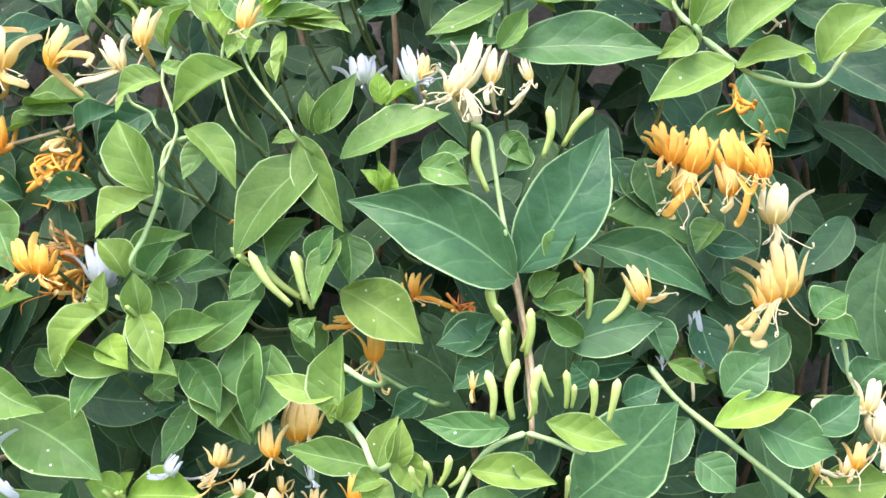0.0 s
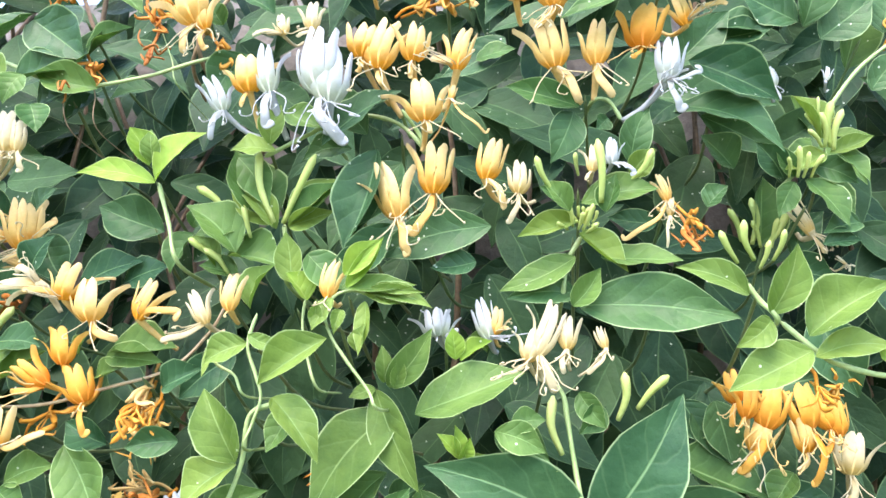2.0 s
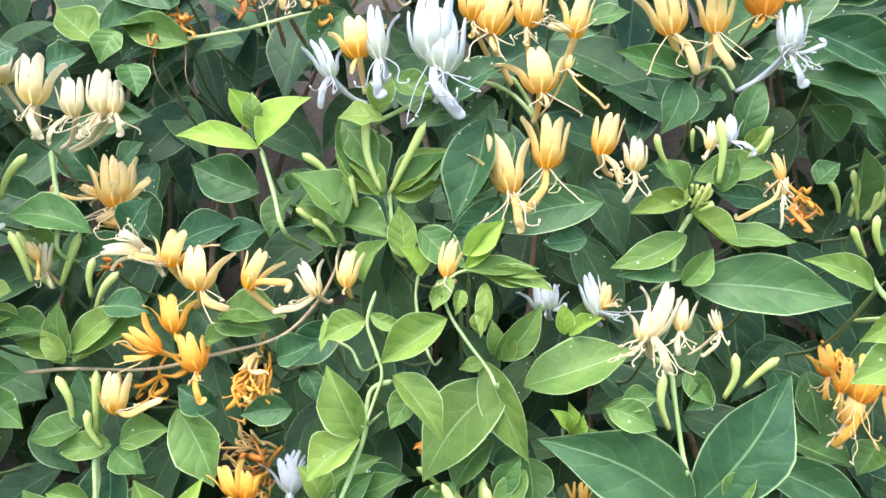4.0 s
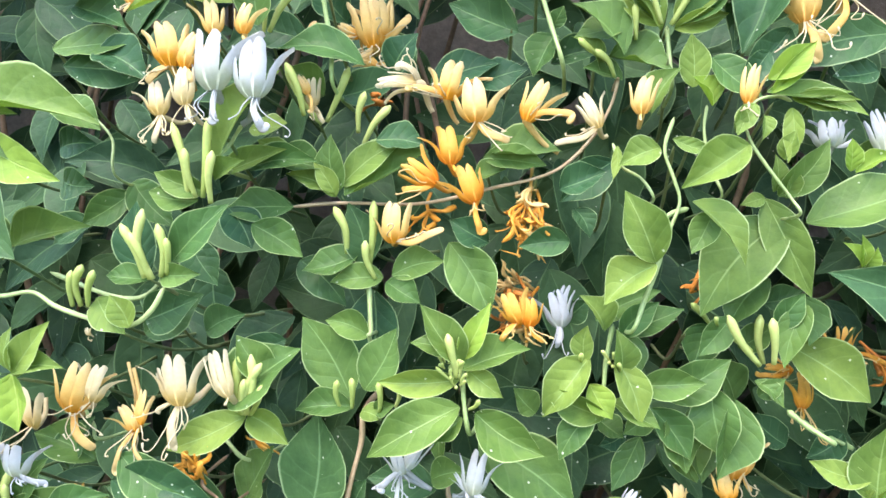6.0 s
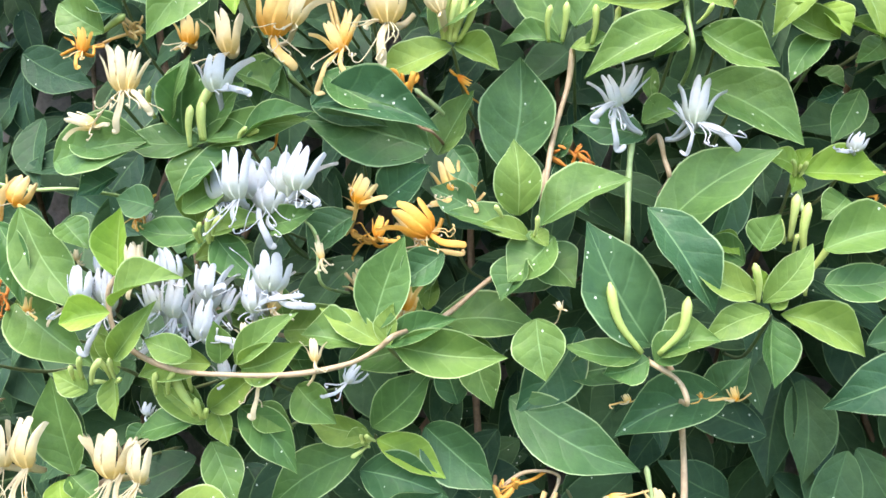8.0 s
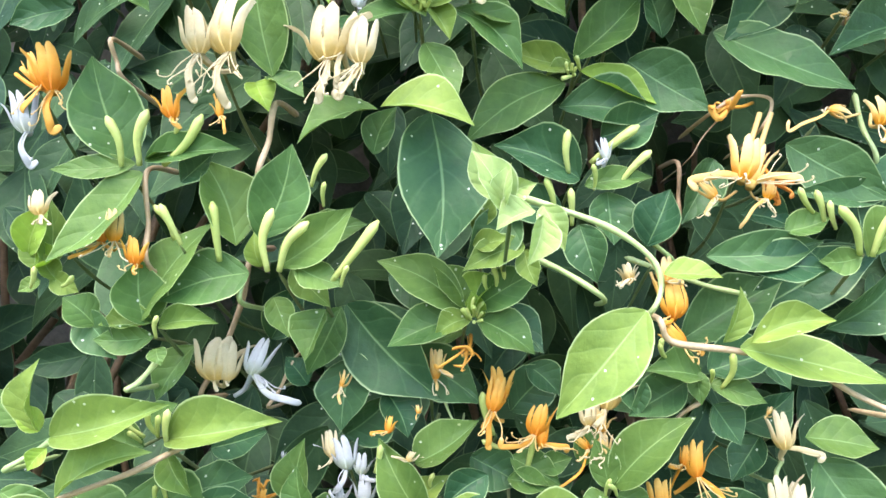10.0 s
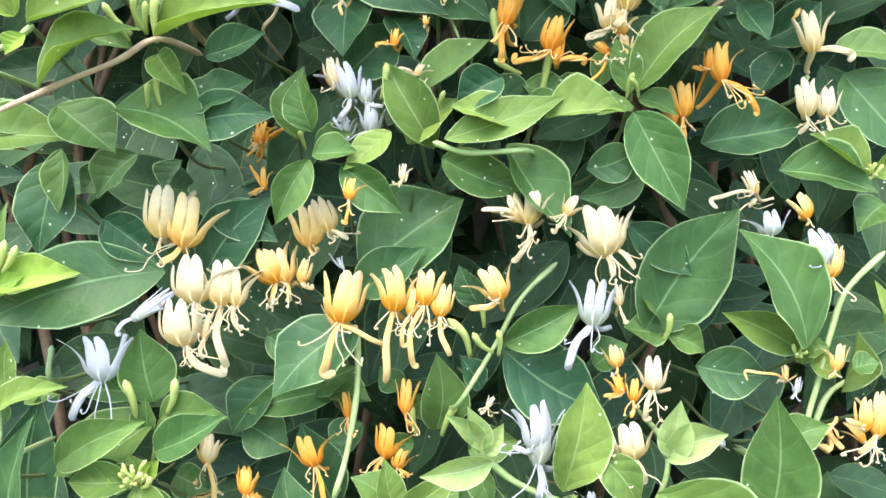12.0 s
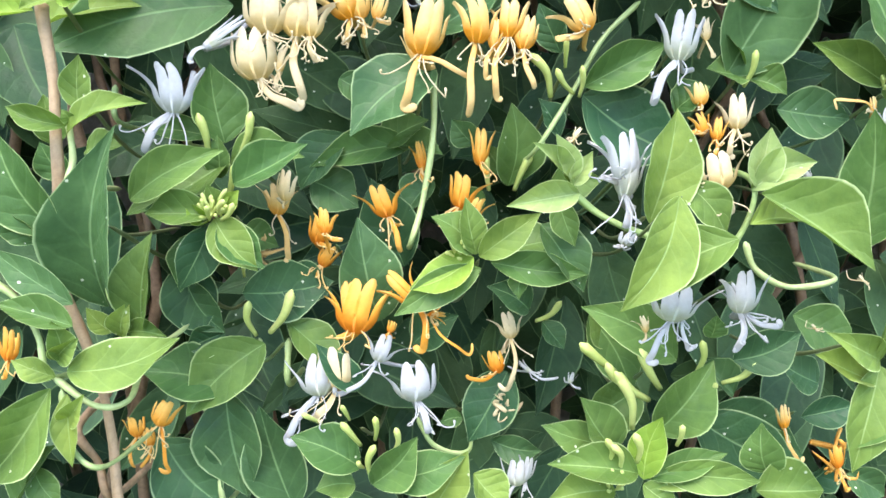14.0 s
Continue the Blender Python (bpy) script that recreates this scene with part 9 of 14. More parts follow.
leaf(s, (-0.2161, -0.0172, 1.0701), (-0.1998, -0.0212, 1.0846), 0.0159, "dark")
flower(s, (-0.2199, -0.0332, 1.1086), (-0.2165, -0.0332, 1.0958), (-0.2112, -0.0372, 1.0909), (-0.2202, -0.0212, 1.1098), "orange", wide=1.03, stamens=1)
flower(s, (-0.1976, -0.0332, 1.105), (-0.1952, -0.0332, 1.0974), (-0.1912, -0.0372, 1.0898), (-0.2035, -0.0212, 1.111), "orange", wide=0.69, stamens=4)
s = sprig("green sprig with three orange-and-white flowers", (-0.2951, -0.0054, 1.1119), (-0.3063, 0.15, 1.0743))
flower(s, (-0.2834, -0.0174, 1.1311), (-0.2809, -0.0174, 1.1088), (-0.2765, -0.0214, 1.0894), (-0.3047, -0.0054, 1.1229), "orange", wide=0.92, stamens=4)
flower(s, (-0.2932, -0.0174, 1.1276), (-0.2858, -0.0174, 1.1111), (-0.2921, -0.0214, 1.0964), (-0.3072, -0.0054, 1.1198), "orange", wide=0.8, stamens=2)
flower(s, (-0.2954, -0.0174, 1.1077), (-0.2905, -0.0174, 1.0887), (-0.2848, -0.0214, 1.0726), (-0.3006, -0.0054, 1.1), "white", wide=0.92, stamens=1)
stem(s, [(-0.2645, 0.0376, 1.1444), (-0.2631, -0.0024, 1.1409), (-0.2595, -0.0024, 1.1294), (-0.2546, -0.0024, 1.1209), (-0.2536, 0.0476, 1.1189)], 0.0013, "red")
s = sprig("fresh yellow-green sprig with four orange-and-cream flowers and a pale green bud", (-0.2867, -0.0128, 1.0509), (-0.2735, 0.15, 1.0096))
flower(s, (-0.2777, -0.0248, 1.0613), (-0.2756, -0.0248, 1.0498), (-0.2722, -0.0288, 1.0452), (-0.2914, -0.0128, 1.0452), "cream", wide=1.15, stamens=2)
flower(s, (-0.2478, -0.0248, 1.0495), (-0.2461, -0.0248, 1.0393), (-0.2587, -0.0288, 1.0311), (-0.2444, -0.0128, 1.0386), "orange", wide=0.92, stamens=4)
flower(s, (-0.2304, -0.0248, 1.0432), (-0.2297, -0.0248, 1.0307), (-0.2282, -0.0288, 1.0264), (-0.2325, -0.0128, 1.0343), "orange", wide=1.15, stamens=2)
flower(s, (-0.2405, -0.0248, 1.0552), (-0.2407, -0.0248, 1.0399), (-0.24, -0.0288, 1.0327), (-0.2392, -0.0128, 1.0416), "yellow", wide=0.92, stamens=3)
leaf(s, (-0.2862, -0.0128, 1.0323), (-0.2765, -0.0168, 1.0572), 0.0152, "young")
leaf(s, (-0.2819, -0.0128, 1.0248), (-0.2668, -0.0168, 1.0344), 0.0110, "young")
bud(s, (-0.2813, -0.0158, 1.0174), (-0.2756, -0.0248, 1.0267))
s = sprig("green sprig with eight oval leaves and pale green buds", (-0.1689, -0.012, 1.032), (-0.1602, 0.15, 1.0075))
bud(s, (-0.1955, -0.015, 1.0352), (-0.1986, -0.024, 1.0612))
bud(s, (-0.1732, -0.015, 1.032), (-0.1709, -0.024, 1.0596))
bud(s, (-0.1679, -0.015, 1.0324), (-0.1543, -0.024, 1.0547))
bud(s, (-0.2174, -0.015, 1.0436), (-0.2248, -0.024, 1.0578))
leaf(s, (-0.1895, -0.012, 1.0431), (-0.2072, -0.016, 1.0815), 0.0266, "mid")
leaf(s, (-0.1789, -0.012, 1.0467), (-0.1667, -0.016, 1.0912), 0.0291, "mid")
leaf(s, (-0.1824, -0.012, 1.0309), (-0.2223, -0.016, 1.0151), 0.0290, "mid")
leaf(s, (-0.1773, -0.012, 1.0339), (-0.1806, -0.016, 1.0494), 0.0105, "light")
leaf(s, (-0.1692, -0.012, 1.0346), (-0.1362, -0.016, 1.0634), 0.0210, "mid")
leaf(s, (-0.1611, -0.012, 1.0353), (-0.1376, -0.016, 1.0277), 0.0157, "mid")
stem(s, [(-0.1858, -0.009, 1.0276), (-0.1858, -0.009, 1.0173), (-0.1861, 0.041, 1.0146)], 0.0014, "green")
bud(s, (-0.1434, -0.015, 1.0296), (-0.1232, -0.024, 1.0573))
bud(s, (-0.1392, -0.015, 1.0274), (-0.1352, -0.024, 1.0364))
bud(s, (-0.1565, -0.015, 1.0722), (-0.1487, -0.024, 1.0858))
bud(s, (-0.15, -0.015, 1.0635), (-0.1486, -0.024, 1.073))
leaf(s, (-0.1043, -0.008, 1.1112), (-0.096, -0.023, 1.0422), 0.0448, "dark")
leaf(s, (-0.13, -0.008, 1.0903), (-0.1204, -0.012, 1.1125), 0.0185, "dark")
s = sprig("dark green sprig with one white flower and pale green buds", (-0.0343, 0.0078, 1.0871), (-0.0463, 0.15, 1.0685))
bud(s, (-0.0373, 0.0045, 1.0895), (-0.0396, -0.0045, 1.1081))
bud(s, (-0.0265, 0.009, 1.096), (-0.0058, 0, 1.1135))
bud(s, (-0.0246, 0.0065, 1.0825), (-0.0271, -0.0025, 1.093))
bud(s, (-0.0124, 0.0073, 1.0861), (0.0001, -0.0017, 1.1013))
bud(s, (-0.043, 0.0018, 1.069), (-0.0494, -0.0072, 1.0846))
bud(s, (-0.0346, 0.0034, 1.0643), (-0.0372, -0.0056, 1.0803))
flower(s, (-0.0222, 0.0012, 1.107), (-0.0202, 0.0012, 1.0963), (-0.0257, -0.0028, 1.093), (-0.023, 0.0132, 1.0879), "white", wide=0.69, stamens=3)
leaf(s, (-0.0286, 0.01, 1.0848), (0.003, 0.006, 1.09), 0.0120, "mid")
leaf(s, (-0.0317, 0.0068, 1.0873), (-0.074, 0.0028, 1.1004), 0.0290, "dark")
leaf(s, (-0.0389, 0.0073, 1.0704), (-0.0747, 0.0033, 1.0731), 0.0210, "dark")
leaf(s, (-0.0173, 0.0119, 1.0829), (-0.0136, 0.0079, 1.0565), 0.0344, "dark")
leaf(s, (-0.0302, 0.0103, 1.0656), (-0.0209, 0.0063, 1.0377), 0.0236, "dark")
leaf(s, (-0.0213, 0.014, 1.1104), (0.0055, 0.01, 1.1235), 0.0296, "dark")
leaf(s, (0.003, 0.0122, 1.0575), (0.0122, 0.0082, 1.0853), 0.0259, "dark")
leaf(s, (-0.0609, 0.0068, 1.0713), (-0.0834, 0.0028, 1.0456), 0.0291, "dark")
s = sprig("light green sprig with five oval leaves", (-0.0824, 0, 1.0697), (-0.0657, 0.15, 1.0321))
leaf(s, (-0.0848, 0, 1.0642), (-0.0926, -0.004, 1.0811), 0.0158, "light")
leaf(s, (-0.0816, 0, 1.0592), (-0.0746, -0.004, 1.0772), 0.0119, "light")
leaf(s, (-0.081, 0, 1.0514), (-0.0648, -0.004, 1.0556), 0.0131, "light")
leaf(s, (-0.0568, 0, 1.0534), (-0.085, -0.004, 1.0384), 0.0156, "light")
leaf(s, (-0.0566, 0, 1.0508), (-0.05, -0.004, 1.0338), 0.0130, "light")
stem(s, [(-0.0789, 0.003, 1.0565), (-0.0566, 0.003, 1.0492), (-0.0372, 0.003, 1.0418), (-0.0181, 0.003, 1.0306), (-0.0141, 0.053, 1.029)], 0.0016, "green")
s = sprig("dark green sprig with four yellow flowers and withered brown flowers", (0.0485, 0.016, 1.1047), (0.0562, 0.15, 1.0624))
flower(s, (0.0485, 0.004, 1.1137), (0.0444, 0.004, 1.0906), (0.0199, 0, 1.0887), (0.0562, 0.016, 1.1276), "yellow", wide=0.92, stamens=5)
flower(s, (0.0532, 0.004, 1.1101), (0.0484, 0.004, 1.0882), (0.0692, 0, 1.0926), (0.0617, 0.016, 1.128), "yellow", wide=0.57, stamens=5)
flower(s, (0.0588, 0.004, 1.0918), (0.0563, 0.004, 1.0823), (0.0426, 0, 1.0671), (0.0515, 0.016, 1.0911), "yellow", wide=0.92, stamens=6)
flower(s, (0.0233, 0.004, 1.0889), (0.0327, 0.004, 1.0817), (0.0269, 0, 1.0735), (0.0461, 0.016, 1.0879), "yellow", wide=0.8, stamens=5)
stem(s, [(0.0279, 0.059, 1.1232), (0.0321, 0.019, 1.1261), (0.0459, 0.019, 1.1358), (0.0625, 0.019, 1.1355), (0.0572, 0.019, 1.1195), (0.0557, 0.069, 1.1154)], 0.001, "red")
withered(s, (0.0397, 0.016, 1.1293), (0.0561, 0.026, 1.1357), "orange")
withered(s, (0.0636, 0.016, 1.0948), (0.0622, 0.026, 1.1032), "brown")
stem(s, [(0.0391, 0.019, 1.1266), (0.0296, 0.019, 1.1145), (0.023, 0.019, 1.1028), (0.0213, 0.069, 1.0998)], 0.0004, "wood")
leaf(s, (0.05, 0.02, 1.0772), (0.0732, 0.016, 1.0712), 0.0236, "dark")
leaf(s, (0.0357, 0.02, 1.1038), (0.0195, 0.016, 1.0694), 0.0187, "dark")
s = sprig("dark green sprig with eight oval leaves and four yellow-and-orange flowers", (0.0856, 0.022, 1.1246), (0.0699, 0.15, 1.0965))
flower(s, (0.0975, 0.01, 1.1301), (0.0869, 0.01, 1.1293), (0.067, 0.006, 1.1166), (0.1076, 0.022, 1.1319), "yellow", wide=0.8, stamens=1)
flower(s, (0.1121, 0.01, 1.1367), (0.1106, 0.01, 1.1228), (0.1115, 0.006, 1.1145), (0.113, 0.022, 1.1323), "yellow", wide=1.15, stamens=2)
stem(s, [(0.106, 0.025, 1.1435), (0.1101, 0.025, 1.1266), (0.1168, 0.025, 1.1073), (0.1179, 0.075, 1.1024)], 0.0014, "green")
stem(s, [(0.1168, 0.065, 1.1957), (0.1189, 0.025, 1.1856), (0.124, 0.025, 1.1505), (0.125, 0.025, 1.1107), (0.1246, 0.075, 1.1008)], 0.0018, "red")
leaf(s, (0.0732, 0.026, 1.1154), (0.1208, 0.016, 1.0885), 0.0295, "dark")
leaf(s, (0.1252, 0.026, 1.0941), (0.075, 0.022, 1.0901), 0.0156, "dark")
leaf(s, (0.1363, 0.026, 1.1173), (0.1125, 0.022, 1.0607), 0.0235, "dark")
leaf(s, (0.0352, 0.026, 1.1715), (0.1025, 0.016, 1.1422), 0.0306, "dark")
leaf(s, (0.1429, 0.026, 1.1813), (0.0889, 0.016, 1.1584), 0.0267, "dark")
flower(s, (0.1273, 0.01, 1.1842), (0.1286, 0.01, 1.1814), (0.1228, 0.006, 1.1787), (0.1383, 0.022, 1.1831), "orange", wide=1.15, stamens=1)
flower(s, (0.0922, 0.01, 1.1805), (0.0948, 0.01, 1.1764), (0.0853, 0.006, 1.175), (0.1022, 0.022, 1.1809), "yellow", wide=1.03, stamens=3)
leaf(s, (0.0693, 0.026, 1.2102), (0.0388, 0.022, 1.165), 0.0306, "dark")
leaf(s, (0.0599, 0.026, 1.2539), (0.0299, 0.022, 1.2255), 0.0256, "dark")
leaf(s, (0.016, 0.022, 1.2029), (0.0279, 0.018, 1.1665), 0.0227, "mid")
leaf(s, (0.0638, 0.026, 1.1854), (0.1079, 0.022, 1.1961), 0.0222, "dark")
s = sprig("green sprig with six oval leaves and pale green buds", (0.0978, -0.0048, 1.0584), (0.1049, 0.15, 1.0179))
bud(s, (0.0941, -0.0078, 1.0576), (0.0803, -0.0168, 1.0775))
bud(s, (0.0997, -0.0078, 1.0571), (0.1087, -0.0168, 1.0806))
bud(s, (0.0731, -0.0078, 1.0752), (0.0627, -0.0168, 1.0848))
bud(s, (0.0781, -0.0078, 1.0706), (0.07, -0.0168, 1.0841))
bud(s, (0.0831, -0.0078, 1.0686), (0.0761, -0.0168, 1.0797))
leaf(s, (0.0966, -0.0048, 1.057), (0.0754, -0.0088, 1.0532), 0.0144, "mid")
leaf(s, (0.099, -0.0048, 1.0572), (0.1219, -0.0088, 1.0744), 0.0192, "mid")
leaf(s, (0.1081, -0.0008, 1.0551), (0.1229, -0.0048, 1.0519), 0.0214, "dark")
leaf(s, (0.0617, -0.0048, 1.0665), (0.0803, -0.0088, 1.0734), 0.0147, "mid")
leaf(s, (0.0273, -0.0008, 1.0531), (0.0792, -0.0048, 1.063), 0.0198, "dark")
leaf(s, (0.0453, -0.0008, 1.0495), (0.0818, -0.0048, 1.0507), 0.0220, "dark")
s = sprig("green sprig with two cream-and-yellow flowers", (0.0077, 0.0236, 1.0488), (-0.0043, 0.15, 1.0072))
flower(s, (-0.0075, 0.0116, 1.0488), (-0.0045, 0.0116, 1.0411), (-0.01, 0.0076, 1.0359), (0.0023, 0.0236, 1.0456), "cream", wide=1.03, stamens=5)
flower(s, (0.0125, 0.0116, 1.0531), (0.0117, 0.0116, 1.0399), (0.019, 0.0076, 1.0411), (0.0078, 0.0236, 1.046), "yellow", wide=1.03, stamens=4)
stem(s, [(-0.0047, 0.0266, 1.0529), (0.0138, 0.0266, 1.0477), (0.0361, 0.0266, 1.0414), (0.0553, 0.0266, 1.0378), (0.06, 0.0766, 1.0369)], 0.0014, "green")
stem(s, [(-0.0072, 0.0266, 1.0778), (0.0076, 0.0266, 1.0623), (0.0191, 0.0266, 1.0522), (0.022, 0.0766, 1.0497)], 0.0014, "green")
stem(s, [(0.0193, 0.0666, 1.1079), (0.0196, 0.0266, 1.1027), (0.0207, 0.0266, 1.0858), (0.0208, 0.0266, 1.0689), (0.0208, 0.0766, 1.0647)], 0.0012, "wood")
s = sprig("green sprig with pale green buds and withered brown flowers", (-0.0814, 0.014, 1.0196), (-0.091, 0.15, 0.9838))
leaf(s, (-0.0828, 0.014, 1.0223), (-0.0999, 0.01, 1.0415), 0.0185, "light")
leaf(s, (-0.08, 0.014, 1.0197), (-0.0648, 0.01, 1.0381), 0.0145, "young")
leaf(s, (-0.0827, 0.014, 1.0196), (-0.1269, 0.01, 1.0417), 0.0218, "mid")
leaf(s, (-0.0774, 0.014, 1.0226), (-0.0467, 0.01, 1.0432), 0.0190, "mid")
leaf(s, (-0.0826, 0.014, 1.0181), (-0.1186, 0.01, 1.0009), 0.0190, "mid")
leaf(s, (-0.0771, 0.014, 1.0172), (-0.0481, 0.01, 1.0021), 0.0206, "mid")
leaf(s, (-0.0798, 0.014, 1.017), (-0.0967, 0.01, 1.0063), 0.0132, "light")
leaf(s, (-0.0718, 0.018, 1.0232), (-0.0436, 0.014, 1.0029), 0.0238, "dark")
leaf(s, (-0.0743, 0.014, 1.0173), (-0.0806, 0.01, 1.0303), 0.0092, "young")
bud(s, (-0.0811, 0.011, 1.0168), (-0.0842, 0.002, 1.0214))
bud(s, (-0.0785, 0.011, 1.0182), (-0.0789, 0.002, 1.0231))
bud(s, (-0.0685, 0.011, 1.0311), (-0.0709, 0.002, 1.0423))
bud(s, (-0.0726, 0.011, 1.0309), (-0.0745, 0.002, 1.038))
bud(s, (-0.0645, 0.011, 1.0341), (-0.0669, 0.002, 1.0438))
withered(s, (-0.0802, 0.014, 1.0019), (-0.0792, 0.024, 1.0091), "orange")
tuft(s, (-0.0778, 0.011, 1.0169), 7, 0.011)
s = sprig("light green sprig with eight oval leaves", (-0.0062, -0.0394, 1.0238), (0.0011, 0.15, 1.0031))
leaf(s, (-0.0074, -0.0394, 1.0248), (-0.0428, -0.0434, 0.9785), 0.0281, "light")
stem(s, [(-0.0668, -0.0364, 1.0706), (-0.0463, -0.0364, 1.0657), (-0.0234, -0.0364, 1.0586), (-0.0064, -0.0364, 1.0477), (-0.0012, -0.0364, 1.0361), (-0.0055, -0.0364, 1.024), (-0.0071, 0.0136, 1.0207)], 0.0015, "green")
stem(s, [(-0.0043, 0.0036, 1.0243), (-0.0019, -0.0364, 1.0219), (0.0043, -0.0364, 1.0128), (0.0299, -0.0364, 1.0109), (0.0577, -0.0364, 1.0069), (0.0785, -0.0364, 0.9967), (0.0969, -0.0364, 0.9887), (0.1001, 0.0136, 0.9866)], 0.0015, "red")
leaf(s, (0.0311, -0.0394, 1.0122), (0.0906, -0.0434, 1.0022), 0.0189, "light")
leaf(s, (0.0355, -0.0394, 1.0147), (0.0677, -0.0434, 1.0258), 0.0134, "light")
leaf(s, (0.0242, -0.0394, 1.014), (0.0289, -0.0434, 1.0372), 0.0100, "light")
leaf(s, (-0.0011, -0.0394, 1.0405), (0.0219, -0.0434, 1.0403), 0.0101, "light")
leaf(s, (-0.0715, -0.0394, 1.0673), (-0.0837, -0.0434, 1.0908), 0.0149, "pale")
leaf(s, (-0.0692, -0.0394, 1.0674), (-0.0558, -0.0434, 1.0745), 0.0138, "pale")
leaf(s, (-0.0526, -0.0394, 1.066), (-0.0428, -0.0434, 1.0469), 0.0125, "pale")
s = sprig("dark green sprig with seven oval leaves and pale green buds", (0.0361, 0.0182, 0.9942), (0.0311, 0.15, 0.9513))
bud(s, (0.0159, 0.0152, 1.0037), (0.0094, 0.0062, 1.0113))
bud(s, (0.0146, 0.0152, 1.0036), (0.0105, 0.0062, 1.014))
bud(s, (0.0364, 0.0152, 0.9943), (0.0342, 0.0062, 1.0009))
bud(s, (0.0418, 0.0152, 0.9919), (0.0435, 0.0062, 1.0095))
leaf(s, (0.0333, 0.0182, 0.9967), (0.0051, 0.0142, 0.9977), 0.0158, "mid")
leaf(s, (0.0361, 0.0182, 0.9942), (0.063, 0.0142, 0.9866), 0.0125, "mid")
leaf(s, (0.0372, 0.0222, 0.9995), (0.0706, 0.0182, 1.0126), 0.0236, "dark")
leaf(s, (0.0305, 0.0182, 0.9992), (0.0325, 0.0142, 0.9834), 0.0118, "mid")
leaf(s, (0.0264, 0.0222, 0.9933), (-0.001, 0.0182, 0.9755), 0.0236, "dark")
leaf(s, (0.0404, 0.0222, 0.9834), (0.0531, 0.0182, 0.9656), 0.0261, "dark")
leaf(s, (0.0017, 0.0222, 0.9946), (0.0044, 0.0182, 0.9758), 0.0185, "dark")
stem(s, [(0.0373, 0.0612, 0.9883), (0.0346, 0.0212, 0.9858), (0.024, 0.0212, 0.9769), (0.0138, 0.0212, 0.96), (0.0109, 0.0712, 0.9559)], 0.0012, "red")
s = sprig("green sprig with three orange-and-cream flowers", (0.0205, 0.026, 1.0386), (0.0012, 0.15, 1.0159))
flower(s, (0.0171, 0.014, 1.043), (0.0178, 0.014, 1.0239), (0.0115, 0.01, 1.0206), (0.0175, 0.026, 1.0441), "orange", wide=1.03, stamens=1)
flower(s, (0.0098, 0.014, 1.0207), (0.0237, 0.014, 1.0107), (0.0306, 0.01, 1.0085), (0.0184, 0.026, 1.0217), "orange", wide=0.69, stamens=5)
flower(s, (-0.0061, 0.014, 1.0471), (-0.0044, 0.014, 1.0389), (-0.0107, 0.01, 1.0382), (-0.0021, 0.026, 1.0458), "cream", wide=1.03, stamens=4)
s = sprig("green sprig with five cream-and-yellow flowers", (-0.0121, 0.034, 0.9853), (-0.0141, 0.15, 0.9526))
flower(s, (-0.0093, 0.022, 0.9971), (-0.0112, 0.022, 0.9777), (-0.017, 0.018, 0.9696), (-0.0067, 0.034, 0.9912), "cream", wide=1.03, stamens=3)
flower(s, (-0.021, 0.022, 0.9825), (-0.019, 0.022, 0.9691), (-0.0302, 0.018, 0.9633), (-0.0119, 0.034, 0.9797), "cream", wide=1.03, stamens=5)
flower(s, (-0.0126, 0.022, 0.9777), (-0.0135, 0.022, 0.9667), (-0.0096, 0.018, 0.9566), (-0.0091, 0.034, 0.9798), "yellow", wide=1.03, stamens=5)
flower(s, (-0.0242, 0.022, 0.9633), (-0.0185, 0.022, 0.9582), (-0.033, 0.018, 0.939), (-0.0084, 0.034, 0.9658), "orange", wide=0.8, stamens=4)
flower(s, (-0.0107, 0.022, 0.9668), (-0.0116, 0.022, 0.956), (-0.0163, 0.018, 0.9536), (-0.0085, 0.034, 0.9686), "yellow", wide=0.92, stamens=6)
s = sprig("dark green sprig with three orange flowers and pale green buds", (-0.0439, 0.046, 0.9627), (-0.0452, 0.15, 0.9293))
flower(s, (-0.0624, 0.034, 0.9938), (-0.0628, 0.034, 0.9767), (-0.0706, 0.03, 0.9625), (-0.0592, 0.046, 0.9762), "orange", wide=0.92, stamens=1)
flower(s, (-0.043, 0.034, 0.978), (-0.0434, 0.034, 0.961), (-0.0603, 0.03, 0.9548), (-0.0408, 0.046, 0.96), "orange", wide=1.03, stamens=5)
flower(s, (-0.0398, 0.034, 0.9726), (-0.0403, 0.034, 0.9557), (-0.0282, 0.03, 0.957), (-0.0378, 0.046, 0.9601), "orange", wide=0.57, stamens=4)
bud(s, (-0.0459, 0.043, 0.9427), (-0.0385, 0.034, 0.9741))
bud(s, (-0.0642, 0.043, 0.9587), (-0.0715, 0.034, 0.9805))
bud(s, (-0.0565, 0.043, 0.9521), (-0.0701, 0.034, 0.9566))
stem(s, [(-0.0471, 0.049, 0.9462), (-0.0624, 0.049, 0.9321), (-0.0822, 0.049, 0.9193), (-0.0871, 0.099, 0.9164)], 0.0013, "green")
leaf(s, (-0.0557, 0.05, 0.9702), (-0.0309, 0.046, 0.9955), 0.0312, "dark")
leaf(s, (-0.075, 0.05, 0.9456), (-0.048, 0.046, 0.9336), 0.0312, "dark")
leaf(s, (-0.0398, 0.046, 0.9428), (-0.0234, 0.042, 0.9501), 0.0140, "mid")
leaf(s, (-0.0546, 0.046, 0.9475), (-0.0284, 0.042, 0.9356), 0.0169, "mid")
s = sprig("dark green sprig with five oval leaves and yellow-and-orange flowers", (-0.0976, 0.036, 0.9783), (-0.0958, 0.15, 0.9547))
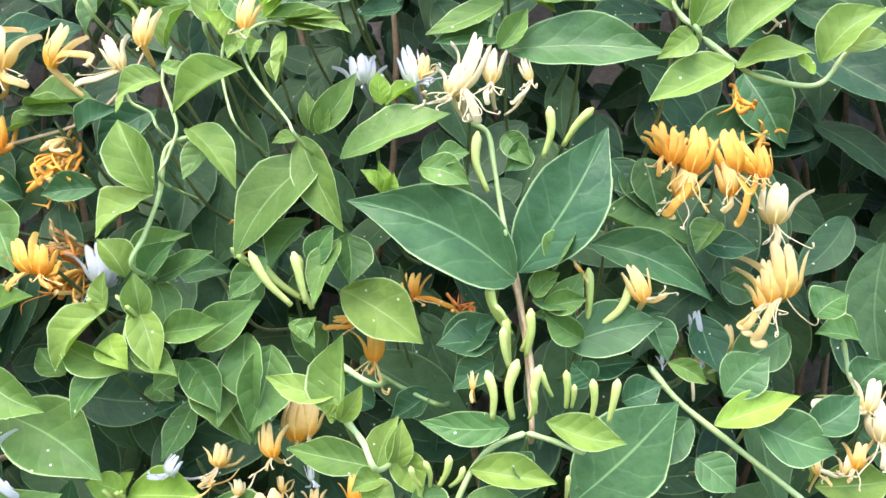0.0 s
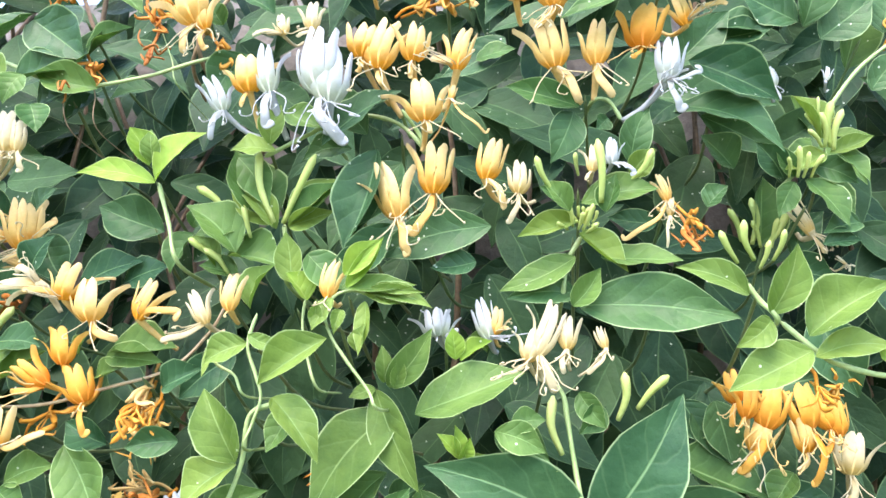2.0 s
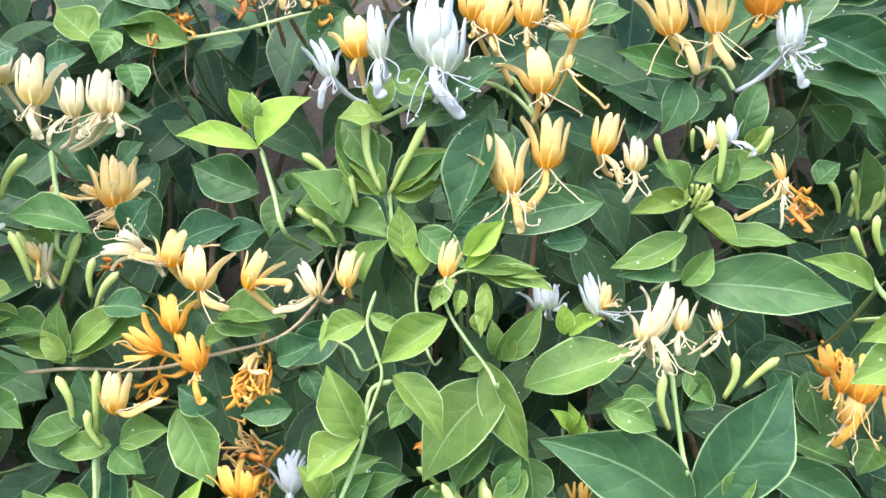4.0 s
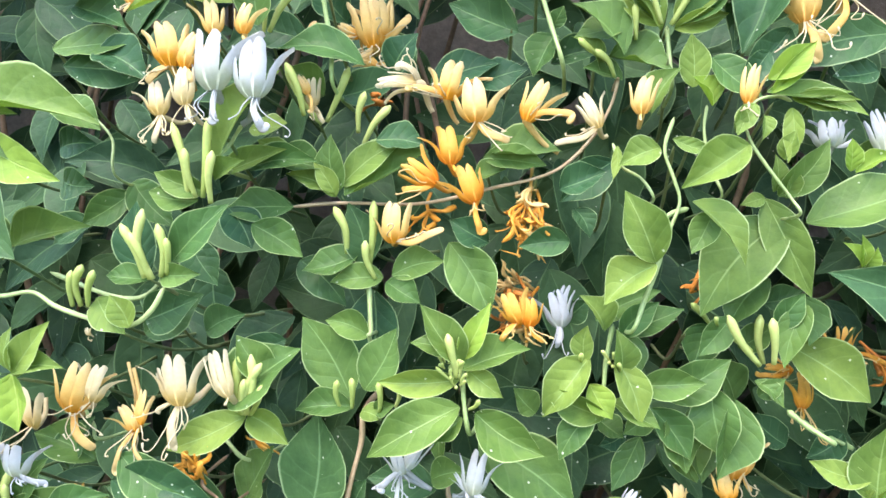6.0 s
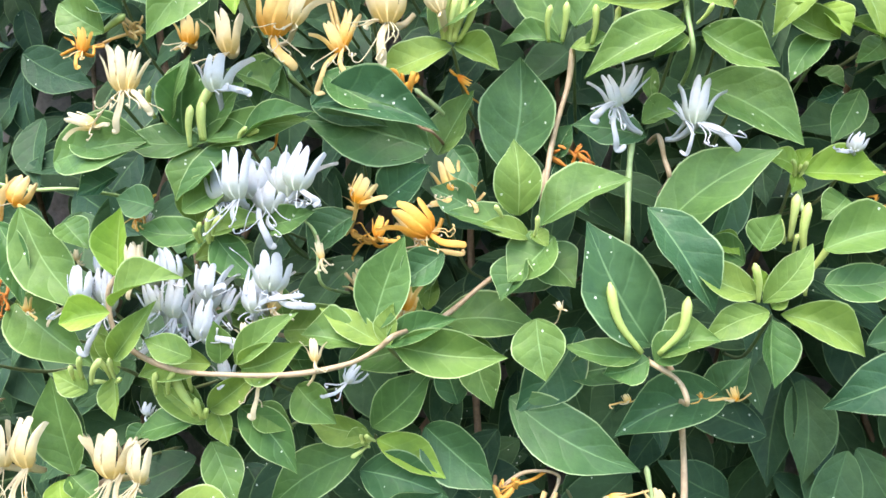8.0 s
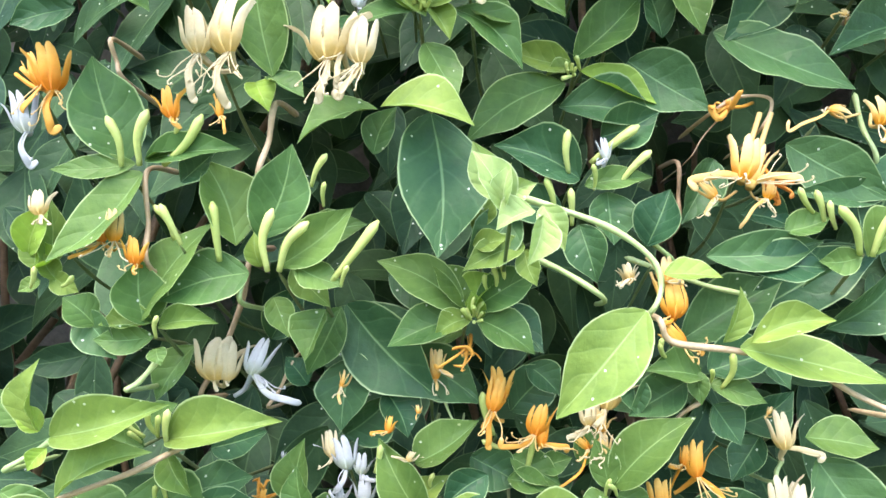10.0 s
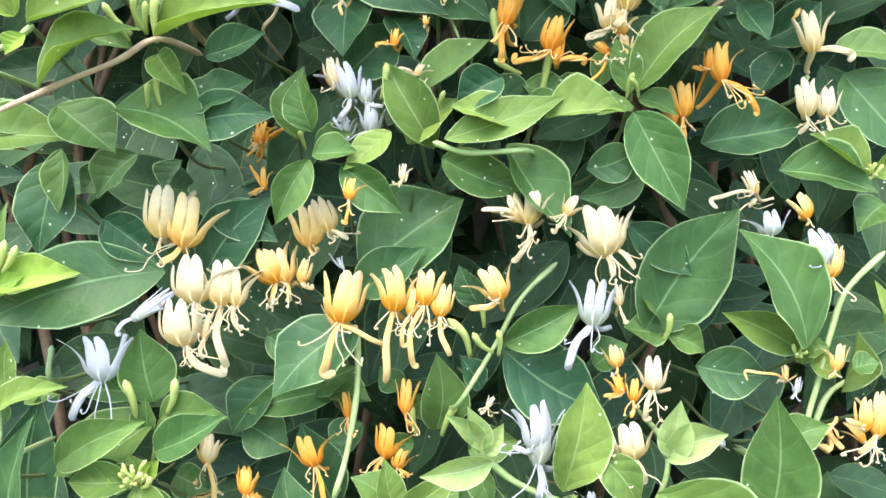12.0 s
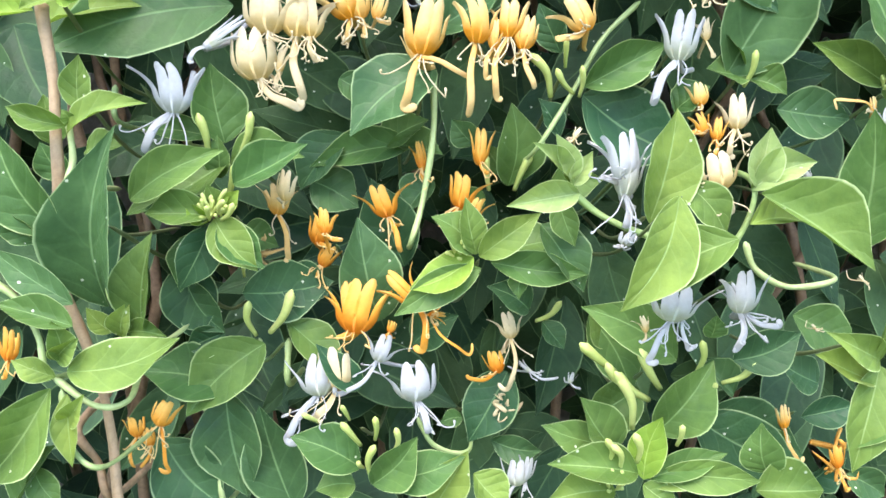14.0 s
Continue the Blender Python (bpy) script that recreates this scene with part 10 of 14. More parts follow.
flower(s, (-0.0944, 0.024, 1.0014), (-0.0937, 0.024, 0.9903), (-0.0865, 0.02, 0.988), (-0.0958, 0.036, 0.9957), "yellow", wide=0.69, stamens=1)
flower(s, (-0.1023, 0.024, 0.9731), (-0.1026, 0.024, 0.9689), (-0.103, 0.02, 0.9665), (-0.1014, 0.036, 0.971), "yellow", wide=1.03, stamens=0)
stem(s, [(-0.0959, 0.039, 0.9957), (-0.0919, 0.039, 0.9786), (-0.0853, 0.039, 0.9647), (-0.0809, 0.039, 0.9636), (-0.0798, 0.089, 0.9633)], 0.0007, "green")
flower(s, (-0.1397, 0.024, 0.9873), (-0.1419, 0.024, 0.9788), (-0.1406, 0.02, 0.9708), (-0.1384, 0.036, 0.9843), "yellow", wide=0.46, stamens=3)
flower(s, (-0.1159, 0.024, 0.9667), (-0.1167, 0.024, 0.9584), (-0.1245, 0.02, 0.9583), (-0.1138, 0.036, 0.9631), "orange", wide=0.8, stamens=4)
flower(s, (-0.1036, 0.024, 0.951), (-0.1061, 0.024, 0.9453), (-0.1142, 0.02, 0.948), (-0.1012, 0.036, 0.9469), "cream", wide=0.92, stamens=2)
flower(s, (-0.0792, 0.024, 1.0051), (-0.079, 0.024, 1.0009), (-0.0733, 0.02, 0.9972), (-0.0807, 0.036, 1.0081), "orange", wide=0.69, stamens=2)
leaf(s, (-0.1446, 0.04, 1.0203), (-0.0921, 0.03, 0.9756), 0.0396, "dark")
leaf(s, (-0.1163, 0.04, 0.9944), (-0.0715, 0.036, 0.9743), 0.0308, "dark")
leaf(s, (-0.1396, 0.04, 0.9929), (-0.142, 0.036, 0.9556), 0.0365, "dark")
leaf(s, (-0.1468, 0.036, 1.0185), (-0.1607, 0.032, 0.983), 0.0241, "mid")
leaf(s, (-0.1209, 0.04, 0.9766), (-0.1076, 0.036, 0.955), 0.0252, "dark")
s = sprig("light green sprig with four oval leaves", (-0.1045, 0.04, 0.919), (-0.0906, 0.15, 0.9027))
leaf(s, (-0.097, 0.04, 0.9139), (-0.1225, 0.036, 0.9538), 0.0223, "light")
leaf(s, (-0.1031, 0.04, 0.9417), (-0.0721, 0.036, 0.9662), 0.0182, "mid")
leaf(s, (-0.1044, 0.04, 0.9163), (-0.1195, 0.036, 0.9328), 0.0112, "light")
leaf(s, (-0.1101, 0.04, 0.9158), (-0.0855, 0.036, 0.9379), 0.0167, "light")
s = sprig("green sprig with two oval leaves and pale green buds", (-0.1648, 0.04, 0.9272), (-0.1698, 0.15, 0.8886))
leaf(s, (-0.1625, 0.04, 0.9161), (-0.1601, 0.036, 0.9508), 0.0196, "mid")
leaf(s, (-0.1548, 0.04, 0.911), (-0.136, 0.036, 0.9187), 0.0168, "mid")
bud(s, (-0.1585, 0.037, 0.9114), (-0.1601, 0.028, 0.9186))
bud(s, (-0.1231, 0.037, 0.9362), (-0.1203, 0.028, 0.9516))
bud(s, (-0.094, 0.037, 0.9297), (-0.0929, 0.028, 0.9397))
s = sprig("green sprig with white-and-cream flowers and withered brown flowers", (-0.1401, 0.051, 0.9405), (-0.1326, 0.15, 0.903))
flower(s, (-0.1407, 0.039, 0.9535), (-0.138, 0.039, 0.9366), (-0.1423, 0.035, 0.9258), (-0.137, 0.051, 0.9378), "white", wide=1.03, stamens=1)
flower(s, (-0.13, 0.039, 0.9457), (-0.1306, 0.039, 0.9343), (-0.1228, 0.035, 0.9327), (-0.1304, 0.051, 0.9295), "white", wide=1.03, stamens=2)
flower(s, (-0.1403, 0.039, 0.928), (-0.1397, 0.039, 0.9196), (-0.1451, 0.035, 0.9256), (-0.1361, 0.051, 0.9263), "white", wide=0.92, stamens=3)
flower(s, (-0.1263, 0.039, 0.9345), (-0.1282, 0.039, 0.9204), (-0.1328, 0.035, 0.9125), (-0.1302, 0.051, 0.9267), "white", wide=1.03, stamens=4)
flower(s, (-0.1482, 0.039, 0.9559), (-0.1456, 0.039, 0.9418), (-0.1463, 0.035, 0.9395), (-0.1431, 0.051, 0.9403), "cream", wide=0.92, stamens=2)
flower(s, (-0.1719, 0.039, 0.9429), (-0.1701, 0.039, 0.9388), (-0.1662, 0.035, 0.9382), (-0.1715, 0.051, 0.9399), "white", wide=0.69, stamens=4)
withered(s, (-0.183, 0.051, 0.9172), (-0.1881, 0.061, 0.9091), "orange")
flower(s, (-0.1791, 0.039, 0.924), (-0.1796, 0.039, 0.914), (-0.1841, 0.035, 0.9118), (-0.1851, 0.051, 0.9055), "orange", wide=0.8, stamens=3)
s = sprig("green sprig with two oval leaves and three cream-and-white flowers", (-0.201, 0.03, 0.9896), (-0.1894, 0.15, 0.9695))
flower(s, (-0.2052, 0.018, 1.0005), (-0.2033, 0.018, 0.9785), (-0.2001, 0.014, 0.9734), (-0.2086, 0.03, 0.9778), "cream", wide=1.26, stamens=0)
flower(s, (-0.1967, 0.018, 0.9983), (-0.1977, 0.018, 0.9788), (-0.1949, 0.014, 0.9765), (-0.2055, 0.03, 0.9751), "cream", wide=0.92, stamens=0)
flower(s, (-0.1802, 0.018, 1.0021), (-0.1855, 0.018, 0.9824), (-0.1587, 0.014, 0.9707), (-0.1964, 0.03, 0.9701), "white", wide=0.92, stamens=5)
stem(s, [(-0.1934, 0.073, 1.05), (-0.1948, 0.033, 1.0423), (-0.1984, 0.033, 1.0158), (-0.2074, 0.033, 0.9863), (-0.2145, 0.033, 0.9688), (-0.216, 0.083, 0.9644)], 0.0018, "red")
stem(s, [(-0.1649, 0.073, 0.9969), (-0.1673, 0.033, 0.9918), (-0.1746, 0.033, 0.9742), (-0.1796, 0.033, 0.9653), (-0.1806, 0.083, 0.9631)], 0.001, "red")
leaf(s, (-0.2188, 0.03, 0.9942), (-0.2346, 0.026, 0.9651), 0.0209, "mid")
leaf(s, (-0.1606, 0.034, 0.9779), (-0.1723, 0.03, 0.9915), 0.0166, "dark")
s = sprig("green sprig with eight oval leaves and pale green buds", (-0.2225, -0.013, 1.0039), (-0.2285, 0.15, 0.9769))
leaf(s, (-0.2276, -0.013, 1.0036), (-0.2315, -0.017, 1.0338), 0.0275, "mid")
leaf(s, (-0.2305, -0.013, 1.006), (-0.1984, -0.017, 1.0526), 0.0237, "mid")
leaf(s, (-0.2239, -0.013, 1.0051), (-0.2476, -0.017, 1.0023), 0.0125, "light")
leaf(s, (-0.2212, -0.013, 1.004), (-0.1926, -0.017, 1.0069), 0.0112, "light")
leaf(s, (-0.2232, -0.013, 0.9988), (-0.2494, -0.017, 0.9958), 0.0137, "mid")
leaf(s, (-0.2215, -0.013, 0.9938), (-0.2167, -0.017, 0.9865), 0.0124, "mid")
bud(s, (-0.2208, -0.016, 0.9988), (-0.2176, -0.025, 1.0087))
bud(s, (-0.2666, -0.016, 1.019), (-0.2573, -0.025, 1.0237))
stem(s, [(-0.2209, -0.01, 0.9888), (-0.229, -0.01, 0.978), (-0.2338, -0.01, 0.9738), (-0.2343, 0.04, 0.9728)], 0.0014, "green")
leaf(s, (-0.2508, -0.013, 1.0021), (-0.2655, -0.017, 1.0138), 0.0200, "mid")
leaf(s, (-0.2611, -0.009, 1.0069), (-0.239, -0.013, 0.9876), 0.0226, "dark")
s = sprig("light green sprig with five oval leaves", (-0.2816, -0.0104, 1.0314), (-0.2643, 0.15, 0.9877))
leaf(s, (-0.2771, -0.0104, 1.0264), (-0.2785, -0.0144, 1.0599), 0.0128, "light")
leaf(s, (-0.2783, -0.0104, 1.0264), (-0.2906, -0.0144, 1.0395), 0.0114, "light")
leaf(s, (-0.2803, -0.0104, 1.021), (-0.2879, -0.0144, 1.015), 0.0102, "light")
leaf(s, (-0.2754, -0.0104, 1.0239), (-0.2594, -0.0144, 1.0167), 0.0114, "light")
leaf(s, (-0.2725, -0.0104, 1.0215), (-0.2795, -0.0144, 1.0336), 0.0090, "light")
s = sprig("light green sprig with five oval leaves", (-0.2617, -0.021, 0.9522), (-0.2634, 0.15, 0.9351))
leaf(s, (-0.2617, -0.021, 0.9522), (-0.2082, -0.025, 0.9706), 0.0206, "light")
leaf(s, (-0.267, -0.021, 0.9543), (-0.2682, -0.025, 0.9864), 0.0146, "light")
leaf(s, (-0.2564, -0.021, 0.9259), (-0.2136, -0.025, 0.9498), 0.0157, "light")
leaf(s, (-0.267, -0.021, 0.9543), (-0.276, -0.025, 0.9663), 0.0109, "young")
leaf(s, (-0.2625, -0.021, 0.9473), (-0.2679, -0.025, 0.9378), 0.0109, "young")
stem(s, [(-0.2043, 0.022, 0.951), (-0.2099, -0.018, 0.9479), (-0.2266, -0.018, 0.9383), (-0.2554, -0.018, 0.9254), (-0.2838, -0.018, 0.9089), (-0.2894, 0.032, 0.9053)], 0.0014, "red")
stem(s, [(-0.2608, -0.018, 0.9519), (-0.2701, -0.018, 0.944), (-0.2818, -0.018, 0.9357), (-0.2833, 0.032, 0.934)], 0.0014, "green")
s = sprig("light green sprig with four oval leaves and pale green buds", (-0.2162, -0.002, 0.9479), (-0.1987, 0.15, 0.9143))
leaf(s, (-0.2166, -0.002, 0.9517), (-0.1606, -0.014, 0.9654), 0.0203, "light")
bud(s, (-0.226, -0.005, 0.9527), (-0.2347, -0.014, 0.9631))
bud(s, (-0.2195, -0.005, 0.9531), (-0.2222, -0.014, 0.9663))
bud(s, (-0.2195, -0.005, 0.9531), (-0.217, -0.014, 0.9642))
bud(s, (-0.2152, -0.005, 0.9496), (-0.2129, -0.014, 0.967))
bud(s, (-0.2271, -0.005, 0.9501), (-0.2302, -0.014, 0.9558))
leaf(s, (-0.216, -0.002, 0.9453), (-0.2012, -0.006, 0.9278), 0.0139, "light")
leaf(s, (-0.2248, -0.002, 0.955), (-0.2115, -0.006, 0.9691), 0.0128, "mid")
leaf(s, (-0.2267, -0.002, 0.9472), (-0.2463, -0.006, 0.9514), 0.0178, "mid")
s = sprig("green sprig with eight oval leaves and pale green buds", (-0.2192, 0.004, 0.926), (-0.2258, 0.15, 0.9089))
leaf(s, (-0.2362, 0.004, 0.9222), (-0.192, 0, 0.9044), 0.0283, "mid")
leaf(s, (-0.2617, 0.004, 0.923), (-0.2338, 0, 0.9028), 0.0258, "mid")
leaf(s, (-0.21, 0.008, 0.9259), (-0.1763, 0.004, 0.9366), 0.0205, "dark")
leaf(s, (-0.1986, 0.008, 0.9476), (-0.1714, 0.004, 0.9577), 0.0180, "dark")
leaf(s, (-0.2064, 0.008, 0.9157), (-0.1658, 0.004, 0.9218), 0.0230, "dark")
bud(s, (-0.2152, 0.001, 0.9242), (-0.2129, -0.008, 0.9373))
bud(s, (-0.2203, 0.001, 0.9226), (-0.2175, -0.008, 0.9319))
leaf(s, (-0.2975, 0.004, 0.9077), (-0.2501, 0, 0.908), 0.0220, "light")
leaf(s, (-0.2963, 0.004, 0.9208), (-0.2613, 0, 0.9137), 0.0156, "mid")
leaf(s, (-0.2891, 0.004, 0.9526), (-0.3049, 0, 0.9703), 0.0157, "mid")
s = sprig("light green sprig with three oval leaves", (-0.0535, 0.006, 0.9298), (-0.0486, 0.15, 0.9136))
leaf(s, (-0.0918, 0.006, 0.9144), (-0.0398, 0.002, 0.9341), 0.0177, "light")
leaf(s, (-0.0481, 0.006, 0.925), (-0.0138, 0.002, 0.9283), 0.0189, "light")
leaf(s, (-0.0609, 0.006, 0.9216), (-0.09, 0.002, 0.9282), 0.0152, "light")
stem(s, [(-0.0971, 0.009, 0.9133), (-0.0811, 0.009, 0.9092), (-0.055, 0.009, 0.911), (-0.0488, 0.059, 0.9119)], 0.0014, "green")
s = sprig("green sprig with four oval leaves and pale green buds", (-0.0071, 0.021, 0.94), (-0.0014, 0.15, 0.9128))
leaf(s, (-0.0057, 0.021, 0.9414), (0.0291, 0.011, 0.9781), 0.0210, "light")
leaf(s, (-0.0083, 0.021, 0.9399), (-0.0169, 0.017, 0.964), 0.0157, "mid")
leaf(s, (-0.0042, 0.021, 0.9375), (0.0127, 0.017, 0.9301), 0.0144, "mid")
leaf(s, (-0.0068, 0.021, 0.9347), (-0.0234, 0.017, 0.929), 0.0131, "mid")
bud(s, (-0.0102, 0.018, 0.9376), (-0.0097, 0.009, 0.947))
bud(s, (-0.0049, 0.018, 0.938), (-0.0108, 0.009, 0.9443))
s = sprig("green sprig with four orange-and-yellow flowers", (0.0323, 0.037, 0.9543), (0.0309, 0.15, 0.9133))
flower(s, (0.0312, 0.025, 0.9654), (0.0345, 0.025, 0.948), (0.0499, 0.021, 0.9338), (0.0273, 0.037, 0.9372), "orange", wide=0.8, stamens=6)
flower(s, (0.0299, 0.025, 0.9627), (0.0275, 0.025, 0.953), (0.0196, 0.021, 0.953), (0.0258, 0.037, 0.94), "orange", wide=0.69, stamens=3)
flower(s, (0.0155, 0.025, 0.9467), (0.0175, 0.025, 0.9307), (0.0169, 0.021, 0.9182), (0.0194, 0.037, 0.9229), "orange", wide=1.03, stamens=2)
flower(s, (0.0102, 0.025, 0.941), (0.0135, 0.025, 0.9277), (0.0141, 0.021, 0.9233), (0.0167, 0.037, 0.9227), "yellow", wide=0.69, stamens=0)
s = sprig("dark green sprig with five oval leaves and four cream-and-yellow flowers", (0.0844, 0.042, 0.9741), (0.0694, 0.15, 0.9555))
flower(s, (0.0751, 0.03, 0.9829), (0.0782, 0.03, 0.9638), (0.0944, 0.026, 0.9627), (0.082, 0.042, 0.957), "cream", wide=0.92, stamens=1)
flower(s, (0.0708, 0.03, 0.9841), (0.0695, 0.03, 0.9799), (0.0667, 0.026, 0.9786), (0.0786, 0.042, 0.9795), "yellow", wide=0.69, stamens=0)
flower(s, (0.0731, 0.03, 0.9512), (0.0763, 0.03, 0.9337), (0.0722, 0.026, 0.9261), (0.088, 0.042, 0.9461), "cream", wide=1.09, stamens=3)
flower(s, (0.0856, 0.03, 0.9479), (0.0859, 0.03, 0.9343), (0.0872, 0.026, 0.9245), (0.088, 0.042, 0.9461), "cream", wide=1.03, stamens=3)
stem(s, [(0.0833, 0.045, 0.9567), (0.0805, 0.045, 0.9507), (0.0779, 0.045, 0.9449), (0.0761, 0.095, 0.9436)], 0.0013, "green")
leaf(s, (0.0931, 0.042, 0.969), (0.1279, 0.038, 0.9662), 0.0193, "mid")
leaf(s, (0.1008, 0.046, 0.9577), (0.1325, 0.036, 0.9171), 0.0412, "dark")
leaf(s, (0.0603, 0.046, 0.9722), (0.0868, 0.042, 0.9915), 0.0249, "dark")
leaf(s, (0.0332, 0.046, 0.9218), (0.0827, 0.042, 0.9318), 0.0275, "dark")
leaf(s, (0.0719, 0.046, 0.9672), (0.0569, 0.042, 0.944), 0.0165, "dark")
s = sprig("dark green sprig with eight oval leaves", (-0.1057, 0.03, 0.8952), (-0.1181, 0.15, 0.8591))
leaf(s, (-0.1312, 0.05, 0.8518), (-0.0817, 0.055, 0.8908), 0.054, "dark")
leaf(s, (-0.204, 0.034, 0.849), (-0.1719, 0.03, 0.8875), 0.0311, "dark")
leaf(s, (-0.2535, 0.034, 0.8741), (-0.2243, 0.03, 0.8537), 0.0234, "dark")
leaf(s, (0.0064, 0.034, 0.83), (0.0474, 0.03, 0.8901), 0.0487, "dark")
leaf(s, (-0.0038, 0.034, 0.8805), (0.0266, 0.03, 0.8577), 0.0204, "dark")
leaf(s, (0.0312, 0.034, 0.8148), (0.0644, 0.03, 0.8114), 0.0308, "dark")
leaf(s, (-0.2022, 0.034, 0.8787), (-0.1686, 0.03, 0.8664), 0.0207, "dark")
leaf(s, (-0.1309, 0.034, 0.8437), (-0.0994, 0.03, 0.8663), 0.0233, "dark")
s = sprig("green sprig with five oval leaves and two orange-and-cream flowers", (-0.136, 0.018, 0.8949), (-0.1387, 0.15, 0.8555))
leaf(s, (-0.1387, 0.018, 0.9024), (-0.1096, 0.014, 0.8815), 0.0187, "mid")
leaf(s, (-0.1529, 0.018, 0.9045), (-0.1665, 0.014, 0.8743), 0.0161, "mid")
leaf(s, (-0.1517, 0.018, 0.907), (-0.1308, 0.014, 0.9085), 0.0161, "mid")
flower(s, (-0.1318, 0.006, 0.8963), (-0.1328, 0.006, 0.8864), (-0.1331, 0.002, 0.8762), (-0.1308, 0.018, 0.895), "orange", wide=0.92, stamens=2)
flower(s, (-0.1086, 0.006, 0.9033), (-0.1097, 0.006, 0.8958), (-0.1105, 0.002, 0.8929), (-0.1079, 0.018, 0.9009), "cream", wide=0.8, stamens=2)
leaf(s, (-0.1163, 0.018, 0.9185), (-0.1368, 0.014, 0.9), 0.0136, "light")
leaf(s, (-0.1521, 0.018, 0.9172), (-0.1585, 0.014, 0.9414), 0.0187, "mid")
s = sprig("dark green sprig with five oval leaves and two orange flowers", (-0.2879, 0.047, 0.8941), (-0.2546, 0.15, 0.8596))
leaf(s, (-0.2846, 0.051, 0.903), (-0.2913, 0.047, 0.855), 0.0325, "dark")
leaf(s, (-0.2812, 0.047, 0.9082), (-0.2798, 0.043, 0.8761), 0.0163, "mid")
leaf(s, (-0.245, 0.051, 0.9073), (-0.2624, 0.047, 0.8838), 0.0243, "dark")
leaf(s, (-0.259, 0.051, 0.9012), (-0.2709, 0.047, 0.8864), 0.0216, "dark")
leaf(s, (-0.2224, 0.051, 0.9052), (-0.2289, 0.047, 0.8879), 0.0189, "dark")
flower(s, (-0.1789, 0.035, 0.902), (-0.1772, 0.035, 0.8913), (-0.1828, 0.031, 0.8881), (-0.1875, 0.047, 0.9032), "orange", wide=0.57, stamens=3)
flower(s, (-0.1821, 0.035, 0.9193), (-0.1805, 0.035, 0.9127), (-0.1847, 0.031, 0.9066), (-0.1795, 0.047, 0.9173), "orange", wide=0.92, stamens=4)
s = sprig("green sprig with cream-and-yellow flowers", (-0.2175, 0.032, 0.8722), (-0.2026, 0.15, 0.8531))
flower(s, (-0.2189, 0.02, 0.891), (-0.2195, 0.02, 0.8664), (-0.2192, 0.016, 0.8613), (-0.2199, 0.032, 0.8641), "cream", wide=1.03, stamens=1)
flower(s, (-0.2045, 0.02, 0.8864), (-0.2104, 0.02, 0.8629), (-0.2191, 0.016, 0.8548), (-0.2131, 0.032, 0.8616), "yellow", wide=1.15, stamens=3)
flower(s, (-0.205, 0.02, 0.8592), (-0.2032, 0.02, 0.8372), (-0.1979, 0.016, 0.8338), (-0.2112, 0.032, 0.8376), "cream", wide=1.38, stamens=4)
flower(s, (-0.1907, 0.02, 0.8584), (-0.1914, 0.02, 0.8364), (-0.1868, 0.016, 0.8085), (-0.195, 0.032, 0.8382), "cream", wide=1.03, stamens=4)
flower(s, (-0.1841, 0.02, 0.8548), (-0.1849, 0.02, 0.8366), (-0.1822, 0.016, 0.8267), (-0.195, 0.032, 0.8382), "cream", wide=0.92, stamens=4)
flower(s, (-0.2123, 0.02, 0.8395), (-0.2078, 0.02, 0.8175), (-0.1893, 0.016, 0.8058), (-0.2054, 0.032, 0.8243), "cream", wide=1.26, stamens=4)
flower(s, (-0.1978, 0.02, 0.8335), (-0.1988, 0.02, 0.8205), (-0.1986, 0.016, 0.8132), (-0.2053, 0.032, 0.8216), "cream", wide=0.57, stamens=3)
s = sprig("dark green sprig with two oval leaves and two white flowers", (-0.2616, 0.026, 0.8143), (-0.2384, 0.15, 0.7767))
leaf(s, (-0.2216, 0.03, 0.8508), (-0.2974, 0.01, 0.8249), 0.0385, "dark")
leaf(s, (-0.3048, 0.026, 0.8366), (-0.2592, 0.022, 0.8472), 0.0194, "light")
flower(s, (-0.2128, 0.014, 0.8419), (-0.2291, 0.014, 0.8297), (-0.235, 0.01, 0.8235), (-0.2145, 0.026, 0.8421), "white", wide=0.46, stamens=0)
flower(s, (-0.2419, 0.014, 0.8229), (-0.2427, 0.014, 0.8011), (-0.2544, 0.01, 0.7833), (-0.2379, 0.026, 0.8206), "white", wide=1.15, stamens=6)
stem(s, [(-0.2739, 0.029, 0.8136), (-0.2727, 0.029, 0.7975), (-0.2707, 0.079, 0.7942)], 0.0014, "green")
stem(s, [(-0.2385, 0.029, 0.7934), (-0.2397, 0.029, 0.788), (-0.2385, 0.079, 0.7874)], 0.001, "green")
s = sprig("green sprig with five oval leaves and pale green buds", (-0.2158, 0.026, 0.7897), (-0.1982, 0.15, 0.7693))
leaf(s, (-0.2238, 0.026, 0.7893), (-0.2297, 0.022, 0.824), 0.0245, "mid")
leaf(s, (-0.2222, 0.026, 0.7814), (-0.2645, 0.016, 0.7558), 0.0245, "mid")
leaf(s, (-0.2209, 0.026, 0.7815), (-0.1873, 0.022, 0.7842), 0.0181, "mid")
leaf(s, (-0.2292, 0.026, 0.7918), (-0.2593, 0.022, 0.794), 0.0116, "mid")
bud(s, (-0.2303, 0.023, 0.7817), (-0.2328, 0.014, 0.8015))
bud(s, (-0.2159, 0.023, 0.7849), (-0.2097, 0.014, 0.803))
bud(s, (-0.2219, 0.023, 0.7635), (-0.2163, 0.014, 0.7803))
leaf(s, (-0.226, 0.026, 0.7733), (-0.2262, 0.022, 0.7927), 0.0155, "mid")
s = sprig("light green sprig with six oval leaves and pale green buds", (-0.2236, 0.008, 0.7574), (-0.2287, 0.15, 0.7282))
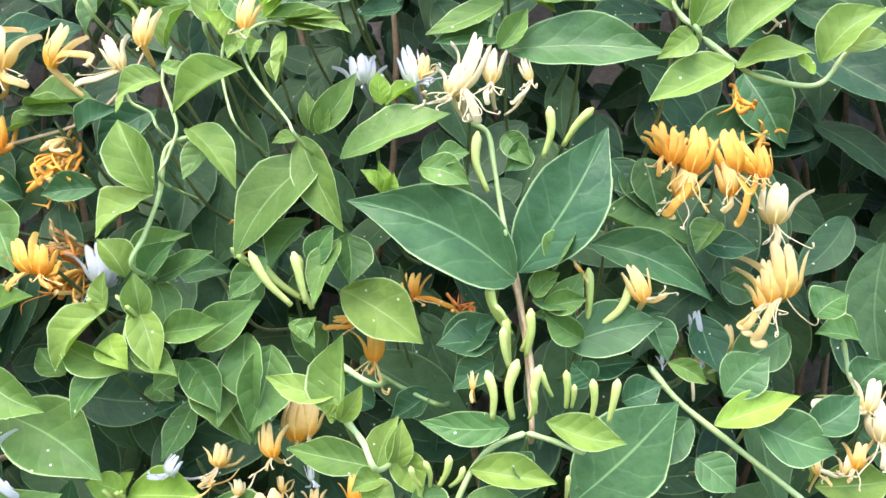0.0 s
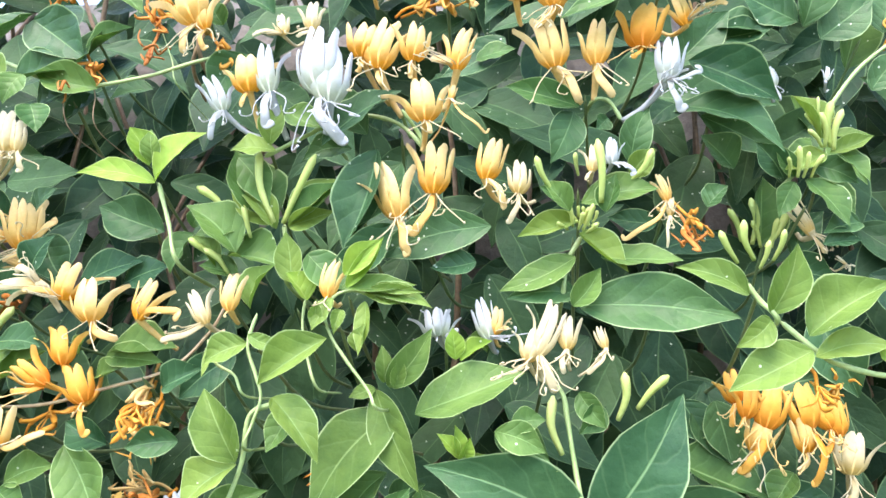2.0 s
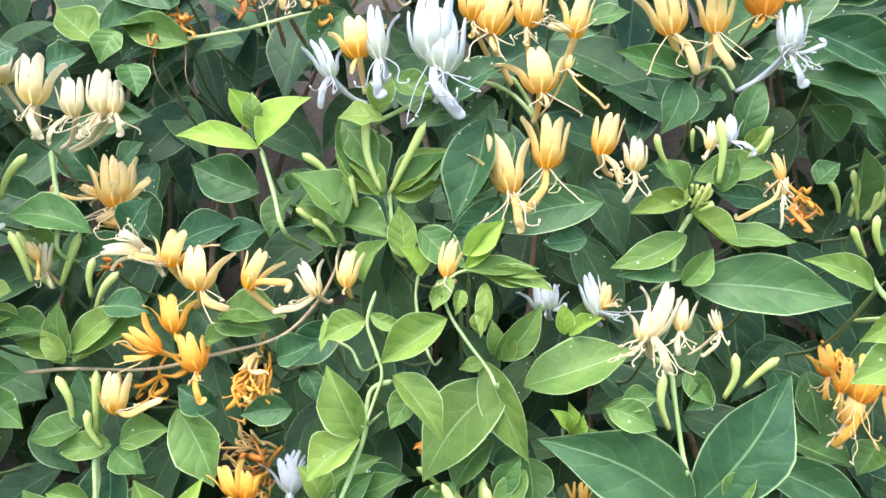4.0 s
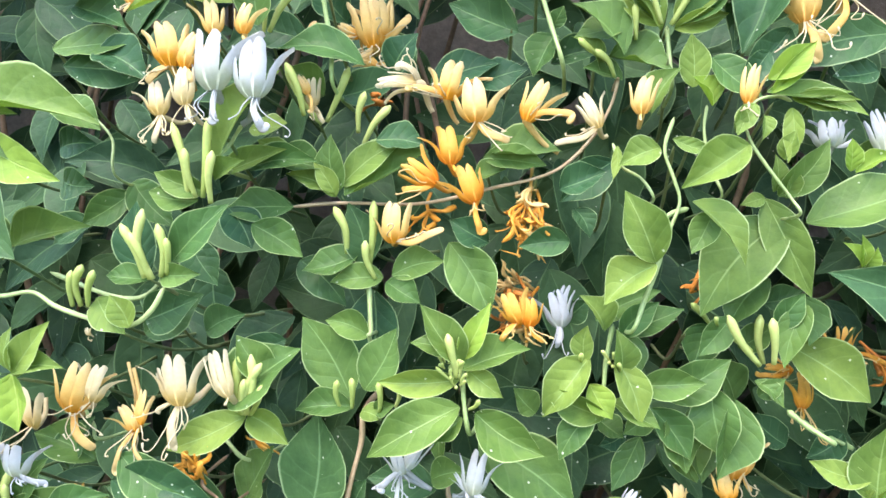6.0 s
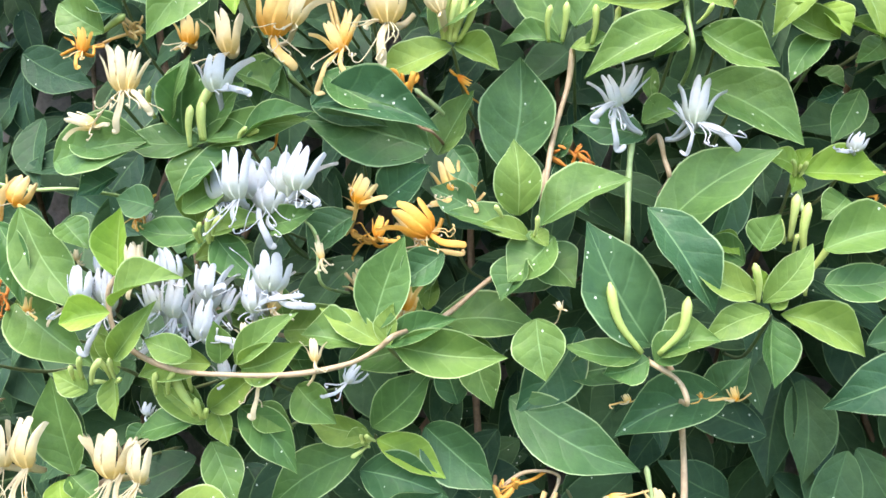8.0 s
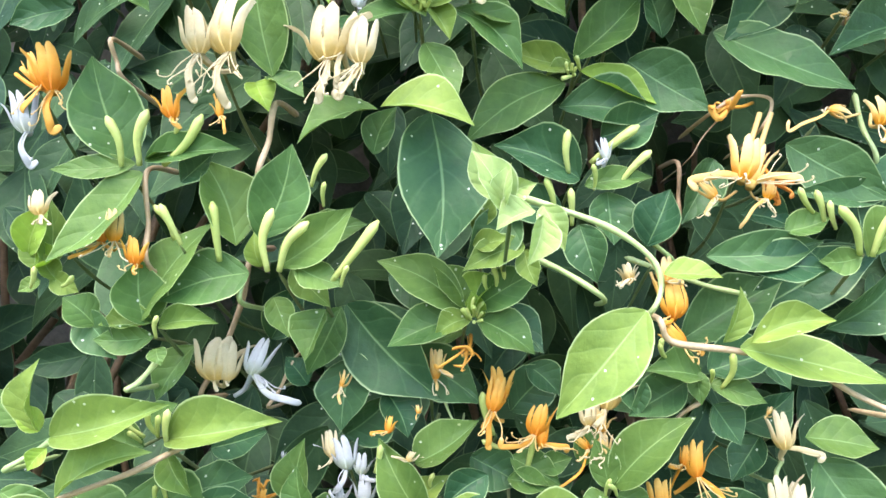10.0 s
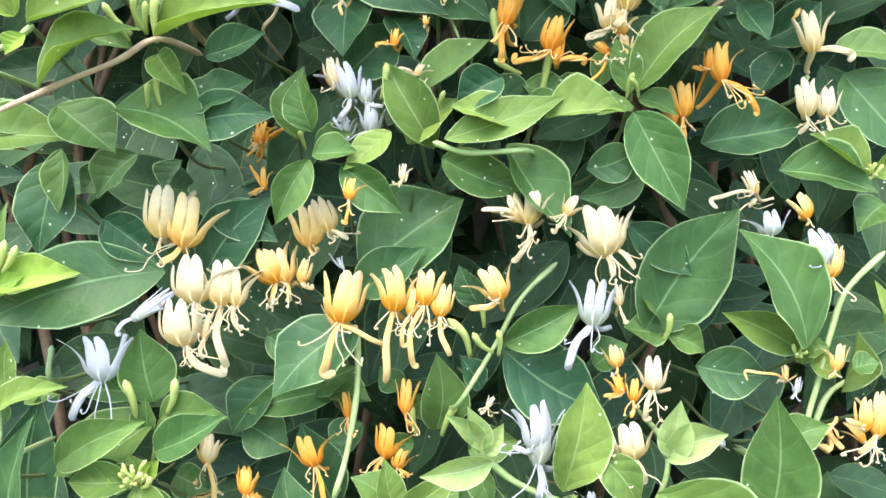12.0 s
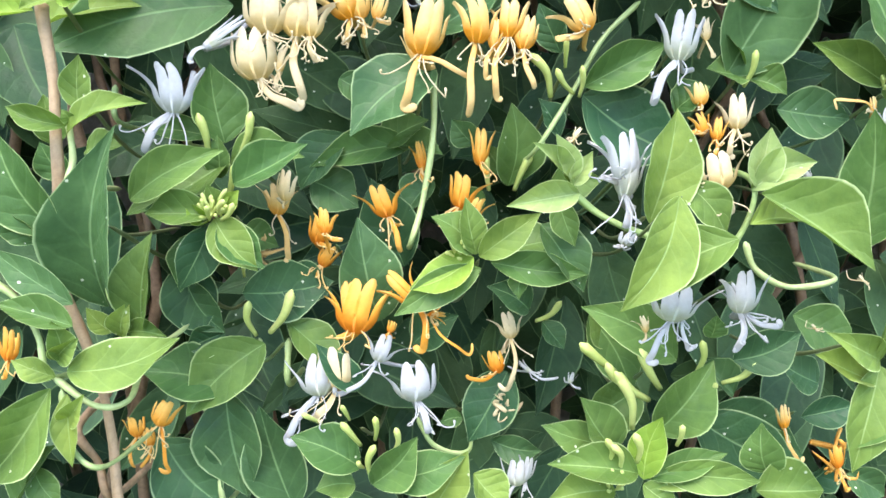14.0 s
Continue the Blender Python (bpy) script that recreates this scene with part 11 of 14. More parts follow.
leaf(s, (-0.2236, 0.008, 0.7574), (-0.2521, 0.004, 0.7574), 0.0148, "light")
leaf(s, (-0.2223, 0.008, 0.7575), (-0.2261, 0.004, 0.7711), 0.0123, "light")
leaf(s, (-0.2236, 0.008, 0.7561), (-0.2037, 0.004, 0.7342), 0.0185, "light")
leaf(s, (-0.2211, 0.008, 0.7588), (-0.2122, 0.004, 0.7691), 0.0098, "young")
leaf(s, (-0.2261, 0.008, 0.7548), (-0.2346, 0.004, 0.7632), 0.0098, "young")
leaf(s, (-0.2237, 0.008, 0.76), (-0.2159, 0.004, 0.7665), 0.0087, "young")
bud(s, (-0.2248, 0.005, 0.7558), (-0.2237, -0.004, 0.7622))
bud(s, (-0.2211, 0.005, 0.7584), (-0.2164, -0.004, 0.7649))
bud(s, (-0.2198, 0.005, 0.756), (-0.2127, -0.004, 0.7639))
tuft(s, (-0.2214, 0.005, 0.7587), 7, 0.011)
tuft(s, (-0.2251, 0.005, 0.7579), 6, 0.01)
s = sprig("green sprig with yellow-and-cream flowers", (-0.1683, 0.043, 0.855), (-0.1561, 0.15, 0.8332))
flower(s, (-0.1767, 0.031, 0.8629), (-0.1682, 0.031, 0.8472), (-0.1697, 0.027, 0.8393), (-0.1653, 0.043, 0.8469), "yellow", wide=1.38, stamens=3)
flower(s, (-0.17, 0.031, 0.8631), (-0.1641, 0.031, 0.8473), (-0.1618, 0.027, 0.8396), (-0.1626, 0.043, 0.847), "yellow", wide=1.03, stamens=3)
flower(s, (-0.1547, 0.031, 0.885), (-0.1541, 0.031, 0.8651), (-0.1518, 0.027, 0.8611), (-0.152, 0.043, 0.8639), "yellow", wide=1.15, stamens=1)
flower(s, (-0.1508, 0.031, 0.8878), (-0.1449, 0.031, 0.872), (-0.1363, 0.027, 0.8696), (-0.1439, 0.043, 0.8697), "cream", wide=1.15, stamens=3)
flower(s, (-0.1539, 0.031, 0.8584), (-0.1575, 0.031, 0.8476), (-0.1514, 0.027, 0.8453), (-0.1626, 0.043, 0.847), "yellow", wide=0.92, stamens=2)
flower(s, (-0.1707, 0.031, 0.8417), (-0.1706, 0.031, 0.8364), (-0.1696, 0.027, 0.834), (-0.1707, 0.043, 0.8411), "cream", wide=1.15, stamens=2)
flower(s, (-0.1405, 0.031, 0.8602), (-0.1377, 0.031, 0.855), (-0.1357, 0.027, 0.8538), (-0.1464, 0.043, 0.8613), "white", wide=0.57, stamens=0)
s = sprig("green sprig with two oval leaves and yellow flowers", (-0.1353, 0.032, 0.8191), (-0.1466, 0.15, 0.7815))
flower(s, (-0.1348, 0.02, 0.8547), (-0.1361, 0.02, 0.8308), (-0.143, 0.016, 0.8078), (-0.1302, 0.032, 0.8273), "yellow", wide=1.03, stamens=3)
flower(s, (-0.1448, 0.02, 0.8422), (-0.1392, 0.02, 0.8294), (-0.1152, 0.016, 0.8217), (-0.1302, 0.032, 0.8273), "yellow", wide=0.46, stamens=1)
flower(s, (-0.1117, 0.02, 0.8576), (-0.1123, 0.02, 0.8369), (-0.1146, 0.016, 0.8042), (-0.1035, 0.032, 0.831), "yellow", wide=1.09, stamens=3)
flower(s, (-0.0974, 0.02, 0.8569), (-0.0981, 0.02, 0.84), (-0.1022, 0.016, 0.8132), (-0.1008, 0.032, 0.8311), "yellow", wide=1.03, stamens=6)
flower(s, (-0.0894, 0.02, 0.8508), (-0.0914, 0.02, 0.8351), (-0.0857, 0.016, 0.8177), (-0.0981, 0.032, 0.8313), "yellow", wide=0.92, stamens=4)
flower(s, (-0.1036, 0.02, 0.8476), (-0.1044, 0.02, 0.8347), (-0.1075, 0.016, 0.822), (-0.1035, 0.032, 0.831), "yellow", wide=0.69, stamens=3)
flower(s, (-0.0704, 0.02, 0.8592), (-0.0634, 0.02, 0.844), (-0.0763, 0.016, 0.8398), (-0.061, 0.032, 0.838), "yellow", wide=1.15, stamens=5)
stem(s, [(-0.1306, 0.035, 0.827), (-0.1296, 0.035, 0.7973), (-0.1338, 0.035, 0.7643), (-0.1387, 0.035, 0.745), (-0.1398, 0.085, 0.7403)], 0.0016, "green")
stem(s, [(-0.0362, 0.035, 0.8616), (-0.0529, 0.035, 0.8435), (-0.0655, 0.035, 0.8187), (-0.0819, 0.035, 0.7909), (-0.0861, 0.085, 0.7842)], 0.0013, "green")
leaf(s, (-0.1302, 0.032, 0.8273), (-0.1672, 0.022, 0.7941), 0.0338, "dark")
leaf(s, (-0.1739, 0.036, 0.8212), (-0.1511, 0.032, 0.8104), 0.0157, "dark")
s = sprig("dark green sprig with three oval leaves and pale green buds", (-0.0712, 0.034, 0.8267), (-0.0834, 0.15, 0.7923))
bud(s, (-0.0762, 0.031, 0.8161), (-0.0875, 0.022, 0.8338))
bud(s, (-0.0656, 0.031, 0.8179), (-0.0756, 0.022, 0.8278))
bud(s, (-0.0629, 0.031, 0.8166), (-0.064, 0.022, 0.8295))
bud(s, (-0.0701, 0.031, 0.8297), (-0.0717, 0.022, 0.8409))
leaf(s, (-0.0714, 0.038, 0.8371), (-0.0831, 0.034, 0.8585), 0.0156, "dark")
leaf(s, (-0.0602, 0.034, 0.8217), (-0.0242, 0.03, 0.8422), 0.0196, "mid")
leaf(s, (-0.07, 0.038, 0.799), (-0.0815, 0.034, 0.8155), 0.0131, "dark")
s = sprig("green sprig with two orange flowers and pale green buds", (-0.1462, 0.056, 0.7921), (-0.1452, 0.15, 0.778))
leaf(s, (-0.1405, 0.056, 0.7923), (-0.1893, 0.052, 0.7797), 0.0181, "mid")
leaf(s, (-0.1462, 0.056, 0.7921), (-0.1242, 0.052, 0.788), 0.0166, "mid")
leaf(s, (-0.1548, 0.056, 0.7917), (-0.1318, 0.052, 0.8047), 0.0195, "mid")
flower(s, (-0.1361, 0.044, 0.7946), (-0.1342, 0.044, 0.7806), (-0.1335, 0.04, 0.776), (-0.1375, 0.056, 0.7895), "orange", wide=0.57, stamens=4)
leaf(s, (-0.0911, 0.056, 0.7741), (-0.0924, 0.046, 0.8141), 0.0264, "mid")
leaf(s, (-0.0942, 0.056, 0.7797), (-0.1046, 0.052, 0.7944), 0.0125, "mid")
flower(s, (-0.1058, 0.044, 0.8013), (-0.1066, 0.044, 0.7846), (-0.1034, 0.04, 0.78), (-0.1089, 0.056, 0.7906), "orange", wide=0.69, stamens=2)
bud(s, (-0.1009, 0.053, 0.7716), (-0.1039, 0.044, 0.7888))
bud(s, (-0.0882, 0.053, 0.772), (-0.0818, 0.044, 0.7897))
s = sprig("green sprig with three oval leaves and five cream flowers", (-0.0528, 0.027, 0.886), (-0.0442, 0.15, 0.8521))
flower(s, (-0.0631, 0.015, 0.8912), (-0.0563, 0.015, 0.8801), (-0.0743, 0.011, 0.8843), (-0.0474, 0.027, 0.8836), "cream", wide=1.15, stamens=6)
flower(s, (-0.053, 0.015, 0.8941), (-0.0524, 0.015, 0.8789), (-0.0584, 0.011, 0.8623), (-0.0447, 0.027, 0.8811), "cream", wide=1.15, stamens=6)
flower(s, (-0.0315, 0.015, 0.8924), (-0.0362, 0.015, 0.8834), (-0.0414, 0.011, 0.8754), (-0.0421, 0.027, 0.8825), "cream", wide=1.03, stamens=5)
flower(s, (-0.0212, 0.015, 0.889), (-0.0177, 0.015, 0.8663), (-0.0144, 0.011, 0.8564), (-0.0286, 0.027, 0.8712), "cream", wide=1.26, stamens=4)
flower(s, (-0.0135, 0.015, 0.8842), (-0.0141, 0.015, 0.869), (-0.0058, 0.011, 0.8617), (-0.0207, 0.027, 0.8715), "cream", wide=0.69, stamens=3)
leaf(s, (-0.0631, 0.027, 0.9156), (-0.0332, 0.015, 0.8733), 0.0240, "mid")
leaf(s, (-0.0929, 0.027, 0.9081), (-0.0509, 0.023, 0.8936), 0.0203, "mid")
leaf(s, (0.0024, 0.031, 0.9041), (-0.0295, 0.027, 0.8921), 0.0177, "dark")
s = sprig("dark green sprig with two oval leaves and two white-and-cream flowers", (-0.0155, 0.035, 0.8473), (-0.025, 0.15, 0.8301))
flower(s, (-0.0196, 0.023, 0.8556), (-0.0204, 0.023, 0.8334), (-0.0321, 0.019, 0.8127), (-0.0095, 0.035, 0.8315), "white", wide=1.03, stamens=5)
flower(s, (-0.0103, 0.023, 0.8533), (-0.0087, 0.023, 0.843), (-0.0067, 0.019, 0.8356), (-0.007, 0.035, 0.837), "cream", wide=0.8, stamens=0)
leaf(s, (-0.0279, 0.039, 0.8385), (-0.044, 0.035, 0.822), 0.0156, "dark")
leaf(s, (-0.0597, 0.039, 0.8182), (-0.0104, 0.035, 0.7908), 0.0444, "dark")
s = sprig("green sprig with four orange-and-yellow flowers and a pale green bud", (0.0151, 0.0368, 0.8324), (0.0009, 0.15, 0.8031))
leaf(s, (0.0179, 0.0368, 0.8297), (-0.0041, 0.0328, 0.8319), 0.0195, "mid")
leaf(s, (0.0179, 0.0368, 0.8284), (0.0349, 0.0328, 0.8214), 0.0183, "mid")
bud(s, (0.0146, 0.0338, 0.8245), (0.0154, 0.0248, 0.84))
leaf(s, (0.015, 0.0368, 0.835), (-0.0001, 0.0328, 0.8508), 0.0156, "mid")
leaf(s, (-0.0164, 0.0368, 0.8121), (-0.0016, 0.0328, 0.8241), 0.0183, "mid")
flower(s, (-0.01, 0.0248, 0.8247), (-0.0083, 0.0248, 0.8142), (-0.009, 0.0208, 0.8122), (-0.0084, 0.0368, 0.8152), "yellow", wide=1.03, stamens=1)
flower(s, (-0.0081, 0.0248, 0.8116), (-0.0064, 0.0248, 0.8011), (-0.0138, 0.0208, 0.8015), (-0.0027, 0.0368, 0.8072), "orange", wide=0.92, stamens=4)
flower(s, (0.0084, 0.0248, 0.8201), (0.0091, 0.0248, 0.8043), (0.0048, 0.0208, 0.7918), (0.0205, 0.0368, 0.8027), "cream", wide=1.03, stamens=4)
flower(s, (-0.0003, 0.0248, 0.8092), (0.0002, 0.0248, 0.7987), (-0.0017, 0.0208, 0.7916), (0.0044, 0.0368, 0.802), "orange", wide=0.92, stamens=2)
s = sprig("green sprig with four oval leaves and cream-and-yellow flowers", (0.0617, 0.0282, 0.9029), (0.0648, 0.15, 0.875))
flower(s, (0.0439, 0.0162, 0.9062), (0.0494, 0.0162, 0.8963), (0.0281, 0.0122, 0.8927), (0.0621, 0.0282, 0.8952), "cream", wide=0.69, stamens=4)
flower(s, (0.067, 0.0162, 0.8969), (0.0726, 0.0162, 0.8858), (0.0708, 0.0122, 0.883), (0.0753, 0.0282, 0.8904), "yellow", wide=1.15, stamens=1)
flower(s, (0.0548, 0.0162, 0.8889), (0.0566, 0.0162, 0.8776), (0.0489, 0.0122, 0.8735), (0.0628, 0.0282, 0.8795), "white", wide=1.49, stamens=2)
flower(s, (0.0753, 0.0162, 0.8821), (0.0787, 0.0162, 0.8645), (0.0694, 0.0122, 0.8642), (0.0868, 0.0282, 0.8699), "white", wide=1.38, stamens=3)
flower(s, (0.0857, 0.0162, 0.8749), (0.0839, 0.0162, 0.8596), (0.0847, 0.0122, 0.8547), (0.0896, 0.0282, 0.8647), "yellow", wide=0.92, stamens=2)
flower(s, (0.0495, 0.0162, 0.8938), (0.0471, 0.0162, 0.8912), (0.0408, 0.0122, 0.8882), (0.0622, 0.0282, 0.8926), "cream", wide=0.92, stamens=2)
leaf(s, (0.0641, 0.0282, 0.9083), (0.1052, 0.0182, 0.8985), 0.0252, "mid")
leaf(s, (0.1057, 0.0282, 0.9072), (0.0756, 0.0242, 0.925), 0.0176, "light")
leaf(s, (0.1083, 0.0282, 0.9073), (0.1235, 0.0242, 0.9176), 0.0151, "light")
leaf(s, (0.1141, 0.0282, 0.8944), (0.0998, 0.0242, 0.8807), 0.0176, "mid")
tuft(s, (0.1049, 0.0252, 0.9068), 6, 0.009)
s = sprig("light green sprig with seven oval leaves and three yellow-and-white flowers", (0.0775, 0.0202, 0.8248), (0.0498, 0.15, 0.797))
leaf(s, (0.0734, 0.0121, 0.8283), (0.039, 0.0081, 0.8797), 0.0339, "mid")
leaf(s, (0.0721, 0.0171, 0.8263), (0.0351, 0.0131, 0.8423), 0.0167, "light")
leaf(s, (0.0759, 0.0196, 0.8235), (0.0852, 0.0156, 0.8282), 0.0136, "light")
leaf(s, (0.0775, 0.02, 0.8223), (0.091, 0.016, 0.8156), 0.0148, "light")
leaf(s, (0.0751, 0.0201, 0.8195), (0.0751, 0.0161, 0.8328), 0.0099, "light")
flower(s, (0.0637, 0.0116, 0.8201), (0.064, 0.0116, 0.8126), (0.0448, 0.0076, 0.8174), (0.0744, 0.0236, 0.8137), "yellow", wide=0.57, stamens=4)
flower(s, (0.0683, 0.0102, 0.8155), (0.0686, 0.0102, 0.8079), (0.0644, 0.0062, 0.8061), (0.0752, 0.0222, 0.8114), "white", wide=0.8, stamens=1)
flower(s, (0.0844, 0.0069, 0.8316), (0.0838, 0.0069, 0.8192), (0.0794, 0.0029, 0.8171), (0.0875, 0.0189, 0.8151), "yellow", wide=0.8, stamens=1)
stem(s, [(0.1087, 0.0169, 0.8725), (0.0921, 0.0169, 0.854), (0.0856, 0.0169, 0.8334), (0.0794, 0.0169, 0.805), (0.0683, 0.0169, 0.7736), (0.063, 0.0669, 0.7675)], 0.0014, "green")
stem(s, [(0.1118, 0.0217, 0.8182), (0.0893, 0.0217, 0.807), (0.0802, 0.0217, 0.7831), (0.0706, 0.0217, 0.7697), (0.0654, 0.0717, 0.7682)], 0.0014, "green")
leaf(s, (0.0928, 0.0185, 0.8076), (0.0968, 0.0145, 0.8364), 0.0173, "light")
leaf(s, (0.112, 0.0166, 0.8087), (0.1021, 0.0126, 0.8594), 0.0220, "light")
tuft(s, (0.0697, 0.0141, 0.8245), 6, 0.007)
s = sprig("green sprig with three yellow flowers and withered brown flowers", (0.0991, 0.006, 0.8012), (0.0839, 0.15, 0.7831))
flower(s, (0.0897, -0.006, 0.8106), (0.0905, -0.006, 0.7962), (0.081, -0.01, 0.8015), (0.1016, 0.006, 0.8013), "yellow", wide=0.8, stamens=2)
flower(s, (0.0943, -0.006, 0.8131), (0.0965, -0.006, 0.7941), (0.0865, -0.01, 0.7874), (0.1037, 0.006, 0.799), "yellow", wide=0.69, stamens=4)
flower(s, (0.0832, -0.006, 0.8007), (0.0907, -0.006, 0.7914), (0.0953, -0.01, 0.7878), (0.0994, 0.006, 0.7964), "yellow", wide=0.57, stamens=3)
withered(s, (0.081, 0.006, 0.7943), (0.0897, 0.016, 0.7963), "yellow")
leaf(s, (0.0908, 0.006, 0.8208), (0.1001, 0.002, 0.8242), 0.0119, "mid")
s = sprig("green sprig with two oval leaves", (0.0551, -0.006, 0.7922), (0.0605, 0.15, 0.7771))
leaf(s, (0.0521, -0.006, 0.7534), (0.0486, -0.016, 0.8117), 0.0277, "mid")
leaf(s, (0.0529, -0.006, 0.7872), (0.0741, -0.01, 0.7986), 0.0161, "mid")
s = sprig("light green sprig with eight oval leaves", (-0.035, 0.007, 0.7639), (-0.0337, 0.15, 0.756))
leaf(s, (-0.0337, 0.007, 0.7609), (-0.026, 0.003, 0.8106), 0.0278, "light")
stem(s, [(-0.0677, 0.01, 0.7731), (-0.0547, 0.01, 0.7635), (-0.0342, 0.01, 0.7554), (-0.0038, 0.01, 0.7491), (0.0084, 0.01, 0.7572), (0.0124, 0.01, 0.7801), (0.0106, 0.06, 0.7881)], 0.0016, "green")
leaf(s, (-0.0654, 0.007, 0.7728), (-0.0975, 0.003, 0.7662), 0.0133, "pale")
leaf(s, (-0.0681, 0.007, 0.7777), (-0.0874, 0.003, 0.794), 0.0085, "pale")
leaf(s, (-0.0679, 0.007, 0.7764), (-0.0613, 0.003, 0.7913), 0.0085, "pale")
leaf(s, (-0.0705, 0.007, 0.7775), (-0.0776, 0.003, 0.7981), 0.0109, "pale")
leaf(s, (-0.0208, 0.007, 0.7796), (-0.0008, 0.003, 0.7564), 0.0193, "light")
leaf(s, (0.0141, 0.007, 0.7772), (0.0154, 0.003, 0.8042), 0.0145, "pale")
leaf(s, (0.0105, 0.007, 0.777), (0.0368, 0.003, 0.7902), 0.0145, "pale")
s = sprig("green sprig with one oval leaf and white-and-cream flowers", (-0.0465, 0.021, 0.7793), (-0.0585, 0.15, 0.7631))
flower(s, (-0.0462, 0.009, 0.8011), (-0.0465, 0.009, 0.7784), (-0.0557, 0.005, 0.7803), (-0.0384, 0.021, 0.7717), "white", wide=1.03, stamens=6)
flower(s, (-0.0423, 0.009, 0.7988), (-0.0451, 0.009, 0.7722), (-0.0449, 0.005, 0.7582), (-0.0369, 0.021, 0.7666), "white", wide=0.69, stamens=4)
flower(s, (-0.0071, 0.009, 0.7926), (-0.0026, 0.009, 0.7764), (0.0018, 0.005, 0.7676), (-0.0128, 0.021, 0.778), "cream", wide=1.38, stamens=2)
flower(s, (-0.0158, 0.009, 0.791), (-0.0129, 0.009, 0.7836), (-0.0147, 0.005, 0.777), (-0.0128, 0.021, 0.778), "cream", wide=0.57, stamens=3)
flower(s, (-0.0207, 0.009, 0.7617), (-0.0217, 0.009, 0.7553), (-0.0249, 0.005, 0.754), (-0.0192, 0.021, 0.749), "white", wide=1.61, stamens=2)
flower(s, (-0.0419, 0.009, 0.7571), (-0.0441, 0.009, 0.7506), (-0.0496, 0.005, 0.7504), (-0.0374, 0.021, 0.7481), "white", wide=1.61, stamens=3)
flower(s, (-0.0662, 0.009, 0.8016), (-0.0686, 0.009, 0.7965), (-0.0711, 0.005, 0.7946), (-0.0625, 0.021, 0.7917), "cream", wide=0.69, stamens=3)
flower(s, (0.0344, 0.009, 0.7867), (0.037, 0.009, 0.783), (0.0381, 0.005, 0.7828), (0.0415, 0.021, 0.7803), "white", wide=1.03, stamens=0)
leaf(s, (-0.0722, 0.021, 0.7704), (-0.0638, 0.017, 0.7484), 0.0126, "mid")
s = sprig("green sprig with one oval leaf", (-0.1113, 0.044, 0.7482), (-0.1249, 0.15, 0.7297))
leaf(s, (-0.0887, 0.044, 0.7435), (-0.064, 0.04, 0.7488), 0.0162, "mid")
s = sprig("dark green sprig with orange-and-yellow flowers and a pale green bud", (-0.1536, 0.054, 0.7639), (-0.1559, 0.15, 0.7478))
flower(s, (-0.1545, 0.042, 0.773), (-0.1498, 0.042, 0.7573), (-0.1431, 0.038, 0.7407), (-0.1446, 0.054, 0.7527), "orange", wide=1.15, stamens=5)
flower(s, (-0.1804, 0.042, 0.7561), (-0.1841, 0.042, 0.7433), (-0.1775, 0.038, 0.7421), (-0.1785, 0.054, 0.737), "orange", wide=1.03, stamens=2)
flower(s, (-0.1758, 0.042, 0.7437), (-0.181, 0.042, 0.7323), (-0.1826, 0.038, 0.728), (-0.1785, 0.054, 0.737), "orange", wide=0.92, stamens=5)
flower(s, (-0.1132, 0.042, 0.7796), (-0.1153, 0.042, 0.7628), (-0.1203, 0.038, 0.7554), (-0.1081, 0.054, 0.7715), "orange", wide=1.03, stamens=4)
flower(s, (-0.1072, 0.042, 0.7688), (-0.1096, 0.042, 0.7576), (-0.1039, 0.038, 0.7561), (-0.1079, 0.054, 0.7657), "orange", wide=1.03, stamens=4)
flower(s, (-0.2017, 0.042, 0.772), (-0.2026, 0.042, 0.7565), (-0.1966, 0.038, 0.7358), (-0.2111, 0.054, 0.7674), "yellow", wide=0.92, stamens=2)
withered(s, (-0.213, 0.054, 0.7385), (-0.2224, 0.064, 0.7409), "yellow")
leaf(s, (-0.1417, 0.058, 0.7314), (-0.1596, 0.054, 0.7752), 0.0333, "dark")
leaf(s, (-0.1893, 0.058, 0.7731), (-0.1649, 0.054, 0.7606), 0.0333, "dark")
leaf(s, (-0.1091, 0.058, 0.7937), (-0.1207, 0.054, 0.8054), 0.0193, "dark")
leaf(s, (-0.222, 0.054, 0.7467), (-0.2032, 0.05, 0.7401), 0.0223, "mid")
leaf(s, (-0.1726, 0.058, 0.7969), (-0.1938, 0.054, 0.768), 0.0250, "dark")
leaf(s, (-0.1287, 0.058, 0.7755), (-0.1419, 0.054, 0.7586), 0.0221, "dark")
leaf(s, (-0.1023, 0.054, 0.7674), (-0.119, 0.05, 0.7663), 0.0166, "mid")
bud(s, (-0.2202, 0.051, 0.7248), (-0.2173, 0.042, 0.7335))
leaf(s, (-0.2983, 0.058, 0.7102), (-0.2861, 0.043, 0.7866), 0.0309, "dark")
leaf(s, (-0.2978, 0.054, 0.7841), (-0.2771, 0.05, 0.7871), 0.0140, "light")
leaf(s, (-0.309, 0.054, 0.7692), (-0.3185, 0.05, 0.7869), 0.0196, "mid")
leaf(s, (-0.3123, 0.054, 0.7864), (-0.3161, 0.05, 0.8098), 0.0168, "light")
s = sprig("light green sprig with six oval leaves", (-0.2763, -0.008, 0.8101), (-0.2793, 0.15, 0.7762))
leaf(s, (-0.2742, -0.008, 0.8), (-0.2722, -0.012, 0.8213), 0.0135, "light")
leaf(s, (-0.2789, -0.008, 0.7897), (-0.2452, -0.012, 0.803), 0.0106, "light")
leaf(s, (-0.2788, -0.008, 0.793), (-0.3013, -0.012, 0.7998), 0.0099, "light")
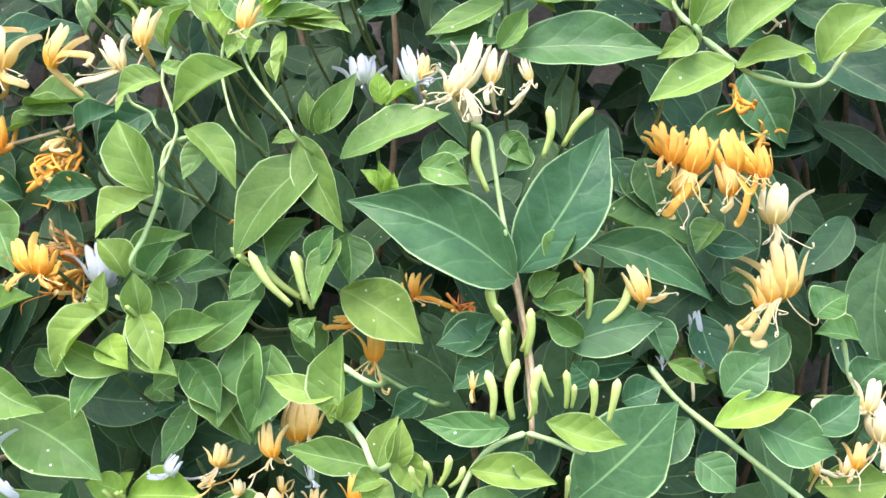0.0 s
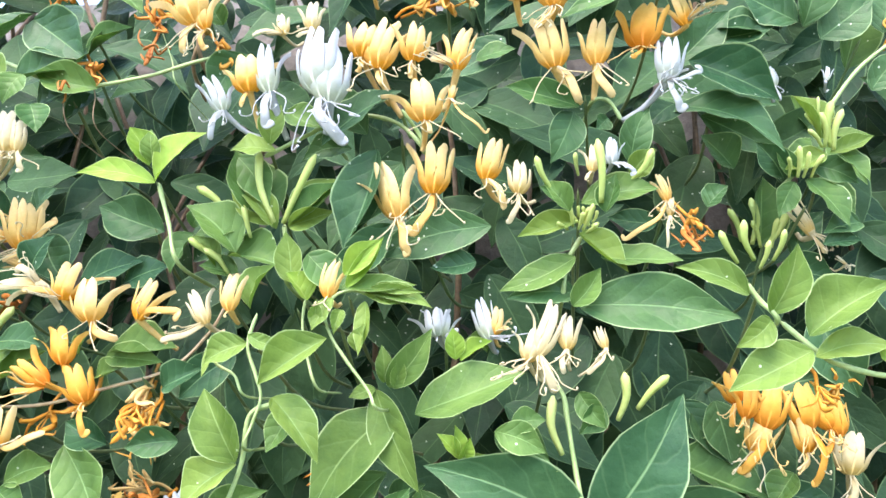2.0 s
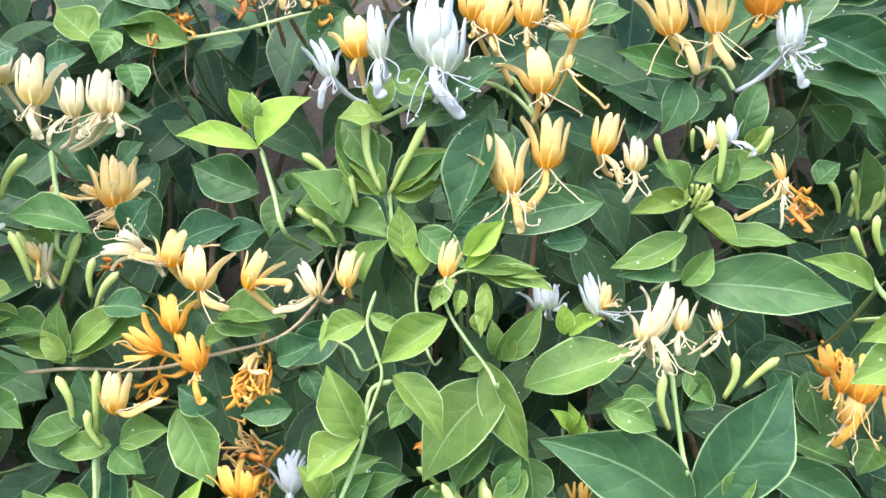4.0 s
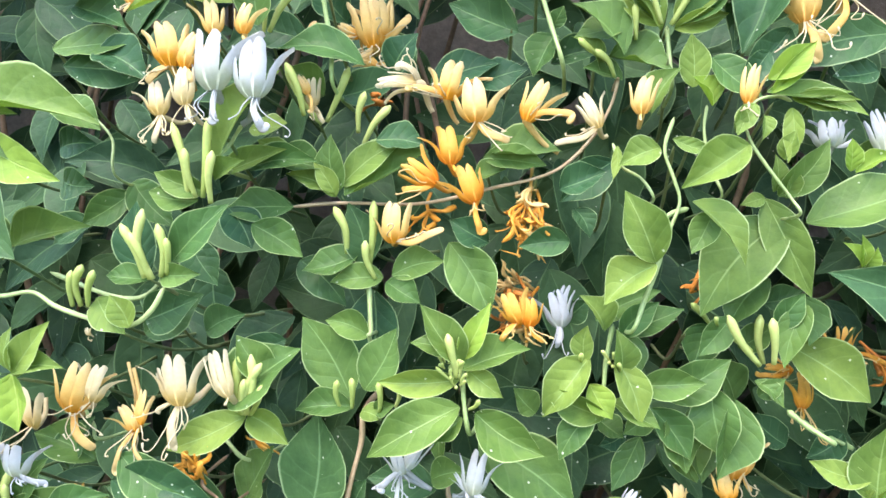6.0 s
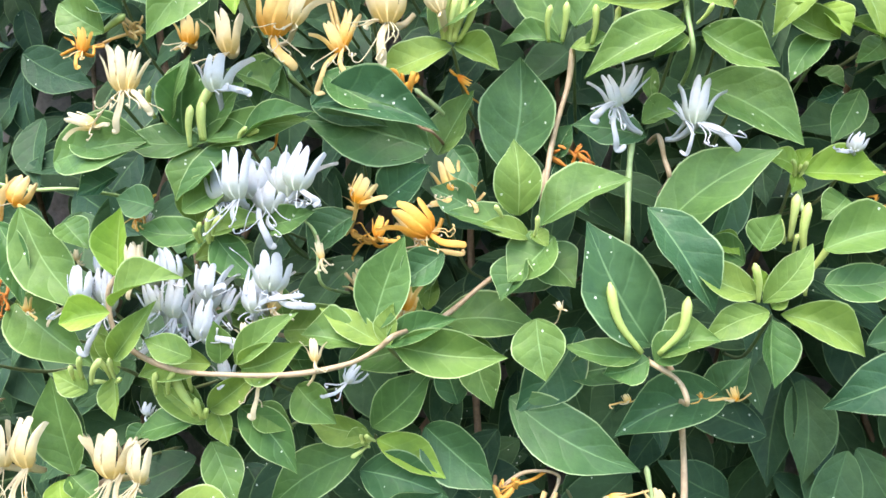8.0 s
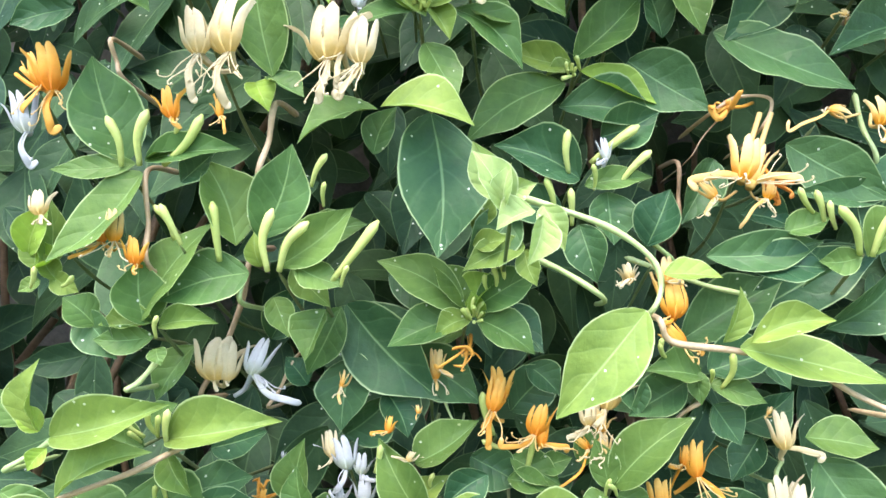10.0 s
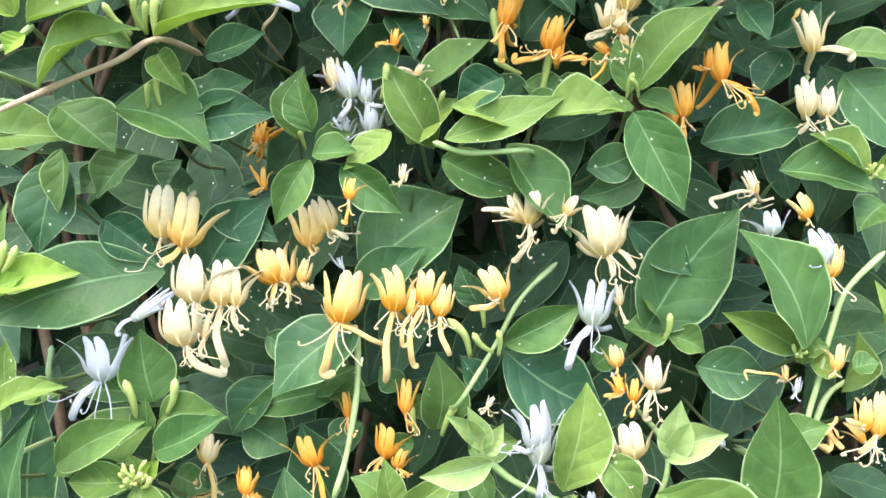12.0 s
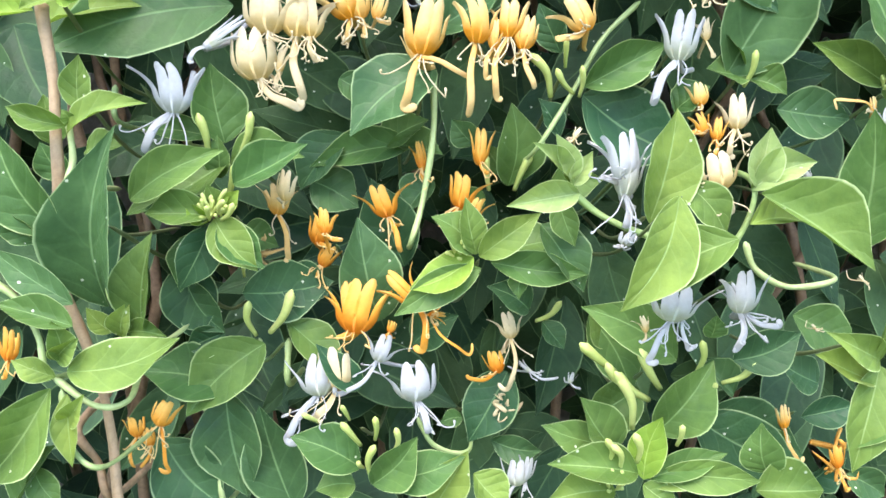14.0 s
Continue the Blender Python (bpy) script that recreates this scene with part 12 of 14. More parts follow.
leaf(s, (-0.2765, -0.008, 0.7943), (-0.2791, -0.012, 0.7995), 0.0087, "light")
leaf(s, (-0.2915, -0.008, 0.8383), (-0.3071, -0.012, 0.8346), 0.0129, "young")
leaf(s, (-0.2825, -0.008, 0.843), (-0.2652, -0.012, 0.8494), 0.0129, "young")
stem(s, [(-0.2885, -0.006, 0.842), (-0.2893, -0.005, 0.8367), (-0.2855, -0.005, 0.8123), (-0.2848, -0.005, 0.7896), (-0.284, -0.005, 0.7688), (-0.2855, -0.005, 0.7452), (-0.2831, -0.005, 0.7263), (-0.2744, -0.005, 0.7049), (-0.2672, -0.005, 0.6831), (-0.263, -0.005, 0.6609), (-0.2574, -0.005, 0.623), (-0.2548, 0.045, 0.615)], 0.0026, "red")
stem(s, [(-0.2801, -0.005, 0.7988), (-0.278, -0.005, 0.7806), (-0.2787, -0.005, 0.769), (-0.2776, 0.045, 0.7661)], 0.0015, "green")
s = sprig("green sprig with three oval leaves", (-0.2898, -0.0186, 0.7689), (-0.2824, 0.15, 0.7386))
leaf(s, (-0.2769, -0.0186, 0.7492), (-0.3002, -0.0226, 0.7904), 0.0259, "mid")
leaf(s, (-0.2988, -0.0146, 0.7526), (-0.3029, -0.0186, 0.7684), 0.0150, "dark")
leaf(s, (-0.2858, -0.0186, 0.7466), (-0.2988, -0.0226, 0.7599), 0.0129, "mid")
s = sprig("dark green sprig with two oval leaves", (-0.2641, -0.006, 0.7532), (-0.2473, 0.15, 0.7279))
leaf(s, (-0.265, -0.002, 0.718), (-0.2541, -0.022, 0.7933), 0.0295, "dark")
stem(s, [(-0.2797, 0.037, 0.67), (-0.2783, -0.003, 0.6647), (-0.27, -0.003, 0.6499), (-0.264, -0.003, 0.6347), (-0.2616, 0.047, 0.6322)], 0.0019, "wood")
leaf(s, (-0.2542, -0.002, 0.7147), (-0.2479, -0.006, 0.7466), 0.0205, "dark")
s = sprig("light green sprig with eight oval leaves", (-0.2742, -0.026, 0.7006), (-0.2599, 0.15, 0.6747))
leaf(s, (-0.2721, -0.026, 0.696), (-0.2247, -0.036, 0.7135), 0.0182, "light")
leaf(s, (-0.2742, -0.026, 0.7006), (-0.2764, -0.03, 0.7172), 0.0096, "light")
leaf(s, (-0.2766, -0.026, 0.6937), (-0.2919, -0.03, 0.701), 0.0097, "light")
leaf(s, (-0.2788, -0.026, 0.689), (-0.3041, -0.03, 0.6504), 0.0236, "light")
leaf(s, (-0.2722, -0.026, 0.6869), (-0.2687, -0.03, 0.6583), 0.0107, "light")
leaf(s, (-0.2765, -0.026, 0.7005), (-0.2657, -0.03, 0.7108), 0.0096, "light")
leaf(s, (-0.2724, -0.026, 0.6753), (-0.2638, -0.03, 0.6884), 0.0097, "light")
stem(s, [(-0.3015, -0.023, 0.7308), (-0.2907, -0.023, 0.7221), (-0.2844, -0.023, 0.7086), (-0.2791, -0.023, 0.6928), (-0.2771, 0.027, 0.6891)], 0.0015, "green")
stem(s, [(-0.2791, -0.023, 0.6928), (-0.2625, -0.023, 0.6815), (-0.249, -0.023, 0.6843), (-0.2421, -0.023, 0.7008), (-0.24, 0.027, 0.7051)], 0.0014, "green")
stem(s, [(-0.2758, -0.023, 0.6881), (-0.2738, -0.023, 0.6671), (-0.2604, -0.023, 0.6557), (-0.2566, 0.027, 0.6533)], 0.0013, "green")
leaf(s, (-0.2712, -0.022, 0.7225), (-0.3016, -0.026, 0.7446), 0.0128, "dark")
leaf(s, (-0.2697, -0.026, 0.7144), (-0.2979, -0.03, 0.7232), 0.0106, "mid")
leaf(s, (-0.2861, -0.026, 0.6562), (-0.2733, -0.03, 0.6419), 0.0108, "mid")
leaf(s, (-0.2932, -0.026, 0.6394), (-0.2751, -0.03, 0.6673), 0.0153, "mid")
s = sprig("dark green sprig with three oval leaves and four orange flowers", (-0.2654, 0.042, 0.6493), (-0.2659, 0.15, 0.6195))
flower(s, (-0.2664, 0.03, 0.6604), (-0.265, 0.03, 0.6493), (-0.2651, 0.026, 0.6356), (-0.2667, 0.042, 0.655), "orange", wide=1.03, stamens=3)
flower(s, (-0.2518, 0.03, 0.6682), (-0.2545, 0.03, 0.6551), (-0.2491, 0.026, 0.6346), (-0.2571, 0.042, 0.6637), "orange", wide=1.15, stamens=5)
flower(s, (-0.2624, 0.03, 0.6536), (-0.2585, 0.03, 0.6454), (-0.2624, 0.026, 0.6357), (-0.2627, 0.042, 0.6494), "orange", wide=0.92, stamens=3)
flower(s, (-0.3208, 0.03, 0.7009), (-0.325, 0.03, 0.6846), (-0.3244, 0.026, 0.6776), (-0.3272, 0.042, 0.6927), "orange", wide=0.8, stamens=2)
leaf(s, (-0.2585, 0.046, 0.6422), (-0.2265, 0.042, 0.6097), 0.0400, "dark")
stem(s, [(-0.2374, 0.045, 0.6606), (-0.2317, 0.045, 0.6376), (-0.2273, 0.045, 0.6112), (-0.2252, 0.095, 0.6066)], 0.0016, "green")
leaf(s, (-0.228, 0.046, 0.6691), (-0.2155, 0.042, 0.6158), 0.0399, "dark")
leaf(s, (-0.1936, 0.046, 0.6086), (-0.2104, 0.042, 0.6622), 0.0326, "dark")
s = sprig("green sprig with six oval leaves and pale green buds", (-0.2449, 0.038, 0.6822), (-0.2334, 0.15, 0.6487))
leaf(s, (-0.2232, 0.038, 0.6716), (-0.2651, 0.034, 0.6798), 0.0224, "mid")
leaf(s, (-0.2072, 0.038, 0.6944), (-0.2418, 0.028, 0.6603), 0.0289, "mid")
leaf(s, (-0.2461, 0.042, 0.7227), (-0.2261, 0.038, 0.6993), 0.0259, "dark")
leaf(s, (-0.2271, 0.042, 0.6984), (-0.2449, 0.038, 0.6905), 0.0209, "dark")
leaf(s, (-0.2002, 0.042, 0.7243), (-0.1752, 0.038, 0.7202), 0.0313, "dark")
bud(s, (-0.2107, 0.035, 0.6991), (-0.2123, 0.026, 0.7171))
bud(s, (-0.204, 0.035, 0.7007), (-0.1926, 0.026, 0.723))
stem(s, [(-0.2105, 0.041, 0.6964), (-0.2077, 0.041, 0.6852), (-0.2068, 0.091, 0.6827)], 0.0012, "green")
stem(s, [(-0.1963, 0.041, 0.6968), (-0.196, 0.041, 0.6743), (-0.1958, 0.091, 0.6689)], 0.0017, "green")
leaf(s, (-0.1965, 0.038, 0.7057), (-0.1685, 0.034, 0.6826), 0.0158, "mid")
s = sprig("green sprig with orange-and-white flowers", (-0.172, 0.041, 0.6863), (-0.1802, 0.15, 0.6676))
flower(s, (-0.1612, 0.029, 0.7302), (-0.1632, 0.029, 0.7033), (-0.1706, 0.025, 0.7013), (-0.1696, 0.041, 0.6976), "orange", wide=1.15, stamens=2)
flower(s, (-0.169, 0.029, 0.7273), (-0.1645, 0.029, 0.706), (-0.1641, 0.025, 0.7015), (-0.1696, 0.041, 0.6976), "orange", wide=0.8, stamens=2)
flower(s, (-0.1494, 0.029, 0.732), (-0.1344, 0.029, 0.7176), (-0.131, 0.025, 0.697), (-0.1371, 0.041, 0.7154), "orange", wide=0.8, stamens=3)
flower(s, (-0.121, 0.029, 0.714), (-0.1289, 0.029, 0.7125), (-0.1098, 0.025, 0.695), (-0.1315, 0.041, 0.7128), "orange", wide=0.69, stamens=6)
flower(s, (-0.1472, 0.029, 0.7038), (-0.1522, 0.029, 0.69), (-0.17, 0.025, 0.6742), (-0.1334, 0.041, 0.6846), "white", wide=1.15, stamens=3)
flower(s, (-0.1829, 0.029, 0.6945), (-0.1785, 0.029, 0.6728), (-0.1935, 0.025, 0.6517), (-0.1665, 0.041, 0.6837), "white", wide=1.26, stamens=6)
flower(s, (-0.1736, 0.029, 0.6975), (-0.1705, 0.029, 0.6757), (-0.1803, 0.025, 0.663), (-0.1608, 0.041, 0.6753), "cream", wide=1.15, stamens=4)
flower(s, (-0.1349, 0.029, 0.6919), (-0.1342, 0.029, 0.6713), (-0.127, 0.025, 0.6563), (-0.1268, 0.041, 0.6534), "white", wide=1.38, stamens=5)
flower(s, (-0.1447, 0.029, 0.7093), (-0.1472, 0.029, 0.7038), (-0.1497, 0.025, 0.7019), (-0.1448, 0.041, 0.6984), "orange", wide=1.03, stamens=1)
stem(s, [(-0.1326, 0.044, 0.658), (-0.1236, 0.044, 0.6437), (-0.1065, 0.044, 0.6412), (-0.1024, 0.094, 0.6411)], 0.0013, "green")
s = sprig("green sprig with six oval leaves and pale green buds", (-0.159, 0.024, 0.6585), (-0.1487, 0.15, 0.6378))
bud(s, (-0.1772, 0.021, 0.6617), (-0.1851, 0.012, 0.6686))
bud(s, (-0.1586, 0.021, 0.6514), (-0.1672, 0.012, 0.6651))
bud(s, (-0.1641, 0.021, 0.6634), (-0.1673, 0.012, 0.673))
bud(s, (-0.152, 0.021, 0.6542), (-0.1519, 0.012, 0.6682))
bud(s, (-0.1427, 0.021, 0.6491), (-0.1423, 0.012, 0.6632))
bud(s, (-0.1542, 0.021, 0.6377), (-0.1515, 0.012, 0.6549))
bud(s, (-0.157, 0.021, 0.6405), (-0.159, 0.012, 0.6467))
leaf(s, (-0.1585, 0.024, 0.6392), (-0.1913, 0.02, 0.6549), 0.0194, "mid")
leaf(s, (-0.1529, 0.024, 0.631), (-0.1323, 0.02, 0.6566), 0.0221, "mid")
leaf(s, (-0.145, 0.024, 0.6339), (-0.1095, 0.02, 0.6476), 0.0182, "mid")
leaf(s, (-0.1609, 0.024, 0.6308), (-0.179, 0.02, 0.6292), 0.0181, "mid")
leaf(s, (-0.1231, 0.024, 0.6205), (-0.1083, 0.02, 0.6504), 0.0209, "light")
leaf(s, (-0.1598, 0.028, 0.6764), (-0.1809, 0.024, 0.6984), 0.0127, "dark")
s = sprig("dark green sprig with white-and-cream flowers and a pale green bud", (-0.1012, 0.056, 0.6727), (-0.1149, 0.15, 0.6379))
flower(s, (-0.0899, 0.044, 0.7135), (-0.0879, 0.044, 0.6994), (-0.0886, 0.04, 0.6749), (-0.0931, 0.056, 0.6848), "cream", wide=1.03, stamens=3)
flower(s, (-0.0974, 0.044, 0.6935), (-0.0928, 0.044, 0.6821), (-0.1083, 0.04, 0.68), (-0.0931, 0.056, 0.6848), "orange", wide=1.03, stamens=3)
flower(s, (-0.0562, 0.044, 0.6833), (-0.0573, 0.044, 0.6775), (-0.0523, 0.04, 0.6759), (-0.0578, 0.056, 0.6769), "white", wide=0.8, stamens=0)
flower(s, (-0.0831, 0.044, 0.6882), (-0.0773, 0.044, 0.6827), (-0.0638, 0.04, 0.6813), (-0.0871, 0.056, 0.682), "white", wide=0.46, stamens=5)
bud(s, (-0.0743, 0.053, 0.7065), (-0.0637, 0.044, 0.7186))
leaf(s, (-0.0865, 0.06, 0.678), (-0.1058, 0.056, 0.6412), 0.0309, "dark")
leaf(s, (-0.1092, 0.056, 0.6546), (-0.1209, 0.052, 0.6526), 0.0113, "mid")
withered(s, (-0.0849, 0.056, 0.6642), (-0.0828, 0.066, 0.6765), "cream")
flower(s, (-0.0823, 0.044, 0.6389), (-0.0815, 0.044, 0.6242), (-0.0861, 0.04, 0.6199), (-0.0786, 0.056, 0.6221), "white", wide=1.26, stamens=2)
flower(s, (-0.0752, 0.044, 0.6406), (-0.0774, 0.044, 0.6272), (-0.0778, 0.04, 0.6231), (-0.0786, 0.056, 0.6221), "white", wide=0.8, stamens=2)
leaf(s, (-0.0702, 0.06, 0.7052), (-0.0586, 0.056, 0.6918), 0.0140, "dark")
leaf(s, (-0.0937, 0.06, 0.6416), (-0.0675, 0.056, 0.6377), 0.0170, "dark")
s = sprig("green sprig with six oval leaves and pale green buds", (-0.03, 0.014, 0.6922), (-0.0207, 0.15, 0.6639))
bud(s, (-0.0438, 0.011, 0.6926), (-0.0624, 0.002, 0.7073))
bud(s, (-0.0369, 0.011, 0.6849), (-0.0502, 0.002, 0.6987))
bud(s, (-0.0226, 0.011, 0.6853), (-0.0356, 0.002, 0.7055))
bud(s, (-0.0275, 0.011, 0.68), (-0.0462, 0.002, 0.695))
bud(s, (-0.0343, 0.011, 0.6664), (-0.0449, 0.002, 0.6938))
bud(s, (-0.0063, 0.011, 0.6938), (-0.0083, 0.002, 0.7101))
bud(s, (0.0057, 0.011, 0.6888), (0.0165, 0.002, 0.7007))
bud(s, (0.0023, 0.011, 0.6821), (-0.0005, 0.002, 0.6912))
leaf(s, (-0.0148, 0.014, 0.698), (-0.0612, 0.01, 0.7222), 0.0228, "mid")
leaf(s, (-0.0229, 0.014, 0.6631), (0.0007, 0.01, 0.6995), 0.0242, "mid")
leaf(s, (-0.0407, 0.014, 0.6544), (-0.0593, 0.01, 0.6807), 0.0191, "mid")
leaf(s, (-0.0435, 0.014, 0.6571), (-0.0762, 0.01, 0.667), 0.0153, "mid")
leaf(s, (-0.0034, 0.018, 0.6703), (0.0474, 0.014, 0.6486), 0.0332, "dark")
leaf(s, (0.0144, 0.018, 0.6817), (-0.0043, 0.014, 0.6983), 0.0153, "dark")
s = sprig("light green sprig with eight oval leaves and pale green buds", (-0.0343, -0.0096, 0.6535), (-0.0436, 0.15, 0.625))
leaf(s, (-0.0341, -0.0096, 0.651), (-0.0287, -0.0136, 0.6801), 0.0149, "young")
leaf(s, (-0.0367, -0.0096, 0.6534), (-0.0769, -0.0136, 0.6579), 0.0143, "light")
leaf(s, (-0.0317, -0.0096, 0.6511), (0.0003, -0.0136, 0.6649), 0.0108, "mid")
leaf(s, (-0.0269, -0.0096, 0.6537), (0.016, -0.0136, 0.6527), 0.0143, "light")
leaf(s, (-0.0315, -0.0096, 0.6485), (-0.0016, -0.0136, 0.6586), 0.0120, "light")
leaf(s, (-0.0461, -0.0096, 0.6456), (-0.0761, -0.0136, 0.6416), 0.0143, "light")
leaf(s, (-0.034, -0.0096, 0.6484), (-0.0199, -0.0136, 0.6405), 0.0143, "light")
leaf(s, (0.0201, -0.0096, 0.6549), (0.0138, -0.0136, 0.6789), 0.0217, "mid")
leaf(s, (0.0157, -0.0096, 0.6471), (0.0434, -0.0136, 0.6496), 0.0193, "light")
bud(s, (-0.0502, -0.0126, 0.6594), (-0.0543, -0.0216, 0.6726))
bud(s, (-0.0452, -0.0126, 0.657), (-0.0518, -0.0216, 0.6702))
bud(s, (-0.0381, -0.0126, 0.6597), (-0.0427, -0.0216, 0.6753))
bud(s, (-0.0215, -0.0126, 0.6676), (-0.0229, -0.0216, 0.6794))
leaf(s, (-0.1077, -0.0096, 0.6516), (-0.0929, -0.0136, 0.6386), 0.0189, "light")
tuft(s, (-0.0478, -0.0126, 0.6483), 6, 0.011)
s = sprig("dark green sprig with two oval leaves and white-and-cream flowers", (0.0035, 0.002, 0.737), (-0.0008, 0.15, 0.7084))
flower(s, (0.0028, -0.01, 0.7448), (0.002, -0.01, 0.7254), (0.0003, -0.014, 0.7105), (0.0047, 0.002, 0.7219), "white", wide=1.15, stamens=3)
flower(s, (-0.0015, -0.01, 0.7386), (0.0045, -0.01, 0.7243), (0.0174, -0.014, 0.7207), (0.0047, 0.002, 0.7219), "white", wide=0.57, stamens=4)
flower(s, (-0.0255, -0.01, 0.7378), (-0.0267, -0.01, 0.7209), (-0.0364, -0.014, 0.7045), (-0.0153, 0.002, 0.7214), "white", wide=1.49, stamens=5)
flower(s, (-0.018, -0.01, 0.7333), (-0.0221, -0.01, 0.7235), (-0.0201, -0.014, 0.7099), (-0.0153, 0.002, 0.7214), "white", wide=0.69, stamens=3)
flower(s, (-0.0389, -0.01, 0.723), (-0.0372, -0.01, 0.7157), (-0.0405, -0.014, 0.7117), (-0.0326, 0.002, 0.7183), "cream", wide=0.69, stamens=0)
flower(s, (0.0514, -0.01, 0.7428), (0.0541, -0.01, 0.7405), (0.0545, -0.014, 0.7374), (0.0532, 0.002, 0.7436), "cream", wide=0.8, stamens=1)
flower(s, (0.0339, -0.01, 0.7216), (0.0353, -0.01, 0.7192), (0.037, -0.014, 0.7189), (0.0376, 0.002, 0.7205), "cream", wide=0.8, stamens=2)
stem(s, [(0.0085, 0.005, 0.7543), (0.0145, 0.005, 0.742), (0.0303, 0.005, 0.7348), (0.0502, 0.005, 0.7393), (0.0554, 0.055, 0.7403)], 0.0015, "green")
leaf(s, (0.008, 0.006, 0.7007), (0.0356, 0.002, 0.7153), 0.0221, "dark")
leaf(s, (-0.0046, 0.002, 0.7115), (-0.0044, -0.002, 0.7224), 0.0147, "mid")
s = sprig("light green sprig with six oval leaves", (0.0421, -0.0446, 0.7236), (0.0503, 0.15, 0.6889))
leaf(s, (0.0432, -0.0446, 0.7126), (0.0339, -0.0486, 0.6715), 0.0202, "light")
leaf(s, (0.043, -0.0446, 0.7148), (0.019, -0.0486, 0.7259), 0.0127, "light")
leaf(s, (0.0417, -0.0446, 0.7059), (0.0155, -0.0486, 0.7172), 0.0127, "light")
leaf(s, (0.0485, -0.0446, 0.7039), (0.0308, -0.0486, 0.6803), 0.0128, "mid")
leaf(s, (0.0437, -0.0446, 0.7518), (0.038, -0.0486, 0.7179), 0.0230, "light")
leaf(s, (0.0419, -0.0406, 0.6821), (0.0321, -0.0446, 0.7145), 0.0107, "dark")
s = sprig("dark green sprig with two yellow-and-orange flowers and withered brown flowers", (0.0548, 0.038, 0.6681), (0.0467, 0.15, 0.6323))
flower(s, (0.0413, 0.026, 0.6758), (0.0438, 0.026, 0.6633), (0.05, 0.022, 0.6482), (0.0522, 0.038, 0.6651), "yellow", wide=0.69, stamens=1)
withered(s, (0.0766, 0.038, 0.6484), (0.0842, 0.048, 0.6567), "orange")
flower(s, (0.0694, 0.026, 0.6556), (0.0718, 0.026, 0.6444), (0.0746, 0.022, 0.6348), (0.0784, 0.038, 0.6601), "orange", wide=0.8, stamens=3)
leaf(s, (0.0457, 0.038, 0.6417), (0.0336, 0.034, 0.6631), 0.0249, "mid")
leaf(s, (0.0857, 0.042, 0.6352), (0.1041, 0.038, 0.6256), 0.0223, "dark")
leaf(s, (0.0633, 0.042, 0.6258), (0.0826, 0.038, 0.6456), 0.0223, "dark")
leaf(s, (0.067, 0.042, 0.6816), (0.0441, 0.038, 0.6935), 0.0220, "dark")
leaf(s, (0.06, 0.042, 0.664), (0.0857, 0.038, 0.6719), 0.0165, "dark")
s = sprig("light green sprig with four oval leaves", (-0.0353, -0.038, 0.7743), (-0.0401, 0.15, 0.7327))
leaf(s, (-0.0363, -0.038, 0.7742), (-0.0573, -0.042, 0.7298), 0.0247, "light")
leaf(s, (-0.0124, -0.038, 0.7589), (-0.051, -0.028, 0.7307), 0.0201, "light")
leaf(s, (-0.005, -0.038, 0.7764), (0.0394, -0.042, 0.7487), 0.0243, "light")
leaf(s, (-0.0085, -0.038, 0.7645), (0.0208, -0.028, 0.7647), 0.0127, "light")
s = sprig("green sprig with eight oval leaves", (-0.1066, 0.023, 0.7407), (-0.12, 0.15, 0.7026))
leaf(s, (-0.108, 0.023, 0.7428), (-0.1144, 0.019, 0.7691), 0.0132, "light")
leaf(s, (-0.1066, 0.023, 0.7418), (-0.0796, 0.019, 0.7633), 0.0156, "light")
leaf(s, (-0.1092, 0.023, 0.7412), (-0.1385, 0.019, 0.7259), 0.0156, "young")
leaf(s, (-0.1059, 0.023, 0.7365), (-0.145, 0.019, 0.7134), 0.0167, "mid")
leaf(s, (-0.1012, 0.023, 0.7393), (-0.0569, 0.019, 0.7356), 0.0156, "mid")
leaf(s, (-0.0854, 0.023, 0.7357), (-0.0879, 0.019, 0.7231), 0.0102, "mid")
leaf(s, (-0.1093, 0.023, 0.7433), (-0.1294, 0.019, 0.7597), 0.0177, "mid")
leaf(s, (-0.0781, 0.027, 0.7571), (-0.0574, 0.023, 0.7266), 0.0202, "dark")
leaf(s, (-0.0756, 0.023, 0.773), (-0.0523, 0.019, 0.779), 0.0226, "mid")
tuft(s, (-0.1172, 0.02, 0.7424), 5, 0.009)
s = sprig("light green sprig with one oval leaf", (-0.0676, -0.0408, 1.3983), (-0.0613, 0.15, 1.3709))
stem(s, [(-0.0326, -0.0378, 1.417), (-0.0393, -0.0378, 1.4048), (-0.0504, -0.0378, 1.397), (-0.0691, -0.0378, 1.399), (-0.0889, -0.0378, 1.4043), (-0.1026, -0.0378, 1.411), (-0.1195, -0.0378, 1.4083), (-0.1455, -0.0378, 1.4072), (-0.1668, -0.0378, 1.4137), (-0.1824, -0.0378, 1.4325), (-0.1977, -0.0378, 1.4413), (-0.201, 0.0122, 1.4436)], 0.0013, "green")
leaf(s, (-0.0484, -0.0408, 1.3964), (-0.0572, -0.0448, 1.412), 0.0172, "light")
s = sprig("light green sprig with six oval leaves and pale green buds", (-0.1433, -0.008, 1.4282), (-0.1107, 0.15, 1.3835))
leaf(s, (-0.1372, -0.008, 1.4323), (-0.0878, -0.012, 1.4452), 0.0200, "light")
leaf(s, (-0.1404, -0.008, 1.4314), (-0.1614, -0.012, 1.4496), 0.0259, "mid")
leaf(s, (-0.1419, -0.008, 1.4267), (-0.1535, -0.012, 1.4425), 0.0162, "mid")
bud(s, (-0.1399, -0.011, 1.4259), (-0.1325, -0.02, 1.4349))
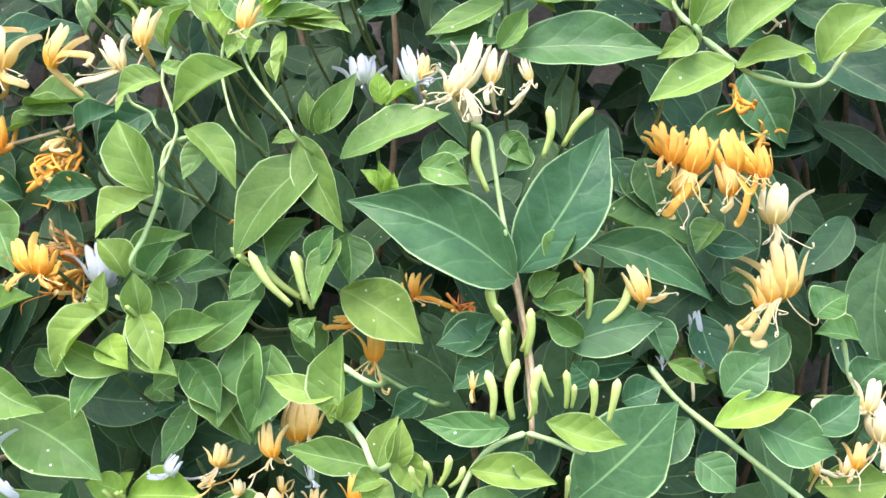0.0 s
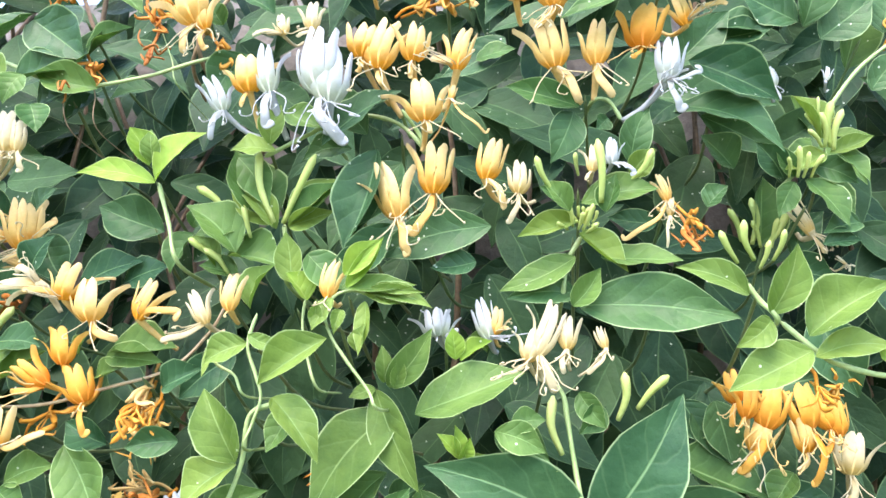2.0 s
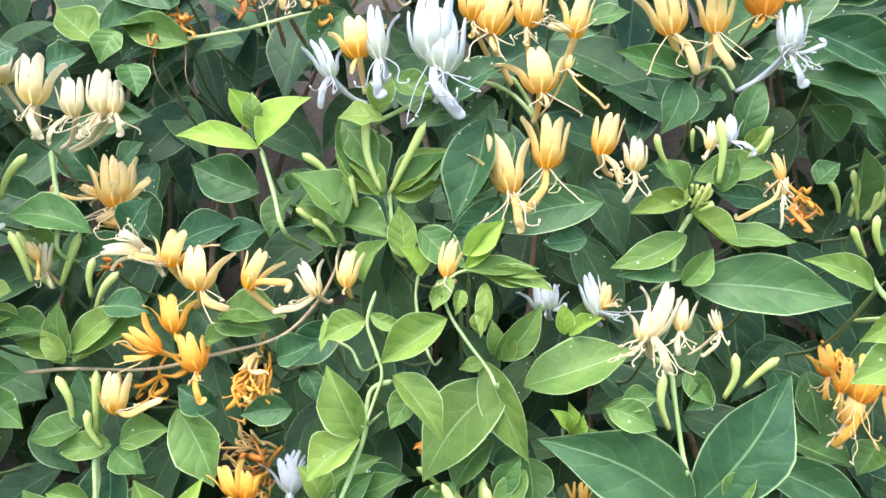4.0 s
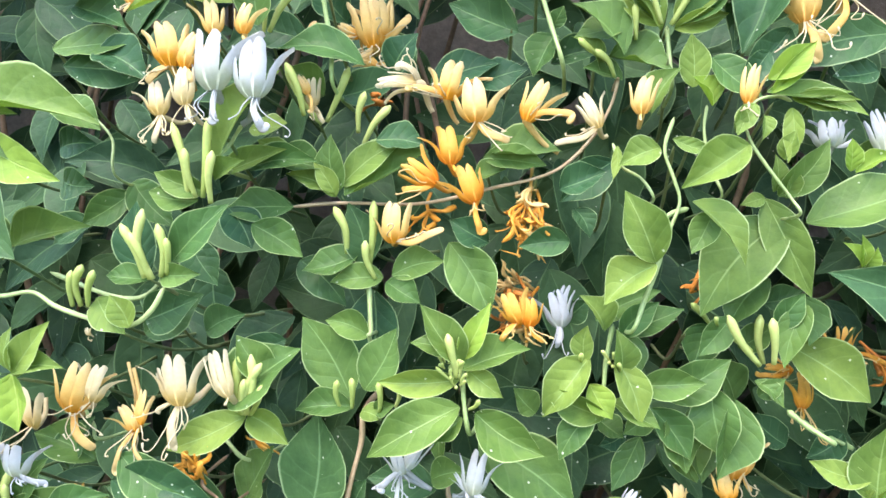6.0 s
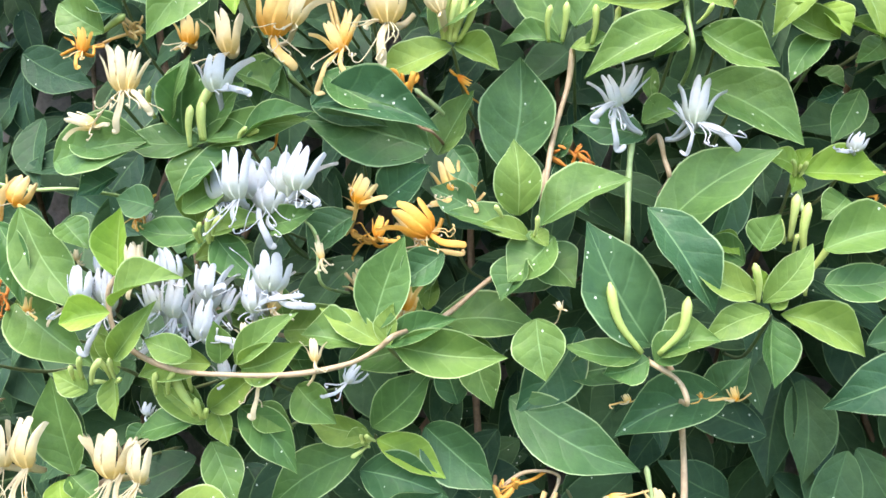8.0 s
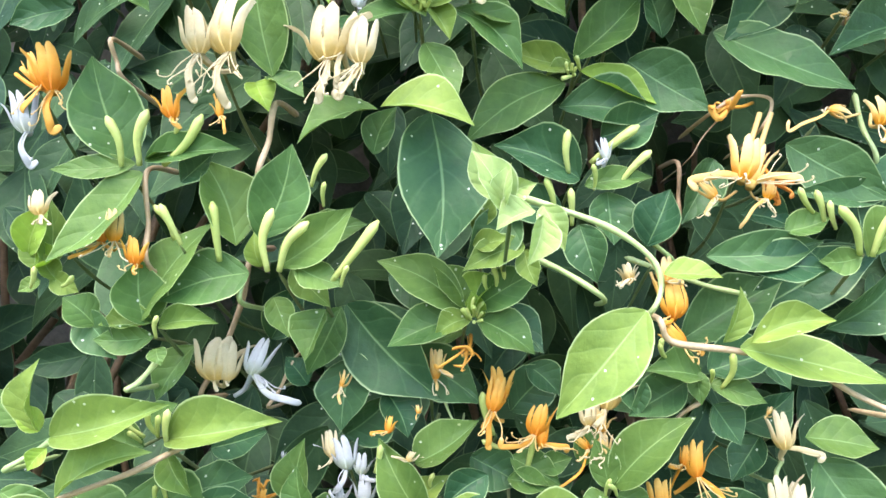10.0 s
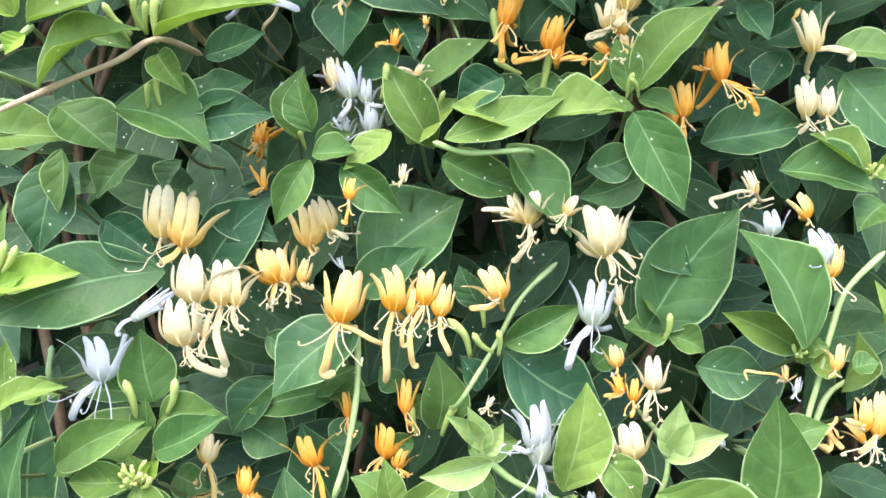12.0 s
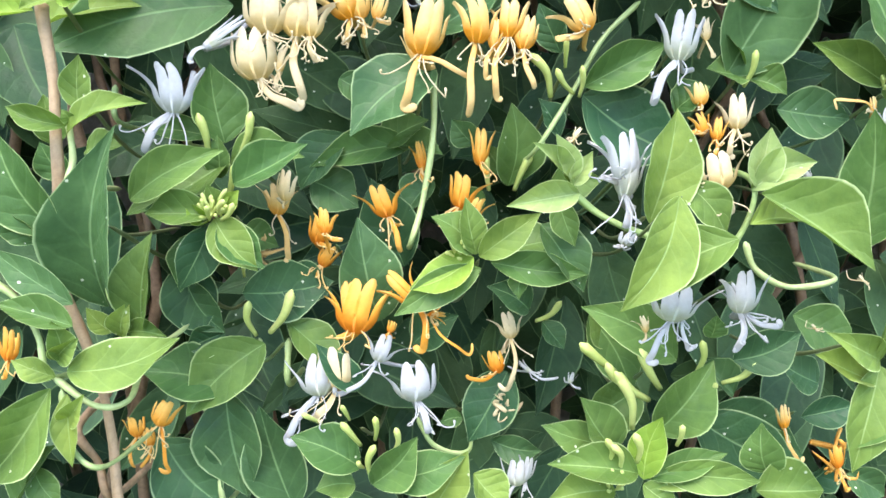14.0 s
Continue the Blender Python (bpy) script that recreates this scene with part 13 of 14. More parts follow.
bud(s, (-0.143, -0.011, 1.4244), (-0.1444, -0.02, 1.4259))
bud(s, (-0.1577, -0.011, 1.4183), (-0.1581, -0.02, 1.4361))
bud(s, (-0.147, -0.011, 1.4061), (-0.1392, -0.02, 1.4161))
bud(s, (-0.1528, -0.011, 1.4198), (-0.1505, -0.02, 1.431))
leaf(s, (-0.1913, -0.008, 1.4266), (-0.1641, -0.012, 1.4625), 0.0243, "light")
leaf(s, (-0.1859, -0.008, 1.4234), (-0.2108, -0.012, 1.4286), 0.0167, "light")
leaf(s, (-0.1414, -0.008, 1.4206), (-0.1459, -0.012, 1.3998), 0.0145, "light")
s = sprig("light green sprig with four oval leaves", (-0.1308, -0.058, 1.4847), (-0.1568, 0.15, 1.4725))
leaf(s, (-0.1464, -0.058, 1.4944), (-0.0617, -0.05, 1.4931), 0.0234, "light")
leaf(s, (-0.1219, -0.058, 1.4859), (-0.0735, -0.062, 1.465), 0.0215, "young")
leaf(s, (-0.1516, -0.058, 1.4821), (-0.0965, -0.062, 1.4959), 0.0176, "light")
leaf(s, (-0.1496, -0.058, 1.4986), (-0.0981, -0.062, 1.4738), 0.0176, "mid")
s = sprig("dark green sprig with one oval leaf", (-0.1569, -0.038, 1.4565), (-0.1811, 0.15, 1.4425))
leaf(s, (-0.1599, -0.034, 1.4793), (-0.1047, -0.049, 1.4274), 0.0462, "dark")
s = sprig("light green sprig with four oval leaves", (-0.2586, -0.006, 0.7086), (-0.2415, 0.15, 0.6701))
leaf(s, (-0.2622, -0.006, 0.708), (-0.2714, -0.01, 0.7189), 0.0083, "light")
leaf(s, (-0.2582, -0.006, 0.7062), (-0.2533, -0.01, 0.7224), 0.0106, "light")
leaf(s, (-0.2562, -0.006, 0.7082), (-0.2379, -0.01, 0.7074), 0.0073, "light")
leaf(s, (-0.2496, -0.006, 0.7084), (-0.244, -0.01, 0.7512), 0.0194, "mid")
s = sprig("dark green sprig with five oval leaves", (-0.2397, 0.039, 0.721), (-0.2304, 0.15, 0.7034))
leaf(s, (-0.2358, 0.039, 0.7485), (-0.2464, 0.035, 0.7183), 0.0187, "mid")
leaf(s, (-0.2464, 0.043, 0.7311), (-0.2395, 0.039, 0.6932), 0.0312, "dark")
leaf(s, (-0.153, 0.043, 0.7061), (-0.1643, 0.039, 0.757), 0.0305, "dark")
leaf(s, (-0.2191, 0.043, 0.7179), (-0.1749, 0.039, 0.7258), 0.0340, "dark")
leaf(s, (-0.1359, 0.043, 0.6952), (-0.1143, 0.039, 0.7111), 0.0240, "dark")
s = sprig("green sprig with seven oval leaves", (-0.0829, 0.0354, 0.7376), (-0.0751, 0.15, 0.7039))
leaf(s, (-0.08, 0.0394, 0.7146), (-0.1015, 0.0354, 0.7261), 0.0186, "dark")
leaf(s, (-0.0563, 0.0354, 0.7495), (-0.0781, 0.0314, 0.7385), 0.0211, "mid")
leaf(s, (-0.0398, 0.0354, 0.7001), (-0.0526, 0.0314, 0.7174), 0.0242, "mid")
leaf(s, (-0.0517, 0.0354, 0.7138), (-0.0297, 0.0314, 0.6764), 0.0254, "mid")
leaf(s, (0.048, 0.0354, 0.7168), (0.0778, 0.0314, 0.7048), 0.0297, "mid")
leaf(s, (-0.0247, 0.0354, 0.6779), (-0.0522, 0.0314, 0.6587), 0.0297, "mid")
leaf(s, (0.0085, 0.0394, 0.6629), (0.0594, 0.0354, 0.6457), 0.0409, "dark")
s = sprig("green sprig with a pale green bud", (-0.2114, -0.0228, 1.0405), (-0.2077, 0.15, 0.9979))
bud(s, (-0.2099, -0.0258, 1.0409), (-0.2176, -0.0348, 1.0571))
s = sprig("dark green sprig with three oval leaves", (-0.0086, 0.01, 0.9318), (-0.0207, 0.15, 0.9039))
leaf(s, (-0.0086, 0.01, 0.9298), (0.0145, 0.006, 0.8868), 0.0254, "mid")
leaf(s, (-0.0278, 0.014, 0.9041), (-0.0053, 0.01, 0.9139), 0.0227, "dark")
leaf(s, (-0.0669, 0.014, 0.9438), (-0.0873, 0.01, 0.9272), 0.0230, "dark")
s = sprig("green sprig with four oval leaves", (-0.1522, 0.012, 1.022), (-0.1392, 0.15, 0.9991))
leaf(s, (-0.1764, 0.012, 1.0207), (-0.166, 0.008, 1.0019), 0.0157, "mid")
leaf(s, (-0.1504, 0.012, 1.0166), (-0.1574, 0.008, 0.9916), 0.0235, "mid")
leaf(s, (-0.1681, 0.012, 1.0361), (-0.1472, 0.008, 1.0177), 0.0171, "light")
leaf(s, (-0.1645, 0.012, 1.0431), (-0.1325, 0.008, 1.0591), 0.0210, "mid")
s = sprig("green sprig with withered brown flowers", (0.143, 0.018, 1.483), (0.1372, 0.15, 1.4628))
withered(s, (0.135, 0.018, 1.4606), (0.1391, 0.028, 1.4703), "orange")
withered(s, (0.1432, 0.018, 1.4587), (0.1423, 0.028, 1.4703), "yellow")
withered(s, (0.1473, 0.018, 1.4557), (0.146, 0.028, 1.4673), "orange")
withered(s, (0.1391, 0.018, 1.4508), (0.1402, 0.028, 1.4627), "orange")
withered(s, (0.1449, 0.018, 1.4489), (0.1444, 0.028, 1.4613), "yellow")
withered(s, (0.1395, 0.018, 1.4652), (0.1412, 0.028, 1.4779), "orange")
withered(s, (0.1459, 0.018, 1.4637), (0.1446, 0.028, 1.4749), "orange")
withered(s, (0.1415, 0.018, 1.4726), (0.1418, 0.028, 1.4871), "yellow")
s = sprig("light green climbing tip with a curled stem and seven leaves", (0.2509, -0.0134, 1.5012), (0.243, 0.15, 1.4671))
stem(s, [(0.2635, -0.0104, 1.5171), (0.2566, -0.0104, 1.5193), (0.2475, -0.0104, 1.5172), (0.2422, -0.0104, 1.5093), (0.2453, -0.0104, 1.498), (0.2533, -0.0104, 1.4859), (0.2645, -0.0104, 1.4715), (0.2686, -0.0104, 1.4635), (0.2689, 0.0396, 1.4632)], 0.0009, "green")
leaf(s, (0.2531, -0.0134, 1.5201), (0.2715, -0.0174, 1.5441), 0.0087, "young")
leaf(s, (0.2641, -0.0134, 1.5181), (0.2953, -0.0174, 1.5093), 0.0097, "light")
leaf(s, (0.264, -0.0134, 1.5198), (0.2917, -0.0174, 1.5166), 0.0051, "light")
leaf(s, (0.2444, -0.0134, 1.4958), (0.2131, -0.0174, 1.4737), 0.0189, "light")
leaf(s, (0.2626, -0.0134, 1.5134), (0.2606, -0.0174, 1.4869), 0.0087, "light")
leaf(s, (0.2377, -0.0134, 1.5009), (0.2396, -0.0174, 1.5142), 0.0066, "light")
leaf(s, (0.2507, -0.0134, 1.5095), (0.2486, -0.0174, 1.4969), 0.0066, "light")
s = sprig("fresh green sprig with four oval leaves and two yellow flowers", (0.2245, 0.0022, 1.5127), (0.2206, 0.15, 1.48))
leaf(s, (0.2204, 0.0022, 1.526), (0.2176, -0.0018, 1.5519), 0.0165, "light")
leaf(s, (0.2295, 0.0022, 1.5166), (0.219, -0.0018, 1.5304), 0.0154, "young")
leaf(s, (0.2004, 0.0022, 1.5128), (0.2136, -0.0018, 1.5347), 0.0149, "light")
leaf(s, (0.2286, 0.0022, 1.5407), (0.2524, -0.0018, 1.5205), 0.0186, "mid")
flower(s, (0.1937, -0.0098, 1.5287), (0.1944, -0.0098, 1.5099), (0.1935, -0.0138, 1.5068), (0.1946, 0.0022, 1.5055), "yellow", wide=0.86, stamens=0)
flower(s, (0.244, -0.0098, 1.5348), (0.2434, -0.0098, 1.5157), (0.2415, -0.0138, 1.5089), (0.2471, 0.0022, 1.515), "yellow", wide=0.8, stamens=2)
stem(s, [(0.2277, 0.0052, 1.5179), (0.2268, 0.0052, 1.5047), (0.2303, 0.0052, 1.4872), (0.2365, 0.0052, 1.4728), (0.2367, 0.0552, 1.4728)], 0.0008, "green")
s = sprig("light green vine with a round leaf and thin curling side stems", (0.2091, -0.0161, 1.494), (0.222, 0.15, 1.4646))
leaf(s, (0.204, -0.0089, 1.4939), (0.1841, -0.0129, 1.4841), 0.0185, "light")
leaf(s, (0.208, -0.0198, 1.4968), (0.2264, -0.0238, 1.4908), 0.0075, "light")
leaf(s, (0.1839, -0.0051, 1.4951), (0.182, -0.0091, 1.4778), 0.0052, "light")
stem(s, [(0.2092, -0.0126, 1.5082), (0.2055, -0.0126, 1.4928), (0.2102, -0.0126, 1.479), (0.2134, -0.0126, 1.4679), (0.2097, -0.0126, 1.455), (0.2069, -0.0126, 1.4443), (0.207, 0.0374, 1.4445)], 0.0009, "green")
stem(s, [(0.1815, -0.0037, 1.4966), (0.1864, -0.0037, 1.4851), (0.1963, -0.0037, 1.4792), (0.2025, -0.0037, 1.4692), (0.2027, 0.0463, 1.4694)], 0.0008, "green")
s = sprig("light green sprig with large drooping leaves", (0.2632, 0.023, 1.4733), (0.2703, 0.15, 1.4366))
leaf(s, (0.273, 0.023, 1.4638), (0.2311, 0.019, 1.4113), 0.0332, "light")
leaf(s, (0.2618, 0.023, 1.4733), (0.2853, 0.019, 1.4234), 0.0208, "light")
leaf(s, (0.2618, 0.023, 1.4739), (0.2485, 0.019, 1.4693), 0.0079, "light")
leaf(s, (0.2658, 0.023, 1.4768), (0.265, 0.019, 1.496), 0.0090, "light")
leaf(s, (0.2682, 0.023, 1.475), (0.2911, 0.019, 1.5044), 0.0163, "light")
leaf(s, (0.2823, 0.023, 1.4614), (0.3382, 0.019, 1.4818), 0.0248, "mid")
leaf(s, (0.303, 0.023, 1.4885), (0.3015, 0.019, 1.5048), 0.0118, "young")
leaf(s, (0.3053, 0.023, 1.4879), (0.3221, 0.019, 1.4978), 0.0084, "young")
leaf(s, (0.272, 0.023, 1.4738), (0.2761, 0.019, 1.4899), 0.0079, "light")
s = sprig("green sprig with eight oval leaves", (0.224, 0.0188, 1.4025), (0.2246, 0.15, 1.3817))
leaf(s, (0.1783, 0.0188, 1.4066), (0.2105, 0.0148, 1.4239), 0.0161, "mid")
leaf(s, (0.1903, 0.0188, 1.4011), (0.2224, 0.0148, 1.4151), 0.0139, "mid")
leaf(s, (0.1909, 0.0188, 1.4023), (0.1995, 0.0148, 1.3752), 0.0145, "mid")
leaf(s, (0.2471, 0.0188, 1.412), (0.2301, 0.0148, 1.3912), 0.0156, "mid")
leaf(s, (0.2832, 0.0188, 1.4199), (0.2719, 0.0148, 1.3874), 0.0145, "mid")
leaf(s, (0.2139, 0.0188, 1.3687), (0.2464, 0.0148, 1.3908), 0.0212, "mid")
leaf(s, (0.238, 0.0188, 1.3755), (0.2461, 0.0148, 1.3396), 0.0290, "mid")
leaf(s, (0.2084, 0.0188, 1.3628), (0.2281, 0.0148, 1.3381), 0.0183, "mid")
leaf(s, (0.2592, 0.0188, 1.3801), (0.2728, 0.0148, 1.3675), 0.0083, "mid")
stem(s, [(0.2764, 0.0218, 1.3653), (0.2861, 0.0218, 1.3581), (0.2997, 0.0218, 1.3501), (0.2998, 0.0718, 1.3502)], 0.0016, "green")
s = sprig("dark green sprig with three oval leaves", (0.2088, 0.0112, 1.5429), (0.222, 0.15, 1.5149))
leaf(s, (0.187, 0.0112, 1.5442), (0.1589, 0.0072, 1.5695), 0.0196, "mid")
leaf(s, (0.269, 0.0152, 1.5591), (0.2429, 0.0112, 1.5274), 0.0202, "dark")
leaf(s, (0.2609, 0.0152, 1.6008), (0.2448, 0.0112, 1.5447), 0.0262, "dark")
s = sprig("pale crumpled young leaves at the tip of a shoot", (-0.0663, -0.055, 1.0609), (-0.0636, 0.15, 1.024))
leaf(s, (-0.0692, -0.055, 1.0601), (-0.0834, -0.059, 1.083), 0.0157, "pale")
leaf(s, (-0.0697, -0.055, 1.0607), (-0.0676, -0.059, 1.0793), 0.0085, "pale")
leaf(s, (-0.0573, -0.055, 1.0615), (-0.072, -0.059, 1.0519), 0.0139, "pale")
leaf(s, (-0.0534, -0.055, 1.0595), (-0.0588, -0.059, 1.0389), 0.0130, "pale")
s = sprig("dark green sprig with five large oval leaves", (0.0872, 0.035, 1.0296), (0.0907, 0.15, 0.9979))
leaf(s, (0.0583, 0.039, 1.0248), (0.1275, 0.035, 1.0667), 0.0305, "dark")
leaf(s, (0.1009, 0.039, 1.0243), (0.1371, 0.035, 1.063), 0.0256, "dark")
leaf(s, (0.0859, 0.039, 1.0376), (0.1174, 0.035, 1.066), 0.0169, "dark")
leaf(s, (0.0282, 0.039, 1.0135), (0.0769, 0.035, 1.0475), 0.0291, "dark")
leaf(s, (0.0637, 0.039, 1.0165), (0.0825, 0.035, 0.9926), 0.0233, "dark")
s = sprig("dark green sprig with four oval leaves", (-0.1282, 0.05, 0.9675), (-0.1292, 0.15, 0.9365))
leaf(s, (-0.1426, 0.054, 0.9511), (-0.1154, 0.05, 0.9772), 0.0272, "dark")
leaf(s, (-0.1534, 0.054, 1.0172), (-0.0956, 0.05, 0.9722), 0.0332, "dark")
leaf(s, (-0.125, 0.054, 1.0399), (-0.0927, 0.05, 1.0176), 0.0242, "dark")
leaf(s, (-0.1865, 0.054, 0.9991), (-0.1698, 0.05, 1.0306), 0.0229, "dark")
s = sprig("dark green sprig with two oval leaves", (0.1814, 0.022, 1.4808), (0.1804, 0.15, 1.4572))
leaf(s, (0.1852, 0.026, 1.4914), (0.1571, 0.022, 1.4682), 0.0223, "dark")
leaf(s, (0.1651, 0.026, 1.4652), (0.1738, 0.022, 1.4497), 0.0139, "dark")
s = sprig("green sprig with five oval leaves", (-0.1034, -0.02, 1.2972), (-0.1023, 0.15, 1.2684))
leaf(s, (-0.1419, -0.02, 1.2999), (-0.1309, -0.024, 1.3361), 0.0168, "mid")
leaf(s, (-0.1014, -0.02, 1.295), (-0.0646, -0.024, 1.3083), 0.0124, "mid")
leaf(s, (-0.1056, -0.02, 1.2907), (-0.1329, -0.024, 1.2625), 0.0157, "mid")
leaf(s, (-0.0623, -0.02, 1.3284), (-0.0229, -0.024, 1.3093), 0.0200, "mid")
leaf(s, (-0.0691, -0.016, 1.3131), (-0.003, -0.02, 1.3015), 0.0259, "dark")
s = sprig("green sprig with six oval leaves and a tuft of buds", (0.5169, 0.09, 1.6293), (0.5205, 0.15, 1.6007))
leaf(s, (0.5182, 0.09, 1.6256), (0.4927, 0.086, 1.602), 0.0197, "mid")
leaf(s, (0.5106, 0.09, 1.6078), (0.5323, 0.086, 1.5718), 0.0170, "mid")
leaf(s, (0.5188, 0.09, 1.6256), (0.5413, 0.086, 1.5957), 0.0156, "mid")
leaf(s, (0.5218, 0.09, 1.6292), (0.5473, 0.086, 1.6267), 0.0088, "light")
leaf(s, (0.516, 0.09, 1.6301), (0.5024, 0.086, 1.6547), 0.0088, "light")
leaf(s, (0.5378, 0.09, 1.6724), (0.5542, 0.086, 1.7242), 0.0285, "mid")
stem(s, [(0.5161, 0.093, 1.6268), (0.5081, 0.093, 1.6125), (0.4953, 0.093, 1.5985), (0.4953, 0.143, 1.5985)], 0.0014, "green")
s = sprig("dark green sprig with four large oval leaves", (0.4517, 0.07, 1.6453), (0.4496, 0.15, 1.6178))
leaf(s, (0.4197, 0.074, 1.6512), (0.489, 0.07, 1.6416), 0.0299, "dark")
leaf(s, (0.4567, 0.074, 1.6946), (0.4883, 0.07, 1.6855), 0.0221, "dark")
leaf(s, (0.4455, 0.074, 1.6381), (0.4912, 0.07, 1.6092), 0.0201, "dark")
leaf(s, (0.4309, 0.074, 1.6701), (0.4659, 0.07, 1.7041), 0.0260, "dark")
s = sprig("green sprig with two oval leaves beside withered flowers", (0.0866, 0.02, 1.6662), (0.0746, 0.15, 1.6288))
leaf(s, (0.0842, 0.02, 1.6656), (0.1136, 0.016, 1.6817), 0.0144, "mid")
leaf(s, (0.0583, 0.02, 1.6495), (0.0809, 0.016, 1.663), 0.0127, "mid")
s = sprig("green sprig with yellow-and-orange flowers", (-0.0298, 0, 1.2521), (-0.0288, 0.15, 1.227))
flower(s, (-0.0383, -0.012, 1.2792), (-0.0437, -0.012, 1.2659), (-0.0272, -0.016, 1.2695), (-0.0516, 0, 1.2504), "yellow", wide=1.2, stamens=2)
flower(s, (-0.0202, -0.012, 1.2675), (-0.006, -0.012, 1.2523), (0.013, -0.016, 1.2478), (-0.0021, 0, 1.2615), "orange", wide=1.2, stamens=3)
flower(s, (-0.0294, -0.012, 1.2603), (-0.0318, -0.012, 1.2492), (-0.0201, -0.016, 1.248), (-0.0397, 0, 1.2513), "orange", wide=1.0, stamens=2)
flower(s, (-0.0147, -0.012, 1.2318), (-0.0158, -0.012, 1.2146), (-0.0174, -0.016, 1.2043), (-0.0121, 0, 1.2212), "yellow", wide=0.8, stamens=2)
s = sprig("green sprig with two orange flowers", (0.1416, 0.014, 1.4089), (0.1486, 0.15, 1.3878))
flower(s, (0.1326, 0.002, 1.4208), (0.1393, 0.002, 1.4047), (0.1302, -0.002, 1.3954), (0.1462, 0.014, 1.4113), "orange", wide=1.1, stamens=3)
flower(s, (0.1458, 0.002, 1.4182), (0.1437, 0.002, 1.4031), (0.1511, -0.002, 1.3968), (0.1456, 0.014, 1.4113), "orange", wide=1.0, stamens=3)
s = sprig("green sprig with two white flowers", (-0.0895, -0.02, 1.2622), (-0.0985, 0.15, 1.2408))
flower(s, (-0.1001, -0.032, 1.2866), (-0.0956, -0.032, 1.2628), (-0.0956, -0.036, 1.2522), (-0.097, -0.02, 1.2617), "white", wide=1.15, stamens=3)
flower(s, (-0.0642, -0.032, 1.2905), (-0.0676, -0.032, 1.2681), (-0.0559, -0.036, 1.2634), (-0.0864, -0.02, 1.2624), "white", wide=1.15, stamens=3)
s = sprig("light green sprig with four oval leaves and pale green buds", (-0.0377, -0.024, 1.5691), (-0.0421, 0.15, 1.5473))
leaf(s, (-0.0381, -0.024, 1.5654), (-0.0642, -0.028, 1.5541), 0.0113, "light")
leaf(s, (-0.0356, -0.024, 1.5631), (-0.0032, -0.028, 1.5623), 0.0113, "light")
leaf(s, (-0.029, -0.024, 1.5786), (0.0012, -0.028, 1.5854), 0.0129, "mid")
leaf(s, (-0.0491, -0.024, 1.5786), (-0.0367, -0.028, 1.5947), 0.0118, "mid")
bud(s, (-0.0388, -0.027, 1.571), (-0.0436, -0.034, 1.5811))
bud(s, (-0.0365, -0.027, 1.5721), (-0.037, -0.034, 1.5806))
bud(s, (-0.0335, -0.027, 1.5733), (-0.0295, -0.034, 1.5845))
bud(s, (-0.0311, -0.027, 1.5721), (-0.0217, -0.034, 1.5827))
bud(s, (-0.028, -0.027, 1.5704), (-0.0157, -0.034, 1.5794))
bud(s, (-0.0321, -0.027, 1.5681), (-0.0245, -0.034, 1.5777))
s = sprig("green sprig with four oval leaves", (0.2082, 0.016, 1.571), (0.2062, 0.15, 1.5394))
leaf(s, (0.2154, 0.016, 1.5615), (0.2414, 0.012, 1.5819), 0.0184, "mid")
leaf(s, (0.1814, 0.016, 1.6004), (0.2035, 0.012, 1.5684), 0.0190, "mid")
leaf(s, (0.2055, 0.016, 1.5608), (0.1809, 0.012, 1.5814), 0.0131, "light")
leaf(s, (0.1985, 0.016, 1.61), (0.2106, 0.012, 1.6199), 0.0101, "light")
s = sprig("light green sprig with five oval leaves", (0.2543, -0.013, 1.5159), (0.2463, 0.15, 1.4895))
leaf(s, (0.2511, -0.013, 1.5207), (0.288, -0.017, 1.5204), 0.0099, "light")
leaf(s, (0.2622, -0.013, 1.5182), (0.283, -0.017, 1.5113), 0.0110, "light")
leaf(s, (0.2464, -0.013, 1.5152), (0.2377, -0.017, 1.4991), 0.0099, "light")
leaf(s, (0.2515, -0.013, 1.5267), (0.2706, -0.017, 1.5432), 0.0133, "young")
leaf(s, (0.2601, -0.013, 1.4889), (0.2639, -0.017, 1.5024), 0.0094, "light")
s = sprig("green sprig with four oval leaves and two orange flowers", (-0.0625, 0.043, 0.9592), (-0.0696, 0.15, 0.9261))
flower(s, (-0.0626, 0.031, 0.9897), (-0.0661, 0.031, 0.9716), (-0.0671, 0.027, 0.9547), (-0.0594, 0.043, 0.9657), "orange", wide=0.8, stamens=2)
flower(s, (-0.0982, 0.031, 1.0006), (-0.0957, 0.031, 0.9851), (-0.0943, 0.027, 0.9802), (-0.1005, 0.043, 0.9957), "yellow", wide=0.7, stamens=2)
leaf(s, (-0.0824, 0.043, 1.0111), (-0.099, 0.039, 1.002), 0.0114, "mid")
leaf(s, (-0.0185, 0.043, 0.9472), (-0.0104, 0.039, 0.9668), 0.0131, "mid")
leaf(s, (-0.0557, 0.043, 0.9367), (-0.0333, 0.039, 0.9345), 0.0131, "mid")
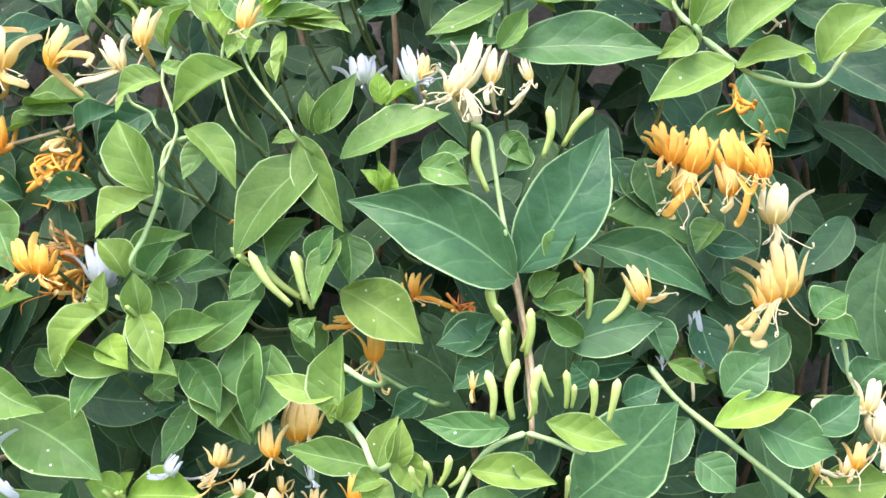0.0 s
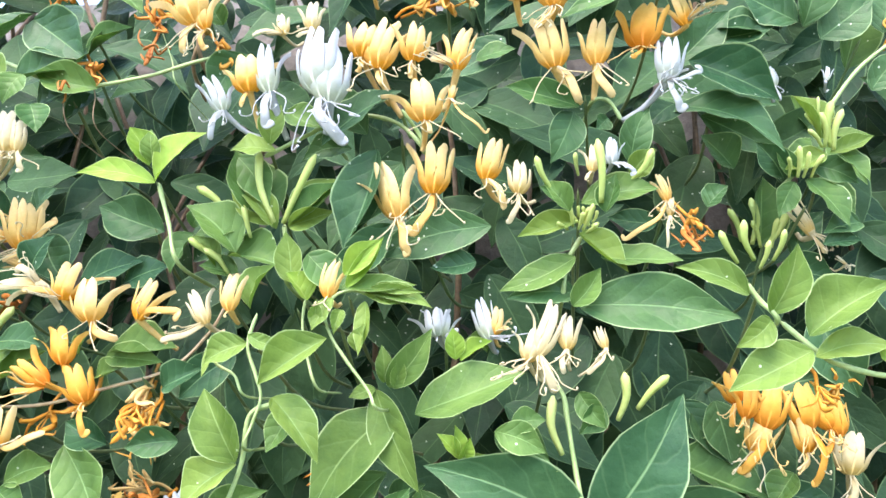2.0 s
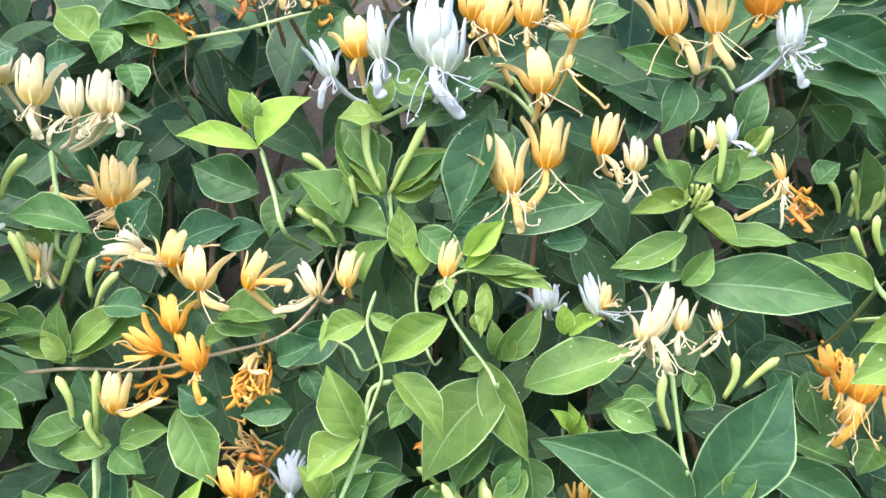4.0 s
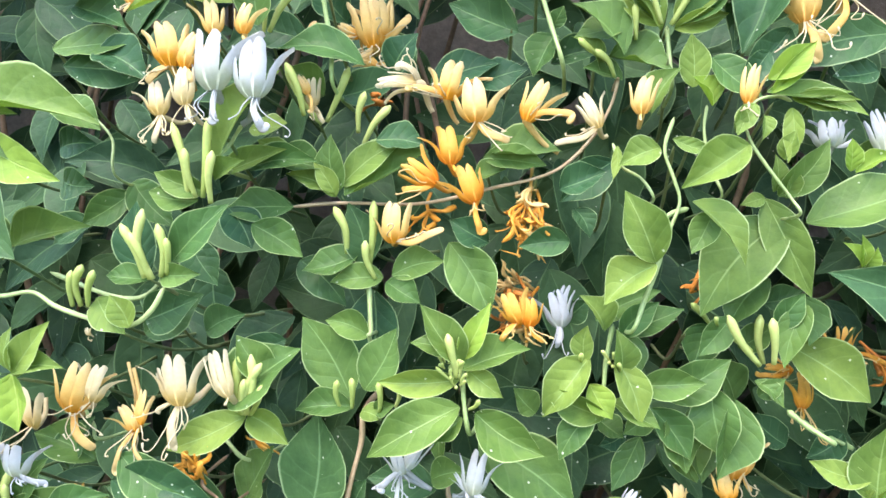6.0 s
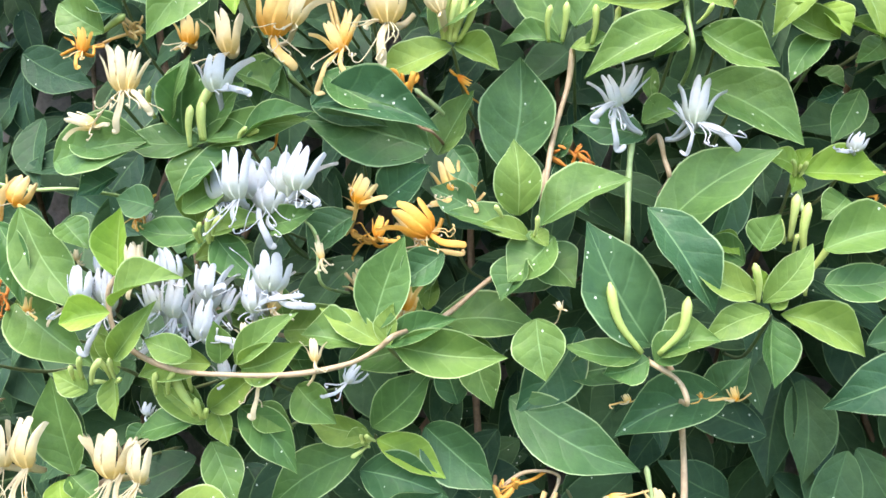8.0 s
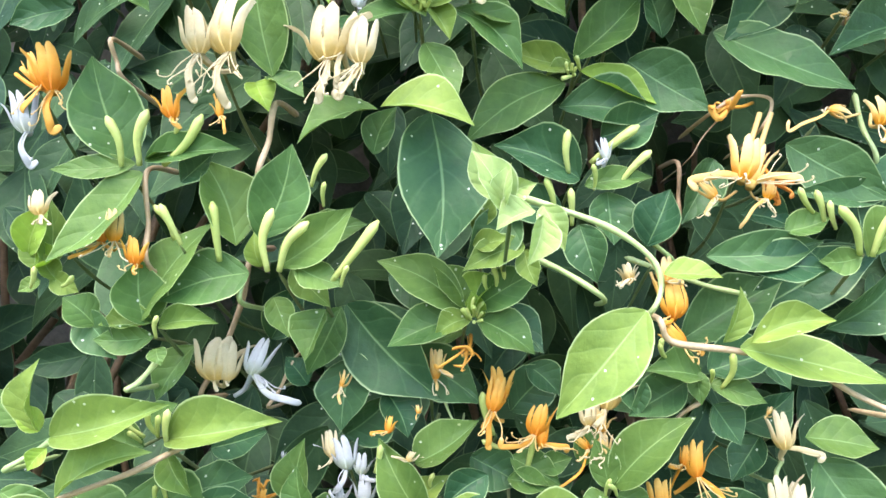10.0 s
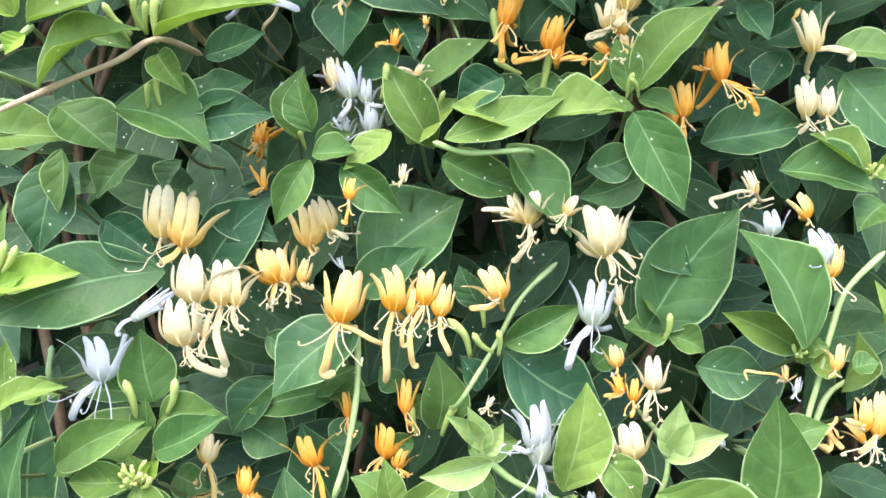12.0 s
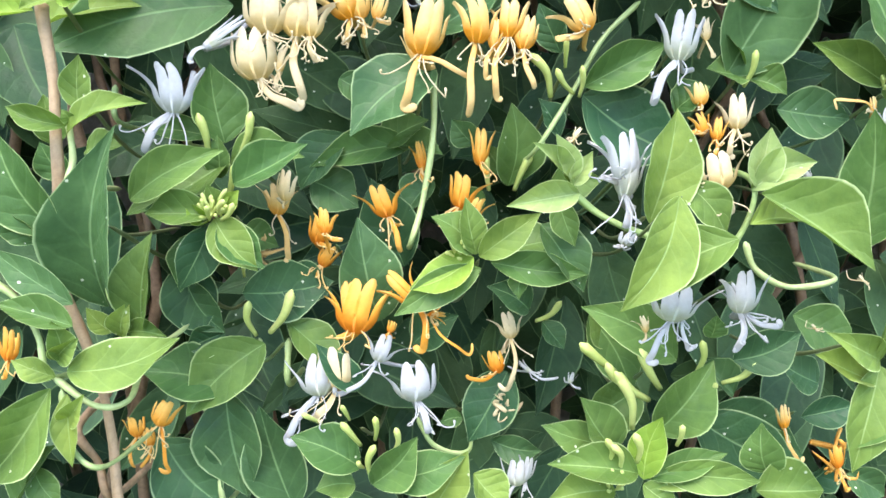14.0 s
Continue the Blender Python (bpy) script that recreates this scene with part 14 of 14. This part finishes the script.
leaf(s, (-0.0489, 0.047, 0.995), (-0.0315, 0.043, 0.9809), 0.0211, "dark")
s = sprig("dark green sprig with five oval leaves", (-0.2142, 0.008, 0.7579), (-0.2148, 0.15, 0.7226))
leaf(s, (-0.2243, 0.008, 0.7575), (-0.2522, 0.004, 0.7596), 0.0153, "mid")
leaf(s, (-0.2212, 0.008, 0.7545), (-0.201, 0.004, 0.7355), 0.0153, "mid")
leaf(s, (-0.2267, 0.012, 0.752), (-0.239, 0.008, 0.7242), 0.0183, "dark")
leaf(s, (-0.2154, 0.008, 0.7715), (-0.1832, 0.004, 0.7897), 0.0173, "mid")
leaf(s, (-0.2597, 0.008, 0.7631), (-0.2187, 0.004, 0.7858), 0.0187, "mid")
s = sprig("green sprig with two orange-and-cream flowers", (-0.1732, 0.03, 0.7447), (-0.1662, 0.15, 0.7235))
flower(s, (-0.1763, 0.018, 0.7617), (-0.1771, 0.018, 0.7502), (-0.1684, 0.014, 0.7483), (-0.1758, 0.03, 0.7402), "orange", wide=1.0, stamens=2)
flower(s, (-0.1947, 0.018, 0.7786), (-0.1945, 0.018, 0.7646), (-0.1948, 0.014, 0.7617), (-0.2005, 0.03, 0.7651), "cream", wide=0.9, stamens=0)
s = sprig("fresh yellow-green shoot tip with young leaves and pale green buds", (-0.2815, -0.008, 0.8437), (-0.2912, 0.15, 0.8153))
leaf(s, (-0.2801, -0.008, 0.8442), (-0.2414, -0.012, 0.8508), 0.0155, "young")
leaf(s, (-0.2815, -0.008, 0.8456), (-0.2811, -0.012, 0.8854), 0.0122, "young")
leaf(s, (-0.281, -0.008, 0.8446), (-0.2727, -0.012, 0.8803), 0.0080, "light")
leaf(s, (-0.2824, -0.008, 0.8437), (-0.2952, -0.012, 0.8378), 0.0108, "light")
bud(s, (-0.277, -0.011, 0.8496), (-0.2703, -0.018, 0.8636))
bud(s, (-0.2751, -0.011, 0.8497), (-0.2653, -0.018, 0.8615))
bud(s, (-0.2784, -0.011, 0.8496), (-0.2754, -0.018, 0.862))
